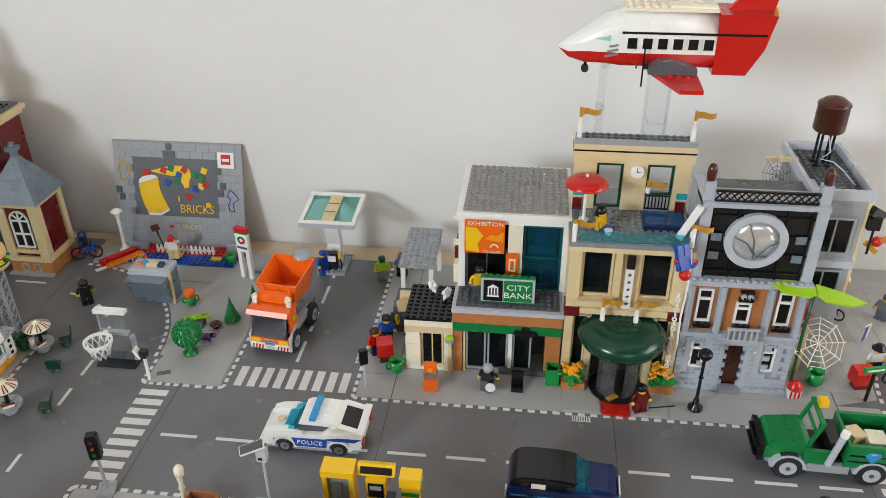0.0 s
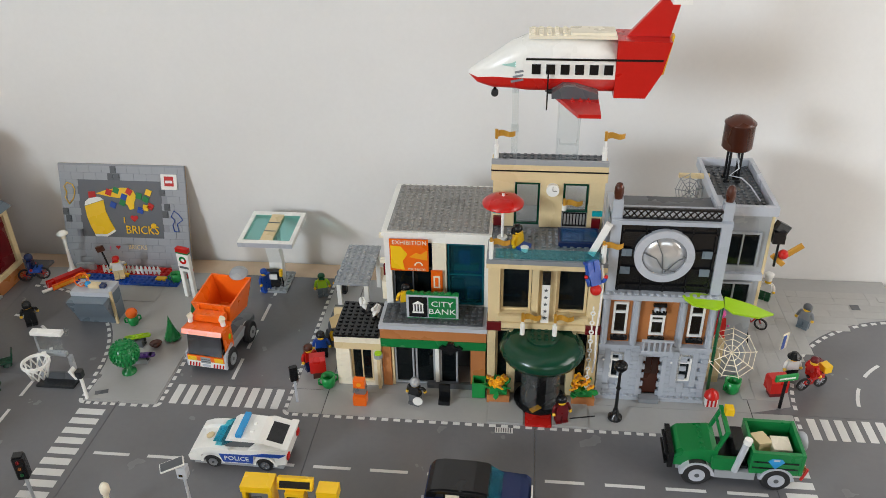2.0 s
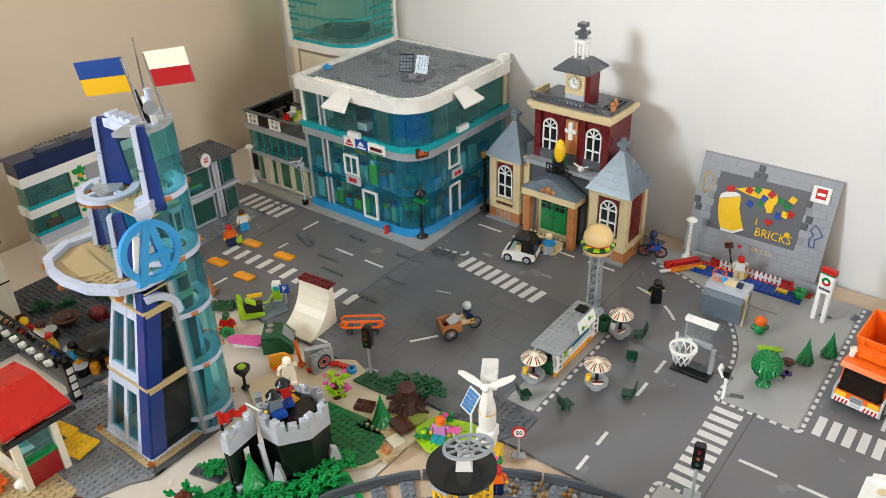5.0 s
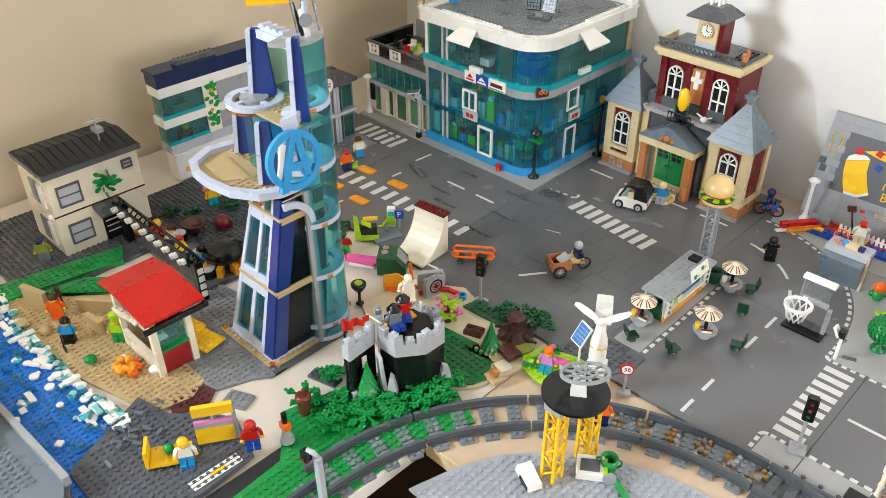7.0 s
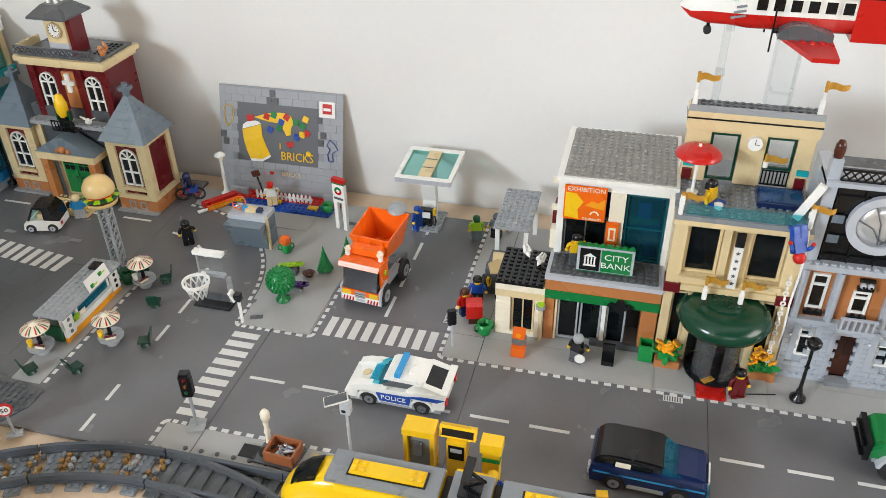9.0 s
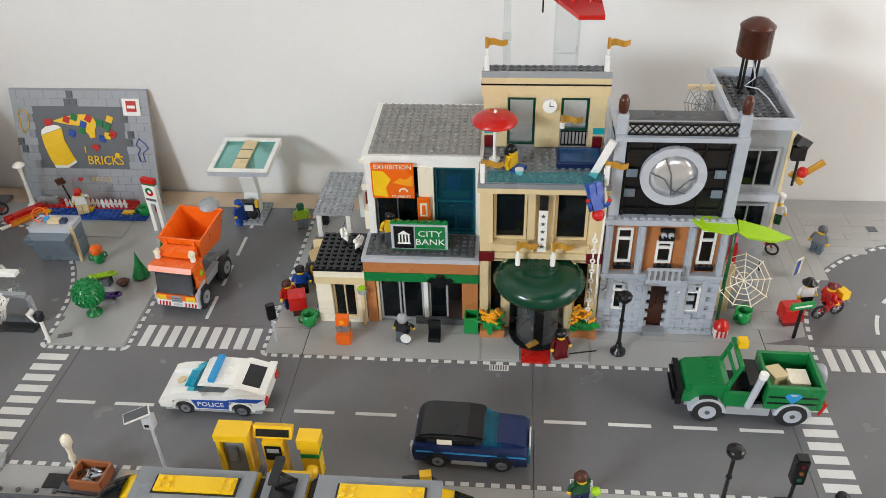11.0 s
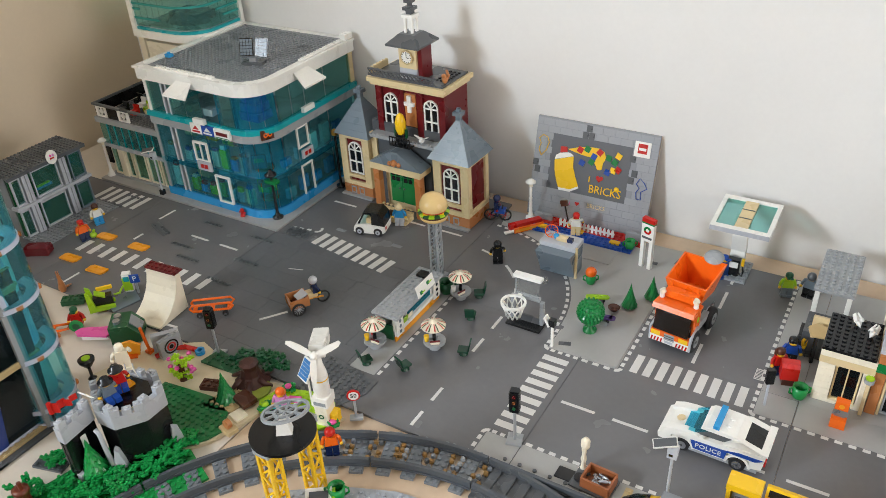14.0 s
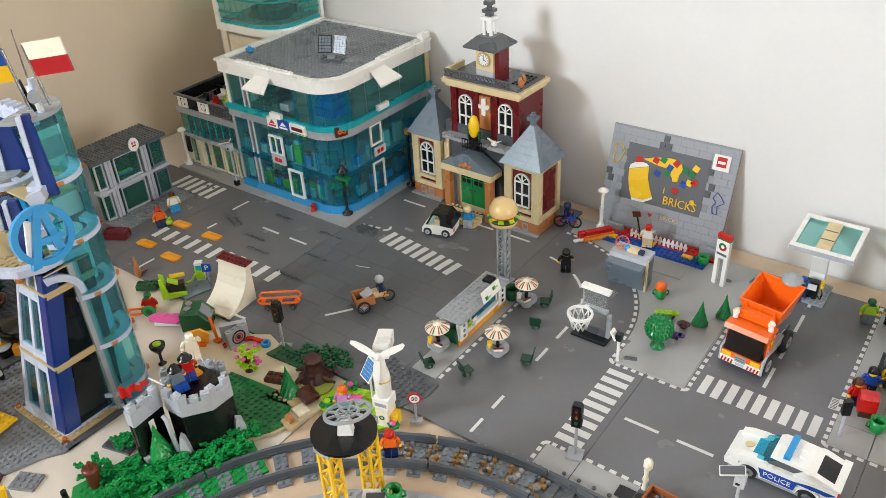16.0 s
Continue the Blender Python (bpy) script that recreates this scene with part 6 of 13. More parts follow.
# basketball stand
bk = thing("basketball_stand", "grey framed backboard with a white net on the road", "basketball hoop", -0.117, 0.108, 0.0)
part("base", Geo().box((0, -0.004, 0), (0.050, 0.018, 0.0032), BLACK), bk, "black base plate")
part("frame", Geo().box((0.001, 0.010, 0.0034), (0.006, 0.016, 0.040), LGREY), bk)
part("frame", Geo().box((0.044, 0.010, 0.0034), (0.049, 0.016, 0.040), LGREY), bk)
part("panel", Geo().box((0.0062, 0.010, 0.0034), (0.0438, 0.0125, 0.014), DGREY), bk, "dark grey panel")
part("mid_beam", Geo().box((0.008, 0.009, 0.041), (0.044, 0.015, 0.046), LGREY), bk)
part("top_beam", Geo().box((0.007, 0.006, 0.074), (0.047, 0.015, 0.079), WHITE), bk)
part("glass", Geo().box((0.010, 0.010, 0.0462), (0.043, 0.0118, 0.0738), G_CLEAR), bk, "clear backboard")
part("board_post", Geo().box((0.0085, 0.0095, 0.0462), (0.0098, 0.0125, 0.0738), LGREY), bk)
part("ball_finial", Geo().ball((0.049, 0.014, 0.076), 0.005, G_CLEAR), bk)
part("rim", Geo().ring((0.016, -0.011, 0.044), 0.0148, 0.0172, 0.0035, WHITE, 28), bk, "white rim")
g = Geo()
for i in range(10):
    a = 2 * math.pi * i / 10
    for s in (0.5, -0.5):
        g.tube([(0.016 + 0.0155 * math.cos(a), -0.011 + 0.0155 * math.sin(a), 0.044), (0.016 + 0.012 * math.cos(a + s * 0.62), -0.011 + 0.012 * math.sin(a + s * 0.62), 0.034), (0.016 + 0.0095 * math.cos(a), -0.011 + 0.0095 * math.sin(a), 0.024)], 0.0010, WHITE, 6)
part("net", g, bk, "white woven net")
part("arm", Geo().box((0.013, 0.004, 0.044), (0.019, 0.010, 0.047), WHITE), bk)
wl = thing("white_post_lamp", "white post with a black lamp head at the park corner", "street lamp", -0.041, 0.088, 0.0008)
part("post", Geo().cyl((0, 0, 0), 0.0021, 0.034, WHITE, 8), wl)
part("head", Geo().box((-0.004, -0.004, 0.034), (0.004, 0.004, 0.044), BLACK), wl)
part("shade", Geo().at(pose(-0.004, 0, 0.040, 0, -30, 0)).box((-0.004, -0.005, -0.006), (-0.001, 0.005, 0.008), WHITE), wl)

# fuel stop
gs = thing("fuel_station", "white fuel stop with a canopy of teal roof panels", "fuel station", 0.088, 0.312, 0.0)
part("base", Geo().plate(0.016, 0.026, 5, 7, 0.0, LGREY), gs, "light grey studded base")
part("pillar", Geo().along([(0.046, 0.004), (0.064, 0.004), (0.066, 0.035), (0.060, 0.066), (0.066, 0.089), (0.048, 0.089), (0.046, 0.064), (0.054, 0.036)], 0.026, 0.046, WHITE), gs, "white pillar")
part("pump", Geo().box((0.022, 0.036, 0.0034), (0.044, 0.0455, 0.030), BLACK).box((0.024, 0.0345, 0.018), (0.042, 0.0359, 0.027), WHITE), gs, "black and white pump")
part("hose", Geo().tube([(0.046, 0.040, 0.026), (0.050, 0.036, 0.014), (0.049, 0.036, 0.006), (0.044, 0.036, 0.010)], 0.0012, BLACK), gs)
part("nozzle", Geo().box((0.046, 0.034, 0.024), (0.050, 0.040, 0.034), YELLOW), gs)
tilt = Matrix.Translation((0.040, 0.050, 0.094)) @ Matrix.Rotation(radians(4), 4, "X")
cn = part("canopy", Geo().at(tilt).box((-0.040, -0.042, -0.003), (0.040, -0.034, 0.005), WHITE).box((-0.040, 0.034, -0.003), (0.040, 0.042, 0.005), WHITE).box((-0.040, -0.034, -0.003), (-0.034, 0.034, 0.005), WHITE).box((0.034, -0.034, -0.003), (0.040, 0.034, 0.005), WHITE).box((-0.009, -0.034, -0.002), (0.009, 0.034, 0.0055), TAN), gs, "white canopy frame")
for a in (-0.0338, 0.0092):
    part("roof_panel", Geo().at(tilt).box((a, -0.0338, 0.001), (a + 0.0246, 0.0338, 0.0035), G_TEAL), cn, "teal clear panel")
for zy in (-0.012, 0.010):
    part("bar", Geo().at(tilt).box((-0.0085, zy, 0.0056), (0.0085, zy + 0.0014, 0.0062), DGREY, 0), cn)
part("fascia_studs", Geo().at(tilt).at(tilt).box((-0.0395, -0.0425, -0.0025), (0.0395, -0.0421, 0.0045), PGREY, 0), cn)
tt = thing("fuel_sign", "tall white sign post with a red and green top", "sign", 0.006, 0.318, 0.0014, rot=-16)
part("post", Geo().box((-0.010, -0.003, 0), (-0.004, 0.003, 0.045), WHITE), tt)
part("post", Geo().box((0.004, -0.003, 0), (0.010, 0.003, 0.045), WHITE), tt)
pn = part("panel", Geo().box((-0.0102, -0.0032, 0.0452), (0.0102, 0.0032, 0.074), WHITE), tt)
part("red_top", Geo().box((-0.0104, -0.0036, 0.0766), (0.0104, 0.0036, 0.083), RED), tt, "red top brick")
part("green_band", Geo().box((-0.0103, -0.0034, 0.0742), (0.0103, 0.0034, 0.0764), GREEN), tt)
part("emblem", Geo().ring((0, -0.0036, 0.064), 0.0028, 0.0062, 0.0003, GREEN, 18, "y", 20, 200).ring((0, -0.0036, 0.064), 0.0028, 0.0062, 0.0003, RED, 18, "y", 200, 380), pn)
part("bar_mark", Geo().box((-0.008, -0.0036, 0.050), (0.008, -0.0033, 0.0535), DGREY, 0), pn)


# ---- vehicles ----
def wheel(parent, x, y, z, r, w, rim=SILVER, spokes=5, axis="y"):
    t = part("wheel", Geo().lathe([(r * 0.86, 0), (r, w * 0.18), (r, w * 0.82), (r * 0.86, w)], (x, y - w / 2, z), RUBBER, 22, "y") if axis == "y" else Geo().lathe([(r * 0.86, 0), (r, w * 0.18), (r, w * 0.82), (r * 0.86, w)], (x - w / 2, y, z), RUBBER, 22, "x"), parent, "black tyre")
    g = Geo()
    for s in (-1, 1):
        if axis == "y":
            g.cyl((x, y + s * (w / 2 + 0.0002) - (0.0006 if s < 0 else 0), z), r * 0.50, 0.0006, rim, 18, "y")
            g.ring((x, y + s * (w / 2 + 0.0008) - 0.0003, z), r * 0.42, r * 0.53, 0.0006, rim, 18, "y")
            g.cyl((x, y + s * (w / 2 + 0.001) - 0.0004, z), r * 0.16, 0.0008, DGREY, 10, "y")
        else:
            g.cyl((x + s * (w / 2 + 0.0002) - (0.0006 if s < 0 else 0), y, z), r * 0.50, 0.0006, rim, 18, "x")
            g.ring((x + s * (w / 2 + 0.0008) - 0.0003, y, z), r * 0.42, r * 0.53, 0.0006, rim, 18, "x")
            g.cyl((x + s * (w / 2 + 0.001) - 0.0004, y, z), r * 0.16, 0.0008, DGREY, 10, "x")
    part("rim", g, t)
    return t


# tipper truck, nose towards -y
tk = thing("tipper_truck", "orange toy tipper truck with an open orange skip", "truck", 0.0930, 0.148, 0.0, rot=-7)
tk.matrix_basis = tk.matrix_basis @ Matrix.Diagonal((0.80, 0.78, 1.0, 1))
part("chassis", Geo().box((-0.020, 0.010, 0.012), (0.020, 0.142, 0.019), DGREY), tk, "dark grey chassis")
part("bumper", Geo().box((-0.032, 0.0, 0.010), (0.032, 0.010, 0.019), WHITE).box((-0.032, 0.0, 0.0192), (0.032, 0.012, 0.027), ORANGE), tk, "white and orange bumper")
for i in range(4):
    for s in (-1, 1):
        x = s * (0.013 + i * 0.0052)
        part("hazard_mark", Geo().side([(x - 0.0018, 0.0105), (x + 0.0008, 0.0105), (x + 0.0024, 0.0165), (x - 0.0002, 0.0165)], -0.0005, -0.0001, RED), tk)
part("plate_bar", Geo().box((-0.007, -0.0006, 0.0115), (0.007, -0.0001, 0.0150), PGREY, 0), tk)
for s in (-1, 1):
    part("headlight", Geo().box((s * 0.023 - 0.0075, -0.0007, 0.0195), (s * 0.023 + 0.0075, -0.0001, 0.0262), YELLOW), tk, "yellow headlight panel")
part("grille", Geo().box((-0.0085, -0.0006, 0.0165), (0.0085, -0.0001, 0.026), LGREY).box((-0.008, -0.001, 0.019), (0.008, -0.0007, 0.0202), DGREY, 0).box((-0.008, -0.001, 0.0222), (0.008, -0.0007, 0.0234), DGREY, 0), tk)
part("cab_side", Geo().box((-0.032, 0.012, 0.0275), (-0.029, 0.040, 0.060), ORANGE), tk)
part("cab_side", Geo().box((0.029, 0.012, 0.0275), (0.032, 0.040, 0.060), ORANGE), tk)
part("cab_back", Geo().box((-0.029, 0.036, 0.0275), (0.029, 0.040, 0.060), ORANGE), tk)
part("windscreen", Geo().along([(0.001, 0.028), (0.003, 0.028), (0.010, 0.059), (0.008, 0.059)], -0.0288, 0.0288, G_BROWN), tk, "smoky brown windscreen")
part("seat", Geo().box((-0.02, 0.022, 0.0275), (0.02, 0.034, 0.044), DRED), tk)
part("cab_roof", Geo().along([(0.0, 0.0602), (0.040, 0.0602), (0.040, 0.064), (0.004, 0.066)], -0.034, 0.034, ORANGE), tk, "orange cab roof")
part("roof_block", Geo().box((-0.026, 0.028, 0.0662), (0.026, 0.044, 0.076), ORANGE), tk)
for s in (-1, 1):
    lb = part("beacon", Geo().cyl((s * 0.028, 0.024, 0.066), 0.004, 0.006, WHITE, 12).at(pose(s * 0.028, 0.024, 0.076, 0, s * 25, 0)).cyl((0, 0, -0.004), 0.0048, 0.006, CREAM, 12), tk, "white beacon lamp")
g = Geo()
fl = [(-0.023, 0.052, 0.052), (0.023, 0.052, 0.052), (0.023, 0.118, 0.046), (-0.023, 0.118, 0.046)]
tp = [(-0.034, 0.044, 0.084), (0.034, 0.044, 0.084), (0.036, 0.124, 0.090), (-0.036, 0.124, 0.090)]
inn = [(-0.0315, 0.0475, 0.084), (0.0315, 0.0475, 0.084), (0.0335, 0.121, 0.090), (-0.0335, 0.121, 0.090)]
inf = [(-0.021, 0.054, 0.055), (0.021, 0.054, 0.055), (0.021, 0.116, 0.049), (-0.021, 0.116, 0.049)]
vs = fl + tp + inn + inf
fs = [(3, 2, 1, 0), (12, 13, 14, 15)]
for i in range(4):
    j = (i + 1) % 4
    fs += [(i, j, 4 + j, 4 + i), (4 + i, 4 + j, 8 + j, 8 + i), (8 + i, 8 + j, 12 + j, 12 + i)]
part("skip", g.put(vs, fs, ORANGE), tk, "open orange skip")
part("skip_rib", Geo().box((-0.024, 0.0425, 0.055), (-0.020, 0.0455, 0.083), ORANGE), tk)
part("skip_rib", Geo().box((0.020, 0.0425, 0.055), (0.024, 0.0455, 0.083), ORANGE), tk)
part("skip_rib", Geo().box((-0.015, 0.070, 0.0545), (0.015, 0.074, 0.058), ORANGE), tk)
for s in (-1, 1):
    part("fender", Geo().along([(0.0002, 0.0095), (0.004, 0.0095), (0.006, 0.022), (0.014, 0.0325), (0.030, 0.0325), (0.030, 0.0365), (0.0002, 0.0300)], s * 0.0332 - 0.0011, s * 0.0332 + 0.0020, PGREY), tk, "pale grey fender")
    for wy in (0.022, 0.098):
        w_ = wheel(tk, s * 0.0300, wy, 0.0155, 0.0155, 0.0115, LGREY, axis="x")
        w_.matrix_basis = Matrix.Translation((0, wy, 0)) @ Matrix.Diagonal((1, 1 / 0.78, 1, 1)) @ Matrix.Translation((0, -wy, 0))
        part("mudguard", Geo().at(pose(s * 0.0285, wy, 0.0135)).ring((-0.0052, 0, 0), 0.0142, 0.0165, 0.0104, PGREY, 12, "x", 0, 180), tk, "pale grey mudguard")
part("step_block", Geo().box((0.021, 0.042, 0.0195), (0.030, 0.088, 0.030), LGREY), tk)
part("step_block", Geo().box((-0.030, 0.042, 0.0195), (-0.021, 0.088, 0.030), LGREY), tk)
part("emblem", Geo().lathe([(0.0001, 0.0006), (0.0042, 0.0005), (0.0042, 0)], (0.0321, 0.030, 0.046), LIME, 14, "x"), tk, "lime round emblem")
part("shovel_blade", Geo().at(pose(0.012, 0.128, 0.092, 12, 0, 10)).lathe([(0.016, 0), (0.014, 0.003), (0.004, 0.005)], (0, 0, 0), LGREY, 20), tk, "light grey round cover")

# police car, nose towards -x
pc = thing("police_car", "white toy police car with blue side stripes", "car", 0.130, 0.012, 0.0, rot=-1)
part("floor_pan", Geo().box((0.006, -0.022, 0.006), (0.108, 0.022, 0.011), LGREY), pc)
body = [(0.002, 0.011), (0.016, 0.011), (0.016, 0.021), (0.040, 0.021), (0.040, 0.011), (0.076, 0.011), (0.076, 0.022), (0.099, 0.022), (0.101, 0.012), (0.112, 0.014), (0.114, 0.032), (0.106, 0.034), (0.078, 0.031), (0.042, 0.0295), (0.030, 0.0285), (0.010, 0.024), (0.001, 0.018)]
part("body", Geo().side(body, -0.0235, 0.0235, WHITE), pc, "white body")
part("stripe", Geo().side([(0.041, 0.0125), (0.074, 0.0125), (0.076, 0.0235), (0.105, 0.0235), (0.113, 0.0285), (0.088, 0.0280), (0.072, 0.0245), (0.037, 0.0235)], -0.0242, 0.0242, BLUE), pc, "blue side stripe")
lettering("door_word", "POLICE", 0.0082, pc, WHITE, Matrix.Translation((0.0565, -0.0244, 0.0185)) @ FRONT, 0.0002, 1.05)
part("cabin", Geo().side([(0.036, 0.0297), (0.094, 0.0318), (0.084, 0.0385), (0.052, 0.0392)], -0.0185, 0.0185, DGREY), pc, "dark cabin")
part("windscreen", Geo().side([(0.026, 0.0284), (0.036, 0.0290), (0.054, 0.0396), (0.047, 0.0396)], -0.0192, 0.0192, G_AQUA), pc, "aqua windscreen")
part("roof", Geo().side([(0.045, 0.0397), (0.084, 0.0392), (0.090, 0.0385), (0.090, 0.0402), (0.082, 0.0432), (0.062, 0.0442), (0.050, 0.0432)], -0.0195, 0.0195, WHITE), pc, "white roof")
for s in (-1, 1):
    part("rear_pillar", Geo().side([(0.070, 0.0305), (0.110, 0.0345), (0.108, 0.0362), (0.089, 0.0418), (0.080, 0.0396)], s * 0.019 - 0.0035, s * 0.019 + 0.0035, WHITE), pc)
    part("front_wing", Geo().side([(0.006, 0.0225), (0.046, 0.0286), (0.044, 0.0312), (0.030, 0.0318), (0.016, 0.0300), (0.006, 0.0262)], s * 0.0185 - 0.0048, s * 0.0185 + 0.0048, WHITE), pc, "raised white wing")
    part("roof_pin", Geo().cyl((0.072, s * 0.006, 0.0436), 0.0023, 0.0018, WHITE, 10), pc)
part("rear_deck", Geo().side([(0.084, 0.0385), (0.110, 0.0342), (0.110, 0.0350), (0.090, 0.0402)], -0.0154, 0.0154, BLACK), pc, "black sloped rear window")
part("light_bar", Geo().box((0.057, -0.0185, 0.0443), (0.0635, 0.0185, 0.0485), AZURE), pc, "blue light bar")
part("bonnet_badge", Geo().at(pose(0.0195, 0, 0.0265, 0, -12, 0)).cyl((0, 0, 0), 0.0048, 0.0014, TAN, 8), pc)
part("spoiler", Geo().box((0.108, -0.024, 0.0346), (0.116, 0.024, 0.0368), WHITE), pc, "white spoiler")
for s in (-1, 1):
    part("tail_light", Geo().box((0.1125, s * 0.019 - 0.0035, 0.020), (0.1152, s * 0.019 + 0.0035, 0.0265), RED), pc, "red tail light")
    for wx in (0.028, 0.0875):
        wheel(pc, wx, s * 0.0185, 0.0098, 0.0098, 0.0075, SILVER)
        part("wheel_arch", Geo().ring((wx, s * 0.0205 - 0.003, 0.0098), 0.0108, 0.0138, 0.006, WHITE, 14, "y", 0, 180), pc, "white wheel arch")
part("side_mirror", Geo().box((0.046, -0.026, 0.0305), (0.050, -0.0238, 0.0345), WHITE), pc)

# dark blue car, nose towards +x
bc = thing("blue_car", "dark blue toy car with a black roof", "car", 0.398, -0.040, 0.0, rot=-2)
body = [(0.002, 0.010), (0.012, 0.010), (0.015, 0.020), (0.034, 0.020), (0.036, 0.009), (0.072, 0.009), (0.075, 0.020), (0.094, 0.020), (0.097, 0.010), (0.108, 0.011), (0.109, 0.024), (0.104, 0.029), (0.076, 0.031), (0.002, 0.031), (0.0, 0.022)]
part("body", Geo().side(body, -0.0238, 0.0238, NAVY), bc, "dark blue body")
part("stripe", Geo().box((0.004, -0.0245, 0.0225), (0.107, 0.0245, 0.024), AZURE), bc, "bright blue side line")
part("sill", Geo().box((0.037, -0.0247, 0.009), (0.071, 0.0247, 0.0135), LGREY), bc)
part("cabin", Geo().box((0.010, -0.019, 0.0312), (0.066, 0.019, 0.0400), RUBBER), bc)
part("side_window", Geo().box((0.022, -0.0215, 0.0312), (0.058, -0.0192, 0.0392), G_DARK), bc)
part("seat_panel", Geo().box((0.024, -0.0220, 0.032), (0.038, -0.0216, 0.0385), CREAM, 0), bc)
part("windscreen", Geo().side([(0.066, 0.0312), (0.084, 0.0312), (0.068, 0.0422), (0.064, 0.0422)], -0.0190, 0.0190, G_AQUA), bc, "aqua windscreen")
part("roof", Geo().side([(0.003, 0.0312), (0.013, 0.0312), (0.015, 0.0394), (0.068, 0.0402), (0.066, 0.0432), (0.052, 0.0450), (0.018, 0.0448), (0.009, 0.0425), (0.004, 0.037)], -0.0205, 0.0205, BLACK), bc, "black roof")
for s in (-1, 1):
    part("roof_edge", Geo().side([(0.010, 0.0392), (0.066, 0.0396), (0.064, 0.0420), (0.050, 0.0435), (0.018, 0.0432), (0.010, 0.0412)], s * 0.0216 - 0.001, s * 0.0216 + 0.001, BLACK), bc)
part("bonnet", Geo().side([(0.076, 0.0312), (0.106, 0.0285), (0.106, 0.0300), (0.098, 0.0332), (0.080, 0.0342)], -0.0165, 0.0165, NAVY), bc, "raised dark blue bonnet")
part("rear_lamp", Geo().box((-0.0012, -0.0235, 0.018), (0.001, -0.0165, 0.029), PGREY), bc)
part("head_lamp", Geo().box((0.1085, -0.0235, 0.016), (0.1105, -0.014, 0.025), G_AQUA), bc)
part("grille", Geo().box((0.1092, -0.012, 0.014), (0.1108, 0.012, 0.027), WHITE), bc)
for s in (-1, 1):
    for wx in (0.0245, 0.0845):
        wheel(bc, wx, s * 0.0195, 0.0105, 0.0105, 0.008, SILVER)
        part("wheel_arch", Geo().ring((wx, s * 0.0215 - 0.003, 0.0105), 0.0112, 0.0142, 0.006, NAVY, 14, "y", 0, 180), bc, "dark blue wheel arch")

# green pick-up, nose towards -x
gt = thing("green_pickup", "green toy pick-up truck with an open loaded bed", "truck", 0.652, 0.036, 0.0, rot=-1)
part("chassis", Geo().box((0.010, -0.018, 0.014), (0.130, 0.018, 0.020), LGREY), gt)
part("side_skirt", Geo().box((0.048, -0.0265, 0.013), (0.090, -0.0185, 0.023), LGREY), gt)
part("bonnet", Geo().side([(0.006, 0.022), (0.048, 0.022), (0.050, 0.044), (0.044, 0.046), (0.012, 0.042), (0.006, 0.036)], -0.021, 0.021, GREEN).studs(0.030, -0.020, 1, 5, 0.0446, GREEN), gt, "green bonnet")
part("door_panel", Geo().box((0.044, -0.0255, 0.0232), (0.072, -0.0215, 0.040), GREEN), gt)
part("bull_bar", Geo().box((0.0, -0.022, 0.018), (0.0056, 0.022, 0.040), BLACK).box((-0.003, -0.018, 0.020), (-0.0002, 0.018, 0.023), BLACK).box((-0.003, -0.018, 0.032), (-0.0002, 0.018, 0.035), BLACK), gt, "black bull bar")
part("cab_floor", Geo().box((0.0505, -0.021, 0.022), (0.0825, 0.021, 0.027), BLACK), gt)
part("seat", Geo().box((0.068, -0.018, 0.0272), (0.080, 0.018, 0.046), BLACK), gt)
for s in (-1, 1):
    part("screen_post", Geo().at(pose(0.048, s * 0.019, 0.044, 0, 18, 0)).box((-0.0018, -0.0018, 0), (0.0018, 0.0018, 0.027), GREEN), gt, "green windscreen post")
part("screen_bar", Geo().box((0.0535, -0.021, 0.069), (0.058, 0.021, 0.0725), GREEN), gt)
part("screen_bar", Geo().box((0.0505, -0.019, 0.057), (0.0535, 0.019, 0.0595), GREEN), gt)
part("roll_lamp", Geo().box((0.057, 0.004, 0.072), (0.066, 0.014, 0.080), YELLOW), gt, "yellow lamp")
part("snorkel", Geo().at(pose(0.068, -0.0262, 0.024, 0, 10, 0)).cyl((0, 0, 0), 0.0034, 0.040, PGREY, 12).cyl((0, 0, 0.040), 0.0042, 0.006, WHITE, 12), gt, "pale grey upright pipe")
part("bed_floor", Geo().box((0.083, -0.0225, 0.0232), (0.1325, 0.0225, 0.027), BLACK), gt)
for s in (-1, 1):
    wl_ = part("bed_side", Geo().box((0.083, s * 0.0245 - 0.002, 0.0232), (0.1325, s * 0.0245 + 0.002, 0.0515), GREEN), gt, "green bed side")
    part("dark_slot", Geo().box((0.085, s * 0.0268 - 0.0002, 0.0385), (0.131, s * 0.0268 + 0.0002, 0.0405), BLACK, 0), wl_)
    part("dark_slot", Geo().box((0.085, s * 0.0268 - 0.0002, 0.0305), (0.131, s * 0.0268 + 0.0002, 0.0325), BLACK, 0), wl_)
part("bed_front", Geo().box((0.083, -0.0222, 0.0272), (0.0862, 0.0222, 0.0515), GREEN), gt)
part("bed_end", Geo().box((0.1327, -0.0265, 0.0232), (0.1365, 0.0265, 0.0515), GREEN), gt)
part("diamond_mark", Geo().side([(0.108, 0.0315), (0.1165, 0.0415), (0.113, 0.0455), (0.103, 0.0455), (0.0995, 0.0415)], -0.0274, -0.0271, AZURE).side([(0.1055, 0.0425), (0.1105, 0.0425), (0.1115, 0.0448), (0.1045, 0.0448)], -0.0277, -0.0275, PGREY), gt, "pale blue diamond mark")
part("crate", Geo().at(pose(0.096, 0.002, 0.0285, 0, 8, 25)).box((-0.009, -0.009, 0), (0.009, 0.009, 0.018), TAN), gt, "tan cargo box")
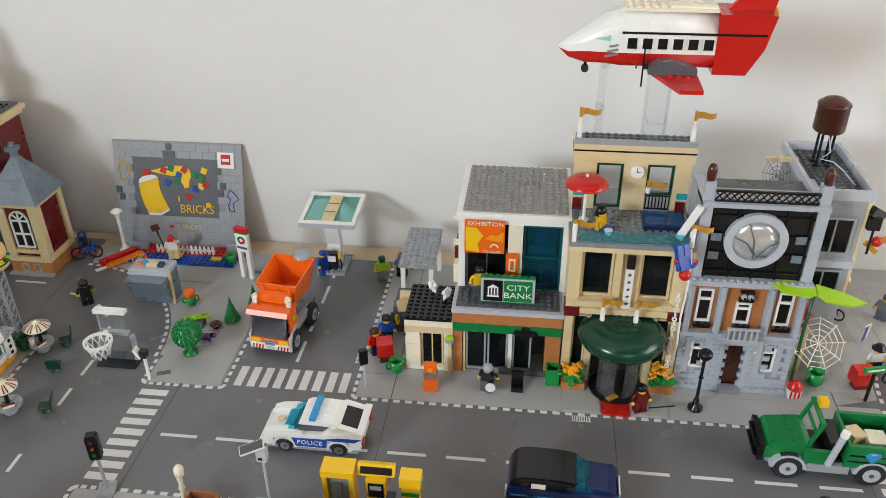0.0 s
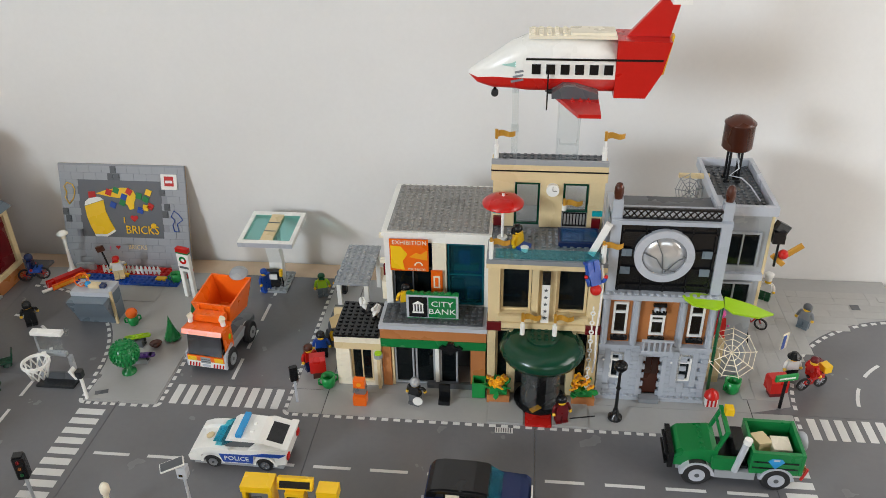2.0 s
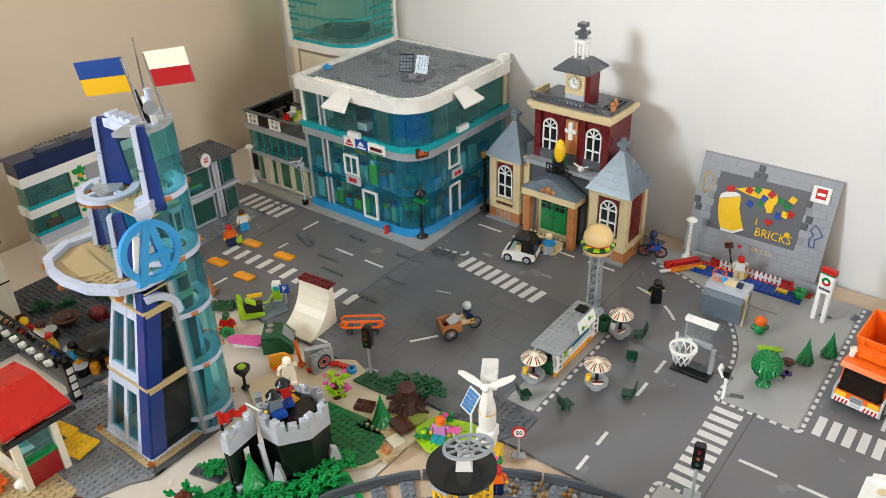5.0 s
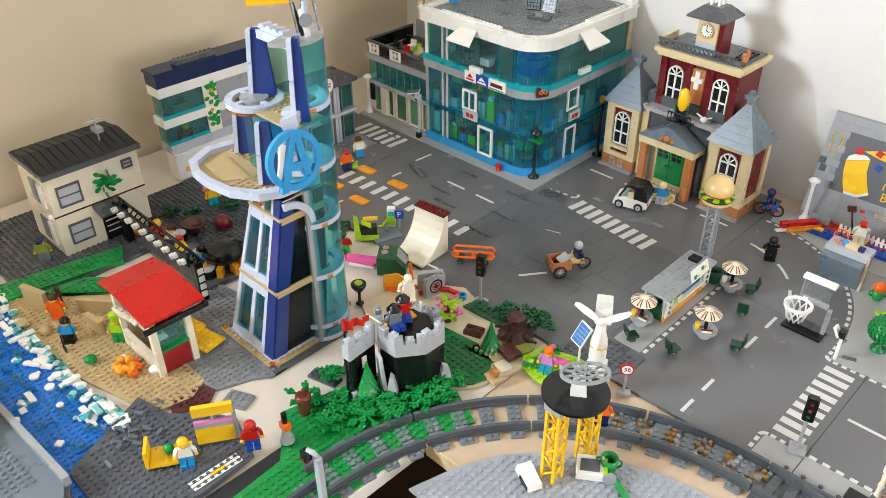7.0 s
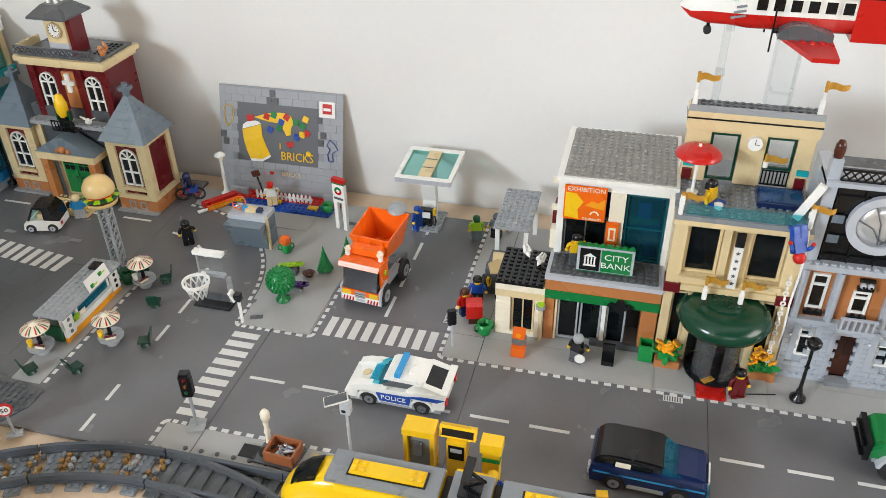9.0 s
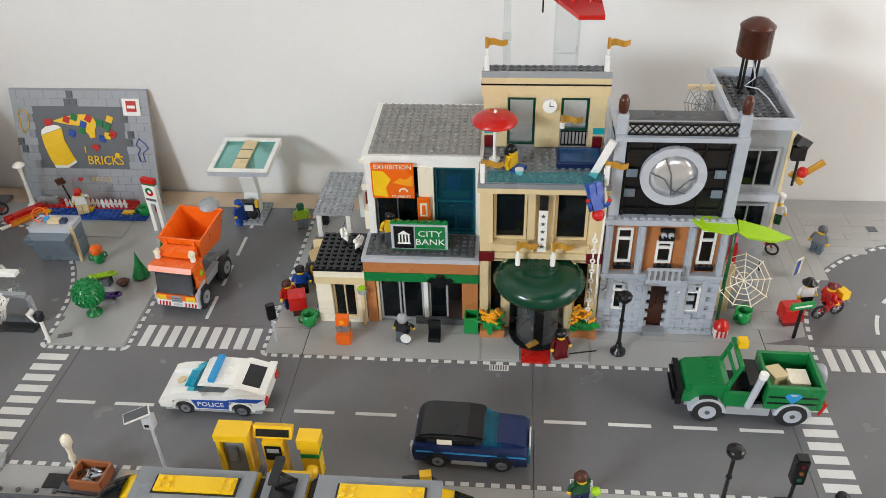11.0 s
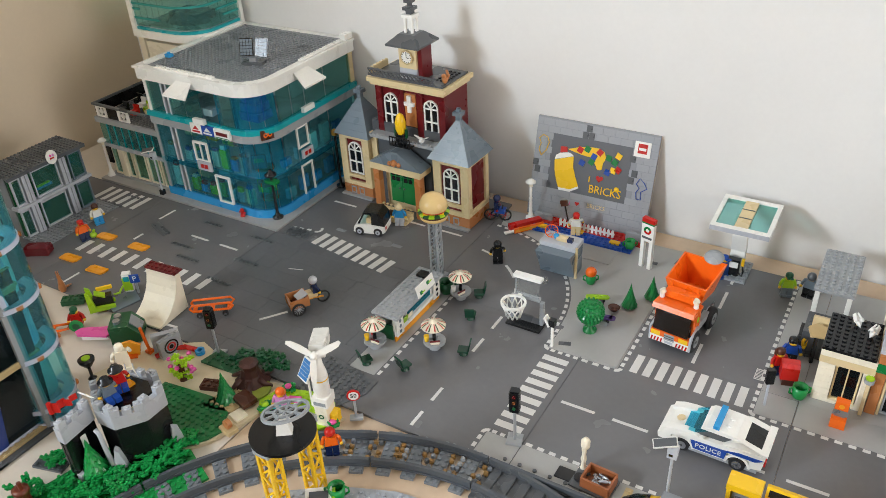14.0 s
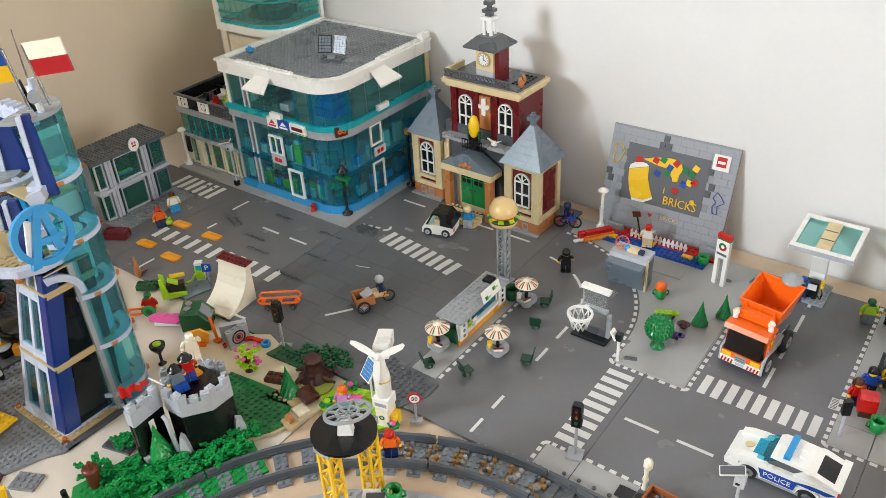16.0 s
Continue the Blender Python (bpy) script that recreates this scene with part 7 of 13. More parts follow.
part("crate", Geo().box((0.108, -0.013, 0.0275), (0.127, 0.008, 0.0455), CREAM), gt, "cream cargo box")
part("tail_lamp", Geo().box((0.1366, -0.024, 0.026), (0.140, -0.017, 0.033), G_ORANGE), gt)
part("red_flare", Geo().at(pose(0.1385, -0.022, 0.014, 0, 15, 0)).cyl((0, 0, 0), 0.0016, 0.016, RED, 8), gt)
part("spare_wheel", Geo().lathe([(0.009, 0), (0.0105, 0.002), (0.0105, 0.006), (0.009, 0.008)], (0.137, 0.006, 0.042), LGREY, 18, "x"), gt)
for s in (-1, 1):
    for wx in (0.0305, 0.1115):
        wheel(gt, wx, s * 0.0225, 0.0162, 0.0162, 0.0115, PGREY)
        part("fender", Geo().ring((wx, s * 0.0235 - 0.0045, 0.0135), 0.0148, 0.0185, 0.009, PGREY, 16, "y", 8, 172), gt, "pale grey fender")

# white two-seat car before the town hall
mc2 = thing("mini_car", "small white toy car with a black roof before the town hall", "car", -0.4475, 0.218, 0.0, rot=16)
part("body", Geo().side([(0.0, 0.006), (0.006, 0.004), (0.046, 0.004), (0.054, 0.008), (0.054, 0.019), (0.030, 0.021), (0.014, 0.021), (0.002, 0.016)], -0.0160, 0.0160, WHITE), mc2, "white body")
part("roof_shell", Geo().side([(0.032, 0.0213), (0.054, 0.0193), (0.052, 0.034), (0.044, 0.0430), (0.022, 0.0430), (0.018, 0.0405), (0.030, 0.0390), (0.0325, 0.036)], -0.0160, 0.0160, BLACK), mc2, "black roof shell")
part("front_post", Geo().side([(0.008, 0.0212), (0.0115, 0.0212), (0.0215, 0.0402), (0.0185, 0.0402)], -0.0160, -0.0130, BLACK).side([(0.008, 0.0212), (0.0115, 0.0212), (0.0215, 0.0402), (0.0185, 0.0402)], 0.0130, 0.0160, BLACK), mc2, "black windscreen post")
part("windscreen", Geo().side([(0.0085, 0.0214), (0.0105, 0.0214), (0.0205, 0.040), (0.0190, 0.040)], -0.0128, 0.0128, G_TEAL), mc2)
part("rear_lamp", Geo().box((0.0541, -0.013, 0.012), (0.0548, -0.008, 0.017), RED), mc2)
part("seat", Geo().box((0.022, -0.012, 0.0212), (0.031, 0.012, 0.030), TAN), mc2)
for s in (-1, 1):
    for wx in (0.0105, 0.0415):
        wheel(mc2, wx, s * 0.0138, 0.0076, 0.0076, 0.006, PGREY)


def bicycle(x, y, rot, frame_mat, name="bicycle", label="", z=0.0004, rim=PGREY, r=0.0088):
    t = thing(name, label, "bicycle", x, y, z, rot)
    for wx in (-0.0125, 0.0125):
        w = part("wheel", Geo().ring((wx, -0.0012, r), r * 0.78, r, 0.0024, RUBBER, 22, "y"), t)
        g = Geo().cyl((wx, -0.0016, r), 0.0014, 0.0032, rim, 8, "y")
        for k in range(4):
            a = math.pi * k / 4
            g.tube([(wx - r * 0.8 * math.cos(a), 0, r - r * 0.8 * math.sin(a)), (wx + r * 0.8 * math.cos(a), 0, r + r * 0.8 * math.sin(a))], 0.0004, rim, 4)
        part("spokes", g, w)
    part("frame", Geo().tube([(-0.0125, 0, r), (-0.006, 0, 0.018), (0.007, 0, 0.020), (0.0125, 0, r)], 0.0013, frame_mat).tube([(-0.006, 0, 0.018), (0.0, 0, 0.007), (0.007, 0, 0.020)], 0.0012, frame_mat).tube([(-0.0125, 0, r), (0, 0, 0.007)], 0.001, frame_mat), t)
    part("saddle", Geo().box((-0.010, -0.0025, 0.0195), (-0.003, 0.0025, 0.0215), BLACK), t)
    part("handlebar", Geo().tube([(0.008, -0.006, 0.0255), (0.0075, 0, 0.0235), (0.008, 0.006, 0.0255)], 0.001, BLACK).cyl((0.0072, 0, 0.019), 0.001, 0.005, BLACK, 6), t)
    return t


bicycle(-0.253, 0.345, 20, NAVY, label="dark blue toy motorbike with red rims", rim=RED, r=0.0105)
figure(-0.254, 0.345, 0.017, 100, NAVY, BLUE, "helmet", NAVY, RED, sit=True, label="toy rider in dark blue on the motorbike")
bicycle(0.850, 0.180, 22, RED, label="red toy bicycle with a yellow basket")
part("basket", Geo().box((0.009, -0.006, 0.024), (0.020, 0.006, 0.034), YELLOW), [o for o in bpy.data.objects if o.name == "bicycle.001"][0], "yellow basket")
figure(0.846, 0.1785, 0.020, 112, RED, RED, "cap", DRED, sit=True, label="toy cyclist in red on the red bicycle")
bicycle(0.806, 0.306, -32, RED, label="red toy bicycle leaning behind the museum")

# cargo tricycle
ct = thing("cargo_tricycle", "brown box tricycle with a toy rider's seat on the square", "tricycle", -0.392, 0.002, 0.0, rot=58)
part("box", Geo().box((-0.016, -0.013, 0.010), (0.012, -0.011, 0.024), NOUGAT).box((-0.016, 0.011, 0.010), (0.012, 0.013, 0.024), NOUGAT).box((-0.016, -0.011, 0.010), (-0.014, 0.011, 0.024), NOUGAT).box((0.010, -0.011, 0.010), (0.012, 0.011, 0.024), NOUGAT).box((-0.014, -0.011, 0.010), (0.010, 0.011, 0.012), BROWN), ct, "brown open box")
part("newspaper", Geo().at(pose(0.004, 0, 0.022, 0, -25, 10)).box((-0.008, -0.008, 0), (0.008, 0.008, 0.0022), PGREY), ct)
for s in (-1, 1):
    w = part("wheel", Geo().ring((-0.006, s * 0.0155 - 0.0012, 0.0098), 0.0078, 0.0098, 0.0024, RUBBER, 22, "y"), ct)
    g = Geo()
    for k in range(6):
        a = math.pi * k / 6
        g.tube([(-0.006 - 0.008 * math.cos(a), s * 0.0155, 0.0098 - 0.008 * math.sin(a)), (-0.006 + 0.008 * math.cos(a), s * 0.0155, 0.0098 + 0.008 * math.sin(a))], 0.0004, PGREY, 4)
    part("spokes", g, w)
part("wheel", Geo().ring((0.036, -0.0012, 0.0095), 0.0075, 0.0095, 0.0024, RUBBER, 22, "y"), ct)
part("frame", Geo().tube([(0.012, 0, 0.012), (0.022, 0, 0.012), (0.036, 0, 0.0095)], 0.0015, AMBER).tube([(0.022, 0, 0.012), (0.026, 0, 0.02)], 0.0015, AMBER), ct, "orange frame")
figure(-0.3795, 0.0225, 0.017, -32, NAVY, TAN, "helmet", PGREY, sit=True, arm=50, label="toy rider with a grey helmet on the cargo tricycle")

# ---- town hall ----
th = thing("town_hall", "dark red and tan toy town hall with a clock tower", "building", -0.547, 0.309, 0.0004, rot=-1.5)
part("core", Geo().box((0.070, 0.018, 0), (0.205, 0.085, 0.148), DGREY), th)


def arched_window(parent, x0, z0, w, h, y, mat=WHITE):
    """White window with four dark panes and a fan of three under a round head."""
    r = w / 2
    g = Geo()
    cx, zc = x0 + r, z0 + h - r
    g.box((x0, y, z0), (x0 + 0.0022, y + 0.003, zc), mat, 0.0002).box((x0 + w - 0.0022, y, z0), (x0 + w, y + 0.003, zc), mat, 0.0002)
    g.box((x0 + 0.0022, y, z0), (x0 + w - 0.0022, y + 0.003, z0 + 0.0024), mat, 0.0002)
    g.box((x0 + 0.0022, y, zc - 0.002), (x0 + w - 0.0022, y + 0.003, zc), mat, 0.0002)
    g.box((x0 + 0.0022, y, z0 + (zc - z0) * 0.48), (x0 + w - 0.0022, y + 0.003, z0 + (zc - z0) * 0.48 + 0.0022), mat, 0.0002)
    g.box((cx - 0.0013, y, z0), (cx + 0.0013, y + 0.003, zc), mat, 0.0002)
    g.ring((cx, y, zc), r - 0.0022, r, 0.003, mat, 14, "y", 0, 180)
    for a in (45, 90, 135):
        g.at(pose(cx, y, zc, 0, -(a - 90), 0)).box((-0.0008, 0, 0), (0.0008, 0.003, r), mat, 0.0001)
    g.at()
    w_ = part("arched_window", g, parent, "white arched window")
    pts = [(x0 + 0.001, z0 + 0.001), (x0 + w - 0.001, z0 + 0.001)] + [(cx + (r - 0.001) * math.cos(radians(a)), zc + (r - 0.001) * math.sin(radians(a))) for a in range(0, 181, 20)]
    part("pane", Geo().side(pts, y + 0.002, y + 0.0026, BLACK), w_)
    return w_


def town_wing(x0, x1, y0, depth):
    w = x1 - x0
    b = part("wing_body", Geo().box((x0 + 0.004, y0 + 0.004, 0.028), (x1 - 0.004, y0 + depth, 0.112), DRED), th, "dark red wing wall")
    part("stone_base", Geo().box((x0, y0, 0), (x1, y0 + depth, 0.020), NOUGAT), th, "brown stone base")
    part("step", Geo().box((x0 - 0.002, y0 - 0.008, 0), (x1 + 0.002, y0, 0.003), LGREY), th)
    for k in (0, 1):
        xx = x0 + w * (0.34 + 0.28 * k)
        frame_window(th, xx - 0.0055, 0.004, xx + 0.0055, 0.017, y0 - 0.001, LGREY, BLACK, (0, 0), 0.002, 0.002, "cellar_window")
    part("base_course", Geo().box((x0, y0, 0.0202), (x1, y0 + depth, 0.028), TAN), th)
    part("corner_pier", Geo().box((x0, y0, 0.0282), (x0 + 0.014, y0 + 0.012, 0.108), TAN), th)
    part("corner_pier", Geo().box((x1 - 0.014, y0, 0.0282), (x1, y0 + 0.012, 0.108), TAN), th)
    part("corner_pier", Geo().box((x1 - 0.006, y0 + depth - 0.01, 0.0282), (x1, y0 + depth, 0.108), TAN), th)
    part("sill", Geo().box((x0 + 0.012, y0 - 0.002, 0.036), (x1 - 0.012, y0 + 0.004, 0.041), TAN).studs(x0 + w / 2 - 0.016, y0 - 0.0045, 4, 1, 0.041, TAN), th)
    arched_window(th, x0 + w / 2 - 0.0145, 0.0435, 0.029, 0.059, y0 + 0.0012)
    part("head_course", Geo().box((x0, y0, 0.1082), (x1, y0 + depth, 0.116), TAN), th)
    cx, cy = (x0 + x1) / 2, y0 + depth / 2
    rx, ry = w / 2 + 0.006, depth / 2 + 0.006
    for k in range(6):
        f0, f1 = 1 - k / 6.6, 1 - (k + 1) / 6.6
        za, zb = 0.1162 + k * 0.0096, 0.1162 + (k + 1) * 0.0096
        vs = [(cx - rx * f0, cy - ry * f0, za), (cx + rx * f0, cy - ry * f0, za), (cx + rx * f0, cy + ry * f0, za), (cx - rx * f0, cy + ry * f0, za)]
        f2 = f1 + 0.012
        vs += [(cx - rx * f2, cy - ry * f2, zb), (cx + rx * f2, cy - ry * f2, zb), (cx + rx * f2, cy + ry * f2, zb), (cx - rx * f2, cy + ry * f2, zb)]
        part("roof_course", Geo().put(vs, [(3, 2, 1, 0), (4, 5, 6, 7), (0, 1, 5, 4), (1, 2, 6, 5), (2, 3, 7, 6), (3, 0, 4, 7)], SLATE), th, "slate roof course")
    part("finial", Geo().box((cx - 0.004, cy - 0.004, 0.172), (cx + 0.004, cy + 0.004, 0.182), SLATE).box((cx - 0.0075, cy - 0.0075, 0.1822), (cx + 0.0075, cy + 0.0075, 0.1885), SLATE).cyl((cx, cy, 0.1885), 0.004, 0.005, SLATE, 12), th)


town_wing(0.004, 0.066, 0.006, 0.062)
town_wing(0.203, 0.268, -0.006, 0.066)
part("middle_wall", Geo().box((0.067, 0.022, 0), (0.202, 0.088, 0.118), DRED), th, "dark red middle wall")
for x0 in (0.067, 0.190):
    part("tan_pier", Geo().box((x0, 0.014, 0), (x0 + 0.012, 0.0218, 0.118), TAN), th)
part("first_course", Geo().box((0.066, 0.012, 0.1182), (0.203, 0.088, 0.126), TAN), th)
part("balcony_slab", Geo().box((0.078, -0.002, 0.1262), (0.214, 0.018, 0.1315), LGREY).studs(0.080, -0.002, 16, 1, 0.1315, LGREY), th, "light grey balcony slab")
part("upper_block", Geo().box((0.084, 0.022, 0.1317), (0.216, 0.086, 0.2135), DRED), th, "dark red upper storey")
for x0 in (0.084, 0.128, 0.163, 0.2045):
    part("pilaster", Geo().box((x0, 0.0175, 0.1317), (x0 + 0.0115, 0.0218, 0.2135), DRED), th)
arched_window(th, 0.0985, 0.140, 0.027, 0.060, 0.0188)
arched_window(th, 0.1755, 0.140, 0.027, 0.060, 0.0188)
cr = part("white_cross", Geo().box((0.1475, 0.0135, 0.175), (0.1545, 0.0175, 0.203), WHITE).box((0.1415, 0.0135, 0.186), (0.1605, 0.0175, 0.192), WHITE), th)
part("middle_window", Geo().box((0.1405, 0.0176, 0.150), (0.162, 0.0217, 0.205), NOUGAT), th)
bl = part("balcony_rail", Geo().box((0.128, -0.016, 0.1265), (0.168, -0.0145, 0.1285), BLACK).box((0.128, -0.016, 0.141), (0.168, -0.0145, 0.143), BLACK), th, "black balcony rail")
for i in range(8):
    part("bar", Geo().box((0.1285 + i * 0.0055, -0.0158, 0.1285), (0.1297 + i * 0.0055, -0.0147, 0.141), BLACK, 0), bl)
part("balcony_floor", Geo().box((0.128, -0.0145, 0.1265), (0.168, -0.0022, 0.129), BLACK), th)
part("top_cornice", Geo().box((0.080, 0.010, 0.2137), (0.220, 0.090, 0.2195), TAN).box((0.076, 0.006, 0.2197), (0.224, 0.094, 0.2265), TAN), th, "tan roof cornice")
part("roof_deck", Geo().box((0.082, 0.012, 0.2267), (0.218, 0.088, 0.2295), DGREY).studs(0.19, 0.03, 3, 6, 0.2295, BLACK), th)
g = Geo().box((0.080, 0.008, 0.2295), (0.206, 0.0105, 0.2315), DGREY).box((0.080, 0.008, 0.2395), (0.206, 0.0105, 0.242), DGREY)
for i in range(17):
    x = 0.0835 + i * 0.0074
    for s in (40, -40):
        g.at(pose(x, 0.0092, 0.2355, 0, s, 0)).box((-0.0006, -0.0008, -0.0055), (0.0006, 0.0008, 0.0055), DGREY, 0)
part("roof_rail", g.at(), th, "dark grey lattice rail")
part("roof_rail_side", Geo().box((0.080, 0.012, 0.2297), (0.0835, 0.06, 0.240), TAN).studs(0.0785, 0.012, 1, 6, 0.240, TAN), th)
tw = part("clock_stage", Geo().box((0.136, 0.018, 0.2297), (0.168, 0.05, 0.247), PGREY), th, "pale grey tower foot")
part("clock_block", Geo().box((0.136, 0.018, 0.2472), (0.168, 0.05, 0.283), TAN), th, "tan clock tower")
part("clock_side", Geo().box((0.1682, 0.022, 0.2297), (0.176, 0.05, 0.283), DRED), th)
dl = part("dial", Geo().cyl((0.152, 0.0156, 0.2655), 0.0098, 0.0022, WHITE, 24, "y"), th, "white clock dial")
part("dial_frame", Geo().ring((0.152, 0.0150, 0.2655), 0.0098, 0.0118, 0.0024, SAND, 8, "y"), dl)
g = Geo()
for k in range(12):
    a = radians(30 * k)
    g.box((0.152 + 0.008 * math.sin(a) - 0.0006, 0.0150, 0.2655 + 0.008 * math.cos(a) - 0.0006), (0.152 + 0.008 * math.sin(a) + 0.0006, 0.0155, 0.2655 + 0.008 * math.cos(a) + 0.0006), BLACK, 0)
g.at(pose(0.152, 0.0150, 0.2655, 0, 0, 0)).box((-0.0005, 0, 0), (0.0005, 0.0004, 0.0068), BLACK, 0)
g.at(pose(0.152, 0.0150, 0.2655, 0, 105, 0)).box((-0.0005, 0, 0), (0.0005, 0.0004, 0.0048), BLACK, 0)
part("dial_marks", g.at(), dl)
part("tower_roof", Geo().put([(0.122, 0.004, 0.2832), (0.182, 0.004, 0.2832), (0.182, 0.064, 0.2832), (0.122, 0.064, 0.2832), (0.122, 0.004, 0.286), (0.182, 0.004, 0.286), (0.182, 0.064, 0.286), (0.122, 0.064, 0.286), (0.138, 0.020, 0.300), (0.166, 0.020, 0.300), (0.166, 0.048, 0.300), (0.138, 0.048, 0.300)],
     [(3, 2, 1, 0), (0, 1, 5, 4), (1, 2, 6, 5), (2, 3, 7, 6), (3, 0, 4, 7), (4, 5, 9, 8), (5, 6, 10, 9), (6, 7, 11, 10), (7, 4, 8, 11), (8, 9, 10, 11)], DGREY), th, "dark grey tower roof")
ln = part("lantern", Geo().box((0.144, 0.026, 0.3002), (0.148, 0.030, 0.323), WHITE).box((0.156, 0.026, 0.3002), (0.160, 0.030, 0.323), WHITE).box((0.144, 0.038, 0.3002), (0.148, 0.042, 0.323), WHITE).box((0.156, 0.038, 0.3002), (0.160, 0.042, 0.323), WHITE).box((0.142, 0.024, 0.3232), (0.162, 0.044, 0.328), WHITE), th, "white lantern")
part("spire", Geo().box((0.147, 0.029, 0.3282), (0.157, 0.039, 0.334), DGREY).box((0.1435, 0.0255, 0.3342), (0.1605, 0.0425, 0.339), DGREY).cyl((0.152, 0.034, 0.339), 0.004, 0.006, DGREY, 10).box((0.1455, 0.0275, 0.3452), (0.1585, 0.0405, 0.351), DGREY), th, "dark grey spire")
# porch
part("porch_post", Geo().box((0.089, -0.016, 0), (0.1005, -0.004, 0.078), NOUGAT), th)
part("porch_post", Geo().box((0.1715, -0.016, 0), (0.183, -0.004, 0.078), NOUGAT), th)
part("porch_beam", Geo().box((0.086, -0.019, 0.0782), (0.186, 0.014, 0.089), TAN), th)
part("gable", Geo().side([(0.084, 0.0892), (0.188, 0.0892), (0.142, 0.116), (0.130, 0.116)], -0.018, 0.012, SLATE), th, "slate gable")
part("gable_ornament", Geo().ball((0.136, -0.0185, 0.097), 0.006, NOUGAT).ball((0.127, -0.0185, 0.095), 0.004, NOUGAT).ball((0.145, -0.0185, 0.095), 0.004, NOUGAT), th)
for x0, x1 in ((0.112, 0.1355), (0.1365, 0.160)):
    d = part("green_door", Geo().box((x0, 0.0, 0.014), (x1, 0.003, 0.074), GREEN), th, "green double door leaf")
    for k in range(2):
        for j in range(2):
            xa = x0 + 0.003 + k * 0.0095
            part("door_pane", Geo().box((xa, -0.0006, 0.054 + j * 0.0095), (xa + 0.0075, -0.0001, 0.0615 + j * 0.0095), BLACK, 0), d)
    part("knob", Geo().ball((x1 - 0.004 if x0 < 0.12 else x0 + 0.004, -0.002, 0.042), 0.0018, DGREY), d)
part("door_wall", Geo().box((0.1007, 0.0035, 0.0), (0.1713, 0.014, 0.078), TAN), th)
for k in range(4):
    part("stair", Geo().box((0.096 - k * 0.0, -0.044 + k * 0.0085, 0.0032 * k), (0.168, -0.0195, 0.0032 * (k + 1) - 0.0001), TAN).studs(0.100, -0.044 + k * 0.0085, 8, 1, 0.0032 * (k + 1), TAN), th, "tan studded stair")
ct = solid("corn_toy", Geo().lathe([(0.004, 0), (0.0068, 0.006), (0.0072, 0.016), (0.0045, 0.026), (0.0001, 0.029)], (0, 0, 0.012), YELLOW, 12).box((-0.007, -0.003, 0), (0.007, 0.003, 0.013), BLACK).box((-0.0095, -0.002, 0.008), (-0.0072, 0.002, 0.02), FGREEN).box((0.0072, -0.002, 0.008), (0.0095, 0.002, 0.02), FGREEN), "yellow corn shaped toy standing on the balcony", "toy", x=-0.400, y=0.298, z=0.1318)
ct.matrix_basis = ct.matrix_basis @ Matrix.Scale(1.25, 4)
sq_ = thing("plastic_gull", "white plastic bird perched on the balcony edge", "bird", -0.366, 0.304, 0.1335)
sq_.name = "plastic_gull"
part("body", Geo().ball((0, 0, 0.006), 0.005, WHITE, 0.8).ball((0.003, -0.004, 0.0105), 0.0028, WHITE), sq_)
for s in (-1, 1):
    part("wing", Geo().at(pose(s * 0.003, 0, 0.008, 0, -s * 25, 0)).slab([(0, -0.002), (s * 0.011, -0.001), (s * 0.011, 0.001), (0, 0.003)] if s > 0 else [(0, 0.003), (s * 0.011, 0.001), (s * 0.011, -0.001), (0, -0.002)], 0, 0.0012, WHITE), sq_)
tagged(sq_, category="toy")
solid("squirrel_toy", Geo().ball((0, 0, 0.006), 0.005, NOUGAT, 1.2).ball((0.0, -0.003, 0.013), 0.0036, NOUGAT).tube([(0, 0.004, 0.003), (0.001, 0.009, 0.010), (0.0, 0.006, 0.019)], [0.002, 0.0032, 0.0018], NOUGAT), "brown plastic squirrel toy on the roof corner", "toy", x=-0.333, y=0.330, z=0.2303)
figure(-0.392, 0.262, 0.0004, 20, AZURE, PGREY, "helmet", TAN, label="toy figure in pale blue on the town hall stairs")
solid("brown_bag", Geo().box((-0.005, -0.003, 0), (0.005, 0.003, 0.008), BROWN), "small brown bag on the town hall stairs", "bag", x=-0.415, y=0.272, z=0.0075)

# ---- blue corner store ----
bs = thing("corner_store", "toy store with clear aqua windows and a rounded corner", "building", 0, 0, P)
X0, X1, Y0, Y1 = -0.828, -0.582, 0.170, 0.425
RC = 0.048


def rounded(x0, y0, x1, y1, r, n=8):
    """Plan with the corner (x1, y0) rounded."""
    return [(x0, y0)] + [(x1 - r + r * math.sin(radians(90 * i / n)), y0 + r - r * math.cos(radians(90 * i / n))) for i in range(n + 1)] + [(x1, y1), (x0, y1)]


def band(z0, z1, mat, out=0.0, name="band", label=""):
    """A hollow course of wall round front and side."""
    a, b = rounded(X0 - out, Y0 - out, X1 + out, Y1, RC + out), rounded(X0 + 0.005, Y0 + 0.005, X1 - 0.005, Y1 - 0.005, RC - 0.005)
    n = len(a)
    vs = [(x, y, z0) for x, y in a] + [(x, y, z1) for x, y in a] + [(x, y, z0) for x, y in b] + [(x, y, z1) for x, y in b]
    fs = []
    for i in range(n):
        j = (i + 1) % n
        fs += [(i, j, n + j, n + i), (2 * n + j, 2 * n + i, 3 * n + i, 3 * n + j), (n + i, n + j, 3 * n + j, 3 * n + i), (j, i, 2 * n + i, 2 * n + j)]
    return part(name, Geo().put(vs, fs, mat), bs, label)


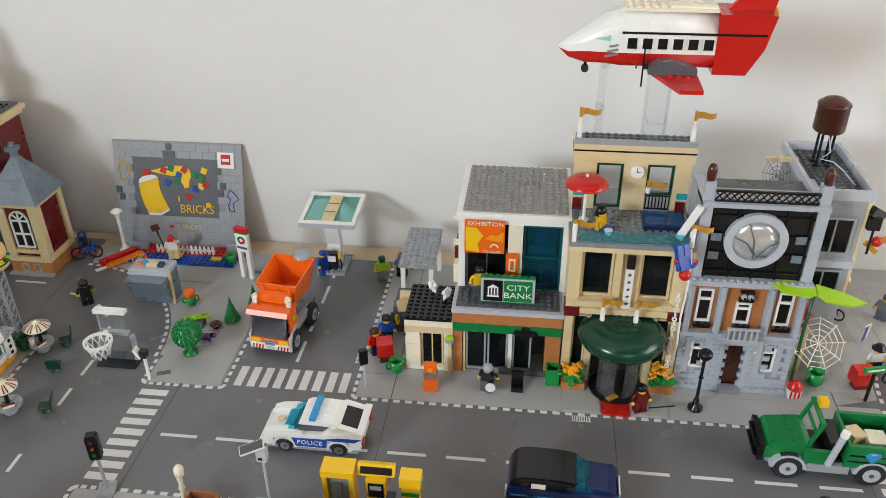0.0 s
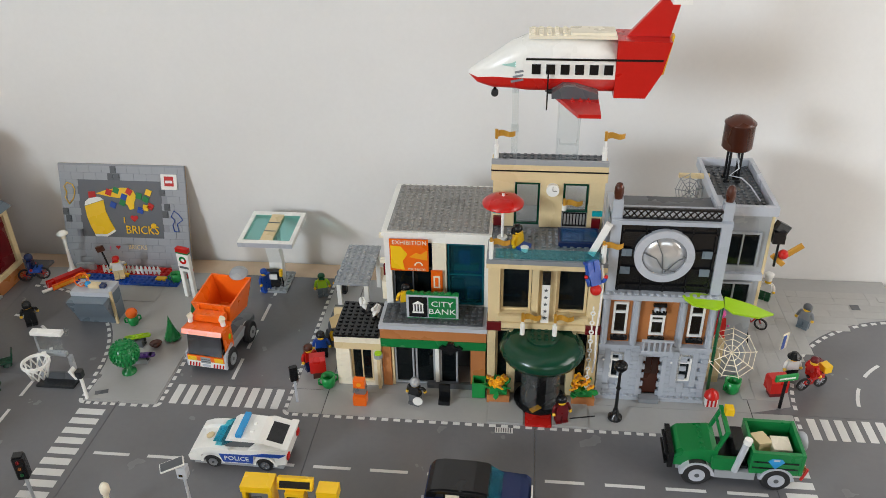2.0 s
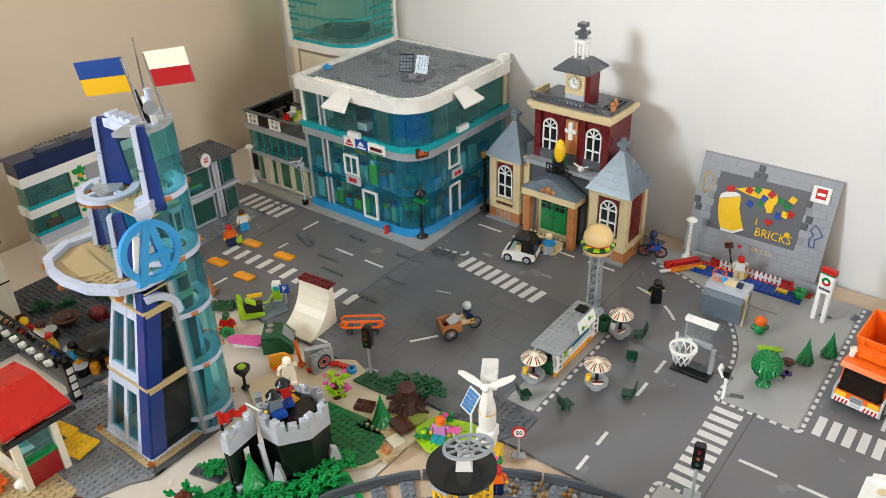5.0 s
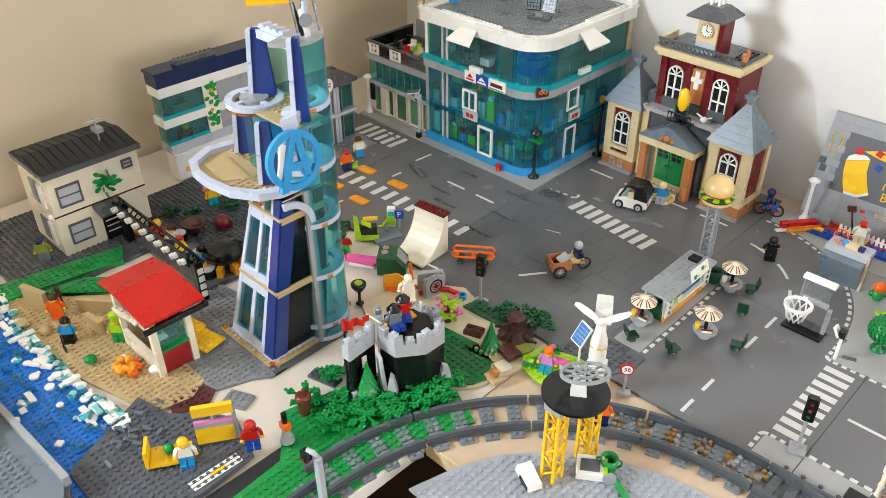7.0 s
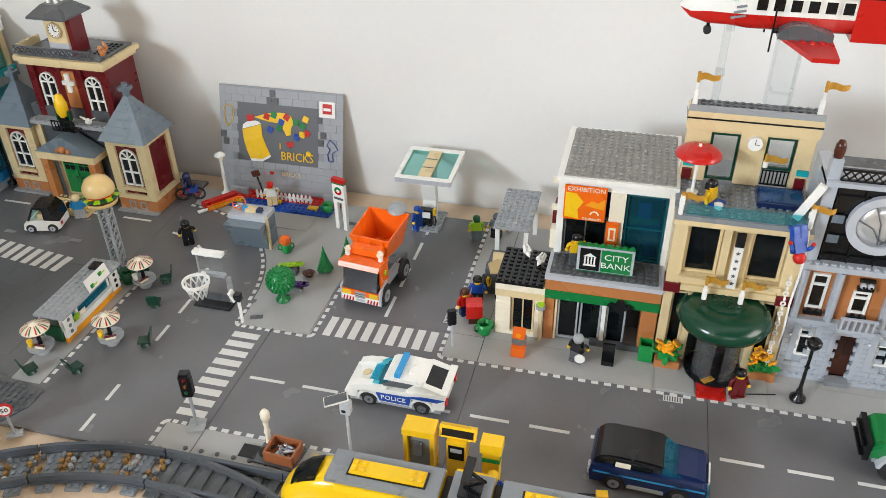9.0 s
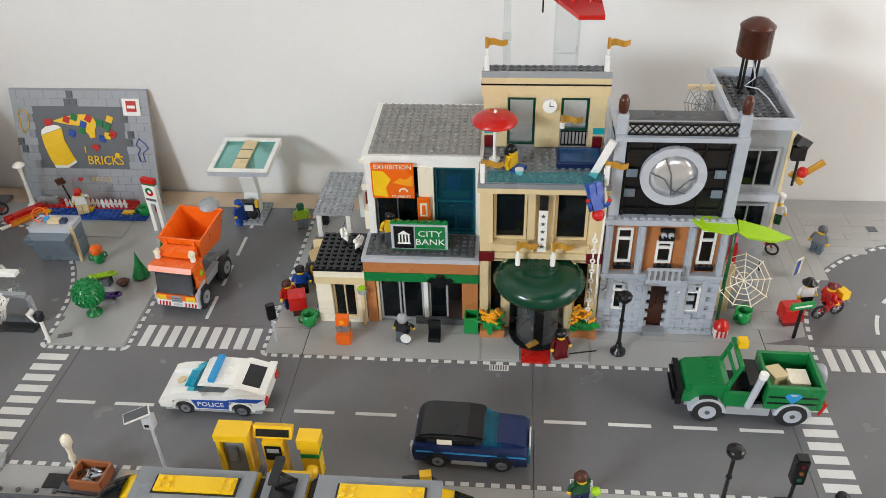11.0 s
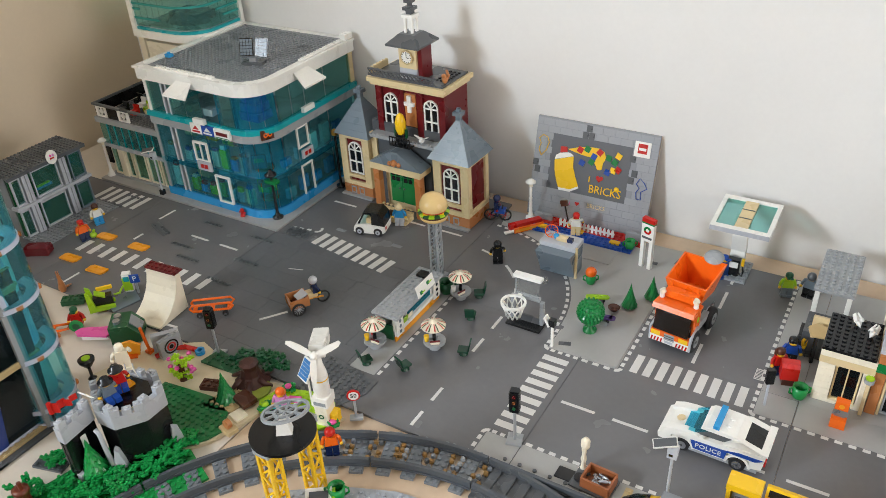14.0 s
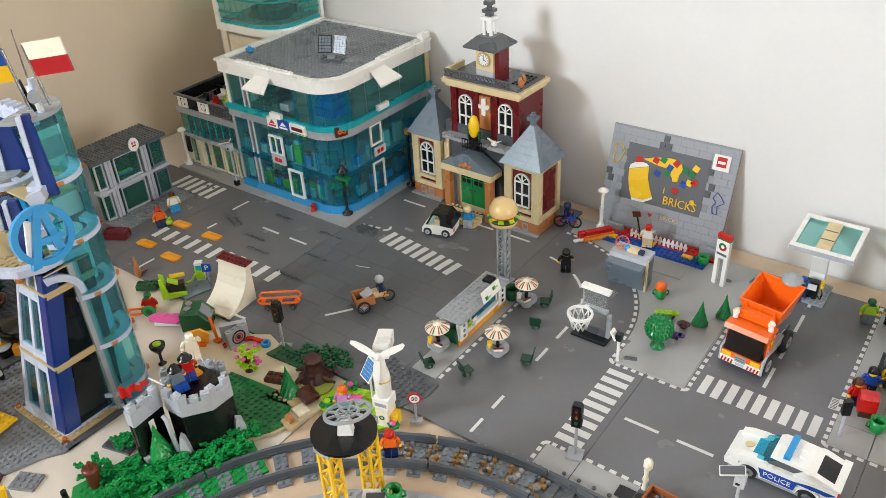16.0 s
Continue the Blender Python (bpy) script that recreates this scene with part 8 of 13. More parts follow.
band(0.0, 0.014, AZURE, 0.002, "plinth", "bright blue plinth")
band(0.066, 0.074, G_AQUA, 0.001, "clear_course", "clear aqua course")
band(0.138, 0.152, LGREY, 0.003, "fascia", "light grey fascia")
band(0.1522, 0.161, TEAL, 0.005, "teal_course", "teal course")
band(0.218, 0.237, WHITE, 0.006, "parapet", "white rounded parapet")
band(0.2372, 0.2405, WHITE, 0.009, "parapet_cap", "white parapet rim")
for z, m in ((0.0, LGREY), (0.0705, PGREY), (0.1415, PGREY)):
    a = rounded(X0 + 0.006, Y0 + 0.006, X1 - 0.006, Y1 - 0.006, RC - 0.006)
    part("floor_slab", Geo().slab(a, z + 0.0002, z + 0.003, m), bs)
part("back_wall", Geo().box((X0 + 0.006, Y1 - 0.0058, 0.0032), (X1 - 0.006, Y1, 0.2175), WHITE), bs)
part("west_wall", Geo().box((X0, Y0 + 0.006, 0.0142), (X0 + 0.0048, Y1 - 0.006, 0.2178), PGREY), bs)
part("lift_core", Geo().box((-0.72, 0.34, 0.0032), (-0.66, 0.40, 0.2175), PGREY), bs)
FX = [(-0.8255, -0.790), (-0.778, -0.742), (-0.739, -0.704), (-0.701, -0.667), (-0.664, -0.632)]
for lvl, (z0, z1) in enumerate(((0.0142, 0.066), (0.074, 0.138), (0.161, 0.218))):
    for k, (x0, x1) in enumerate(FX):
        if lvl == 2 and k == 3:
            continue
        part("window_pane", Geo().box((x0, Y0 + 0.0005, z0 + 0.0002), (x1, Y0 + 0.002, z1 - 0.0002), G_BLUE if lvl < 2 else G_TEAL, 0), bs, "clear aqua window pane")
    for k, (y0, y1) in enumerate(((0.222, 0.252), (0.256, 0.286), (0.290, 0.340), (0.344, 0.420))):
        part("window_pane", Geo().box((X1 - 0.002, y0, z0 + 0.0002), (X1 - 0.0005, y1, z1 - 0.0002), G_BLUE if lvl < 2 else G_TEAL, 0), bs, "clear aqua window pane")
    c = (X1 - RC, Y0 + RC)
    for k in range(3):
        part("curved_pane", Geo().ring((c[0], c[1], z0 + 0.0002), RC - 0.0022, RC - 0.0008, z1 - z0 - 0.0004, G_AQUA, 5, "z", -90 + 30 * k + 1, -60 + 30 * k - 1), bs, "curved aqua pane")
    for xx in (-0.7895, -0.7785, -0.666, -0.632):
        part("mullion", Geo().box((xx - 0.001, Y0, z0), (xx + 0.0035, Y0 + 0.006, z1), PGREY if xx < -0.7 else G_AQUA), bs)
part("corner_pier", Geo().box((X0 - 0.001, Y0 - 0.001, 0.0142), (X0 + 0.0055, Y0 + 0.0058, 0.1378), LGREY), bs)
part("corner_pier", Geo().box((X0 - 0.001, Y0 - 0.001, 0.1612), (X0 + 0.0055, Y0 + 0.0058, 0.2178), WHITE), bs)
part("corner_pier", Geo().box((X1 - 0.0055, 0.414, 0.1612), (X1 + 0.001, Y1, 0.2178), TAN), bs)
frame_window(bs, -0.701, 0.0142, -0.669, 0.066, Y0 - 0.0045, WHITE, G_BLUE, (0, 0), 0.003, 0.0045, "shop_door", "white framed shop door")
frame_window(bs, -0.738, 0.086, -0.706, 0.122, Y0 - 0.004, WHITE, G_TEAL, (1, 0), 0.003, 0.004)
part("sign_plate", Geo().box((-0.732, Y0 - 0.008, 0.072), (-0.700, Y0 - 0.0042, 0.088), PGREY), bs)
part("sign_mark", Geo().box((-0.724, Y0 - 0.0086, 0.0765), (-0.7165, Y0 - 0.0081, 0.084), RED, 0).box((-0.715, Y0 - 0.0086, 0.0765), (-0.7075, Y0 - 0.0081, 0.084), RED, 0), bs)
for y0, z0, z1 in ((0.252, 0.0142, 0.066),):
    part("side_door", Geo().box((X1 - 0.0005, y0, z0), (X1 + 0.003, y0 + 0.0028, z1), WHITE).box((X1 - 0.0005, y0 + 0.026, z0), (X1 + 0.003, y0 + 0.029, z1), WHITE).box((X1 - 0.0005, y0, z1), (X1 + 0.003, y0 + 0.029, z1 + 0.003), WHITE), bs, "white framed side door")
sw = part("side_window", Geo().box((X1 - 0.0004, 0.252, 0.100), (X1 + 0.003, 0.255, 0.138), WHITE).box((X1 - 0.0004, 0.278, 0.100), (X1 + 0.003, 0.281, 0.138), WHITE).box((X1 - 0.0004, 0.255, 0.100), (X1 + 0.003, 0.278, 0.103), WHITE).box((X1 - 0.0004, 0.255, 0.135), (X1 + 0.003, 0.278, 0.138), WHITE), bs, "white side window frame")
part("sign_plate", Geo().box((X1 + 0.0032, 0.255, 0.082), (X1 + 0.007, 0.283, 0.097), PGREY).box((X1 + 0.0071, 0.260, 0.086), (X1 + 0.0075, 0.267, 0.093), RED, 0).box((X1 + 0.0071, 0.269, 0.086), (X1 + 0.0075, 0.276, 0.093), RED, 0), bs)
for x0, x1, m, mm in ((-0.728, -0.703, WHITE, RED), (-0.7025, -0.6755, BLUE, WHITE), (-0.675, -0.640, WHITE, DRED)):
    p_ = part("shop_sign", Geo().box((x0, Y0 - 0.0085, 0.1415), (x1, Y0 - 0.0035, 0.1585), m), bs, "small shop sign with plain marks")
    if mm == DRED:
        part("bar_mark", Geo().box((x0 + 0.005, Y0 - 0.009, 0.147), (x1 - 0.005, Y0 - 0.0086, 0.153), mm, 0).box((x0 + 0.002, Y0 - 0.009, 0.1425), (x1 - 0.002, Y0 - 0.0086, 0.144), GREEN, 0), p_)
    else:
        part("bar_mark", Geo().side([(x0 + 0.006, 0.149), (x1 - 0.006, 0.149), (x0 + 0.0125, 0.156)], Y0 - 0.009, Y0 - 0.0086, mm).box((x0 + 0.004, Y0 - 0.009, 0.144), (x1 - 0.004, Y0 - 0.0086, 0.147), mm, 0), p_)
ds = part("dark_sign", Geo().at(pose(X1 - 0.006, Y0 + 0.022, 0.143, 0, 0, 65)).box((-0.011, -0.003, 0), (0.011, 0, 0.017), BROWN), bs, "dark brown sign with an orange sign mark")
part("bar_mark", Geo().at(pose(X1 - 0.006, Y0 + 0.022, 0.143, 0, 0, 65)).ring((-0.003, -0.0036, 0.0085), 0.002, 0.004, 0.0004, ORANGE, 14, "y").ring((0.004, -0.0036, 0.0085), 0.002, 0.004, 0.0004, ORANGE, 14, "y"), ds)
pp = part("sale_poster", Geo().at(pose(X1 - 0.024, Y0 + 0.012, 0.090, 0, 0, 35)).box((-0.012, 0.0, 0), (0.012, 0.0016, 0.026), BROWN).box((-0.0105, -0.0005, 0.0015), (0.0105, -0.0001, 0.0245), DGREY, 0), bs, "dark sale poster in the corner window")
lettering("poster_text", "50%", 0.0095, pp, LIME, pose(X1 - 0.024, Y0 + 0.012, 0.090, 0, 0, 35) @ Matrix.Translation((0, -0.001, 0.015)) @ FRONT, 0.0002, 1.0)
for k in range(3):
    part("orange_shelf", Geo().lathe([(0.001, 0.004), (0.0165, 0.004), (0.0165, 0)], (X1 - RC + 0.004, Y0 + RC - 0.006, 0.018 + 0.027 * k), ORANGE, 18), bs, "orange round shelf")
for sx, sz, m in ((-0.81, 0.10, TAN), (-0.76, 0.10, AMBER), (-0.72, 0.098, LIME), (-0.80, 0.02, TAN), (-0.745, 0.018, PGREY), (-0.70, 0.10, DGREY), (-0.655, 0.02, LIME)):
    part("shelf_stock", Geo().box((sx, 0.215, sz), (sx + 0.026, 0.235, sz + 0.026), m).box((sx + 0.003, 0.218, sz + 0.0262), (sx + 0.02, 0.232, sz + 0.033), BROWN), bs)
rs = random.Random(23)
for lvl, z0 in enumerate((0.0145, 0.0740)):
    for k in range(9):
        sx = -0.822 + 0.0215 * k
        h = rs.uniform(0.014, 0.040)
        part("shop_shelf", Geo().box((sx, Y0 + 0.010, z0), (sx + 0.016, Y0 + 0.018, z0 + h), rs.choice((WHITE, PGREY, WHITE, LGREY, AZURE, LIME, TAN))), bs)
        part("shelf_goods", Geo().box((sx + 0.002, Y0 + 0.011, z0 + h + 0.0002), (sx + 0.012, Y0 + 0.017, z0 + h + rs.uniform(0.004, 0.009)), rs.choice((RED, AMBER, LIME, WHITE, BLUE, NOUGAT))), bs)
    for k in range(5):
        sy = 0.225 + 0.036 * k
        h = rs.uniform(0.012, 0.036)
        part("shop_shelf", Geo().box((X1 - 0.020, sy, z0), (X1 - 0.012, sy + 0.020, z0 + h), rs.choice((WHITE, PGREY, LGREY, AZURE))), bs)
for k, zz in enumerate((0.165, 0.165, 0.165)):
    part("cafe_table", Geo().box((-0.805 + 0.045 * k, Y0 + 0.014, zz), (-0.785 + 0.045 * k, Y0 + 0.030, zz + 0.012), (WHITE, DGREY, PGREY)[k]), bs)
g = Geo()
for k in range(3):
    g.box((-0.6465 + 0.002 * k, 0.198 + 0.002 * k, 0.1642 + 0.0145 * k), (-0.606 - 0.002 * k, 0.232 - 0.002 * k, 0.1785 + 0.0145 * k), BLUE)
part("blue_sculpture", g.studs(-0.640, 0.202, 4, 3, 0.2075, BLUE), bs, "stacked blue bricks")
for ax in (-0.74,):
    part("awning", Geo().put([(ax, Y0 - 0.0065, 0.228), (ax + 0.036, Y0 - 0.0065, 0.228), (ax + 0.046, Y0 - 0.034, 0.214), (ax - 0.006, Y0 - 0.034, 0.214), (ax, Y0 - 0.0065, 0.229), (ax + 0.036, Y0 - 0.0065, 0.229), (ax + 0.046, Y0 - 0.034, 0.211), (ax - 0.006, Y0 - 0.034, 0.211)],
         [(0, 3, 2, 1), (4, 5, 6, 7), (3, 7, 6, 2), (0, 4, 7, 3), (1, 2, 6, 5)], WHITE), bs, "white awning")
part("awning", Geo().put([(X1 + 0.0065, 0.262, 0.232), (X1 + 0.0065, 0.298, 0.232), (X1 + 0.034, 0.308, 0.214), (X1 + 0.034, 0.254, 0.214), (X1 + 0.0065, 0.262, 0.229), (X1 + 0.0065, 0.298, 0.229), (X1 + 0.034, 0.308, 0.211), (X1 + 0.034, 0.254, 0.211)],
     [(0, 3, 2, 1), (4, 5, 6, 7), (3, 7, 6, 2), (0, 4, 7, 3), (1, 2, 6, 5)], WHITE), bs, "white awning")
part("ledge_block", Geo().box((-0.715, Y0 - 0.012, 0.161), (-0.690, Y0 - 0.0052, 0.170), WHITE), bs)
part("ledge_block", Geo().box((X1 + 0.0052, 0.268, 0.161), (X1 + 0.012, 0.296, 0.170), WHITE), bs)
a = rounded(X0 + 0.006, Y0 + 0.006, X1 - 0.006, Y1 - 0.006, RC - 0.006)
part("roof", Geo().slab(a, 0.231, 0.2375, MGREY).studs(X0 + 0.010, Y0 + 0.010, 29, 29, 0.2375, MGREY, lambda i, j: math.hypot(max(0, i - 23.5), max(0, 5.5 - j)) > 5.3, 7), bs, "grey studded roof")
part("rim_bricks", Geo().box((-0.79, Y0 - 0.003, 0.2407), (-0.66, Y0 + 0.005, 0.2435), WHITE).studs(-0.788, Y0 - 0.003, 16, 1, 0.2435, WHITE), bs)
part("rim_bricks", Geo().box((X1 - 0.005, 0.29, 0.2407), (X1 + 0.003, 0.40, 0.2435), WHITE).studs(X1 - 0.005, 0.292, 1, 13, 0.2435, WHITE), bs)
part("roof_lug", Geo().box((X1 - 0.006, 0.404, 0.2407), (X1 + 0.006, 0.425, 0.2505), WHITE), bs)
part("blue_lug", Geo().box((-0.815, 0.215, 0.2408), (-0.803, 0.224, 0.246), AZURE).cyl((-0.809, 0.2195, 0.246), 0.003, 0.003, AZURE, 10), bs)
sp = thing("solar_array", "two dark blue solar panels on a grey roof mount", "solar panel", -0.652, 0.256, P + 0.2375, rot=20)
part("mount", Geo().box((-0.018, -0.010, 0), (0.018, 0.010, 0.005), DGREY).box((-0.006, -0.004, 0.005), (0.006, 0.006, 0.012), MGREY), sp)
for s in (-1, 1):
    q = part("panel", Geo().at(pose(s * 0.0125, 0.004, 0.012, -22, 0, s * -8)).box((-0.0115, 0, 0), (0.0115, 0.002, 0.029), BLACK), sp)
    for i in range(4):
        for j in range(5):
            part("cell", Geo().at(pose(s * 0.0125, 0.004, 0.012, -22, 0, s * -8)).box((-0.0102 + i * 0.0052, -0.0005, 0.0015 + j * 0.0053), (-0.0057 + i * 0.0052, -0.0001, 0.0060 + j * 0.0053), SLATE, 0), q)
# taller block behind
tb2 = thing("tower_block", "tall white toy tower with teal glass behind the store", "building", -0.986, 0.300, P)
tb2.matrix_basis = tb2.matrix_basis @ Matrix.Diagonal((1.42, 1, 0.89, 1))
part("podium", Geo().box((-0.002, 0, 0.0), (0.122, 0.126, 0.1715), LGREY), tb2)
part("shaft", Geo().box((0, 0.004, 0.172), (0.010, 0.124, 0.258), CREAM), tb2)
part("shaft", Geo().box((0.012, 0.006, 0.172), (0.108, 0.120, 0.250), CREAM), tb2)


def tower_ring(z0, z1, mat, out, name, label=""):
    a, r = rounded(-0.004 - out, 0.0 - out, 0.112 + out, 0.126, 0.05 + out), None
    return part(name, Geo().slab(a, z0, z1, mat), tb2, label)


tower_ring(0.2582, 0.274, WHITE, 0.0, "white_collar", "white rounded collar")
tower_ring(0.2742, 0.280, TEAL, -0.003, "teal_rim")
tower_ring(0.2802, 0.2825, LGREY, -0.006, "tower_floor")
# glass shell: flat panes on two sides and a quarter round between them
for k in range(5):
    x0 = 0.0042 + 0.0116 * k
    part("glass_wall", Geo().box((x0, 0.0040, 0.2828), (x0 + 0.0114, 0.0052, 0.46), G_TEAL, 0), tb2, "clear teal glass wall")
for k in range(3):
    y0 = 0.0502 + 0.0226 * k
    part("glass_wall", Geo().box((0.1068, y0, 0.2828), (0.1080, y0 + 0.0224, 0.46), G_TEAL, 0), tb2, "clear teal glass wall")
part("glass_corner", Geo().ring((0.062, 0.050, 0.2828), 0.0448, 0.046, 0.1772, G_TEAL, 48, "z", 270, 360), tb2, "clear teal curved glass")
part("corner_pier", Geo().box((-0.004, 0.0, 0.2745), (0.004, 0.008, 0.46), WHITE), tb2)
part("corner_pier", Geo().box((0.104, 0.118, 0.2745), (0.112, 0.126, 0.46), WHITE), tb2)
for z, e in ((0.297, 0.050), (0.316, 0.018), (0.327, 0.0618), (0.341, 0.016), (0.354, 0.056), (0.366, 0.022), (0.380, 0.060), (0.395, 0.030), (0.412, 0.052)):
    part("teal_rail", Geo().box((0.0045, 0.0016, z), (e, 0.0036, z + 0.0042), G_BAND), tb2)
for z, e in ((0.297, 0.078), (0.312, 0.064), (0.327, 0.0502), (0.343, 0.060), (0.358, 0.070), (0.372, 0.056), (0.388, 0.082), (0.405, 0.062)):
    part("teal_rail", Geo().box((0.1084, e, z), (0.1104, 0.1175, z + 0.0042), G_BAND), tb2)
part("teal_rail", Geo().ring((0.062, 0.050, 0.327), 0.0464, 0.0484, 0.0042, G_BAND, 48, "z", 270, 360), tb2)
part("grey_mound", Geo().lathe([(0.034, 0), (0.026, 0.010), (0.012, 0.020), (0.001, 0.023)], (0.056, 0.062, 0.2826), DGREY, 14), tb2)
part("top_slab", Geo().box((-0.004, 0, 0.4602), (0.112, 0.126, 0.468), WHITE), tb2)
part("machine_room", Geo().box((0.03, 0.05, 0.2827), (0.08, 0.10, 0.30), DGREY), tb2)
# lower wing with terrace
lwg = thing("store_wing", "low toy shop wing with teal glass and a roof terrace", "building", -0.988, 0.172, P)
part("body", Geo().box((0.004, 0.024, 0), (0.157, 0.124, 0.110), PGREY), lwg)
part("front_frame", Geo().box((0, 0.0, 0), (0.158, 0.024, 0.004), LGREY), lwg)
for x0, x1 in ((0.006, 0.030), (0.046, 0.064), (0.068, 0.100), (0.104, 0.136), (0.140, 0.156)):
    frame_window(lwg, x0, 0.0045, x1, 0.060, 0.004, CREAM, G_TEAL, (0, 0), 0.003)
part("dark_hall", Geo().box((0.006, 0.014, 0.0045), (0.154, 0.0235, 0.058), TAN), lwg)
part("pier", Geo().box((0.030, 0.001, 0.0045), (0.0455, 0.012, 0.060), CREAM), lwg)
part("beam", Geo().box((-0.001, -0.001, 0.0602), (0.158, 0.0235, 0.067), PGREY), lwg)
part("dark_panel", Geo().box((0.006, -0.004, 0.030), (0.018, -0.0012, 0.062), BLACK), lwg, "black hanging panel")
for k in range(8):
    part("teal_pane", Geo().box((0.001 + k * 0.0196, 0.002, 0.0672), (0.0186 + k * 0.0196, 0.0035, 0.1095), G_TEAL, 0), lwg, "clear teal pane")
    part("mullion", Geo().box((0.0188 + k * 0.0196, 0.001, 0.0672), (0.0203 + k * 0.0196, 0.005, 0.1095), TEAL), lwg)
part("green_hall", Geo().box((0.002, 0.016, 0.0672), (0.156, 0.0235, 0.109), SLATE), lwg)
part("cornice", Geo().box((-0.003, -0.003, 0.1102), (0.159, 0.124, 0.120), LGREY), lwg)
part("terrace_floor", Geo().plate(0.002, 0.002, 19, 15, 0.1202, DGREY, 0.001), lwg, "dark studded terrace floor")
for x0 in (0.004, 0.062):
    pn = part("lattice_panel", Geo().box((x0, 0.0, 0.1215), (x0 + 0.028, 0.003, 0.1245), WHITE).box((x0, 0, 0.139), (x0 + 0.028, 0.003, 0.142), WHITE).box((x0, 0, 0.1245), (x0 + 0.006, 0.003, 0.139), WHITE).box((x0 + 0.022, 0, 0.1245), (x0 + 0.028, 0.003, 0.139), WHITE), lwg, "white lattice rail panel")
    part("diamond", Geo().side([(x0 + 0.014, 0.1255), (x0 + 0.020, 0.132), (x0 + 0.014, 0.1385), (x0 + 0.008, 0.132)], 0.0005, 0.0025, WHITE), pn)
part("dark_rail", Geo().box((0.034, 0, 0.1215), (0.060, 0.003, 0.142), BLACK), lwg)
part("rail_top", Geo().box((-0.003, -0.001, 0.1422), (0.155, 0.004, 0.146), DGREY).box((-0.003, 0.004, 0.1422), (0.001, 0.12, 0.146), DGREY), lwg)
part("side_rail", Geo().box((-0.003, 0.004, 0.1215), (0.0, 0.12, 0.142), BLACK), lwg)
for k, (m, dx, dy) in enumerate(((BLACK, 0.03, 0.03), (RED, 0.06, 0.028), (LIME, 0.07, 0.05), (WHITE, 0.045, 0.06), (BLACK, 0.022, 0.07), (TAN, 0.085, 0.04))):
    part("terrace_seat", Geo().box((dx, dy, 0.1215), (dx + 0.014, dy + 0.012, 0.130), m).box((dx, dy + 0.010, 0.130), (dx + 0.014, dy + 0.013, 0.139), m), lwg)

# ---- lamps on the store footpath ----
bl = thing("black_lamp", "black street lamp with a green collar at the store corner", "street lamp", -0.590, 0.186, P)
part("pole", Geo().lathe([(0.0095, 0), (0.0095, 0.003), (0.004, 0.006), (0.0024, 0.012), (0.0022, 0.080)], (0, 0, 0), BLACK, 12), bl)
part("collar", Geo().box((-0.0125, -0.006, 0.066), (0.0125, 0.006, 0.0715), GREEN), bl, "green collar")
part("hood", Geo().lathe([(0.010, 0.080), (0.010, 0.0825), (0.004, 0.087), (0.002, 0.091)], (0, 0, 0), BLACK, 14), bl)
hy = thing("fire_hydrant", "small red toy fire hydrant on the store footpath", "hydrant", -0.648, 0.162, P)
part("body", Geo().lathe([(0.0045, 0), (0.0045, 0.0018), (0.0032, 0.003), (0.0032, 0.010), (0.0042, 0.0105), (0.0025, 0.0145), (0.0001, 0.015)], (0, 0, 0), RED, 14), hy)
part("cap", Geo().cyl((-0.006, 0, 0.0075), 0.002, 0.012, RED, 10, "x"), hy)
bc2 = thing("black_lamp", "black lamp post with a gold lantern beside the store", "street lamp", -0.560, 0.325, P)
part("pole", Geo().lathe([(0.0085, 0), (0.0085, 0.003), (0.003, 0.006), (0.0022, 0.012), (0.0022, 0.10)], (0, 0, 0), BLACK, 12), bc2)
part("lantern", Geo().box((-0.004, -0.004, 0.10), (0.004, 0.004, 0.110), GOLD), bc2)
sl2 = thing("solar_lamp", "grey street lamp with a small solar panel", "street lamp", -0.838, 0.158, P, group="solar lamps")


def solar_lamp(t):
    part("pole", Geo().cyl((0, 0, 0), 0.0016, 0.076, PGREY, 8), t)
    part("foot", Geo().box((-0.004, -0.004, 0), (0.004, 0.004, 0.009), BLACK), t)
    part("box", Geo().box((-0.005, -0.004, 0.070), (0.005, 0.004, 0.084), PGREY).box((-0.003, -0.0045, 0.073), (0.001, -0.0041, 0.076), BLACK, 0), t)
    part("panel", Geo().at(pose(-0.008, -0.002, 0.086, 18, -14, 20)).box((-0.012, -0.005, 0), (0.012, 0.005, 0.002), WHITE).box((-0.011, -0.0042, 0.002), (0.011, 0.0042, 0.0028), DGREY, 0), t, "dark solar panel")


solar_lamp(sl2)
sl3 = thing("solar_lamp", "grey street lamp with a small solar panel", "street lamp", 0.166, -0.090, 0.0004, group="solar lamps")
solar_lamp(sl3)

# ---- buildings along the left wall ----
ps = thing("pet_shop", "small two-storey toy shop with pale frames and teal glass", "building", -0.925, -0.058, 0.0006, rot=90)
ps.matrix_basis = ps.matrix_basis @ Matrix.Diagonal((0.85, 1, 1.06, 1))
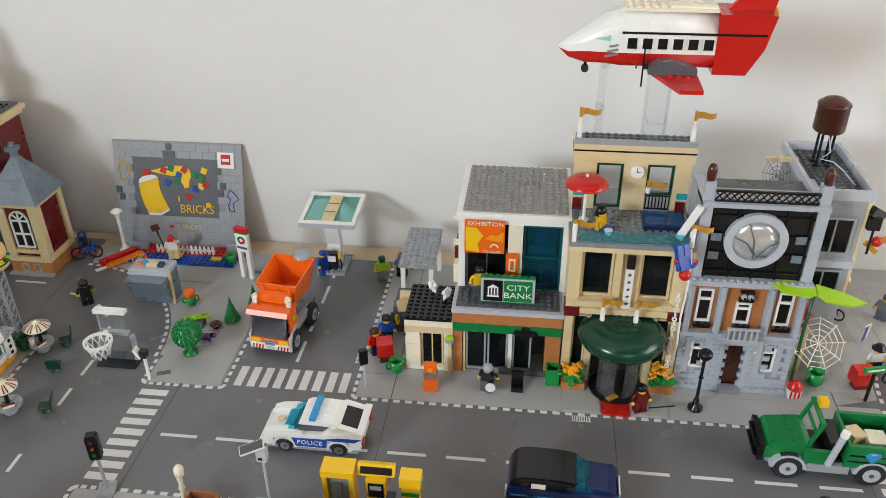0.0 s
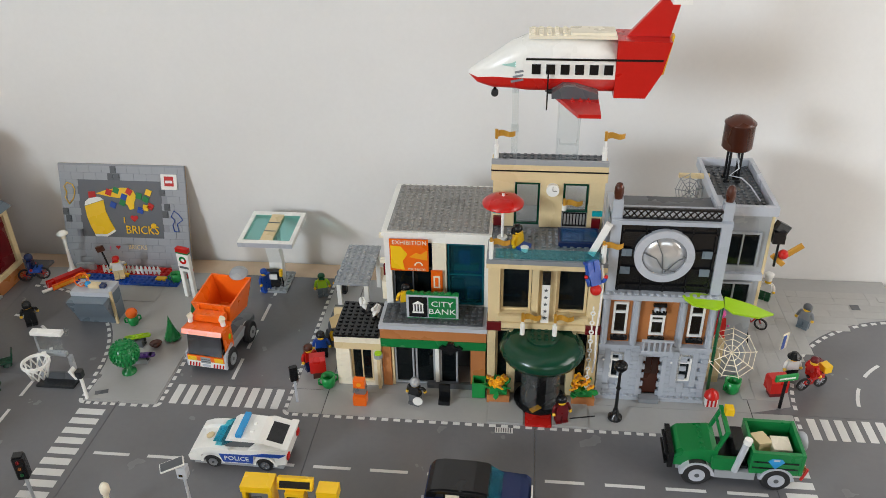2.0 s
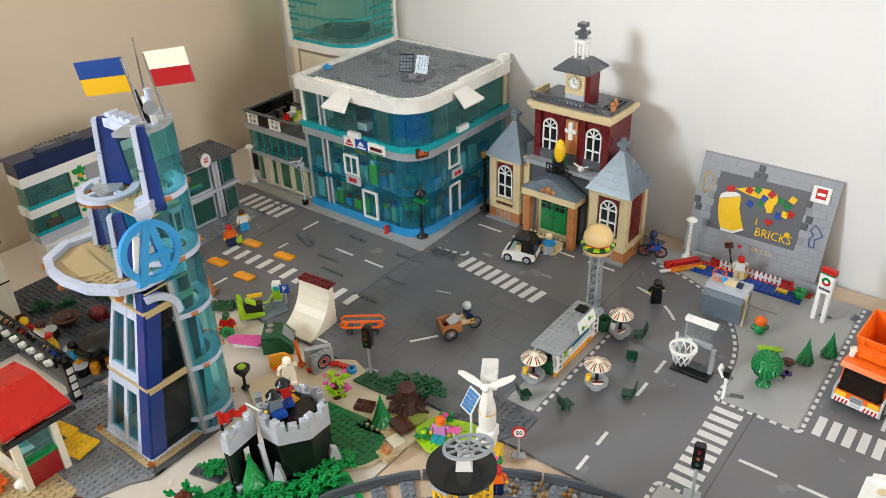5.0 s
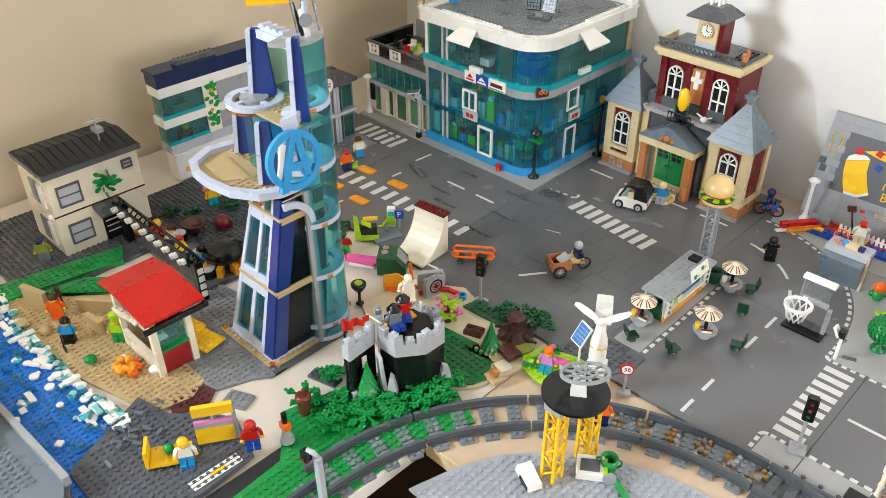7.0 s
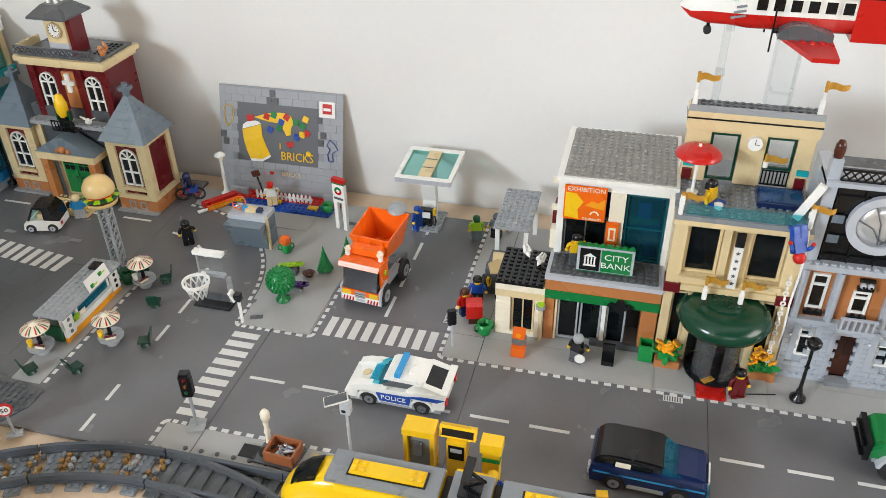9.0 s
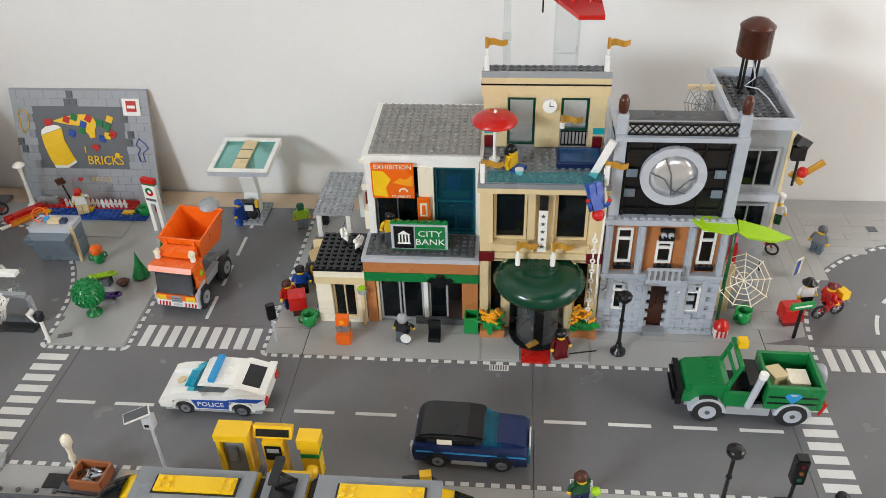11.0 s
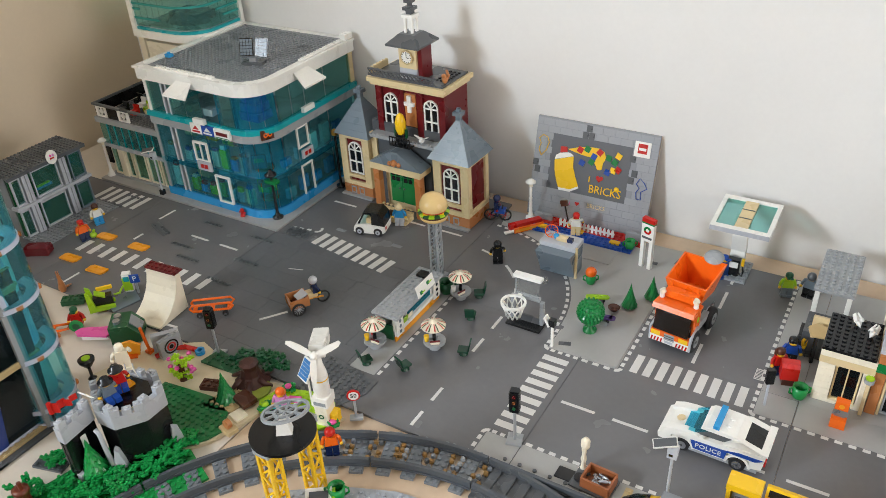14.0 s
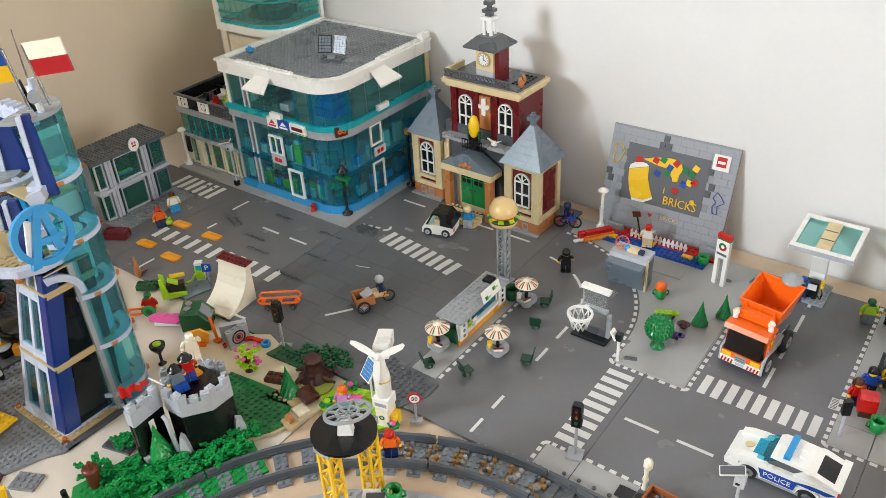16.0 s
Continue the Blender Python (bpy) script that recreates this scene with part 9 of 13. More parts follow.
# local: x along the front, front faces -y
part("body", Geo().box((0.004, 0.018, 0), (0.170, 0.070, 0.106), MGREY), ps)
part("base_plate", Geo().plate(0.0, -0.045, 22, 8, -0.0002, MGREY, 0.001), ps, "grey studded forecourt")
for z0 in (0.002, 0.056):
    for x0, x1, gl in ((0.006, 0.026, G_TEAL), (0.050, 0.108, G_TEAL), (0.134, 0.166, G_TEAL)):
        frame_window(ps, x0, z0, x1, z0 + 0.046, 0.004, PGREY if x1 < 0.12 else SLATE, gl, (0, 0), 0.003)
    for x0 in (0.028, 0.036, 0.112, 0.120):
        part("pier", Geo().box((x0, 0.001, z0), (x0 + 0.007, 0.014, z0 + 0.048), PGREY), ps)
    part("dark_room", Geo().box((0.005, 0.012, z0), (0.168, 0.0175, z0 + 0.046), FGREEN), ps)
part("middle_band", Geo().box((0, 0.0, 0.0505), (0.172, 0.0175, 0.0555), PGREY), ps)
part("shelf", Geo().box((0.056, 0.008, 0.066), (0.090, 0.0115, 0.070), AZURE).box((0.058, 0.008, 0.0702), (0.086, 0.0115, 0.073), LIME), ps)
part("roof", Geo().plate(-0.001, 0.0, 22, 9, 0.1062, DGREY), ps, "dark studded roof")
part("parapet", Geo().box((-0.002, -0.002, 0.1035), (0.1755, 0.001, 0.109), DGREY), ps)
rs = part("round_sign", Geo().cyl((0.098, -0.004, 0.112), 0.0115, 0.002, WHITE, 24, "y"), ps, "round white sign with red marks")
part("mark", Geo().box((0.093, -0.0046, 0.109), (0.1025, -0.0041, 0.1115), RED, 0).ball((0.0955, -0.0042, 0.115), 0.0022, PINK).ball((0.101, -0.0042, 0.115), 0.0022, LILAC), rs)

hw = thing("white_villa", "white and teal modern toy villa with a dark roof", "building", -1.012, -0.236, 0.0, rot=90)
hw.matrix_basis = hw.matrix_basis @ Matrix.Diagonal((1, 0.4, 1, 1))
for z0, z1, m in ((0.050, 0.066, PGREY), (0.098, 0.112, WHITE), (0.150, 0.166, WHITE), (0.1662, 0.186, NAVY)):
    out = 0.004 if m != PGREY else 0.0
    part("band", Geo().box((-out, -out, z0), (0.190, 0.085, z1), m), hw)
part("ground", Geo().box((0.004, 0.004, 0), (0.188, 0.08, 0.0498), WHITE), hw)
for z0, z1 in ((0.0662, 0.0978), (0.1122, 0.1498)):
    part("teal_glass", Geo().box((0, 0.0, z0), (0.072, 0.0015, z1), G_TEAL, 0), hw, "clear teal glass")
    part("teal_glass", Geo().box((0.0, 0.002, z0), (0.0015, 0.078, z1), G_TEAL, 0), hw, "clear teal glass")
    part("teal_course", Geo().box((-0.002, -0.002, z0), (0.074, 0.0035, z0 + 0.006), TEAL), hw)
    part("pier", Geo().box((0.0735, -0.001, z0), (0.098, 0.006, z1), CREAM), hw)
    part("panel", Geo().box((0.0985, 0.0, z0), (0.188, 0.006, z1), LGREY), hw)
    part("room", Geo().box((0.004, 0.03, z0), (0.188, 0.08, z1), SLATE), hw)
    part("room_stuff", Geo().box((0.020, 0.010, z0), (0.045, 0.022, z0 + 0.018), RED if z0 < 0.1 else SLATE).box((0.030, 0.012, z0 + 0.018), (0.040, 0.018, z0 + 0.026), YELLOW if z0 < 0.1 else DGREY), hw)
part("roof_tiles", Geo().box((-0.006, -0.006, 0.1862), (0.192, 0.09, 0.191), NAVY), hw, "dark blue-grey roof")
part("roof_hatch", Geo().box((0.038, 0.018, 0.1912), (0.112, 0.052, 0.198), DGREY).studs(0.040, 0.044, 9, 1, 0.198, DGREY), hw)
g = Geo()
r5 = random.Random(5)
for i in range(26):
    g.at(pose(0.0855 + r5.uniform(-0.008, 0.010), -0.004, 0.075 + r5.uniform(0, 0.075), r5.uniform(60, 110), r5.uniform(-40, 40), 0)).slab([(-0.004, -0.002), (0.001, -0.004), (0.006, 0), (0.001, 0.004), (-0.004, 0.002)], 0, 0.0014, PGREEN)
part("climbing_plant", g.at(), hw, "green climbing plant")
for fx, fz in ((0.088, 0.138), (0.083, 0.105)):
    part("flower", Geo().cyl((fx, -0.0085, fz), 0.0035, 0.003, AMBER, 8, "y"), hw)
part("awning", Geo().box((0.002, -0.018, 0.046), (0.03, -0.0045, 0.050), WHITE), hw)

vh = thing("cream_house", "cream toy house with a black ridged roof", "building", -0.930, -0.465, 0.0, rot=90)
vh.matrix_basis = vh.matrix_basis @ Matrix.Diagonal((1.12, 1.3, 1.14, 1))
part("house_body", Geo().box((0, 0, 0), (0.122, 0.075, 0.112), CREAM), vh, "cream walls")
part("brown_line", Geo().box((-0.0005, -0.0006, 0.056), (0.1225, 0.0, 0.058), BROWN), vh)
for x0, z0, w, h in ((0.010, 0.068, 0.030, 0.028), (0.012, 0.014, 0.030, 0.028), (0.098, 0.090, 0.014, 0.012)):
    frame_window(vh, x0, z0, x0 + w, z0 + h, -0.003, DGREY, PGREY, (0, 1), 0.002, 0.003)
part("dark_door", Geo().box((0.056, -0.002, 0.0), (0.080, 0.0, 0.046), BLACK), vh)
part("door_roof", Geo().at(pose(0.064, -0.008, 0.049, 20, 0, 0)).box((-0.016, -0.012, 0), (0.020, 0.010, 0.004), DGREY), vh)
for k in range(4):
    part("door_bar", Geo().box((0.059, -0.0028, 0.012 + k * 0.008), (0.077, -0.0021, 0.0135 + k * 0.008), WHITE, 0), vh)
part("eave", Geo().box((-0.004, -0.007, 0.1122), (0.126, 0.078, 0.119), DGREY), vh)
g = Geo()
for k in range(12):
    part("roof_rib", Geo().along([(-0.006, 0.1195), (0.03, 0.128), (0.037, 0.130), (0.044, 0.128), (0.078, 0.1195)], -0.002 + k * 0.0104, 0.0068 + k * 0.0104, RUBBER), vh, "black rounded roof rib")
part("roof_core", Geo().along([(-0.005, 0.1192), (0.037, 0.1265), (0.077, 0.1192)], -0.003, 0.1245, RUBBER), vh)
part("aerial", Geo().cyl((0.088, 0.02, 0.125), 0.001, 0.03, PGREY, 6).box((0.078, 0.018, 0.152), (0.096, 0.020, 0.154), PGREY).box((0.083, 0.014, 0.138), (0.094, 0.026, 0.144), LGREY), vh)
for s, wx in ((1, -0.002),):
    for z0 in (0.012, 0.066):
        part("shutter", Geo().box((-0.003, 0.012, z0), (-0.0002, 0.022, z0 + 0.032), WHITE), vh)
        part("side_window", Geo().box((-0.002, 0.024, z0), (-0.0001, 0.044, z0 + 0.032), SLATE), vh)
part("flower_ball", Geo().ball((-0.003, 0.004, 0.058), 0.004, WHITE), vh)
g = Geo()
for i in range(16):
    a = i * 137.5
    d = 0.004 + 0.014 * (i / 16)
    g.at(pose(0.072 + d * math.cos(radians(a)), -0.004, 0.082 + d * math.sin(radians(a)), 90, 0, a)).slab([(-0.006, -0.0015), (0.002, -0.003), (0.006, 0), (0.002, 0.003), (-0.006, 0.0015)], 0, 0.0014, PGREEN)
part("leaf_plant", g.at(), vh, "green leaf plant on the wall")
ga = solid("studded_ground", Geo().plate(-1.10, -0.55, 30, 26, -0.0042, DGREY, 0.004), "dark grey studded ground plate by the cream house", "ground plate", "structure")


# ---- small plants ----
def leaf_spray(parent, x, y, z, n, r, mat, seed, name="leaves", up=0.004):
    """Flat plastic fronds with three lobes, spread round a point."""
    rr = random.Random(seed)
    g = Geo()
    for i in range(n):
        a = 360.0 * i / n + rr.uniform(-18, 18)
        d = r * rr.uniform(0.55, 1.0)
        g.at(pose(x, y, z + rr.uniform(0, up), 0, rr.uniform(-22, 8), a))
        w = 0.0042
        g.slab([(0.001, -0.0014), (d * 0.45, -0.0016), (d * 0.62, -w), (d * 0.78, -w * 0.9), (d * 0.8, -0.0016), (d, -0.001), (d, 0.001), (d * 0.8, 0.0016), (d * 0.78, w * 0.9), (d * 0.62, w), (d * 0.45, 0.0016), (0.001, 0.0014)], 0, 0.0015, mat)
        for q in (0.5, 0.9):
            g.cyl((d * q, 0, 0.0015), 0.0019, 0.0014, mat, 7)
        for s in (-1, 1):
            g.cyl((d * 0.70, s * w * 0.7, 0.0015), 0.0017, 0.0014, mat, 7)
    return part(name, g.at(), parent)


def leaf_bush(x, y, z, n, r, mat, seed, label):
    t = thing("leafy_plant", label, "plant", x, y, z, group="leafy plants")
    part("stem", Geo().cyl((0, 0, 0), 0.0035, 0.007, mat, 10), t)
    leaf_spray(t, 0, 0, 0.003, n, r, mat, seed)
    leaf_spray(t, 0, 0, 0.007, max(4, n - 3), r * 0.75, mat, seed + 50)
    return t


# ---- railway ----
CX, CY = -0.02, -0.468
RAILM = plastic("rail_grey", "50555b", 0.42)
TIE = plastic("tie_grey", "777d83", 0.35)


def tie_geo():
    g = Geo().box((-0.0078, -0.032, 0), (0.0078, 0.032, 0.0032), TIE)
    for j in (-3.5, -1.5, -0.5, 0.5, 1.5, 3.5):
        for i in (-0.5, 0.5):
            g.lathe([(0.00245, 0), (0.00245, 0.0015), (0.0022, 0.0017)], (i * S, j * S, 0.0032), TIE, 8, smooth=False)
    return g


tie_mesh = tie_geo().mesh("tie")


def curved_track(a0, a1, label):
    t = thing("track_curve", label, "track", CX, CY, TZ + 0.0003, group="railway tracks")
    for r in (0.302, 0.342):
        part("rail", Geo().ring((0, 0, 0.0032), r - 0.0036, r + 0.0036, 0.0028, RAILM, 10, "z", a0, a1).ring((0, 0, 0.006), r - 0.002, r + 0.002, 0.0068, RAILM, 10, "z", a0, a1), t)
    for k in range(4):
        a = radians(a0 + (a1 - a0) * (k + 0.5) / 4)
        part("tie", tie_mesh, t, at=pose(0.322 * math.cos(a), 0.322 * math.sin(a), 0, 0, 0, math.degrees(a) + 90))


def straight_track(x, y, rot, label, n=4, step=0.032):
    t = thing("track_straight", label, "track", x, y, TZ + 0.0003, rot=rot, group="railway tracks")
    for s in (-0.02, 0.02):
        part("rail", Geo().box((0.0003, s - 0.0036, 0.0032), (n * step - 0.0003, s + 0.0036, 0.006), RAILM).box((0.0003, s - 0.002, 0.006), (n * step - 0.0003, s + 0.002, 0.0128), RAILM), t)
    for k in range(n):
        part("tie", tie_mesh, t, at=pose((k + 0.5) * step, 0, 0))


for k in range(4):
    curved_track(90.2 + 22.5 * k, 112.3 + 22.5 * k, "curved grey plastic railway track on studded ties")
for k in range(2):
    straight_track(-0.342 + 0.02, -0.468 - 0.128 * (k + 1), 90, "straight grey plastic railway track on studded ties")
for k in range(6):
    straight_track(0.108 + 0.128 * k, -0.146, 0, "straight grey plastic railway track along the street")
sw = thing("track_switch", "dark grey railway switch with a lever block", "track", -0.02, -0.146, TZ + 0.0003, group="railway tracks")
part("bed", Geo().box((0.0005, -0.03, 0), (0.1275, 0.03, 0.0022), DGREY), sw)
for s in (-0.02, 0.02):
    part("rail", Geo().box((0.0005, s - 0.0036, 0.0023), (0.1275, s + 0.0036, 0.006), DGREY).box((0.0005, s - 0.002, 0.006), (0.1275, s + 0.002, 0.0128), RAILM), sw)
for r in (0.302, 0.342):
    part("branch_rail", Geo().ring((0, -0.322, 0.0024), r - 0.0018, r + 0.0018, 0.0098, DGREY, 8, "z", 66.5, 89.5), sw)
for k in range(7):
    part("tie", Geo().box((0.008 + k * 0.018, -0.038, 0.0023), (0.018 + k * 0.018, 0.038, 0.0045), DGREY).studs(0.009 + k * 0.018, 0.0285, 1, 1, 0.0045, DGREY).studs(0.009 + k * 0.018, -0.0365, 1, 1, 0.0045, DGREY), sw)
lv = part("lever_block", Geo().box((0.070, 0.036, 0.0), (0.122, 0.052, 0.0062), RUBBER), sw, "black lever block")
part("lever", Geo().cyl((0.096, 0.044, 0.0062), 0.0055, 0.004, RUBBER, 16).tube([(0.096, 0.044, 0.010), (0.106, 0.049, 0.0145)], 0.0016, RUBBER), lv)

# loose round plates thrown between the ties of the bend
rb = random.Random(12)
OCHRE = plastic("ochre", "8c6a38", 0.4)
g = Geo()
for k in range(7):
    for i in range(4):
        for j in (-1, 0, 1):
            if rb.random() < 0.22:
                continue
            r = 0.310 + 0.008 * i + rb.uniform(-0.001, 0.001)
            a = radians(90.2 + 5.6 * k + j * 0.95 + rb.uniform(-0.12, 0.12))
            m = rb.choice((OCHRE, OCHRE, TIE, TIE, LGREY, DGREY))
            g.lathe([(0.0029, 0), (0.0029, 0.0026), (0.0024, 0.0026), (0.0024, 0.0042), (0.0001, 0.0043)], (CX + r * math.cos(a), CY + r * math.sin(a), TZ + 0.0031), m, 8, smooth=False)
solid("track_ballast", g, "loose ochre and grey round plates between the ties", "ballast", "stuff")

# ---- ground plates round the track ----
gg = solid("green_plate", Geo().slab([(-0.452, -0.43), (-0.395, -0.475), (-0.385, -0.60), (-0.310, -0.60), (-0.310, -0.36), (-0.285, -0.29), (-0.35, -0.262), (-0.42, -0.30)], TZ + 0.0001, TZ + 0.0029, PGREEN), "bright green studded plate under the track bend", "ground plate", "structure")
g = Geo()
poly = [(-0.452, -0.43), (-0.395, -0.475), (-0.385, -0.60), (-0.310, -0.60), (-0.310, -0.36), (-0.285, -0.29), (-0.35, -0.262), (-0.42, -0.30)]


def inside(x, y, pl, m=0.003):
    def one(px, py):
        c = False
        for (x0, y0), (x1, y1) in zip(pl, pl[1:] + pl[:1]):
            if (y0 > py) != (y1 > py) and px < (x1 - x0) * (py - y0) / (y1 - y0) + x0:
                c = not c
        return c
    return all(one(x + dx, y + dy) for dx, dy in ((m, m), (-m, m), (m, -m), (-m, -m)))


def stud_field(g, pl, z, mat, skip=None, ang=0.0):
    """Studs on the 8 mm grid wherever the polygon has room."""
    x0, x1 = min(p[0] for p in pl), max(p[0] for p in pl)
    y0, y1 = min(p[1] for p in pl), max(p[1] for p in pl)
    i = 0
    y = y0 + S / 2
    while y < y1:
        x = x0 + S / 2
        while x < x1:
            if inside(x, y, pl) and not (skip and skip(x, y)):
                g.lathe([(0.00245, 0), (0.00245, 0.0015), (0.0022, 0.0017)], (x, y, z), mat, 8, smooth=False)
            x += S
        y += S
    return g


def studded(name, pl, z, h, mat, label, skip=None, kind="structure"):
    g = Geo().slab(pl, z, z + h, mat)
    return solid(name, stud_field(g, pl, z + h, mat, skip), label, "ground plate", kind)


part("stud_field", stud_field(Geo(), poly, TZ + 0.0029, PGREEN), gg)
inner = [(CX + r * math.cos(radians(a)), CY + r * math.sin(radians(a))) for a, r in ((92, 0.15), (92, 0.270), (105, 0.270), (118, 0.270), (130, 0.270), (142, 0.268), (154, 0.262), (166, 0.258), (164, 0.225), (152, 0.205), (146, 0.160), (134, 0.205), (126, 0.160), (112, 0.125))][::-1]
studded("grey_plate", inner[::-1] if sum((b[0] - a[0]) * (b[1] + a[1]) for a, b in zip(inner, inner[1:] + inner[:1])) > 0 else inner, TZ + 0.0002, 0.003, plastic("bluish_grey", "a4a9b1"), "light grey studded plates lying inside the track bend")
studded("grey_plate", [(-0.02, -0.41), (0.10, -0.41), (0.20, -0.33), (0.20, -0.20), (-0.01, -0.20), (-0.01, -0.30)], TZ + 0.0002, 0.003, MGREY, "mid grey studded plates beside the straight track")

# ---- garden by the street ----
gd = thing("sand_plate", "tan sand coloured garden plate with raised studs", "ground plate", 0, 0, TZ, kind="structure")
part("sand", Geo().slab([(-0.545, -0.235), (-0.45, -0.285), (-0.36, -0.300), (-0.322, -0.250), (-0.308, -0.210), (-0.302, -0.184), (-0.222, -0.178), (-0.205, -0.145), (-0.30, -0.132), (-0.365, -0.146), (-0.462, -0.118), (-0.517, -0.152)], 0.0002, 0.0048, plastic("garden_sand", "d2c3a3", 0.35)), gd)
gp2 = [(-0.445, -0.290), (-0.362, -0.298), (-0.325, -0.250), (-0.319, -0.233), (-0.334, -0.206), (-0.366, -0.194), (-0.445, -0.203)]
studded("grass_plate", gp2, 0.0006, 0.0032, plastic("grass_green", "126b38"), "dark green studded grass plate in the garden")
studded("grass_plate", [(-0.434, -0.152), (-0.397, -0.150), (-0.345, -0.146), (-0.347, -0.136), (-0.395, -0.128), (-0.428, -0.122)], 0.0006, 0.0030, FGREEN, "small dark green studded plate under the traffic light")
studded("grass_plate", [(-0.302, -0.187), (-0.282, -0.194), (-0.232, -0.195), (-0.208, -0.162), (-0.228, -0.132), (-0.262, -0.128), (-0.305, -0.142), (-0.314, -0.172)], 0.0006, 0.0030, LIME, "lime green studded bed by the wind turbine")
studded("dark_plate", [(-0.29, -0.135), (-0.225, -0.135), (-0.205, -0.10), (-0.205, -0.075), (-0.29, -0.06)], 0.0003, 0.0012, DGREY, "dark studded plates on the road edge by the garden")
studded("brown_plate", [(-0.375, -0.215), (-0.33, -0.205), (-0.322, -0.165), (-0.36, -0.160)], 0.0008, 0.003, SAND, "tan plate by the tree stump")
st = thing("tree_stump", "dark brown toy tree stump with roots and leaves", "tree stump", -0.345, -0.150, 0.004)
st.matrix_basis = st.matrix_basis @ Matrix.Scale(1.25, 4)
BARK = plastic("bark", "43221c", 0.4)
part("trunk", Geo().lathe([(0.019, 0), (0.015, 0.004), (0.010, 0.010), (0.0085, 0.018), (0.010, 0.024), (0.006, 0.026)], (0, 0, 0), BARK, 9, smooth=False), st)
for a in range(0, 360, 60):
    part("root", Geo().tube([(0.010 * math.cos(radians(a)), 0.010 * math.sin(radians(a)), 0.006), (0.017 * math.cos(radians(a)), 0.017 * math.sin(radians(a)), 0.003), (0.024 * math.cos(radians(a + 10)), 0.024 * math.sin(radians(a + 10)), 0.0006)], [0.004, 0.003, 0.0015], BARK, 6), st)
for lx, ly, lz, k in ((0.016, 0.026, 0.006, 3), (-0.026, 0.016, 0.006, 4), (-0.012, 0.024, 0.005, 7), (0.004, 0.022, 0.010, 9)):
    leaf_spray(st, lx, ly, lz, 6, 0.018, FGREEN, k)
solid("lime_bed", Geo().cyl((0, 0, 0), 0.019, 0.0024, plastic("olive", "8f9a3c", 0.3), 22), "round olive plate under the stump", "plate", x=-0.330, y=-0.160, z=0.0036)
fb = thing("flower_bush", "lime branches with pink blossoms on a brown stem", "bush", -0.430, -0.186, 0.0006)
part("stem", Geo().lathe([(0.006, 0), (0.004, 0.010), (0.0045, 0.024)], (0, 0, 0), BROWN, 8), fb)
leaf_spray(fb, 0, 0, 0.020, 7, 0.022, LIME, 21, "branch", 0.012)
leaf_spray(fb, 0.004, -0.002, 0.008, 6, 0.020, LIME, 22, "branch", 0.006)
r7 = random.Random(7)
for k in range(11):
    a, d = r7.uniform(0, 6.28), r7.uniform(0.006, 0.021)
    part("blossom", Geo().ball((d * math.cos(a), d * math.sin(a), r7.uniform(0.014, 0.034)), 0.0034, PINK, 0.8, 9, 5), fb)
solid("brown_block", Geo().plate(-0.012, -0.008, 3, 2, 0, BROWN, 0.006), "dark brown brick beside the blossoming bush", "brick", x=-0.388, y=-0.180, z=0.0006, rot=20)
solid("brown_block", Geo().box((-0.013, -0.010, 0), (0.013, 0.010, 0.006), BROWN), "dark brown brick at the garden edge", "brick", x=-0.328, y=-0.182, z=0.0040, rot=-15)
solid("pale_tile", Geo().box((-0.009, -0.008, 0), (0.009, 0.008, 0.003), CREAM), "cream tile in front of the dark brown brick", "tile", x=-0.320, y=-0.203, z=0.0006, rot=-15)
fir(-0.351, -0.190, 0.046, 0.0006)
sn = thing("wooden_snail", "small tan crate with a round brown shell", "crate", -0.313, -0.227, 0.001, rot=-10)
part("crate", Geo().box((-0.010, -0.007, 0), (0.010, 0.007, 0.006), SAND), sn)
part("shell", Geo().cyl((0, -0.003, 0.011), 0.006, 0.006, NOUGAT, 16, "y"), sn)
hs = thing("garden_hose", "red curved slide tube ending in a blue ring", "hose", -0.466, -0.152, 0.0005)
part("tube", Geo().tube([(-0.028, -0.022, 0.003), (-0.022, -0.004, 0.005), (-0.006, 0.010, 0.005), (0.012, 0.014, 0.004)], 0.0035, RED, 8), hs)
part("ring", Geo().ring((0.017, 0.014, 0.0), 0.0035, 0.0065, 0.006, AZURE, 16), hs, "blue ring")
figure(-0.280, -0.168, 0.0036, 20, LILAC, TEAL, "hair", ORANGE, sit=True, label="seated figure with orange hair and purple shirt")
picnic = thing("picnic_board", "small white and pink picnic board in the lime bed", "board", -0.270, -0.160, 0.0036, rot=20)
part("board", Geo().box((-0.004, -0.007, 0.012), (0.012, 0.003, 0.0135), PINK), picnic)
part("leg", Geo().cyl((0.004, -0.002, 0), 0.002, 0.012, WHITE, 8), picnic)
for fx, fy, m in ((-0.205, -0.165, PINK), (-0.292, -0.142, PINK), (-0.296, -0.180, LIME), (-0.243, -0.188, YELLOW)):
    fl = thing("small_flower", "small flower with green leaves", "flower", fx, fy, 0.0036, group="small flowers")
    leaf_spray(fl, 0, 0, 0.001, 5, 0.010, PGREEN, int(fx * -1000))
    part("bloom", Geo().lathe([(0.0015, 0), (0.0042, 0.003), (0.0042, 0.005), (0.001, 0.006)], (0, 0, 0.004), m, 9), fl)

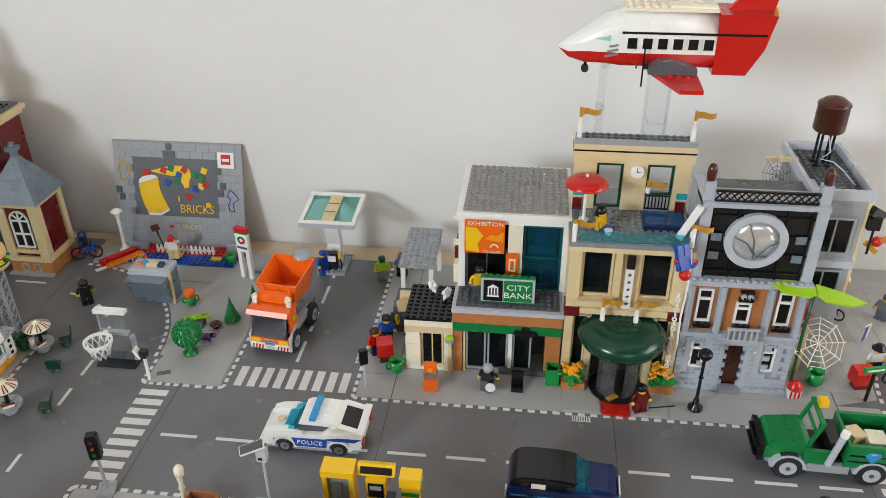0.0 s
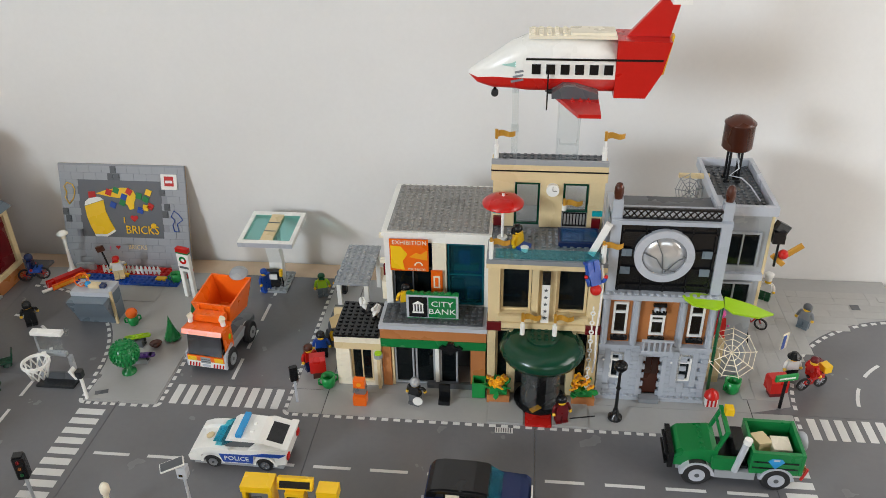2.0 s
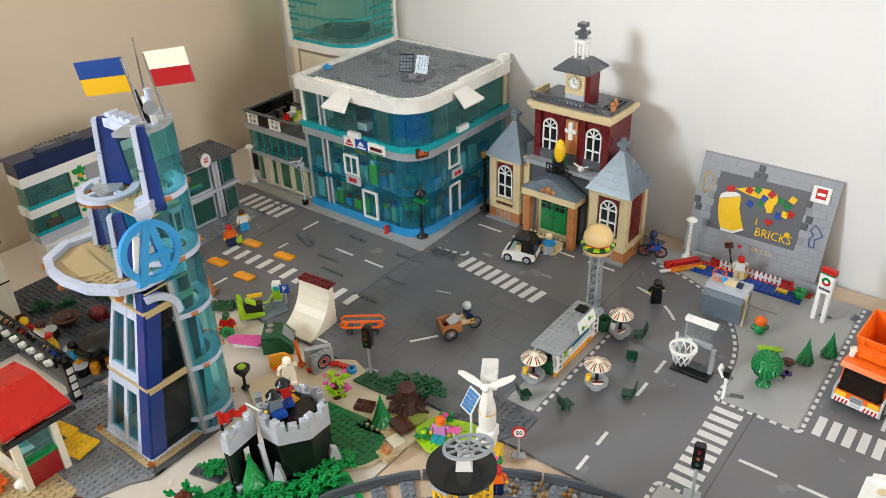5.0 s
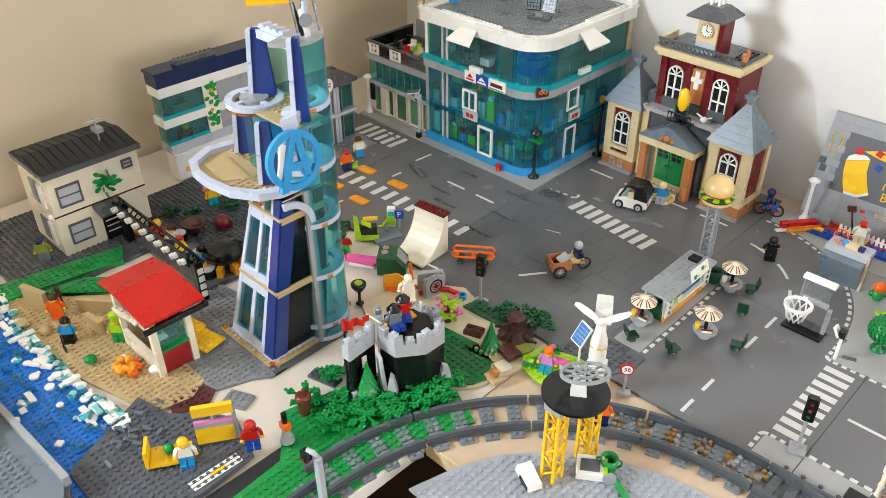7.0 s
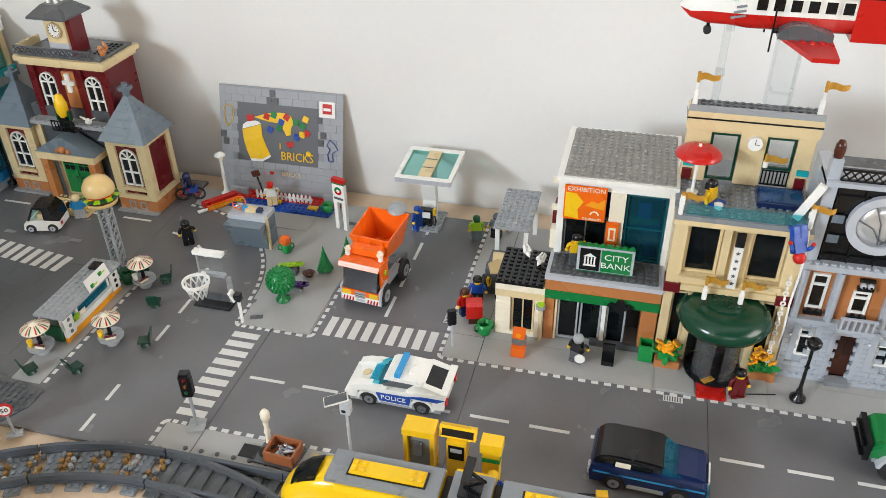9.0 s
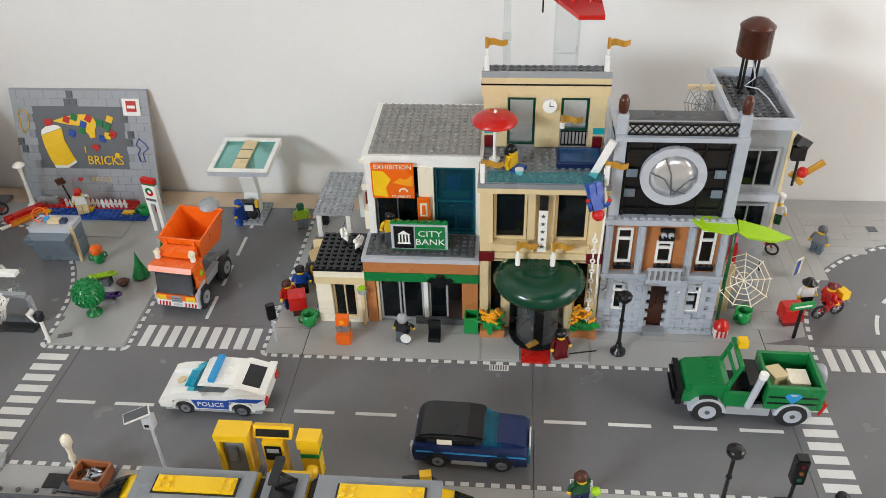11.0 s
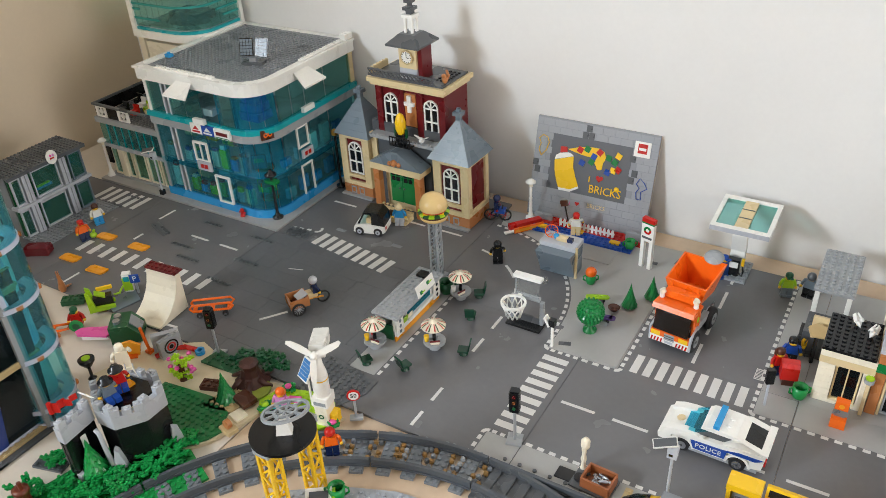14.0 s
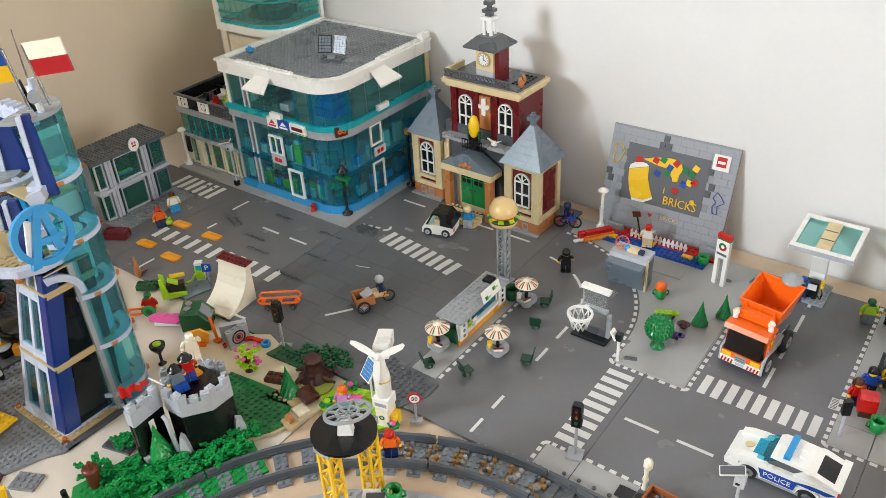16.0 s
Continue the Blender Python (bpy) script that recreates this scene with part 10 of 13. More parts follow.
wt = thing("wind_turbine", "white toy wind turbine with three blades", "wind turbine", -0.219, -0.160, 0.0036, rot=12)
part("foot", Geo().box((-0.008, -0.010, 0), (0.008, 0.010, 0.028), CREAM).box((-0.010, -0.010, 0.0282), (0.010, 0.010, 0.042), WHITE).box((-0.0075, -0.0104, 0.031), (0.0075, -0.0101, 0.036), LGREY, 0), wt)
part("badge", Geo().ring((0, -0.0106, 0.014), 0.002, 0.0034, 0.0003, FGREEN, 14, "y"), wt)
part("side_block", Geo().box((0.0082, -0.006, 0), (0.016, 0.008, 0.016), YELLOW), wt, "yellow block")
part("mast", Geo().lathe([(0.0090, 0.0422), (0.0098, 0.050), (0.0098, 0.068), (0.0088, 0.076), (0.0062, 0.086), (0.0056, 0.094), (0.0001, 0.0955)], (0, 0, 0), WHITE, 18), wt)
part("yellow_ring", Geo().cyl((0, 0, 0.0660), 0.0100, 0.0016, YELLOW, 18), wt)
part("nacelle", Geo().at(pose(0, 0.004, 0.102, -12, 0, 20)).box((-0.0092, -0.002, -0.0075), (0.0092, 0.042, 0.0085), WHITE, 0.0008), wt)
hb = part("hub", Geo().at(pose(0, -0.004, 0.102, -12, 0, 20)).lathe([(0.0001, -0.008), (0.004, -0.004), (0.0045, 0.002)], (0, 0, 0), WHITE, 14, "y"), wt)
for a in (62, 182, 302):
    part("blade", Geo().at(pose(0, -0.005, 0.102, -12, 0, 20) @ Matrix.Rotation(radians(a), 4, "Y")).side([(-0.0026, 0.003), (0.0026, 0.003), (0.0046, 0.011), (0.0052, 0.020), (0.0046, 0.030), (0.0020, 0.035), (-0.0014, 0.034), (-0.0030, 0.020)], -0.0008, 0.0008, WHITE), hb)
sp2 = thing("solar_sign", "small tilted blue solar panel on a stalk", "solar panel", -0.250, -0.148, 0.0036, rot=-20)
part("stalk", Geo().cyl((0, 0, 0), 0.0015, 0.050, WHITE, 8), sp2)
SM = pose(0, 0, 0.056, 58, 0, 0)
pn = part("panel", Geo().at(SM).box((-0.0105, -0.0135, -0.001), (0.0105, 0.0135, 0.001), WHITE), sp2, "pale framed panel")
for ci in range(4):
    for cj in range(5):
        part("cell", Geo().at(SM).box((-0.0088 + 0.0045 * ci, -0.0118 + 0.0048 * cj, 0.0011), (-0.0048 + 0.0045 * ci, -0.0075 + 0.0048 * cj, 0.0015), plastic("cell_blue", "4f86bf", 0.2), 0), pn)
ss = thing("speed_sign", "round white speed limit sign with a red border", "road sign", -0.191, -0.139, 0.0004, rot=35)
part("foot", Geo().box((-0.008, -0.004, 0), (0.008, 0.004, P), LGREY), ss)
part("pole", Geo().cyl((0, 0, P), 0.0015, 0.030, LGREY, 8), ss)
dk = part("disc", Geo().cyl((0, -0.0022, 0.038), 0.0080, 0.0018, RED, 22, "y").cyl((0, -0.0026, 0.038), 0.0060, 0.0003, WHITE, 22, "y"), ss)
lettering("number", "50", 0.0078, dk, BLACK, pose(0, -0.0028, 0.038) @ FRONT)


def traffic_light(x, y, rot, h=0.075, foot=LGREY, pole=LGREY, label="black toy traffic light on a grey pole"):
    t = thing("traffic_light", label, "traffic light", x, y, 0.0006, rot=rot, group="traffic lights")
    part("foot", Geo().box((-0.009, -0.009, 0), (0.009, 0.009, 0.0028), foot), t)
    part("pole", Geo().cyl((0, 0, 0.0028), 0.0018, h - 0.03, pole, 10), t)
    hd = part("housing", Geo().box((-0.006, -0.005, h - 0.028), (0.006, 0.005, h), BLACK, 0.0012).box((-0.0048, -0.004, h), (0.0048, 0.004, h + 0.002), BLACK), t)
    for k, m in enumerate((G_RED, G_ORANGE, FGREEN)):
        part("lens", Geo().cyl((0, -0.0062, h - 0.0045 - 0.0085 * k), 0.0019, 0.0012, m, 12, "y"), hd)
    return t


traffic_light(-0.424, -0.129, 20)
traffic_light(-0.010, -0.083, 15)
traffic_light(0.736, -0.090, 0, 0.066, BLACK, BLACK, "black toy traffic light on a black pole")


# ---- castle corner ----
ca = thing("castle_ruin", "black castle wall with white battlements and rock corners", "castle", 0, 0, TZ + 0.003)


def battlement(parent, a, b, z0, z1, low=0.0, mat=PGREY):
    """A black wall panel from a to b with a pale battlement on top: stepped ends and a gap between."""
    dx, dy = b[0] - a[0], b[1] - a[1]
    n = math.hypot(dx, dy)
    m = pose(a[0], a[1], 0, 0, 0, math.degrees(math.atan2(dy, dx)))
    part("wall", Geo().at(m).box((0.0006, 0.0012, low), (n - 0.0006, 0.0068, z0 - 0.0002), BLACK, 0.0006), parent, "black wall panel")
    c = part("battlement", Geo().at(m).box((0, 0, z0), (n, 0.008, z1 - 0.009), mat, 0.0006), parent, "pale grey battlement")
    for u in (0.0, n - 0.010):
        part("merlon", Geo().at(m).box((u + 0.0001, 0.0001, z1 - 0.0089), (u + 0.0099, 0.0079, z1), mat, 0.0005).studs(u + 0.001, 0.0, 1, 1, z1, mat), c)
    if n > 0.034:
        part("merlon", Geo().at(m).box((n / 2 - 0.005, 0.0001, z1 - 0.0089), (n / 2 + 0.005, 0.0079, z1 - 0.003), mat, 0.0005).studs(n / 2 - 0.004, 0.0, 1, 1, z1 - 0.003, mat), c)


CZ = 0.0855 - TZ - 0.003
battlement(ca, (-0.409, -0.362), (-0.413, -0.320), CZ - 0.030, CZ - 0.001)
part("end_block", Geo().box((-0.4215, -0.3625, CZ - 0.030), (-0.4094, -0.3545, CZ - 0.010), PGREY).box((-0.4205, -0.3620, 0), (-0.4170, -0.3560, CZ - 0.0302), BLACK), ca, "pale grey end of the battlement")
tower = [(-0.437, -0.300), (-0.404, -0.323), (-0.378, -0.322), (-0.357, -0.294), (-0.357, -0.264), (-0.382, -0.250), (-0.425, -0.256)]
for k in range(6):
    battlement(ca, tower[k], tower[k + 1], CZ - 0.030, CZ - (0.004 if k == 2 else 0.0), 0.0, LGREY if k in (0, 4) else PGREY)
inner = [(-0.395 + (x + 0.395) * 0.70, -0.288 + (y + 0.288) * 0.70) for x, y in tower]
part("floor", Geo().slab(inner, CZ - 0.0125, CZ - 0.0095, BLACK), ca, "black tower floor")
part("plank", Geo().at(pose(-0.4025, -0.290, CZ - 0.0093, 0, 0, 84)).box((-0.019, -0.006, 0), (0.019, 0.005, 0.0030), AMBER), ca, "orange plank")
part("rock_corner", Geo().at(pose(-0.379, -0.326, 0, 0, 0, 40)).side([(-0.010, 0), (0.006, 0), (0.004, 0.014), (0.001, 0.030), (-0.003, 0.034)], -0.004, 0.004, PGREY), ca, "white rock piece")
part("rock_corner", Geo().at(pose(-0.352, -0.268, 0, 0, 0, 62)).side([(-0.009, 0), (0.008, 0), (0.003, 0.026), (-0.004, 0.030)], -0.004, 0.004, PGREY), ca, "white rock piece")
part("rock_foot", Geo().box((-0.4115, -0.3625, 0), (-0.4050, -0.3545, 0.010), PGREY), ca)
part("chain_arm", Geo().tube([(-0.3950, -0.334, CZ - 0.026), (-0.3900, -0.334, CZ - 0.030), (-0.3885, -0.334, CZ - 0.044), (-0.384, -0.334, 0.012)], 0.0026, PGREY, 8), ca, "pale grey bent arm")
for q in range(3):
    part("clear_bar", Geo().tube([(-0.400 + 0.004 * q, -0.331, CZ - 0.034), (-0.392 + 0.002 * q, -0.333, 0.006)], 0.0010, LGREY, 6), ca)
part("window", Geo().box((-0.4094, -0.3455, CZ - 0.050), (-0.4081, -0.3385, CZ - 0.034), WHITE, 0.0005), ca, "white arched window")
pf = thing("red_pennant", "red wavy pennant on a black pole", "flag", -0.4180, -0.3585, 0.0756)
part("pole", Geo().cyl((0, 0, 0), 0.0016, 0.030, BLACK, 8), pf)
part("clip", Geo().cyl((0, 0, 0.019), 0.0026, 0.014, RED, 10), pf)
for q, (u, z0, z1) in enumerate(((0.0020, 0.0195, 0.0320), (0.0085, 0.0225, 0.0325), (0.0150, 0.0245, 0.0325), (0.0210, 0.0275, 0.0345))):
    part("cloth", Geo().at(pose(u * 0.62, u * 0.78, 0, 0, 0, 52 + (28 if q % 2 else -22))).box((-0.0005, -0.0006, z0), (0.0078, 0.0006, z1), RED), pf)
figure(-0.398, -0.303, 0.0792, 75, SLATE, BLUE, "brim", BLACK, arm=60, sit=True, label="pirate figure in grey and blue with a black hat")
figure(-0.404, -0.284, 0.0792, 60, RED, BLUE, "brim", BLACK, arm=50, sit=True, label="pirate figure in red and blue with a black hat")
solid("white_sabre", Geo().at(pose(0, 0, 0, 0, -62, 25)).box((-0.0012, -0.0005, 0), (0.0012, 0.0005, 0.020), WHITE), "white sabre held out over the battlement", "sabre", x=-0.405, y=-0.316, z=0.0855)
solid("white_sabre", Geo().at(pose(0, 0, 0, 18, 20, 0)).box((-0.0012, -0.0005, 0), (0.0012, 0.0005, 0.022), WHITE), "white sabre raised before the skeleton", "sabre", x=-0.392, y=-0.268, z=0.0855)
sk = figure(-0.414, -0.266, 0.0865, 60, CREAM, CREAM, "none", CREAM, CREAM, arm=70, label="cream plastic skeleton figure raised over the battlements")
for k, (bx, by, n, r) in enumerate(((-0.365, -0.335, 8, 0.026), (-0.345, -0.315, 8, 0.026), (-0.352, -0.285, 8, 0.024), (-0.385, -0.350, 8, 0.024), (-0.345, -0.262, 7, 0.022), (-0.412, -0.385, 8, 0.024), (-0.375, -0.372, 8, 0.028), (-0.352, -0.350, 8, 0.024), (-0.436, -0.402, 7, 0.022), (-0.455, -0.355, 7, 0.022), (-0.398, -0.408, 8, 0.024), (-0.335, -0.290, 7, 0.020), (-0.362, -0.308, 7, 0.02))):
    leaf_bush(bx, by, TZ + 0.003, n, r, PGREEN, 30 + k, "low green plastic leaf plant on the ground")
fir(-0.400, -0.346, 0.054, TZ + 0.003, PGREEN)
sb = thing("brown_stump", "brown trunk brick with bright green fronds", "tree stump", -0.433, -0.413, TZ + 0.003)
part("trunk", Geo().lathe([(0.0075, 0), (0.0075, 0.020), (0.009, 0.022), (0.009, 0.026), (0.005, 0.027)], (0, 0, 0), plastic("stump_brown", "6a3120", 0.3), 12).cyl((0.003, 0, 0.027), 0.0025, 0.010, plastic("stump_brown", "6a3120", 0.3), 8), sb)
leaf_spray(sb, -0.010, 0.006, 0.012, 5, 0.026, PGREEN, 77, "fronds", 0.01)
cs = thing("cup_stand", "black round cup on a thin stand", "stand", -0.540, -0.240, 0.0)
part("stem", Geo().lathe([(0.006, 0), (0.002, 0.004), (0.002, 0.018)], (0, 0, 0), BLACK, 12), cs)
part("cup", Geo().lathe([(0.003, 0.018), (0.010, 0.028), (0.0105, 0.032), (0.006, 0.0325)], (0, 0, 0), BLACK, 18), cs)
part("lime_disc", Geo().cyl((0, 0, 0.0326), 0.0055, 0.0015, LIME, 14), cs, "lime disc in the cup")


pnl = thing("print_panel", "light grey panel with a round black and red print", "panel", -0.479, -0.157, 0.0006, rot=82)
part("panel", Geo().box((-0.0160, 0, 0), (0.0160, 0.008, 0.028), LGREY).studs(-0.0155, 0.0, 4, 1, 0.028, LGREY), pnl)
for r0, r1, m in ((0.0085, 0.0105, BLACK), (0.0045, 0.0065, RED), (0.0005, 0.0030, BLACK)):
    part("print_ring", Geo().at(pose(0, 0, 0.0145)).ring((0, -0.0007, 0), r0, r1, 0.0006, m, 18, "y"), pnl)

# ---- the emblem tower ----
# white plastic with the sky's blue reflection put into its colour
SKY_WHITE = plastic("ice_white", "c3cbdd")
ROYAL = plastic("royal_blue", "1e377c", 0.22)
et = thing("emblem_tower", "blue and white toy tower with a round terrace", "building", 0, 0, 0.0)
part("base_plate", Geo().box((-0.628, -0.400, TZ + 0.0002), (-0.508, -0.288, -0.0004), DGREY), et)
part("base_studs", Geo().plate(-0.626, -0.3995, 13, 1, -0.0003, SAND).plate(-0.5235, -0.392, 1, 11, -0.0003, SAND), et, "tan studded edge")
for bx, by in ((-0.622, -0.3955), (-0.5195, -0.3955), (-0.5195, -0.312)):
    part("orange_stud", Geo().cyl((bx, by, 0.0031), 0.003, 0.004, G_ORANGE, 10), et)
# outline of the shaft at each floor: left, right, front, back
LV = [(0.003, -0.612, -0.524, -0.390, -0.305), (0.100, -0.590, -0.517, -0.376, -0.300), (0.192, -0.574, -0.516, -0.358, -0.296), (0.216, -0.572, -0.516, -0.354, -0.295)]


def quad_prism(g, a, b, o, mat):
    """A slab whose face runs through the four points a..b (low pair, high pair), thick along o."""
    pts = [Vector(p) for p in a + b]
    o = Vector(o)
    vs = [tuple(p) for p in pts] + [tuple(p + o) for p in pts]
    return g.put(vs, [(0, 1, 2, 3), (7, 6, 5, 4), (1, 0, 4, 5), (2, 1, 5, 6), (3, 2, 6, 7), (0, 3, 7, 4)], mat)


for k in range(3):
    z0, l0, r0, f0, b0 = LV[k]
    z1, l1, r1, f1, b1 = LV[k + 1]

    def on(u, v, out=0.0):
        """A point of the front face: u across, v up."""
        return (l0 + (r0 - l0) * u + ((l1 + (r1 - l1) * u) - (l0 + (r0 - l0) * u)) * v, f0 + (f1 - f0) * v - out, z0 + (z1 - z0) * v)

    def sd(u, v, out=0.0):
        return (r0 + (r1 - r0) * v + out, f0 + (f1 - f0) * v + ((b0 + (b1 - b0) * v) - (f0 + (f1 - f0) * v)) * u, z0 + (z1 - z0) * v)

    part("floor_slab", Geo().box((l0 - 0.001, f0 - 0.003, z0 - 0.0005), (r0 + 0.002, b0, z0 + 0.0032), SAND if k else SKY_WHITE), et)
    for (u0, u1) in ((0.0, 0.08), (0.40, 0.48), (0.72, 0.80)):
        part("mullion", quad_prism(Geo(), [on(u0, 0, 0.002), on(u1, 0, 0.002)], [on(u1, 1, 0.002), on(u0, 1, 0.002)], (0, 0.006, 0), SKY_WHITE), et)
    for (v0, v1) in ((0.0, 0.14), (0.86, 1.0)) if k < 2 else ((0.0, 0.1),):
        part("rail", quad_prism(Geo(), [on(0.08, v0, 0.0016), on(0.72, v0, 0.0016)], [on(0.72, v1, 0.0016), on(0.08, v1, 0.0016)], (0, 0.005, 0), SKY_WHITE), et)
    for u0, u1 in ((0.08, 0.40), (0.48, 0.72)):
        part("pane", quad_prism(Geo(), [on(u0, 0.02), on(u1, 0.02)], [on(u1, 0.98), on(u0, 0.98)], (0, 0.001, 0), G_BLUE), et, "clear blue pane")
    part("navy_corner", quad_prism(Geo(), [on(0.80, 0, 0.0025), on(1.0, 0, 0.0025)], [on(1.0, 1, 0.0025), on(0.80, 1, 0.0025)], (0, 0.008, 0), ROYAL), et, "dark blue slanted corner panel")
    part("navy_side", quad_prism(Geo(), [sd(0.0, 0, 0.0015), sd(0.22, 0, 0.0015)], [sd(0.22 if k < 1 else 0.3, 1, 0.0015), sd(0.0, 1, 0.0015)], (-0.006, 0, 0), ROYAL), et)
    part("smoked_pane", quad_prism(Geo(), [sd(0.22, 0), sd(0.95, 0)], [sd(0.95, 1), sd(0.25, 1)], (-0.001, 0, 0), G_DARK), et, "smoked dark pane")
    part("side_line", quad_prism(Geo(), [sd(0.0, 0.95, 0.0025), sd(0.95, 0.95, 0.0025)], [sd(0.95, 1.0, 0.0025), sd(0.0, 1.0, 0.0025)], (-0.004, 0, 0), SAND), et)
    part("left_wall", quad_prism(Geo(), [(l0, b0, z0), (l0, f0, z0)], [(l1, f1, z1), (l1, b1, z1)], (0.004, 0, 0), ROYAL), et)
    part("back_wall", Geo().box((l0 + 0.004, b0 - 0.004, z0 + 0.0034), (r0 - 0.03, b0, z1 - 0.001), MGREY), et)
    for q in range(3):
        part("room_item", Geo().box((l0 + 0.012 + q * 0.013, f0 + 0.034, z0 + 0.0034), (l0 + 0.021 + q * 0.013, f0 + 0.043, z0 + 0.0034 + (0.010 + 0.003 * q) * (1 if k < 2 else 0.5)), (RED, YELLOW, WHITE)[(q + k) % 3]), et)
# arch above the smoked side
part("white_arch", Geo().ring((-0.5155, -0.352, 0.176), 0.029, 0.037, 0.005, SKY_WHITE, 12, "x", 0, 95), et, "white arch")
# clear column at the back corner
CC, CR = (-0.543, -0.302), 0.036
ZS = (0.0, 0.020, 0.094, 0.166, 0.236, 0.307, 0.380)
for k in range(6):
    z0, z1 = ZS[k], ZS[k + 1]
    part("column_shell", Geo().ring((CC[0], CC[1], z0 + 0.006), CR - 0.0016, CR, z1 - z0 - 0.006, G_BLUE, 18, "z", -60 + 45 * (k == 5), 100), et, "clear aqua curved shell")
    part("column_ring", Geo().ring((CC[0], CC[1], z0), CR - 0.012, CR + 0.0012, 0.006, SKY_WHITE, 20, "z", -60, 110), et, "pale grey ring")
    # pale cylinder added inside to make the aqua shell look brighter
    if k < 4:
        part("column_core", Geo().cyl((CC[0] - 0.006, CC[1], z0 + 0.0061), 0.021, z1 - z0 - 0.0062, WHITE if k % 2 else SKY_WHITE, 16), et)
    if k:
        for a in (-8, 62):
            part("orange_stud", Geo().cyl((CC[0] + CR * math.cos(radians(a)), CC[1] + CR * math.sin(radians(a)), z0 + 0.001), 0.0042, 0.004, G_ORANGE, 10), et)
    if k < 4:
        part("pillar", Geo().box((-0.524, -0.327, z0 + 0.001), (-0.5125, -0.315, min(z1, 0.2165)), LGREY), et)
# big terrace
tp = [(-0.655, -0.383), (-0.632, -0.393), (-0.600, -0.396), (-0.560, -0.390), (-0.530, -0.372), (-0.518, -0.350), (-0.518, -0.300), (-0.640, -0.297), (-0.664, -0.318), (-0.672, -0.350)]
tc = (-0.598, -0.346)
shr = lambda f: [(tc[0] + (x - tc[0]) * f, tc[1] + (y - tc[1]) * f) for x, y in tp]
tr = part("terrace", Geo().slab(shr(0.90), 0.2165, 0.2205, SAND), et, "tan terrace deck")
part("deck_tiles", Geo().slab([(-0.640, -0.372), (-0.590, -0.378), (-0.575, -0.352), (-0.640, -0.342)], 0.2206, 0.2222, SAND), tr)
part("deck_studs", stud_field(Geo(), shr(0.86), 0.2206, SAND, lambda x, y: x < -0.585 and y < -0.335), tr)
for i in range(len(tp)):
    if i == 6:
        continue
    a, b = tp[i], tp[(i + 1) % len(tp)]
    ia, ib = shr(0.84)[i], shr(0.84)[(i + 1) % len(tp)]
    part("rim_piece", Geo().slab([a, b, ib, ia], 0.2175, 0.2265, SKY_WHITE), tr, "pale grey terrace rim")
for i in (0, 2, 4):
    part("orange_light", Geo().cyl((tp[i][0], tp[i][1], 0.214), 0.0042, 0.0035, G_ORANGE, 10), tr)
# lower pair of fins between terrace and ring deck
def fin(parent, x, y, z0, z1, lean, w, rot):
    m = pose(x, y, z0, lean, 0, rot)
    h = z1 - z0
    f = part("fin", Geo().at(m).side([(-w / 2, 0), (w / 2, 0), (w * 0.25, h), (-w * 0.25, h)], -0.002, 0.004, ROYAL), parent, "dark blue fin")
    for q in range(2):
        part("edge", Geo().at(m).side([(-w / 2 - 0.005 + 0.25 * w * q / 2, h * q / 2 + 0.001), (-w / 2 + 0.25 * w * q / 2, h * q / 2 + 0.001), (-w / 2 + 0.25 * w * (q + 1) / 2, h * (q + 1) / 2 - 0.001), (-w / 2 - 0.005 + 0.25 * w * (q + 1) / 2, h * (q + 1) / 2 - 0.001)], -0.004, 0.005, SKY_WHITE), f, "pale edge")


fin(et, -0.628, -0.318, 0.222, 0.290, 0, 0.024, 40)
fin(et, -0.545, -0.344, 0.222, 0.296, 0, 0.020, 40)
part("clear_room", Geo().box((-0.600, -0.335, 0.2225), (-0.555, -0.300, 0.290), G_BLUE, 0), et, "clear blue room")
part("room_core", Geo().box((-0.590, -0.32, 0.2225), (-0.575, -0.30, 0.288), AZURE), et)
# ring deck
rc = (-0.600, -0.318)
dk2 = part("ring_deck", Geo().cyl((-0.575, -0.302, 0.2935), 0.030, 0.003, SAND, 24), et, "tan deck")
part("deck_studs", Geo().studs(-0.60, -0.322, 7, 5, 0.2967, SAND), dk2)
part("ring", Geo().ring((rc[0], rc[1], 0.2955), 0.024, 0.033, 0.0055, SKY_WHITE, 28), dk2, "pale grey ring")
part("light_band", Geo().ring((rc[0], rc[1], 0.2915), 0.025, 0.0322, 0.004, G_ORANGE, 28, "z", 150, 330), dk2, "orange light band")
part("disc", Geo().cyl((rc[0], rc[1], 0.2970), 0.016, 0.005, LGREY, 20), dk2)
part("spoke", Geo().box((rc[0] - 0.024, rc[1] - 0.003, 0.297), (rc[0] + 0.024, rc[1] + 0.003, 0.301), SKY_WHITE).box((rc[0] - 0.003, rc[1] - 0.024, 0.2972), (rc[0] + 0.003, rc[1] + 0.024, 0.3012), SKY_WHITE), dk2)
part("deck_plate", Geo().box((-0.585, -0.335, 0.2937), (-0.512, -0.290, 0.2967), SAND), et)
part("bracket", Geo().at(pose(-0.519, -0.334, 0.258, 0, 0, 40) @ Matrix.Scale(1.3, 4)).side([(-0.006, 0), (0.010, 0.012), (0.004, 0.022), (0.012, 0.034), (0.010, 0.042), (-0.004, 0.036), (0.0, 0.022), (-0.010, 0.010)], -0.004, 0.004, PGREY), et, "pale zigzag bracket")
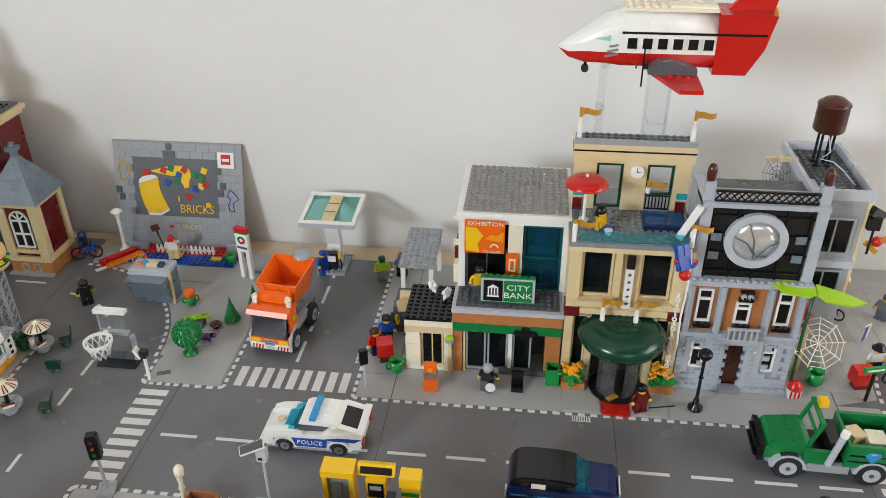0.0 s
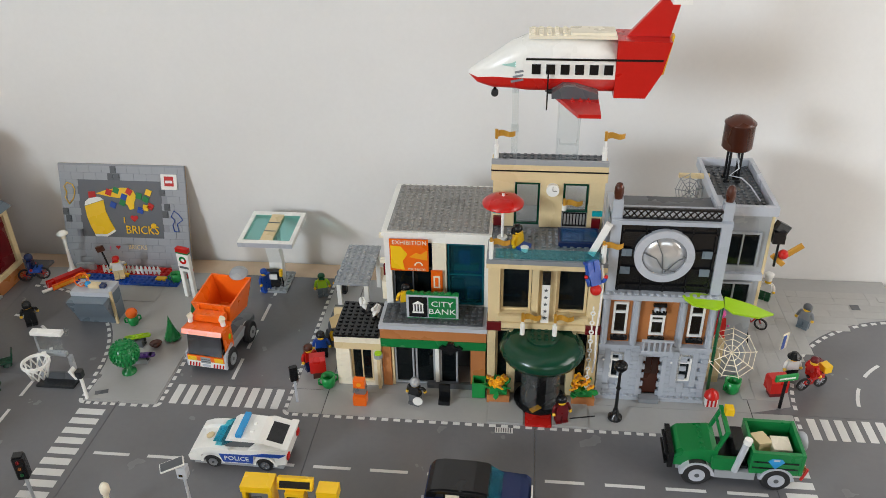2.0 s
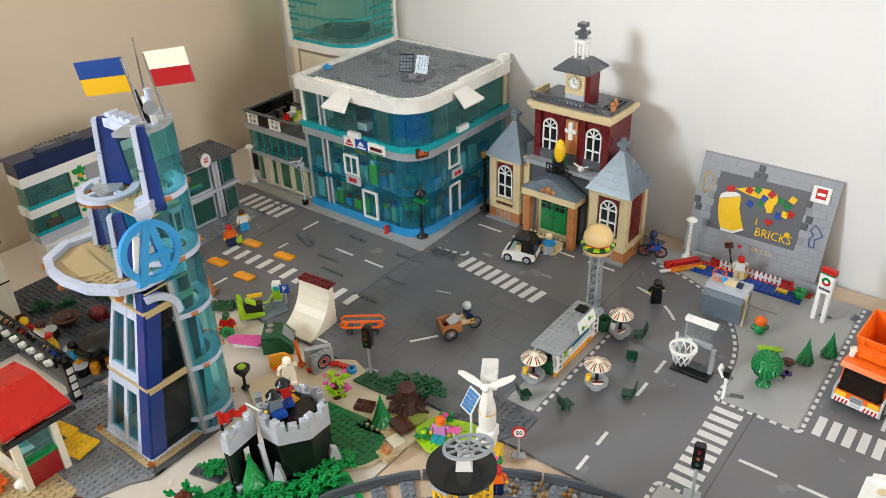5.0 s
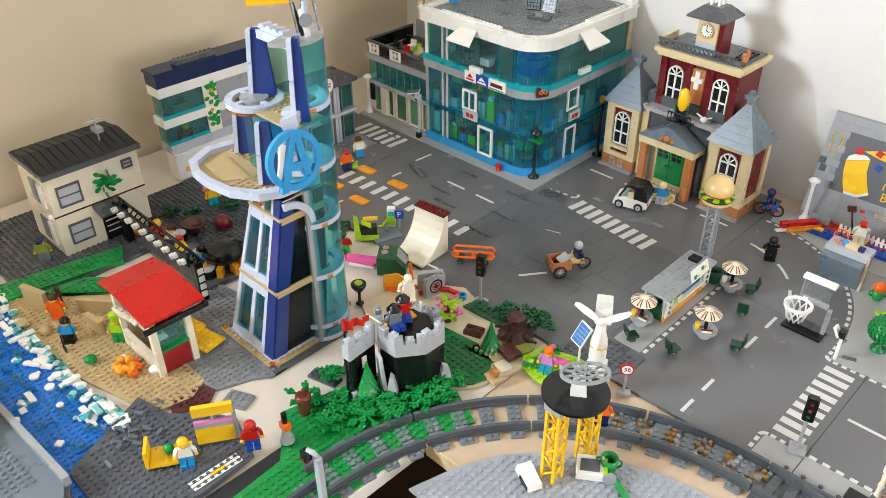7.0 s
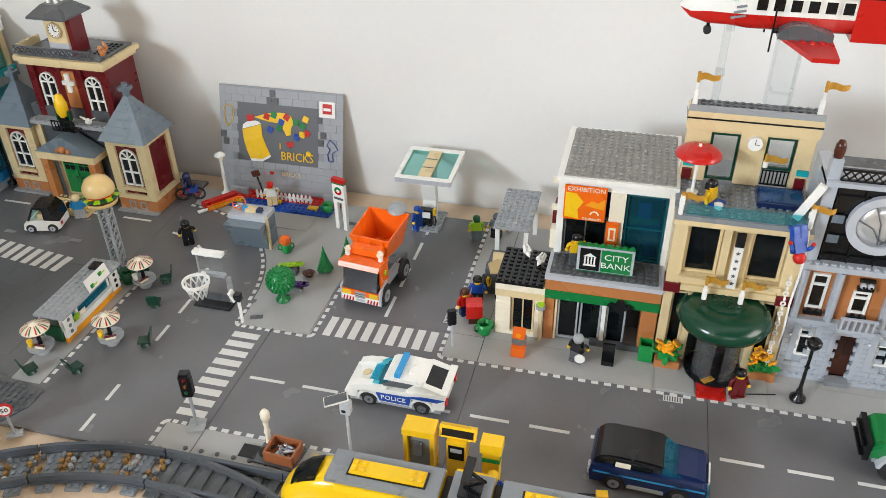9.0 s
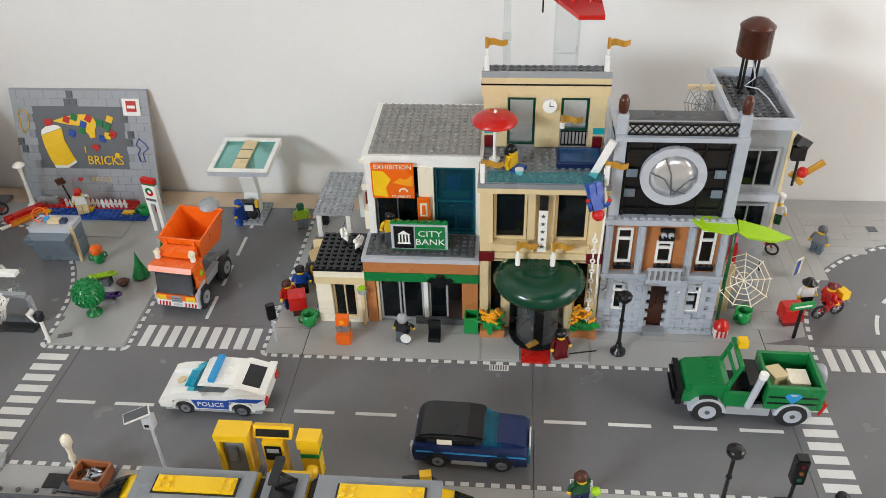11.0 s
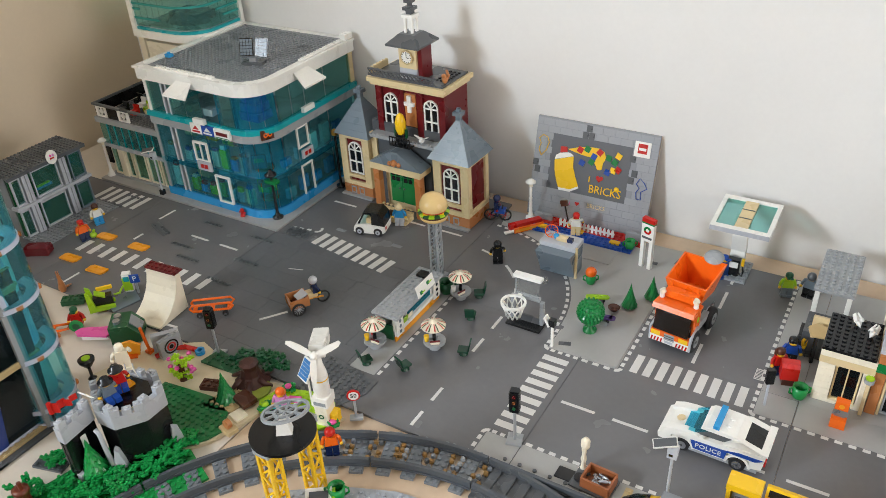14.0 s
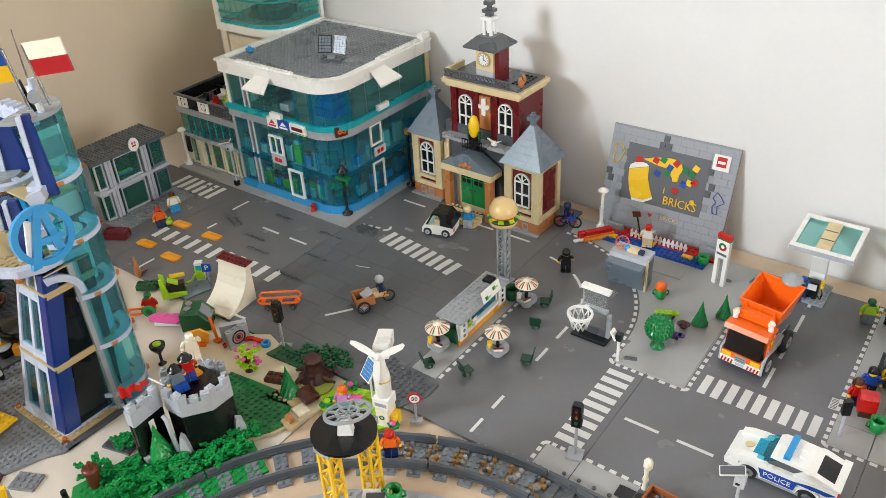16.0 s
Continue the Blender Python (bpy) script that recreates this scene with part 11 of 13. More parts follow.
# upper fins and crown
fin(et, -0.598, -0.304, 0.300, 0.376, 0, 0.026, 40)
fin(et, -0.510, -0.317, 0.300, 0.390, 0, 0.014, 40)
part("rear_glass", Geo().at(pose(-0.570, -0.286, 0.300, 0, 0, 12)).box((-0.035, 0, 0), (0.035, 0.002, 0.075), G_TEAL, 0), et, "pale clear screen")
part("crown_beam", Geo().along([(-0.306, 0.366), (-0.294, 0.366), (-0.294, 0.3755), (-0.306, 0.3755)], -0.606, -0.534, SKY_WHITE), et, "pale beam between the fins")
for q in range(5):
    part("crown_block", Geo().at(pose(-0.592 + q * 0.012, -0.296, 0.372, 0, 0, 0)).cyl((0, -0.006, 0.004), 0.006, 0.012, SKY_WHITE, 10, "y"), et)
part("column_cap", Geo().ring((CC[0], CC[1], 0.380), 0.002, CR, 0.0045, LGREY, 20, "z", -70, 110), et, "grey half-round cap")
an = part("antenna", Geo().cyl((-0.5165, -0.297, 0.384), 0.0035, 0.036, SKY_WHITE, 10).cyl((-0.5215, -0.297, 0.384), 0.0012, 0.084, SILVER, 8, "z", 0.0006), et, "silver antenna")
part("dish", Geo().at(pose(-0.511, -0.300, 0.402, 60, 0, 40)).lathe([(0.001, 0), (0.0045, 0.0012), (0.007, 0.004)], (0, 0, 0), SILVER, 16), an)
part("mast_arm", Geo().tube([(-0.519, -0.300, 0.386), (-0.524, -0.302, 0.400), (-0.528, -0.304, 0.418)], 0.0026, BLACK, 8).tube([(-0.5145, -0.297, 0.386), (-0.517, -0.299, 0.398), (-0.522, -0.300, 0.412)], 0.0030, WHITE, 8), an, "white and black bent arm")
for q, (m1, m2, s) in enumerate(((plastic("flag_blue", "123f86", 0.35), plastic("flag_yellow", "d8a80f", 0.35), -1), (CREAM, plastic("flag_red", "a8121c", 0.35), 1))):
    mm = pose(-0.521 + 0.006 * (s > 0), -0.305, 0.4195 + 0.003 * (s > 0), 0, 0, 28 if s < 0 else 30) @ Matrix.Rotation(radians(-8 * 1), 4, "Y")
    x0, x1 = (-0.054, -0.004) if s < 0 else (0.016, 0.057)
    fg = part("flag", Geo().at(mm).box((x0, -0.0012, 0.0165), (x1, 0.0012, 0.033), m1, 0.0002), et, "two-coloured plastic flag")
    part("lower_half", Geo().at(mm).box((x0, -0.0012, 0.0), (x1, 0.0012, 0.0163), m2, 0.0002), fg)
    part("flag_arm", Geo().at(mm).cyl((x1 if s < 0 else x0, 0, -0.03), 0.0016, 0.062, SILVER, 8), fg)
# ring emblem
EM = pose(-0.488, -0.350, 0.2750) @ Matrix.Rotation(radians(86), 4, "Z") @ Matrix.Rotation(radians(-8), 4, "X") @ Matrix.Scale(0.76, 4)
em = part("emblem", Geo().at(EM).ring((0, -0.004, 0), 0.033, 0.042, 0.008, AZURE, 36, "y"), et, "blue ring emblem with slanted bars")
part("bar", Geo().at(EM).side([(-0.030, -0.040), (-0.018, -0.040), (0.010, 0.040), (0.000, 0.040)], -0.005, 0.005, AZURE), em)
part("bar", Geo().at(EM).side([(0.010, -0.026), (0.021, -0.026), (0.014, 0.036), (0.004, 0.036)], -0.005, 0.005, AZURE), em)
part("bar", Geo().at(EM).side([(-0.012, -0.012), (0.030, -0.012), (0.022, -0.003), (-0.008, -0.003)], -0.0048, 0.0048, AZURE), em)
part("white_bar", Geo().at(EM).side([(-0.028, -0.022), (-0.020, -0.030), (-0.006, 0.022), (-0.014, 0.028)], 0.001, 0.006, WHITE), em, "white bar")
part("emblem_arm", Geo().at(EM).box((-0.006, 0.0, -0.006), (0.006, 0.026, 0.006), PGREY), em)

# ---- plates round the tower ----
studded("grey_plate", [(-0.72, -0.47), (-0.575, -0.474), (-0.536, -0.464), (-0.522, -0.425), (-0.508, -0.405), (-0.508, -0.385), (-0.628, -0.400), (-0.628, -0.335), (-0.72, -0.345)], TZ + 0.0002, 0.0034, MGREY, "grey studded plates round the tower foot")
solid("yellow_plate", Geo().plate(-0.020, -0.016, 5, 4, 0, YELLOW), "yellow studded plate by the red roofed hut", "plate", x=-0.618, y=-0.428, z=TZ + 0.0072, rot=12)
solid("yellow_plate", Geo().plate(-0.016, -0.008, 4, 2, 0, YELLOW), "narrow yellow studded plate", "plate", x=-0.652, y=-0.424, z=TZ + 0.0104, rot=12)
solid("loose_plate", Geo().plate(-0.016, -0.012, 4, 3, 0, MGREY), "loose grey plate lying on the table", "plate", x=-0.505, y=-0.455, z=TZ + 0.0002, rot=25)
solid("loose_plate", Geo().plate(-0.020, -0.008, 5, 2, 0, DGREY), "dark loose plate by the leaves", "plate", x=-0.462, y=-0.362, z=TZ + 0.0002, rot=15)

# ---- beach hut ----
ht = thing("beach_hut", "cream toy beach hut with a red roof", "hut", -0.022, 0.001, TZ + 0.004)
part("post", Geo().box((-0.584, -0.500, 0), (-0.576, -0.492, 0.082), CREAM), ht)
part("post", Geo().box((-0.584, -0.456, 0), (-0.576, -0.448, 0.082), CREAM), ht)
part("post", Geo().box((-0.676, -0.498, 0), (-0.668, -0.490, 0.082), CREAM), ht)
part("post", Geo().box((-0.672, -0.442, 0), (-0.664, -0.434, 0.082), CREAM), ht)
part("front_panel", Geo().box((-0.583, -0.4915, 0.001), (-0.579, -0.4565, 0.034), plastic("panel_red", "9c1d1f", 0.3)), ht, "red panel below the counter")
part("counter", Geo().box((-0.587, -0.4915, 0.0342), (-0.575, -0.4565, 0.0375), PGREEN), ht)
part("pane", Geo().box((-0.5815, -0.4915, 0.0377), (-0.580, -0.4565, 0.068), G_TEAL, 0), ht, "clear pane")
part("lintel", Geo().box((-0.586, -0.4915, 0.0682), (-0.577, -0.4565, 0.074), DGREY), ht)
part("side_wall", Geo().box((-0.6675, -0.499, 0.001), (-0.5845, -0.493, 0.022), CREAM), ht)
for k in range(4):
    part("step", Geo().plate(-0.665 + k * 0.016, -0.505, 2, 1, 0.058 + 0.0034 * k, CREAM), ht)
part("back_wall", Geo().box((-0.671, -0.489, 0.001), (-0.667, -0.4425, 0.078), TAN), ht)
part("shelf", Geo().box((-0.66, -0.485, 0.030), (-0.60, -0.47, 0.033), WHITE).box((-0.645, -0.482, 0.0332), (-0.635, -0.472, 0.043), ORANGE).box((-0.625, -0.482, 0.0332), (-0.612, -0.474, 0.045), TEAL), ht)
rf = part("roof", quad_prism(Geo(), [(-0.684, -0.505, 0.087), (-0.634, -0.508, 0.0965)], [(-0.634, -0.432, 0.0965), (-0.684, -0.432, 0.087)], (0, 0, 0.004), RED), ht, "smooth red roof")
part("roof_slope", quad_prism(Geo(), [(-0.6338, -0.508, 0.0965), (-0.574, -0.505, 0.080)], [(-0.574, -0.428, 0.080), (-0.6338, -0.432, 0.0965)], (0, 0, 0.004), RED), rf)
part("roof_edge", Geo().box((-0.574, -0.508, 0.072), (-0.570, -0.426, 0.0785), BLACK), rf)

# ---- beach and water ----
beach = [(-0.93, -0.565), (-0.80, -0.585), (-0.70, -0.575), (-0.555, -0.535), (-0.545, -0.490), (-0.56, -0.465), (-0.72, -0.462), (-0.80, -0.465), (-0.86, -0.53)]
studded("beach_plate", beach, TZ + 0.0002, 0.0040, SAND, "tan studded beach plate")
water = [(-0.98, -0.80), (-0.42, -0.80), (-0.42, -0.625), (-0.54, -0.617), (-0.56, -0.560), (-0.70, -0.575), (-0.80, -0.585), (-0.93, -0.565), (-0.98, -0.60)]
studded("water_plate", water, TZ + 0.0001, 0.0026, plastic("water_blue", "2c7fd8", 0.14), "blue studded toy sea", lambda x, y: y < -0.70)
fo = thing("foam", "white and clear blue wave pieces along the beach edge", "wave pieces", 0, 0, TZ + 0.0028, kind="stuff")
rw = random.Random(91)
g = Geo()
for i in range(300):
    u = rw.random()
    ex, ey = -0.93 + 0.38 * u, (-0.572 - 0.012 * math.sin(u * 3.1) + 0.01 * u)
    off = (abs(rw.gauss(0, 0.010)) if i % 2 else rw.uniform(0.0, 0.085)) - 0.004
    w = rw.choice((0.004, 0.007, 0.010))
    m = rw.choice((WHITE, WHITE, WHITE, G_BLUE) if i % 2 else (WHITE, G_AQUA, G_BLUE, G_BLUE))
    g.at(pose(ex + rw.uniform(-0.01, 0.01), ey - off, 0.0003 + 0.000021 * ((i * 37) % 300), 0, 0, rw.choice((0, 0, 90, 35))))
    if rw.random() < 0.5:
        g.cyl((0, 0, 0), w * 0.6, 0.0024, m, 10)
    else:
        g.box((-w, -0.0036, 0), (w, 0.0036, 0.0030), m)
tagged(part("wave_piece", g.at(), fo), kind="stuff")
studded("grass_plate", [(-0.96, -0.60), (-0.90, -0.565), (-0.862, -0.53), (-0.80, -0.463), (-0.745, -0.462), (-0.80, -0.415), (-0.858, -0.47), (-0.87, -0.545)], TZ + 0.0046, 0.003, PGREEN, "bright green studded grass strip beside the beach")
for k, (wx, wy, w, rot) in enumerate(((-0.838, -0.545, 0.040, 18), (-0.775, -0.493, 0.050, 38), (-0.74, -0.512, 0.030, 10))):
    wl = thing("tan_wall", "tan curved wall panel standing on the beach", "wall panel", wx, wy, TZ + 0.0042, rot=rot, group="tan walls")
    part("panel", Geo().box((-w / 2, -0.003, 0), (w / 2, 0.003, 0.030 if k < 1 else 0.018), SAND), wl)
    part("cap", Geo().box((-w / 2 - 0.001, -0.004, 0.0302 if k < 1 else 0.0182), (w / 2 + 0.001, 0.004, 0.033 if k < 1 else 0.021), SAND), wl)
figure(-0.80, -0.535, TZ + 0.0042, 60, ORANGE, ORANGE, "hair", BROWN, label="beach figure in orange beside a paddle")
solid("paddle", Geo().at(pose(0, 0, 0, 12, 6, 30)).lathe([(0.0014, 0), (0.0014, 0.030)], (0, 0, 0), BROWN, 7).box((-0.004, -0.001, 0.028), (0.004, 0.001, 0.044), BROWN), "brown paddle stuck in the sand", "paddle", x=-0.812, y=-0.520, z=TZ + 0.004)
figure(-0.742, -0.545, TZ + 0.0042, 50, AZURE, BLACK, "hair", BLACK, label="beach figure with black hair and a blue top")
solid("sand_shovel", Geo().cyl((0, 0, 0), 0.001, 0.026, BLACK, 6).box((-0.004, -0.001, 0), (0.004, 0.001, 0.008), BLACK), "black toy shovel beside the beach figure", "shovel", x=-0.728, y=-0.558, z=TZ + 0.004)
solid("sand_starfish", Geo().slab([(0.012 * (1 if k % 2 == 0 else 0.45) * math.cos(radians(36 * k)), 0.012 * (1 if k % 2 == 0 else 0.45) * math.sin(radians(36 * k))) for k in range(10)], 0, 0.003, AMBER), "orange starfish piece on the sand", "starfish", x=-0.765, y=-0.535, z=TZ + 0.006)
figure(-0.700, -0.500, TZ + 0.0042, 40, LIME, PGREEN, "tall", LIME, label="lime green costume figure beside the hut")
lg = thing("lounge_crab", "heap of orange and amber shell pieces on the sand", "shell heap", -0.640, -0.520, TZ + 0.0042)
for k in range(9):
    part("shell_piece", Geo().at(pose(0.012 * math.cos(k * 2.4), 0.010 * math.sin(k * 2.4), 0.002 + 0.003 * (k % 3), 20 * (k % 3), 15, k * 40)).lathe([(0.001, 0), (0.008, 0.003), (0.006, 0.007), (0.001, 0.009)], (0, 0, 0), AMBER if k % 3 else ORANGE, 9), lg)
for k, (ix, iy, m) in enumerate(((-0.655, -0.515, WHITE), (-0.612, -0.499, WHITE), (-0.78, -0.56, SAND), (-0.685, -0.545, PGREEN), (-0.815, -0.575, SAND))):
    solid("beach_item", Geo().ball((0, 0, 0.005), 0.008, m, 0.6, 9, 5).box((-0.006, -0.004, 0), (0.006, 0.004, 0.005), m), "small loose piece lying on the sand", "toy piece", x=ix, y=iy, z=TZ + 0.0058, group="beach pieces")
studded("grass_plate", [(-0.925, -0.566), (-0.884, -0.582), (-0.858, -0.414), (-0.893, -0.398)], TZ + 0.0002, 0.0084, PGREEN, "bright green studded grass strip behind the beach walls")
studded("brown_plate", [(-0.572, -0.508), (-0.538, -0.520), (-0.522, -0.484), (-0.540, -0.462), (-0.560, -0.476)], TZ + 0.0002, 0.003, plastic("maroon", "5a2a2a", 0.3), "dark reddish studded plate beside the hut")

# ---- station platform ----
plat = [(-0.566, -0.576), (-0.535, -0.640), (-0.44, -0.640), (-0.412, -0.560), (-0.418, -0.492), (-0.475, -0.475), (-0.508, -0.494), (-0.536, -0.524), (-0.585, -0.536)]
studded("station_platform", plat, TZ + 0.0030, 0.0060, plastic("platform_grey", "565b63", 0.3), "dark grey studded station platform by the track")
for k, (dx, m, y0, y1) in enumerate(((0.0, WHITE, -0.562, -0.505), (0.005, WHITE, -0.562, -0.540), (0.005, YELLOW, -0.5398, -0.522), (0.005, WHITE, -0.5218, -0.505), (0.010, WHITE, -0.562, -0.505))):
    solid("edge_tile", Geo().box((-0.0018, y0, 0), (0.0018, y1, 0.0014), m), "thin stripe tile on the platform edge", "tile", x=-0.430 + dx, y=0.0, z=TZ + 0.0092, group="platform edge tiles")
# sheet added to make the gap beside the track black
solid("track_mat", Geo().slab([(-0.445, -0.645), (-0.385, -0.645), (-0.385, -0.46), (-0.410, -0.455), (-0.410, -0.56)], TZ + 0.0001, TZ + 0.0028, RUBBER), "flat black sheet laid over the dark gap between platform and track", "mat", "structure")
bs = thing("bus_shelter", "yellow station bench and sign with grey strips", "bench", -0.470, -0.540, TZ + 0.0092, rot=58)
part("seat", Geo().box((-0.036, -0.018, 0.004), (0.006, 0.008, 0.008), YELLOW), bs)
part("foot", Geo().box((-0.026, -0.006, 0), (0.0, 0.004, 0.0038), DGREY), bs)
part("seat_end", Geo().box((-0.040, -0.018, 0.004), (-0.0362, 0.008, 0.026), YELLOW), bs)
part("backrest", Geo().box((0.012, 0.004, 0.004), (0.052, 0.008, 0.026), YELLOW), bs)
part("strip", Geo().box((0.012, 0.004, 0.0262), (0.052, 0.007, 0.031), LGREY).box((0.012, 0.004, 0.0312), (0.052, 0.007, 0.036), LILAC), bs)
part("top_board", Geo().box((0.012, 0.003, 0.044), (0.054, 0.009, 0.056), YELLOW), bs)
part("post", Geo().box((0.030, 0.004, 0.036), (0.033, 0.007, 0.044), LGREY), bs)
part("arm", Geo().box((0.052, 0.004, 0.004), (0.056, 0.007, 0.050), LGREY), bs)
figure(-0.455, -0.548, TZ + 0.0092, 60, WHITE, AZURE, "helmet", YELLOW, label="figure with blond hair waiting on the platform")
solid("green_bag", Geo().ball((0, 0, 0.006), 0.006, PGREEN, 1.1), "small green bag beside the waiting figure", "bag", x=-0.474, y=-0.556, z=TZ + 0.0185)
figure(-0.424, -0.487, TZ + 0.0110, 60, RED, BLUE, "helmet", RED, label="figure in red and blue with a red helmet")
sn2 = thing("warning_marker", "small grey cone marker with an orange band and a black top", "marker", -0.410, -0.454, TZ + 0.0066)
part("cone", Geo().lathe([(0.0085, 0), (0.0085, 0.002), (0.0050, 0.012), (0.0042, 0.018)], (0, 0, 0), LGREY, 14), sn2)
part("band", Geo().box((-0.006, -0.004, 0.018), (0.006, 0.004, 0.027), ORANGE), sn2)
part("top", Geo().cyl((0, 0, 0.027), 0.0032, 0.013, BLACK, 10), sn2)
rv = random.Random(17)
g = Geo()
for i in range(20):
    g.at(pose(-0.545 + rv.gauss(0, 0.020) + 0.02 * (i % 2), -0.545 - 0.05 * rv.random() + 0.02 * rv.gauss(0, 1), TZ + 0.0105 + 0.001 * (i % 4), rv.uniform(0, 40), rv.uniform(0, 40), rv.uniform(0, 180))).box((-0.005, -0.0018, 0), (0.005, 0.0018, 0.003), SLATE)
solid("dark_rubble", g.at(), "heap of loose dark grey bars on the platform end", "rubble", "stuff")
sg = thing("rail_signal", "white railway signal post with a red lamp", "signal", -0.322, -0.475, TZ + 0.0034)
part("post", Geo().box((-0.004, -0.003, 0), (0.004, 0.003, 0.062), PGREY), sg)
part("arm", Geo().tube([(0, 0, 0.062), (-0.003, -0.002, 0.068), (-0.010, -0.004, 0.068)], 0.003, PGREY), sg)
part("lamp_box", Geo().box((-0.015, -0.010, 0.056), (-0.006, -0.002, 0.068), BLACK), sg)
part("lamp", Geo().cyl((-0.0105, -0.0108, 0.059), 0.003, 0.002, G_RED, 10, "y").ball((-0.010, -0.006, 0.0535), 0.003, RED), sg)

# ---- boat at the edge of the sea ----
bo = thing("patrol_boat", "light and dark grey toy boat lying in the blue sea", "boat", -0.600, -0.690, TZ + 0.0030, rot=3)
part("hull", Geo().slab([(-0.16, -0.035), (0.10, -0.035), (0.17, -0.004), (0.17, 0.004), (0.10, 0.035), (-0.16, 0.035)], 0, 0.022, DGREY), bo, "dark grey hull")
part("deck", Geo().slab([(-0.155, -0.031), (0.098, -0.031), (0.16, 0), (0.098, 0.031), (-0.155, 0.031)], 0.0222, 0.026, SLATE).studs(-0.02, -0.016, 12, 4, 0.026, SLATE), bo)
part("gunwale", Geo().box((-0.15, 0.031, 0.022), (0.10, 0.038, 0.034), LGREY), bo, "pale grey side")
part("gunwale", Geo().box((-0.15, -0.038, 0.022), (0.10, -0.031, 0.034), LGREY), bo, "pale grey side")
cb = part("cabin", Geo().box((-0.11, -0.022, 0.0262), (-0.03, 0.022, 0.052), LGREY), bo)
part("window", Geo().box((-0.0298, -0.018, 0.034), (-0.027, 0.018, 0.048), G_DARK), cb)
part("lime_crate", Geo().box((-0.020, -0.012, 0.0262), (0.0, 0.004, 0.038), LIME), bo)

# ---- stage truss and street band ----
ts = thing("stage_truss", "black stage truss with a row of white lamps", "stage", 0, 0, TZ + 0.0002)
A0, B0 = Vector((-0.905, -0.380, 0.068)), Vector((-0.700, -0.380, 0.066))
for o in ((0, -0.006, 0), (0, 0.006, 0), (0, 0, 0.010)):
    part("chord", Geo().tube([A0 + Vector(o), B0 + Vector(o)], 0.0022, BLACK), ts)
for i in range(17):
    p = A0.lerp(B0, i / 16)
    part("brace", Geo().tube([p + Vector((0, -0.006, 0)), p + Vector((0.006, 0, 0.010)), p + Vector((0.012, 0.006, 0))], 0.0014, BLACK, 5), ts)
for p in (A0, B0):
    part("leg", Geo().box((p.x - 0.006, p.y - 0.006, 0), (p.x + 0.006, p.y + 0.006, p.z - 0.001), BLACK), ts)
for i in range(20):
    p = A0.lerp(B0, (i + 0.5) / 20)
    part("lamp", Geo().at(pose(p.x, p.y - 0.014, p.z - 0.003 + 0.006 * (i % 2), 10, 0, 0)).box((-0.0035, -0.003, -0.003), (0.0035, 0.002, 0.003), WHITE), ts, "white stage lamp")
part("truss_panel", Geo().box((-0.905, -0.392, 0.060), (-0.70, -0.3885, 0.076), BLACK), ts)
for k in range(4):
    part("leg_lamp", Geo().box((B0.x + 0.0062, B0.y - 0.004, 0.012 + 0.012 * k), (B0.x + 0.0085, B0.y + 0.004, 0.020 + 0.012 * k), WHITE), ts, "white stage lamp")
part("stage_floor", Geo().box((-0.895, -0.374, 0), (-0.71, -0.318, 0.008), DGREY), ts)
for k, (bx, by, c1, c2, tp_, hc) in enumerate(((-0.862, -0.352, RED, BLACK, "helmet", YELLOW), (-0.835, -0.345, WHITE, NAVY, "hair", BROWN), (-0.80, -0.35, YELLOW, BLUE, "cap", RED), (-0.755, -0.345, AZURE, DGREY, "hair", BLACK))):
    figure(bx, by, TZ + 0.0084, 40 - 12 * k, c1, c2, tp_, hc, label="band figure standing on the small stage")
for k, (bx, by) in enumerate(((-0.845, -0.330), (-0.78, -0.335), (-0.735, -0.350))):
    dm = thing("drum", "black and white toy drum on the stage", "drum", bx, by, TZ + 0.0084, group="drums")
    part("shell", Geo().cyl((0, 0, 0), 0.011, 0.012, BLACK, 18), dm)
    part("skin", Geo().cyl((0, 0, 0.012), 0.0105, 0.001, PGREY, 18), dm)
gr = thing("round_grill", "black round grill with orange bars", "grill", -0.742, -0.318, TZ + 0.004)
part("bowl", Geo().lathe([(0.010, 0.010), (0.026, 0.020), (0.030, 0.030), (0.022, 0.038), (0.001, 0.042)], (0, 0, 0), BLACK, 20), gr)
for a in range(0, 360, 45):
    part("orange_bar", Geo().at(pose(0, 0, 0, 0, 0, a)).box((0.018, -0.004, 0.002), (0.034, 0.004, 0.018), AMBER), gr, "orange bar")
part("foot", Geo().cyl((0, 0, 0), 0.012, 0.010, DGREY, 14), gr)
studded("dark_plate", [(-0.925, -0.335), (-0.725, -0.322), (-0.662, -0.30), (-0.640, -0.215), (-0.74, -0.165), (-0.86, -0.115), (-0.925, -0.06), (-1.01, -0.06), (-1.01, -0.335)], TZ + 0.0002, 0.0034, plastic("earth_grey", "4d5055", 0.35), "dark studded ground behind the tower")
solid("red_heap", Geo().ball((0, 0, 0.010), 0.013, DRED, 0.9).box((-0.016, -0.008, 0), (0.010, 0.010, 0.010), DRED), "dark red rounded bricks on the ground", "brick heap", x=-0.835, y=-0.262, z=TZ + 0.004)
solid("brown_bowl", Geo().lathe([(0.010, 0), (0.019, 0.010), (0.020, 0.014), (0.016, 0.014), (0.008, 0.004)], (0, 0, 0), BROWN, 18), "reddish brown bowl on the ground", "bowl", x=-0.855, y=-0.300, z=TZ + 0.0085)
for k, (bx, by) in enumerate(((-0.90, -0.275), (-0.925, -0.300), (-0.875, -0.225), (-0.80, -0.225))):
    leaf_bush(bx, by, TZ + 0.004, 7, 0.020, FGREEN, 60 + k, "dark green plants before the villa")
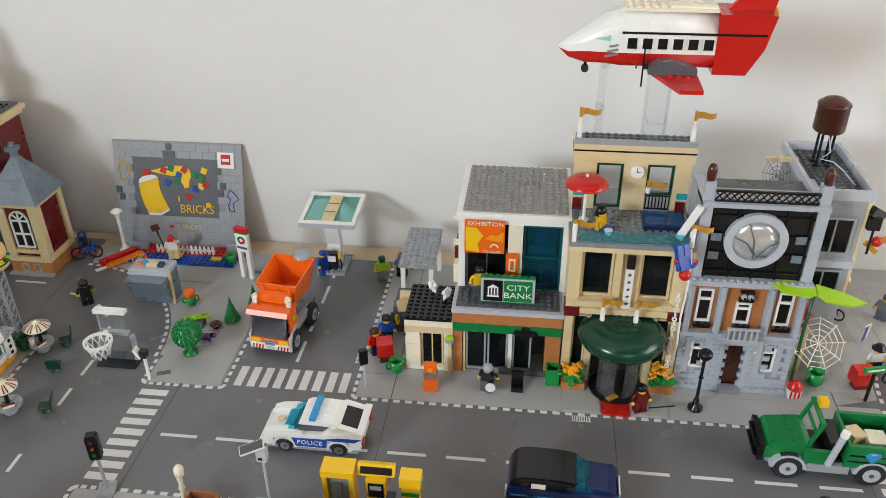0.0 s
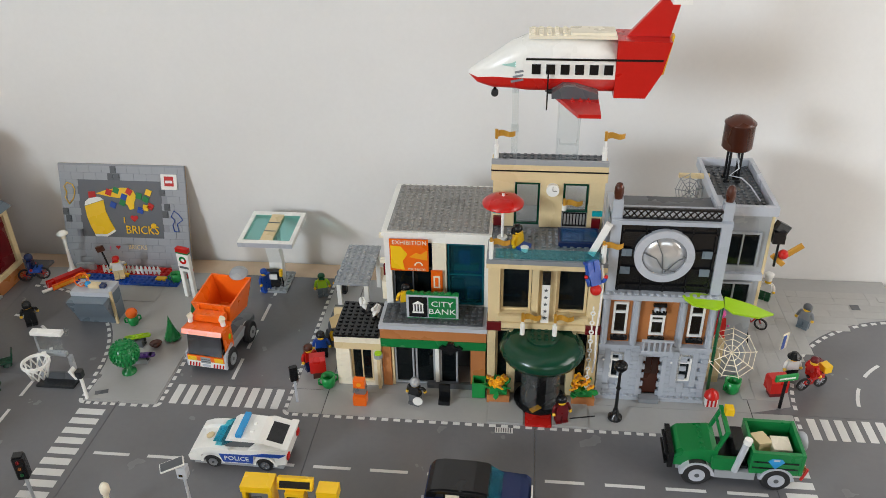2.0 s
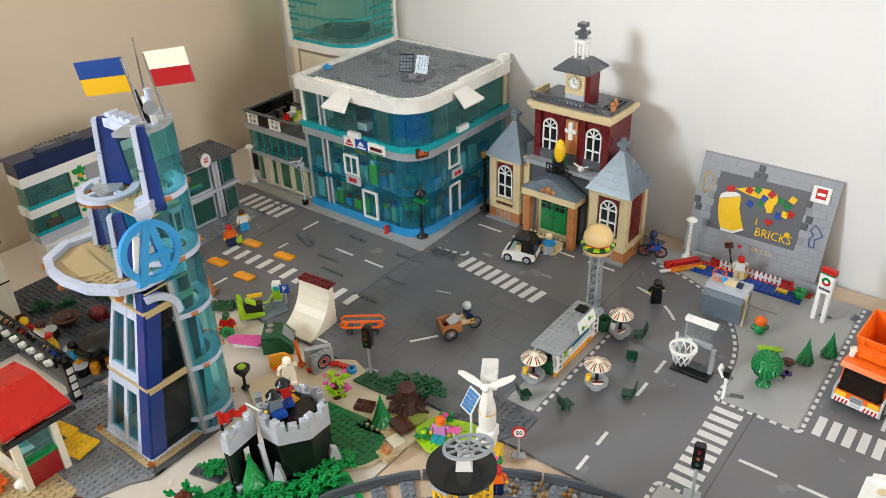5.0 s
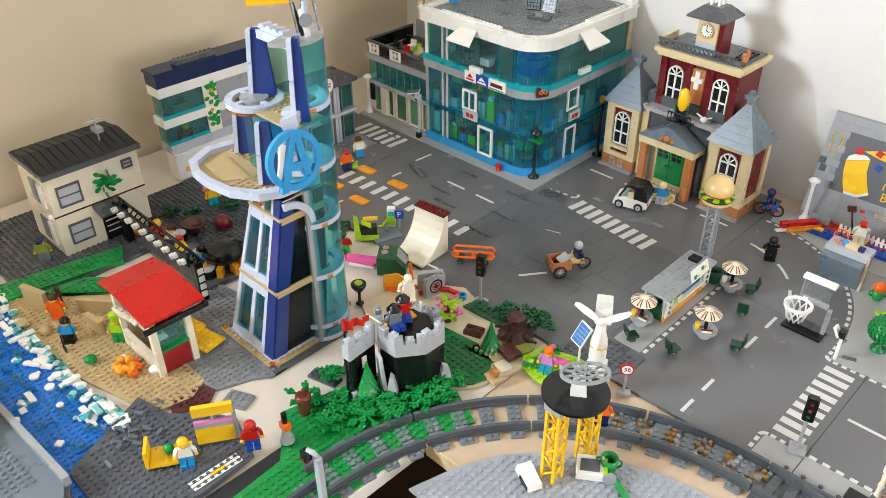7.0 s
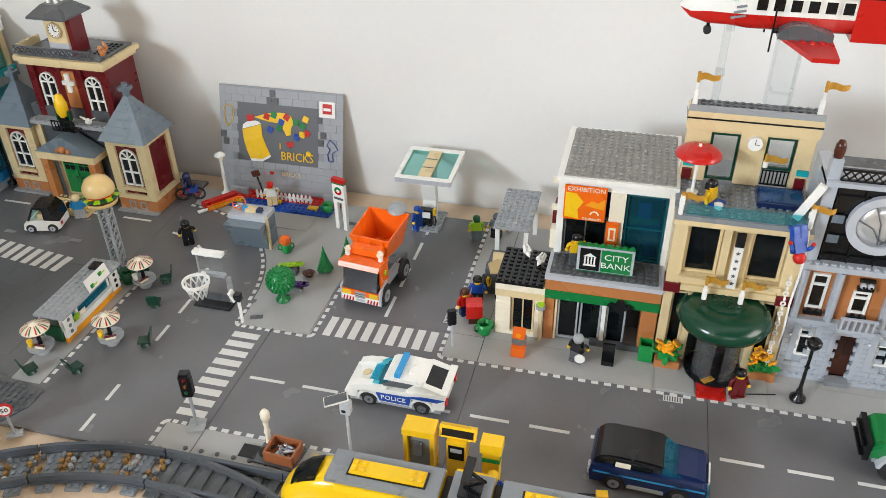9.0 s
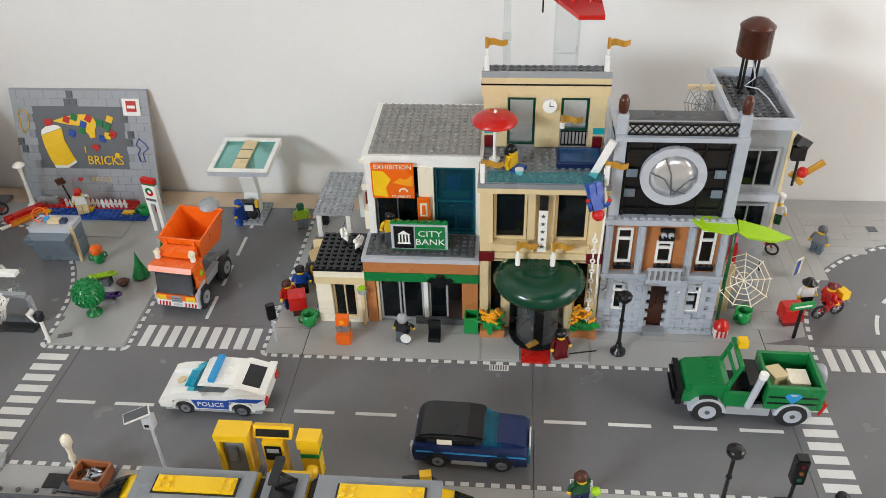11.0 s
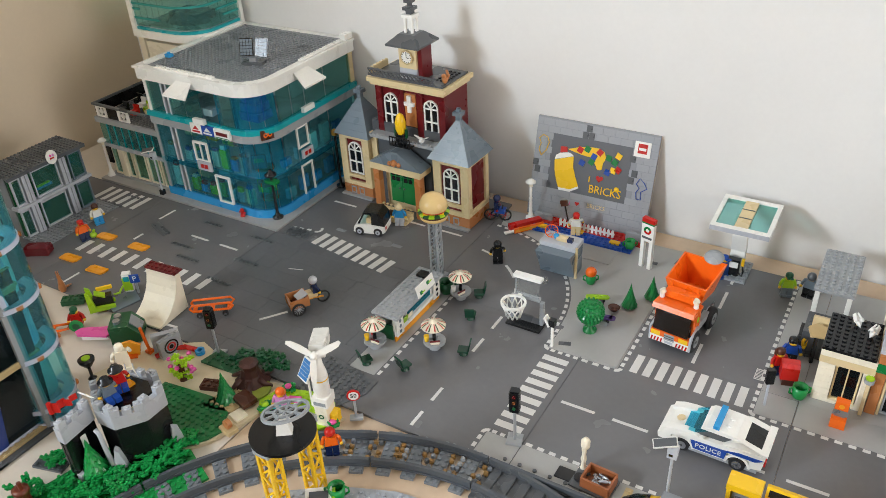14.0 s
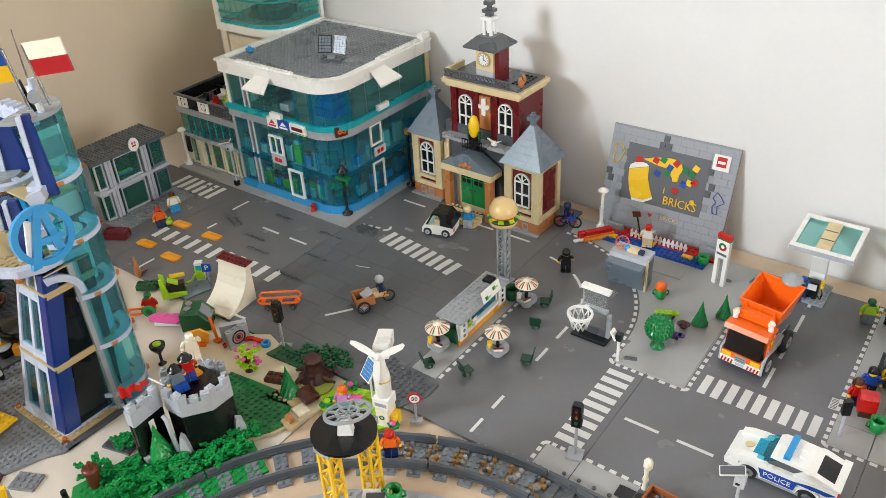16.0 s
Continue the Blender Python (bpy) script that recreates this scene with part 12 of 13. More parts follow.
figure(-0.905, -0.235, 0.0, 70, YELLOW, TEAL, "hair", BROWN, label="figure in yellow and teal before the villa")
figure(-0.945, -0.490, 0.0, 60, plastic("olive", "8f9a3c", 0.3), SLATE, "cap", NAVY, label="figure with a navy cap by the cream house")
for k, (bx, by, m) in enumerate(((-0.90, -0.34, BROWN), (-0.91, -0.362, NOUGAT))):
    ch = thing("garden_chair", "small brown garden seat by the house door", "chair", bx, by, 0.0, rot=80, group="garden chairs")
    part("seat", Geo().box((-0.007, -0.007, 0.006), (0.007, 0.007, 0.009), m), ch)
    part("backrest", Geo().box((-0.007, 0.005, 0.009), (0.007, 0.007, 0.022), m), ch)
    part("leg", Geo().box((-0.005, -0.005, 0), (0.005, 0.005, 0.006), m), ch)


# ---- skate ramp and charging place ----
qp = thing("quarter_pipe", "tan skate quarter pipe with a dark red studded top", "ramp", -0.592, -0.128, 0.0006, rot=5)
part("ramp", Geo().along([(-0.004, 0.0), (0.054, 0.0), (0.054, 0.060), (0.046, 0.060), (0.0445, 0.050), (0.0405, 0.038), (0.0345, 0.027), (0.027, 0.018), (0.018, 0.0105), (0.008, 0.005), (-0.004, 0.0025)], 0, 0.055, CREAM), qp)
part("top", Geo().plate(-0.0005, 0.044, 7, 2, 0.0602, DRED), qp, "dark red studded top")
cp = thing("charging_station", "lime green toy charging station with a black screen", "charging station", -0.655, -0.128, 0.0006, rot=52)
part("frame", Geo().side([(-0.018, 0), (0.018, 0), (0.018, 0.006), (-0.008, 0.008), (-0.012, 0.030), (-0.018, 0.034)], -0.010, -0.006, LIME), cp)
part("frame", Geo().side([(-0.018, 0), (0.018, 0), (0.018, 0.006), (-0.008, 0.008), (-0.012, 0.030), (-0.018, 0.034)], 0.006, 0.010, LIME), cp)
part("body", Geo().box((-0.010, -0.0058, 0.0), (0.016, 0.0058, 0.020), BLACK), cp)
part("screen", Geo().at(pose(0.0, 0, 0.022, 0, 30, 0)).box((-0.008, -0.006, 0), (0.008, 0.006, 0.002), LIME), cp)
part("yellow_bar", Geo().box((-0.004, 0.0102, 0.022), (0.018, 0.014, 0.027), YELLOW), cp)
ch2 = thing("charger_post", "white and lime charger post with a cable", "charger", -0.652, -0.080, 0.0006, rot=40)
part("post", Geo().box((-0.006, -0.005, 0.0), (0.006, 0.005, 0.032), WHITE).box((-0.0065, -0.0055, 0.004), (0.0065, -0.0051, 0.026), LIME), ch2)
part("face", Geo().box((-0.004, -0.006, 0.020), (0.004, -0.0056, 0.028), TEAL, 0), ch2)
part("cable", Geo().tube([(-0.006, -0.004, 0.014), (-0.014, -0.010, 0.004), (-0.010, -0.018, 0.010), (-0.016, -0.026, 0.014)], 0.0015, LIME), ch2)
ps2 = thing("parking_sign", "blue parking sign on a grey post", "road sign", -0.636, -0.078, 0.0006, rot=40)
part("post", Geo().box((-0.0015, -0.0015, 0), (0.0015, 0.0015, 0.026), LGREY), ps2)
pb = part("board", Geo().box((-0.007, -0.003, 0.020), (0.007, -0.0016, 0.034), BLUE), ps2)
lettering("letter", "P", 0.012, pb, WHITE, pose(0, -0.0033, 0.027) @ FRONT)
studded("grey_plate", [(-0.66, -0.12), (-0.63, -0.13), (-0.618, -0.09), (-0.655, -0.072)], TZ + 0.005, 0.0012, SLATE, "grey plate under the charger", lambda x, y: True)
srt = thing("stretcher", "orange rolling stretcher with black wheels", "stretcher", -0.496, -0.064, 0.0005, rot=37)
for s in (-1, 1):
    part("side_rail", Geo().tube([(-0.030, s * 0.007, 0.016), (-0.026, s * 0.007, 0.021), (0.026, s * 0.007, 0.021), (0.030, s * 0.007, 0.016), (0.026, s * 0.007, 0.011), (-0.026, s * 0.007, 0.011), (-0.030, s * 0.007, 0.016)], 0.0018, ORANGE), srt)
for x in (-0.024, 0.0, 0.024):
    part("cross_bar", Geo().box((x - 0.003, -0.007, 0.010), (x + 0.003, 0.007, 0.012), ORANGE), srt)
for x in (-0.018, 0.018):
    part("wheel_block", Geo().box((x - 0.004, -0.006, 0.004), (x + 0.004, 0.006, 0.010), DGREY), srt)
    for s in (-1, 1):
        wheel(srt, x, s * 0.008, 0.0045, 0.0045, 0.003)
solid("pink_board", Geo().slab([(-0.024, -0.008), (0.018, -0.012), (0.026, 0.0), (0.018, 0.010), (-0.024, 0.008), (-0.030, 0.0)], 0, 0.003, PINK).box((-0.02, -0.006, -0.008), (0.018, 0.006, -0.0002), WHITE), "pink surfboard shape on a white block", "board", x=-0.602, y=-0.180, z=0.0095, rot=30)
gb = thing("green_ramp_box", "dark green sloped box with grey lid", "box", -0.566, -0.156, 0.0006, rot=40)
part("body", Geo().side([(-0.020, 0), (0.020, 0), (0.020, 0.012), (0.006, 0.028), (-0.020, 0.028)], -0.018, 0.018, FGREEN), gb)
part("lid", Geo().at(pose(0.0132, 0, 0.0205, 0, 49, 0)).box((-0.010, -0.010, 0), (0.010, 0.010, 0.0015), MGREY), gb)
part("silver_stud", Geo().cyl((-0.010, 0.006, 0.028), 0.005, 0.004, SILVER, 12).cyl((-0.010, -0.006, 0.028), 0.005, 0.004, SILVER, 12), gb)
ob2 = thing("orange_screen", "bright orange angled panel beside the green box", "panel", -0.530, -0.185, 0.0006, rot=40)
part("panel", Geo().side([(-0.016, 0), (0.012, 0), (0.016, 0.016), (0.004, 0.024), (-0.016, 0.020)], -0.002, 0.002, AMBER), ob2)
part("foot", Geo().box((-0.012, -0.008, 0), (0.010, 0.008, 0.003), ORANGE), ob2)
op = thing("orange_pole", "orange pole with a round foot", "pole", -0.512, -0.168, 0.0006, rx=6)
part("pole", Geo().cyl((0, 0, 0), 0.0022, 0.044, ORANGE, 8), op)
part("foot", Geo().box((-0.005, -0.004, 0), (0.005, 0.004, 0.004), ORANGE), op)
gf = thing("graffiti_brick", "pale wall brick with a black and red round drawing", "brick", -0.497, -0.150, 0.0006, rot=52)
part("brick", Geo().box((-0.018, -0.004, 0), (0.018, 0.004, 0.026), PGREY), gf)
part("drawing", Geo().ring((0, -0.0046, 0.013), 0.006, 0.009, 0.0005, BLACK, 14, "y").ring((0, -0.0046, 0.013), 0.002, 0.004, 0.0005, RED, 10, "y").box((-0.012, -0.0044, 0.011), (0.012, -0.0041, 0.0135), DGREY, 0), gf)
figure(-0.655, -0.172, 0.0006, 40, RED, RED, "cap", FGREEN, sit=True, label="seated figure in red with a green cap")
wc = thing("wheel_cart", "green wheeled cart with an orange fork", "cart", -0.648, -0.182, 0.0006, rot=35)
part("seat", Geo().box((-0.008, -0.005, 0.004), (0.008, 0.005, 0.008), DRED), wc)
part("big_wheel", Geo().ring((0.006, -0.009, 0.010), 0.005, 0.0095, 0.003, PGREEN, 18, "y").cyl((0.006, -0.009, 0.010), 0.0052, 0.0025, FGREEN, 12, "y"), wc)
part("fork", Geo().tube([(-0.006, -0.006, 0.006), (-0.030, -0.010, 0.004), (-0.046, -0.006, 0.003)], 0.0018, ORANGE).tube([(-0.006, 0.006, 0.006), (-0.030, 0.006, 0.004), (-0.046, 0.0, 0.003)], 0.0018, ORANGE).box((-0.03, -0.009, 0.003), (-0.027, 0.006, 0.005), ORANGE), wc)
kg = solid("kangaroo_toy", Geo().lathe([(0.004, 0), (0.006, 0.006), (0.004, 0.016), (0.0025, 0.022), (0.003, 0.026), (0.001, 0.030)], (0, 0, 0), NOUGAT, 10).tube([(0, 0.003, 0.004), (0.004, 0.010, 0.002), (0.008, 0.016, 0.001)], [0.003, 0.002, 0.001], NOUGAT).box((-0.002, -0.002, 0.028), (-0.0008, 0, 0.036), NOUGAT).box((0.0008, -0.002, 0.028), (0.002, 0, 0.036), NOUGAT), "brown plastic animal toy with long ears", "toy animal", x=-0.745, y=-0.128, z=0.0006, rot=40)
solid("green_block", Geo().plate(-0.016, -0.008, 4, 2, 0, FGREEN, 0.008), "dark green studded brick", "brick", x=-0.705, y=-0.140, z=0.0006, rot=40)
solid("maroon_block", Geo().box((-0.022, -0.010, 0), (0.022, 0.010, 0.014), DRED, 0.003), "dark red rounded block by the shop", "brick", x=-0.875, y=-0.075, z=0.0006, rot=30)
figure(-0.840, -0.012, 0.0006, 70, ORANGE, NAVY, "cap", RED, label="figure with red cap carrying a lime thing")
solid("lime_bird", Geo().ball((0, 0, 0.005), 0.006, LIME, 0.8).tube([(0, 0, 0.008), (0.006, 0, 0.016)], 0.0022, LIME), "lime plastic bird held before the figure", "toy", x=-0.832, y=-0.001, z=0.0012)
figure(-0.862, 0.035, 0.0012, 70, WHITE, AZURE, "hair", BROWN, label="figure in white and blue before the shop")

# ---- food stand ----
fs = thing("food_stand", "white and teal toy food stand with a grey studded roof", "kiosk", -0.243, 0.002, 0.0006)
part("floor", Geo().box((-0.013, 0, 0), (0.013, 0.112, 0.003), LGREY), fs)
part("skirt", Geo().box((0.0132, 0, 0.0), (0.0155, 0.112, 0.008), AMBER), fs, "orange skirting")
part("front_panel", Geo().box((0.0132, 0.0005, 0.0082), (0.0150, 0.112, 0.017), WHITE), fs)
part("green_panel", Geo().box((-0.0125, -0.002, 0.0032), (0.0125, 0.0, 0.026), FGREEN), fs, "green end panel")
part("counter", Geo().box((0.0132, 0.028, 0.0172), (0.020, 0.092, 0.0200), WHITE), fs)
part("pane", Geo().box((0.0135, 0.030, 0.0202), (0.0148, 0.090, 0.036), G_AQUA, 0), fs, "clear teal pane")
part("back_wall", Geo().box((-0.0155, 0, 0), (-0.0132, 0.112, 0.036), WHITE), fs)
for yy in (0.0005, 0.027, 0.090, 0.108):
    part("post", Geo().box((0.0110, yy, 0.0172), (0.0150, yy + 0.004, 0.037), WHITE), fs)
part("kitchen", Geo().box((-0.010, 0.03, 0.003), (0.0, 0.10, 0.018), TEAL), fs)
part("roof", Geo().plate(-0.020, -0.002, 5, 15, 0.0372, LGREY), fs, "grey studded roof")
part("roof_band", Geo().box((0.0202, -0.002, 0.0372), (0.0215, 0.116, 0.0404), LGREY), fs)
mb = part("menu_board", Geo().at(pose(0.0215, 0, 0.0405, 0, -16, 0)).box((0, 0.050, 0), (0.0018, 0.092, 0.0165), WHITE), fs, "white menu board")
for y0, z0 in ((0.055, 0.003), (0.074, 0.008)):
    part("picture", Geo().at(pose(0.0234, 0, 0.0405, 0, -16, 0)).box((0, y0, z0), (0.0004, y0 + 0.006, z0 + 0.005), GREEN, 0).box((0, y0 + 0.004, z0 + 0.0008), (0.0005, y0 + 0.012, z0 + 0.0025), LIME, 0), mb)
for y0 in (0.0005, 0.094):
    ep = part("end_panel", Geo().box((0.0160, y0, 0.0085), (0.0185, y0 + 0.016, 0.0370), WHITE), fs, "white panel with round openings")
    for q in range(3):
        part("round_opening", Geo().cyl((0.0186, y0 + 0.008, 0.0140 + 0.0085 * q), 0.0026, 0.0003, BLACK if y0 > 0.05 else SLATE, 12, "x"), ep)
part("lime_card", Geo().box((0.0152, 0.020, 0.0178), (0.0165, 0.030, 0.0260), LIME).box((0.0152, 0.031, 0.0178), (0.0165, 0.042, 0.0250), CREAM), fs)
part("hatch", Geo().box((-0.010, 0.094, 0.0406), (0.004, 0.108, 0.0440), BLACK), fs)
bu = thing("burger_sign", "giant toy burger on a grey lattice pole", "sign", -0.258, 0.160, 0.0006)
for sx in (-0.006, 0.006):
    for sy in (-0.006, 0.006):
        part("pole_leg", Geo().box((sx - 0.0014, sy - 0.0014, 0), (sx + 0.0014, sy + 0.0014, 0.100), LGREY), bu)
for k in range(8):
    z = 0.004 + 0.012 * k
    for (ax, ay), (bx, by) in (((-0.006, -0.006), (0.006, -0.006)), ((0.006, -0.006), (0.006, 0.006)), ((0.006, 0.006), (-0.006, 0.006)), ((-0.006, 0.006), (-0.006, -0.006))):
        part("brace", Geo().tube([(ax, ay, z), (bx, by, z + 0.012)], 0.0012, LGREY, 5), bu)
part("pole_base", Geo().box((-0.012, -0.012, 0), (0.012, 0.012, 0.003), LGREY), bu)
part("bottom_bun", Geo().lathe([(0.015, 0), (0.0195, 0.002), (0.0195, 0.006), (0.017, 0.007)], (0, 0, 0.100), plastic("bun_tan", "d9b878", 0.3), 24), bu, "tan bun")
part("patty", Geo().cyl((0, 0, 0.1072), 0.0200, 0.004, BROWN, 24), bu, "brown patty")
g = Geo()
for k in range(16):
    g.at(pose(0.0185 * math.cos(k * 0.393), 0.0185 * math.sin(k * 0.393), 0.1115, 0, 15, k * 22.5)).box((-0.004, -0.004, 0), (0.004, 0.004, 0.0018), LIME if k % 2 else FGREEN)
part("lettuce", g.at().cyl((0, 0, 0.1114), 0.017, 0.002, FGREEN, 20), bu, "green lettuce")
part("cheese", Geo().at(pose(0, 0, 0.1136, 0, 0, 30)).box((-0.0150, -0.0150, 0), (0.0150, 0.0150, 0.0014), YELLOW), bu)
part("tomato", Geo().cyl((0, 0, 0.1152), 0.0185, 0.002, RED, 22), bu)
part("top_bun", Geo().lathe([(0.0195, 0), (0.0205, 0.003), (0.0195, 0.010), (0.015, 0.018), (0.008, 0.0225), (0.0001, 0.024)], (0, 0, 0.1174), plastic("top_bun_tan", "e0c084", 0.25), 26), bu, "domed tan bun")


cup_planter(-0.226, 0.131, 0.0006, "dark green round bin at the end of the food stand", 1.35, FGREEN)


def umbrella_table(x, y, seed, label):
    t = thing("umbrella_table", label, "table", x, y, 0.0006, rot=seed * 40, group="umbrella tables")
    part("foot", Geo().lathe([(0.0075, 0), (0.0075, 0.002), (0.0045, 0.004), (0.0045, 0.010)], (0, 0, 0), LGREY, 14), t)
    part("top", Geo().cyl((0, 0, 0.010), 0.0150, 0.0030, LGREY, 22).studs(-0.008, -0.008, 2, 2, 0.013, LGREY), t, "round grey table top")
    part("pole", Geo().cyl((0, 0, 0.013), 0.0024, 0.025, BLACK, 8), t)
    cn = part("canopy", Geo().lathe([(0.0162, 0), (0.0165, 0.0012), (0.012, 0.0045), (0.006, 0.0068), (0.0028, 0.0074), (0.0028, 0.009), (0.0001, 0.0092)], (0, 0, 0.036), CREAM, 24), t, "striped canopy")
    for k in range(24):
        a = radians(15 * k)
        if k % 3 != 2:
            part("stripe", Geo().at(pose(0, 0, 0.0364, 0, 0, 15 * k)).put([(0.0163, -0.0008, 0.0014), (0.0163, 0.0008, 0.0014), (0.0120, 0.0007, 0.0047), (0.0060, 0.0004, 0.0070), (0.0060, -0.0004, 0.0070), (0.0120, -0.0007, 0.0047)], [(0, 1, 2, 5), (5, 2, 3, 4)], RED if k % 3 == 0 else FGREEN), cn)
    return t


for k, (ux, uy) in enumerate(((-0.247, -0.018), (-0.176, 0.016), (-0.200, 0.128))):
    umbrella_table(ux, uy, k, "round grey table under a striped parasol")
    hd = thing("hot_dog", "toy hot dog lying on the round table", "food", ux + 0.006, uy - 0.008, 0.0138, rot=35 * k, group="hot dogs")
    part("bun", Geo().at(Matrix.Rotation(radians(90), 4, "Y")).lathe([(0.0008, -0.0062), (0.0022, -0.005), (0.0022, 0.005), (0.0008, 0.0062)], (-0.0022, 0, 0), CREAM, 8), hd)
    part("sausage", Geo().at(Matrix.Rotation(radians(90), 4, "Y")).lathe([(0.0004, -0.0072), (0.0014, -0.006), (0.0014, 0.006), (0.0004, 0.0072)], (-0.0046, 0, 0), DRED, 7), hd)
    solid("drink_cup", Geo().lathe([(0.0026, 0), (0.0036, 0.009), (0.003, 0.0092)], (0, 0, 0), (YELLOW, YELLOW, WHITE)[k], 12), "small toy drink cup on the table", "cup", x=ux - 0.0075, y=uy - 0.0070, z=0.0138, group="drink cups")
solid("drink_cup", Geo().lathe([(0.0026, 0), (0.0036, 0.009), (0.003, 0.0092)], (0, 0, 0), RED, 12), "red toy drink cup on the table", "cup", x=-0.254, y=-0.012, z=0.0138, group="drink cups")


def dark_chair(x, y, rot):
    t = thing("cafe_chair", "dark green plastic cafe chair", "chair", x, y, 0.0006, rot=rot, group="cafe chairs")
    part("seat", Geo().box((-0.007, -0.007, 0.006), (0.007, 0.007, 0.009), DGREEN, 0.001), t)
    part("backrest", Geo().at(pose(0, 0.006, 0.009, -12, 0, 0)).box((-0.007, 0, 0), (0.007, 0.002, 0.014), DGREEN, 0.001), t)
    part("pedestal", Geo().lathe([(0.006, 0), (0.005, 0.002), (0.003, 0.006)], (0, 0, 0), DGREEN, 10), t)


for cx_, cy_, cr in ((-0.188, -0.038, 160), (-0.136, 0.022, -70), (-0.164, 0.092, 200), (-0.238, -0.052, 150), (-0.178, 0.142, -60), (-0.215, 0.150, 30)):
    dark_chair(cx_, cy_, cr)
figure(-0.195, 0.233, 0.0006, 30, BLACK, BLACK, "helmet", BLACK, arm=60, label="black caped figure standing on the road")

# ---- lattice tower inside the bend ----
cr = thing("lattice_tower", "yellow lattice legs carrying a black disc", "tower", 0, 0, TZ + 0.0034)
for lx, ly in ((-0.176, -0.292), (-0.167, -0.246)):
    for sx in (-0.007, 0.007):
        for sy in (-0.007, 0.007):
            part("leg", Geo().box((lx + sx - 0.0017, ly + sy - 0.0017, 0), (lx + sx + 0.0017, ly + sy + 0.0017, 0.098), YELLOW), cr)
    for k in range(6):
        z = 0.004 + 0.016 * k
        q = ((-0.007, -0.007), (0.007, -0.007), (0.007, 0.007), (-0.007, 0.007))
        for i in range(4):
            a, b = q[i], q[(i + 1) % 4]
            if k % 2:
                a, b = b, a
            part("brace", Geo().tube([(lx + a[0], ly + a[1], z), (lx + b[0], ly + b[1], z + 0.014)], 0.0015, YELLOW, 5), cr)
    part("head", Geo().box((lx - 0.010, ly - 0.010, 0.0982), (lx + 0.010, ly + 0.010, 0.1070), LGREY), cr)
part("disc", Geo().cyl((-0.171, -0.272, 0.1072), 0.0335, 0.0032, BLACK, 40), cr, "black round disc")
wb = part("white_block", Geo().at(pose(-0.168, -0.272, 0.1105, 0, 0, 35)).side([(-0.008, 0), (0.008, 0), (0.005, 0.017), (-0.005, 0.020)], -0.006, 0.006, WHITE), cr)
HM = pose(-0.165, -0.269, 0.1360) @ Matrix.Rotation(radians(-10), 4, "X") @ Matrix.Rotation(radians(-15), 4, "Y")
hp = part("hoop", Geo().at(HM).ring((0, 0, -0.0014), 0.0212, 0.0242, 0.0028, LGREY, 36), cr, "grey spoked hoop")
part("inner_hoop", Geo().at(HM).ring((0, 0, -0.0012), 0.010, 0.0125, 0.0024, LGREY, 24), hp)
for a in range(0, 360, 40):
    part("spoke", Geo().at(HM @ Matrix.Rotation(radians(a), 4, "Z")).box((0.0125, -0.0012, -0.001), (0.0213, 0.0012, 0.001), LGREY), hp)
for a in (0, 60, 120):
    part("mid_spoke", Geo().at(HM @ Matrix.Rotation(radians(a), 4, "Z")).box((-0.0101, -0.001, -0.0008), (0.0101, 0.001, 0.0008), LGREY), hp)
co = thing("control_desk", "white and lime control desk under the disc", "console", -0.150, -0.262, TZ + 0.0050, rot=35)
part("desk", Geo().along([(-0.010, 0), (0.010, 0), (0.010, 0.016), (-0.010, 0.008)], -0.014, 0.014, WHITE), co)
part("keys", Geo().at(pose(0, 0, 0.0125, 22, 0, 0)).box((-0.010, -0.007, 0), (0.010, 0.006, 0.0008), DGREY), co)
part("lime_side", Geo().box((0.0142, -0.010, 0), (0.0175, 0.010, 0.014), LIME), co)
part("knob", Geo().cyl((0.020, -0.012, 0.006), 0.007, 0.004, LGREY, 16, "y"), co)
solid("white_slope", Geo().side([(-0.016, 0), (0.016, 0), (0.014, 0.006), (-0.012, 0.012)], -0.008, 0.008, WHITE).box((-0.004, -0.009, 0.0005), (0.014, -0.0081, 0.006), BLACK), "white sloped brick with a black edge", "brick", x=-0.190, y=-0.312, z=TZ + 0.0050, rot=-25)
figure(-0.182, -0.197, TZ + 0.006, 40, ORANGE, NAVY, "helmet", RED, label="worker figure with red helmet and orange vest by the track")
solid("green_stick", Geo().box((-0.020, -0.003, 0), (0.020, 0.003, 0.004), PGREEN).cyl((0.020, 0, 0.004), 0.004, 0.004, WHITE, 10), "green plate with a white stud inside the bend", "plate", x=-0.108, y=-0.262, z=TZ + 0.0050, rot=-30)

# ---- yellow train ----
TRY = plastic("train_yellow", "f2c511", 0.16)
tn = thing("yellow_train", "yellow toy tram with dark grey roof and black joint", "train", 0.119, -0.1455, 0.009)
tn.matrix_basis = tn.matrix_basis @ Matrix.Diagonal((1.02, 1, 1.2, 1))


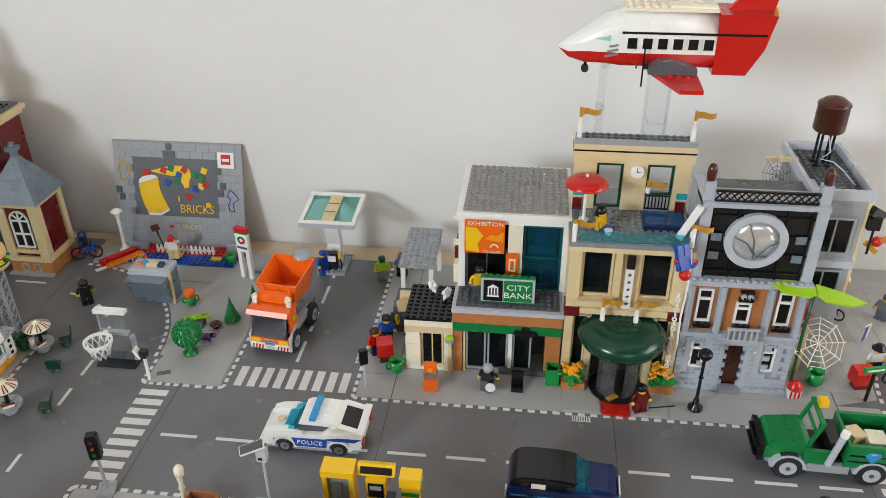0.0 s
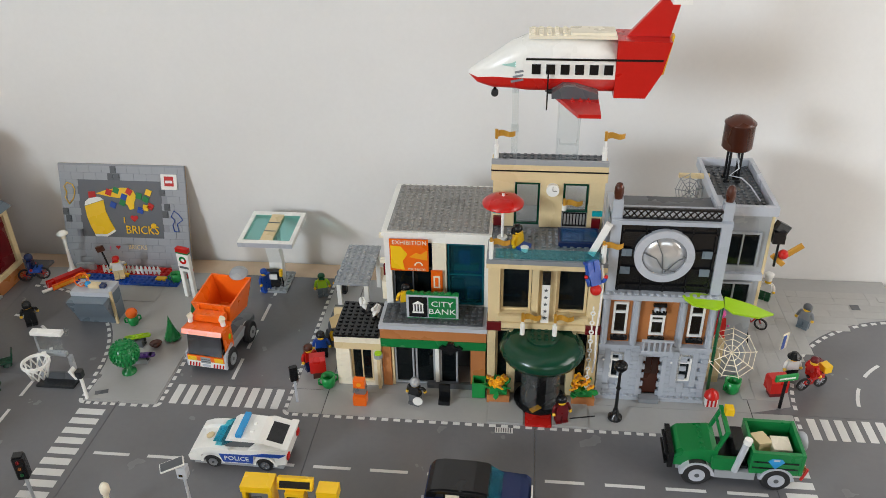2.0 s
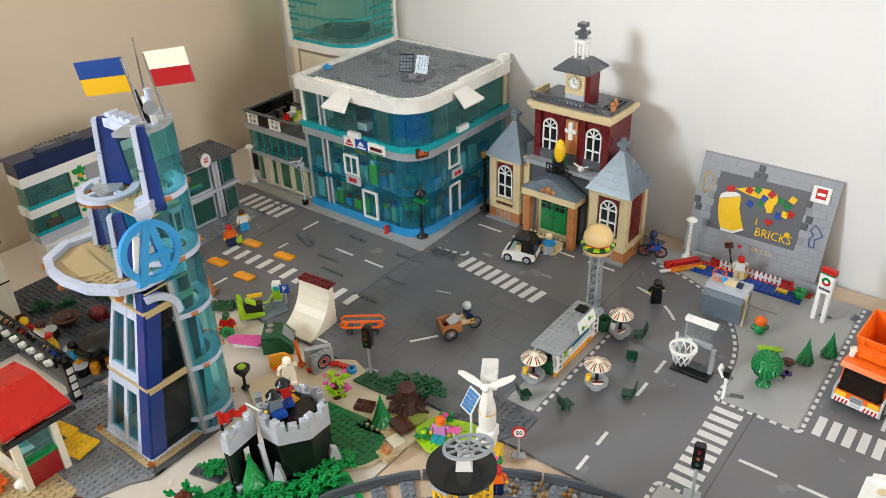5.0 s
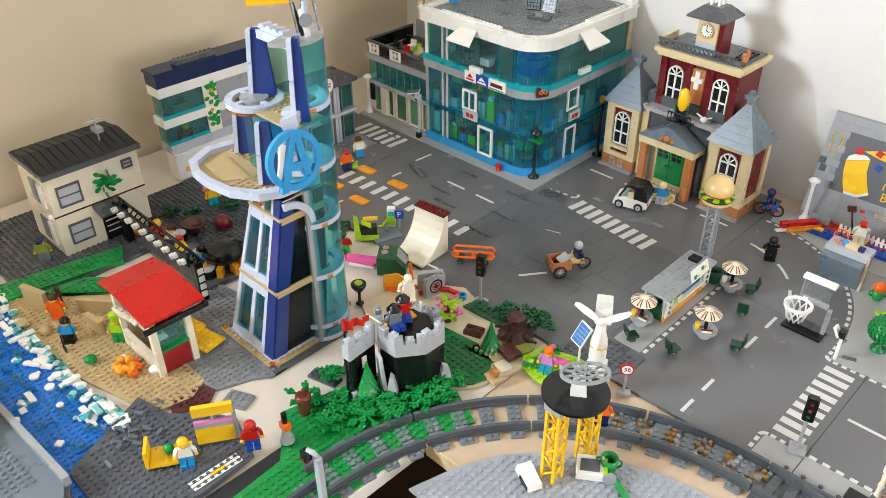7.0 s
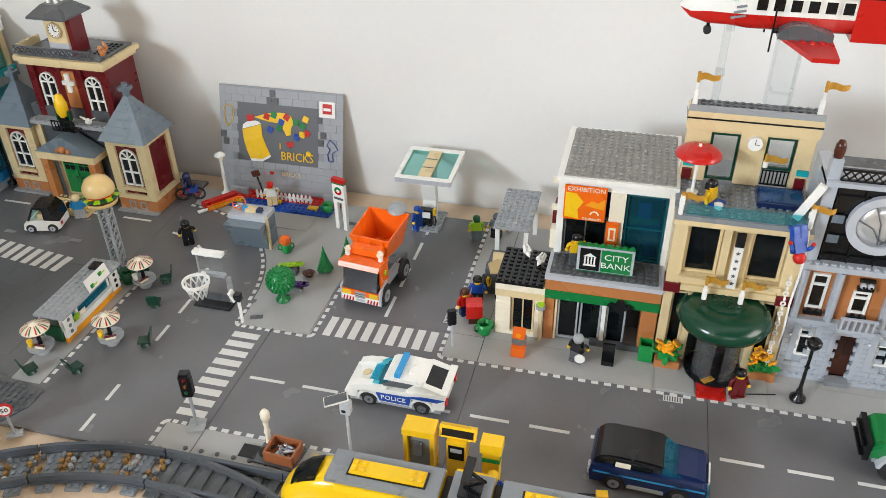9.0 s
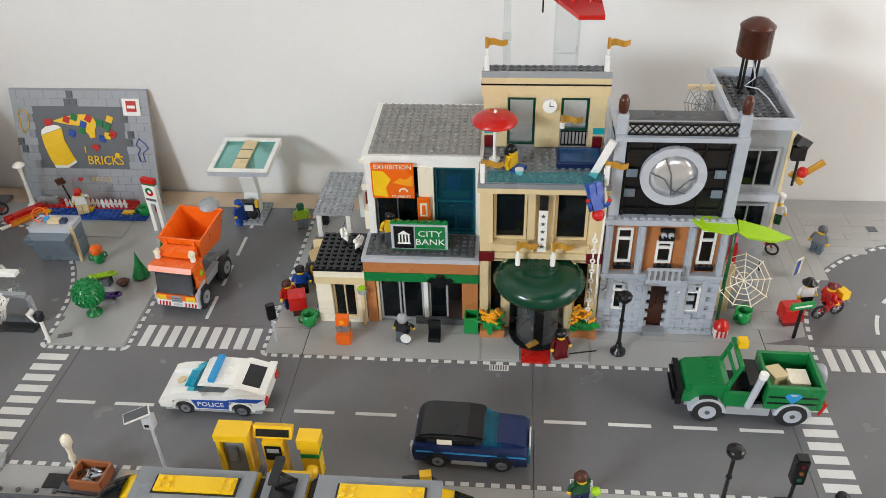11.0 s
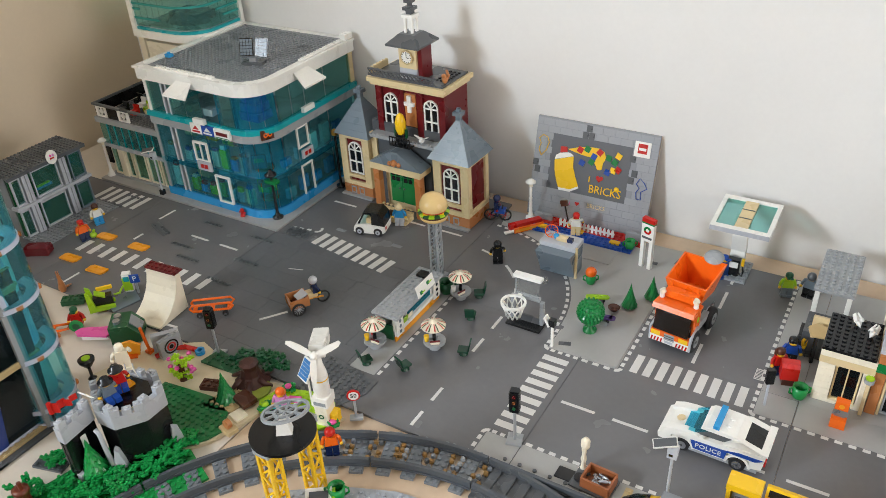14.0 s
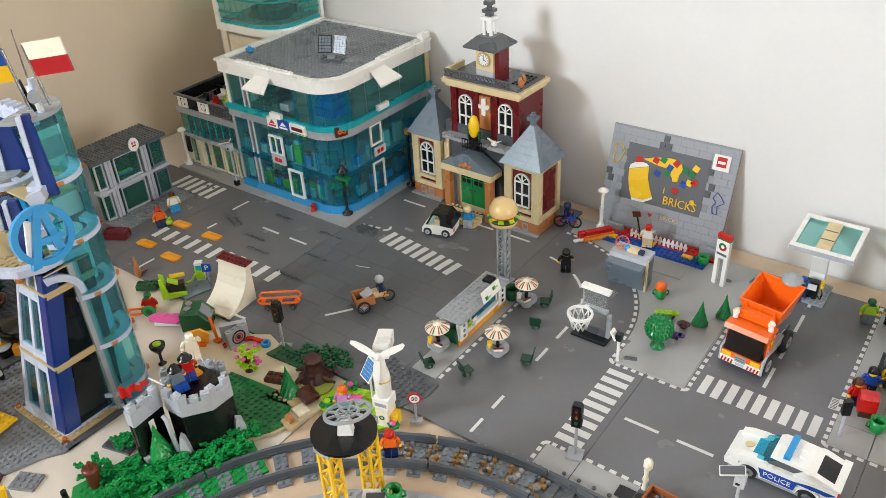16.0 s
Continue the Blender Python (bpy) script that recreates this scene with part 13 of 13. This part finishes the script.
def car(x0, x1, nose):
    w = 0.0245
    L0, L1 = x0, x1
    b = part("car_body", Geo().along([(-w, 0.006), (w, 0.006), (w, 0.030), (w * 0.94, 0.038), (w * 0.80, 0.041), (-w * 0.80, 0.041), (-w * 0.94, 0.038), (-w, 0.030)], L0 + (0.060 if nose < 0 else 0.0), L1 - (0.060 if nose > 0 else 0.0), TRY), tn, "glossy yellow car body")
    sgn = -1 if nose < 0 else 1
    nx = (L0 + 0.060) if nose < 0 else (L1 - 0.060)
    # rounded nose, built from rings that shrink towards the tip
    n = 12
    rings = []
    prof = ((0.0, 1.0, 0.041), (0.012, 0.995, 0.040), (0.026, 0.97, 0.036), (0.040, 0.90, 0.029), (0.050, 0.78, 0.021), (0.057, 0.58, 0.014), (0.0595, 0.35, 0.010))
    vs, fs_ = [], []
    for d, k, top in prof:
        x = nx + sgn * d
        for i in range(n + 1):
            a = math.pi * i / n
            y = -w * k * math.cos(a)
            z = 0.006 + (top - 0.006) * min(1.0, 1.25 * math.sin(a)) ** 0.8
            vs.append((x, y, z))
    for r in range(len(prof) - 1):
        for i in range(n):
            q = (r * (n + 1) + i, r * (n + 1) + i + 1, (r + 1) * (n + 1) + i + 1, (r + 1) * (n + 1) + i)
            fs_.append(q if sgn > 0 else q[::-1])
    fs_.append(tuple(range((len(prof) - 1) * (n + 1), len(prof) * (n + 1)))[:: 1 if sgn > 0 else -1])
    gn = Geo().put(vs, fs_, TRY, True)
    ns = part("nose", gn, tn, "rounded yellow nose")
    vs2 = []
    for d, k, top in ((0.020, 0.62, 0.0385), (0.034, 0.60, 0.0335), (0.046, 0.52, 0.0255)):
        for i in range(7):
            u = -1 + 2 * i / 6
            vs2.append((nx + sgn * d, u * w * k, top + 0.0022 - 0.006 * u * u * 0.55))
    f2 = [((r * 7 + i, r * 7 + i + 1, (r + 1) * 7 + i + 1, (r + 1) * 7 + i) if sgn > 0 else ((r + 1) * 7 + i, (r + 1) * 7 + i + 1, r * 7 + i + 1, r * 7 + i)) for r in range(2) for i in range(6)]
    f2 = [tuple(reversed(q)) for q in f2]
    part("windscreen", Geo().put(vs2, f2, G_DARK, True).put([(x, y, z - 0.0008) for x, y, z in vs2], [tuple(reversed(q)) for q in f2], BLACK, True), ns, "dark curved windscreen")
    part("chassis", Geo().box((L0 + (0.02 if nose < 0 else 0), -w * 0.8, 0.0), (L1 - (0.02 if nose > 0 else 0), w * 0.8, 0.0058), DGREY), tn)
    r0, r1 = (L0 + 0.050, L1) if nose < 0 else (L0, L1 - 0.050)
    part("roof", Geo().box((r0, -w * 0.72, 0.0411), (r1, w * 0.72, 0.0445), MGREY, 0.001), tn, "dark grey roof panel")
    # flat black sheet paints the shade of the gap round the inset
    part("roof_pocket", Geo().box((r0 + 0.018, -0.0095, 0.0446), (r1 - 0.012, 0.0095, 0.0450), BLACK, 0), tn)
    part("roof_inset", Geo().box((r0 + 0.020, -0.008, 0.0451), (r1 - 0.014, 0.008, 0.0466), TRY).studs(r1 - 0.030, -0.008, 2, 2, 0.0466, TRY).studs(r0 + 0.020, -0.008, 2, 2, 0.0466, TRY), tn, "yellow roof inset")
    for s in (-1, 1):
        for k in range(int((r1 - r0 - 0.02) / 0.026)):
            xx = r0 + 0.012 + 0.026 * k
            part("window", Geo().box((xx, s * w - 0.0006, 0.019), (xx + 0.022, s * w + 0.0006, 0.031), G_DARK), tn, "dark side window")
        part("stripe", Geo().box((r0, s * w - 0.0004, 0.010), (r1, s * w + 0.0004, 0.014), DGREY), tn)
    for k in range(2):
        for s in (-1, 1):
            part("wheel", Geo().cyl((L0 + (0.07 if nose < 0 else 0.03) + k * 0.03, s * 0.0195 - 0.002, 0.0005), 0.0058, 0.004, DGREY, 14, "y"), tn)


car(0.0, 0.152, -1)
part("joint", Geo().box((0.1525, -0.019, 0.002), (0.160, 0.019, 0.036), RUBBER), tn, "black bellows")
md = part("middle_roof", Geo().box((0.1603, -0.0245, 0.006), (0.196, 0.0245, 0.0405), TRY).box((0.1603, -0.018, 0.0407), (0.196, 0.018, 0.0445), MGREY), tn, "short middle section")
part("middle_joint", Geo().box((0.1963, -0.019, 0.002), (0.2035, 0.019, 0.036), RUBBER), tn, "black bellows")
pg = part("pantograph", Geo().box((0.168, -0.011, 0.0446), (0.188, 0.011, 0.0470), BLACK), tn, "black folded pantograph")
part("arm", Geo().tube([(0.172, 0.0, 0.047), (0.190, 0.0, 0.056), (0.176, 0.0, 0.064)], 0.002, BLACK), pg)
part("bow", Geo().box((0.172, -0.014, 0.064), (0.180, 0.014, 0.0665), BLACK), pg)
car(0.2038, 0.358, 1)

# ---- south kerb ----
ck2 = thing("fish_crate", "open wooden crate of grey fish on a dark plate", "crate", 0.097, -0.100, 0.0006, rot=-4)
part("pallet", Geo().box((-0.028, -0.016, 0), (0.018, 0.016, 0.0022), DGREY), ck2)
for a, b in (((-0.016, -0.013, 0.0024), (0.016, -0.0105, 0.015)), ((-0.016, 0.0105, 0.0024), (0.016, 0.013, 0.015)), ((-0.0165, -0.0104, 0.0024), (-0.0140, 0.0104, 0.015)), ((0.0140, -0.0104, 0.0024), (0.0165, 0.0104, 0.015))):
    part("side", Geo().box(a, b, plastic("crate_brown", "9a5a34", 0.35)), ck2)
part("floor", Geo().box((-0.0138, -0.0103, 0.0024), (0.0138, 0.0103, 0.005), plastic("crate_brown", "9a5a34", 0.35)), ck2)
rf2 = random.Random(3)
for k in range(9):
    part("fish", Geo().at(pose(rf2.uniform(-0.009, 0.009), rf2.uniform(-0.007, 0.007), 0.0065 + 0.0012 * (k % 4), 0, rf2.uniform(-15, 15), rf2.uniform(0, 180))).lathe([(0.0004, -0.006), (0.0018, -0.003), (0.0018, 0.002), (0.0006, 0.005), (0.002, 0.0065)], (0, 0, 0), SILVER if k % 3 else PGREY, 7, "x"), ck2)
for k in range(4):
    solid("tan_step", Geo().plate(-0.004, -0.008, 1, 2, 0, SAND, 0.0025), "tan plate strip beside the crate", "plate", x=0.128 + 0.014 * k, y=-0.098 - 0.002 * k, z=0.0006, group="tan strips")
bp = thing("bone_lamp", "cream twisted lamp post", "lamp post", 0.074, -0.086, 0.0006)
part("post", Geo().lathe([(0.0055, 0), (0.003, 0.003), (0.0025, 0.012), (0.0035, 0.016), (0.0022, 0.022), (0.003, 0.030)], (0, 0, 0), CREAM, 10), bp)
part("head", Geo().lathe([(0.002, 0.030), (0.005, 0.036), (0.005, 0.043), (0.0025, 0.047), (0.0001, 0.048)], (0.001, 0, 0), CREAM, 12), bp)


def pump(x, kind):
    t = thing("yellow_pump", ("yellow frame with a grey machine inside", "yellow pump with a black display board", "yellow and green slim pump")[kind], "fuel pump", x, -0.078, 0.0006, group="yellow pumps")
    t.matrix_basis = t.matrix_basis @ Matrix.Diagonal((1.4, 1.1, 1.0, 1))
    if kind == 0:
        part("side", Geo().box((-0.011, -0.008, 0), (-0.008, 0.008, 0.050), YELLOW), t)
        part("side", Geo().box((0.008, -0.008, 0), (0.011, 0.008, 0.050), YELLOW), t)
        part("top", Geo().box((-0.0115, -0.009, 0.0502), (0.0115, 0.009, 0.058), YELLOW), t)
        part("machine", Geo().box((-0.0075, -0.004, 0), (0.0075, 0.006, 0.048), MGREY).box((-0.005, -0.0055, 0.02), (0.002, -0.004, 0.040), SILVER), t)
    elif kind == 1:
        part("body", Geo().box((-0.007, -0.006, 0), (0.007, 0.006, 0.048), YELLOW), t)
        part("screen", Geo().box((-0.0055, -0.0068, 0.026), (0.0055, -0.0061, 0.044), BLACK).box((-0.004, -0.0072, 0.036), (0.004, -0.0069, 0.041), PGREY, 0), t)
        bd = part("board", Geo().at(pose(0, 0, 0.0485, -25, 0, 0)).box((-0.013, -0.003, 0), (0.013, 0.003, 0.012), YELLOW), t)
        part("dark_bar", Geo().at(pose(0, 0, 0.0485, -25, 0, 0)).box((-0.011, -0.0036, 0.002), (0.011, -0.0031, 0.009), BLACK, 0), bd)
    else:
        part("body", Geo().box((-0.006, -0.006, 0), (0.006, 0.006, 0.042), YELLOW), t)
        part("green_band", Geo().box((-0.0064, -0.0064, 0.030), (0.0064, 0.0064, 0.035), PGREEN), t)
        part("head", Geo().box((-0.0075, -0.007, 0.0422), (0.0075, 0.007, 0.054), YELLOW), t)


for k, px_ in enumerate((0.2355, 0.2725, 0.306)):
    pump(px_, k)
figure(0.312, -0.103, 0.0006, 10, BLUE, RED, "hair", YELLOW, label="figure with yellow hair by the pumps")
solid("black_jacket", Geo().box((-0.008, -0.004, 0), (0.008, 0.004, 0.030), BLACK, 0.002).box((-0.002, -0.0046, 0.006), (0.002, -0.0041, 0.026), WHITE, 0), "black toy suit figure stand beside the pumps", "stand", x=0.283, y=-0.108, z=0.0006, rot=20)
mo = thing("kerb_barrow", "black and yellow toy barrow behind the car", "barrow", 0.405, -0.088, 0.0006, rot=10)
part("frame", Geo().box((-0.014, -0.005, 0.006), (0.014, 0.005, 0.012), BLACK), mo)
part("seat", Geo().box((0.002, -0.004, 0.0122), (0.013, 0.004, 0.019), YELLOW), mo)
wheel(mo, -0.012, 0, 0.006, 0.006, 0.004)
wheel(mo, 0.012, 0, 0.006, 0.006, 0.004)
figure(0.553, -0.094, 0.0006, 20, FGREEN, NAVY, "hair", BROWN, arm=60, label="figure in a green shirt holding a lime thing")
solid("lime_flower", Geo().cyl((0, 0, 0), 0.001, 0.016, PGREEN, 6).ball((0, 0, 0.018), 0.005, LIME, 0.8, 8, 5), "lime flower held before the figure", "flower", x=0.566, y=-0.098, z=0.0025)


def black_lamp(x, y, h=0.080):
    t = thing("street_lamp", "black toy street lamp with a round head", "street lamp", x, y, 0.0006, group="black street lamps")
    part("base", Geo().lathe([(0.0085, 0), (0.0085, 0.003), (0.004, 0.006), (0.0035, 0.012), (0.0022, 0.016)], (0, 0, 0), BLACK, 14), t)
    part("pole", Geo().lathe([(0.0022, 0.016), (0.0018, h * 0.55), (0.003, h * 0.57), (0.0018, h * 0.6), (0.0018, h - 0.01)], (0, 0, 0), BLACK, 10), t)
    part("head", Geo().lathe([(0.003, h - 0.010), (0.0075, h - 0.004), (0.0078, h), (0.006, h + 0.0025), (0.0001, h + 0.0028)], (0, 0, 0), BLACK, 16), t)


black_lamp(0.606, 0.106)
black_lamp(0.677, -0.096)
figure(0.772, -0.102, 0.0006, 200, WHITE, BLACK, "hair", BLACK, label="figure in black and white on the kerb")

# ---- pavement before bank, hotel and museum ----
figure(0.367, 0.113, 0.0006, -20, BLACK, DGREY, "helmet", LGREY, arm=60, label="armoured figure with grey helmet carrying a white shield")
solid("white_shield", Geo().cyl((0, 0, 0), 0.006, 0.0016, WHITE, 14, "y"), "white round shield beside the figure", "shield", x=0.371, y=0.1035, z=0.011)
figure(0.542, 0.095, 0.0006, 20, DRED, DRED, "hair", BLACK, label="figure in a dark red coat beside the carpet")
solid("black_staff", Geo().at(pose(0, 0, 0.006, 0, 86, 8)).cyl((0, 0, 0), 0.0008, 0.030, BLACK, 6), "black cane held over the pavement", "cane", x=0.552, y=0.094, z=0.0006)
solid("low_bench", Geo().box((-0.007, -0.006, 0), (0.007, 0.006, 0.006), BLACK).box((-0.007, 0.003, 0.006), (0.007, 0.006, 0.024), BLACK), "black seat block on the pavement", "seat", x=0.402, y=0.117, z=0.0006)
mbx = thing("mailbox", "red toy mailbox with a rounded top", "mailbox", 0.803, 0.165, 0.0006, rot=10)
part("leg", Geo().box((-0.008, -0.006, 0), (0.008, 0.006, 0.008), DRED), mbx)
part("body", Geo().along([(-0.009, 0.008), (0.009, 0.008), (0.009, 0.024), (0.006, 0.029), (-0.006, 0.029), (-0.009, 0.024)], -0.011, 0.011, RED), mbx)
spn = thing("street_sign", "green street name sign on a black post", "road sign", 0.803, 0.140, 0.0006, rot=15)
part("post", Geo().cyl((0, 0, 0), 0.002, 0.042, BLACK, 8), spn)
part("board", Geo().box((-0.014, -0.0015, 0.042), (0.014, 0.0015, 0.050), PGREEN), spn)
part("text_bar", Geo().box((-0.010, -0.0020, 0.045), (0.010, -0.0016, 0.047), WHITE, 0), spn)
figure(0.830, 0.199, 0.0006, 10, WHITE, BLACK, "brim", BLACK, label="figure in white with a black brimmed hat by the mailbox")
figure(0.729, 0.189, 0.0676, 10, RED, RED, "helmet", PINK, PINK, label="pink and red figure standing on the tan bricks")
figure(0.776, 0.300, 0.0006, 20, WHITE, RED, "hair", NOUGAT, label="figure in red and white beside the bicycle")
figure(0.841, 0.376, 0.0006, -30, WHITE, FGREEN, "tall", WHITE, label="chef figure with a white hat")
figure(0.876, 0.309, 0.0006, -40, MGREY, SLATE, "hair", DGREY, label="grey figure standing on the square")
solid("leaning_sign", Geo().at(pose(0, 0, 0.002, 12, -14, 0)).box((-0.005, -0.001, 0), (0.005, 0.001, 0.032), CREAM).box((-0.005, -0.0016, 0.002), (0.000, -0.0011, 0.031), BLUE, 0), "white and blue leaning board", "board", x=0.836, y=0.256, z=0.0006, rot=30)
lc = thing("leaf_canopy", "bright lime clear leaf canopy on a thin stem", "canopy", 0.718, 0.136, 0.0006)
part("leaf", Geo().at(pose(-0.004, 0, 0.148, 5, 3, -4)).slab([(-0.046, 0.004), (-0.034, -0.010), (-0.008, -0.013), (0.0, -0.006), (0.0, 0.012), (-0.030, 0.012)], 0, 0.0025, LIME), lc)
part("leaf", Geo().at(pose(-0.004, 0, 0.148, 5, 12, -8)).slab([(0.001, -0.006), (0.010, -0.013), (0.038, -0.008), (0.056, 0.006), (0.030, 0.012), (0.001, 0.012)], 0, 0.0025, LIME), lc)
part("stem", Geo().tube([(0.0, 0.010, 0.0), (-0.002, 0.008, 0.08), (-0.004, 0.002, 0.148)], 0.002, FGREEN), lc)
figure(0.564, 0.122, 0.207, 30, BLUE, BLUE, "helmet", RED, RED, rx=158, arm=80, label="red and blue figure climbing on a white chain")
ch3 = thing("white_chain", "white plastic chain hanging between hotel and museum", "chain", 0.572, 0.132, 0.0006)
for k in range(20):
    part("link", Geo().at(pose(0, 0, 0.012 + k * 0.0066, 0, 0, 90 * (k % 2))).ring((0, -0.0007, 0), 0.0016, 0.0030, 0.0014, WHITE, 10, "y"), ch3)
figure(0.352, 0.172, 0.0966, 15, YELLOW, DGREY, "hair", BLACK, arm=80, label="figure in yellow behind the bank sign")
figure(0.223, 0.168, 0.0006, 40, RED, NAVY, "hair", BROWN, label="figure in red by the alley")
figure(0.232, 0.196, 0.0006, 10, BLUE, BLACK, "hair", BLACK, label="figure in blue by the alley wall")
figure(0.246, 0.222, 0.0006, 60, YELLOW, DGREY, "helmet", SLATE, label="figure in yellow behind the bank corner")
solid("red_cabinet", Geo().box((-0.007, -0.006, 0), (0.007, 0.006, 0.010), BROWN).along([(-0.008, 0.010), (0.008, 0.010), (0.008, 0.028), (0.005, 0.033), (-0.005, 0.033), (-0.008, 0.028)], -0.010, 0.010, RED), "red box standing beside the alley figures", "box", x=0.237, y=0.155, z=0.0006, rot=15)
wsp = thing("notice_post", "white notice post with a black head", "road sign", 0.222, 0.104, 0.0006, rot=30)
part("post", Geo().cyl((0, 0, 0), 0.0016, 0.034, PGREY, 8), wsp)
part("head", Geo().box((-0.005, -0.003, 0.034), (0.005, 0.003, 0.054), BLACK, 0.001), wsp)
figure(0.200, 0.337, 0.0006, 20, LIME, SLATE, "cap", FGREEN, label="figure in a lime vest at the alley end")
figure(0.227, 0.348, 0.0006, -10, SLATE, BLACK, "helmet", DGREY, label="dark figure at the alley end")
figure(0.112, 0.343, 0.0006, 60, BLUE, BLUE, "cap", BLUE, label="blue overall figure at the fuel pump")
figure(0.484, 0.168, 0.1935, 60, YELLOW, BLUE, "hair", BLACK, rx=0, arm=40, sit=True, label="lounging figure in yellow and blue on the hotel terrace")
solid("white_cup", Geo().lathe([(0.003, 0), (0.0048, 0.008), (0.004, 0.0082)], (0, 0, 0), WHITE, 12), "white cup on the hotel terrace", "cup", x=0.492, y=0.156, z=0.1935)
tbk = thing("tan_bricks", "stack of tan bricks behind the cobweb", "bricks", 0.722, 0.190, 0.0006)
for k in range(7):
    part("brick", Geo().box((-0.016, -0.008, 0.0096 * k), (0.016, 0.008, 0.0096 * (k + 1) - 0.0003), TAN), tbk)
ln = thing("red_lantern", "red and white striped toy lantern on the pavement", "lantern", 0.722, 0.140, 0.0006)
part("body", Geo().box((-0.007, -0.006, 0), (0.007, 0.006, 0.012), WHITE), ln)
for k in range(3):
    part("bar", Geo().box((-0.0055 + 0.0045 * k, -0.0068, 0.001), (-0.0035 + 0.0045 * k, -0.0061, 0.011), RED, 0), ln)
part("hood", Geo().lathe([(0.009, 0), (0.0075, 0.006), (0.003, 0.010)], (0, 0, 0.0121), RED, 12), ln)
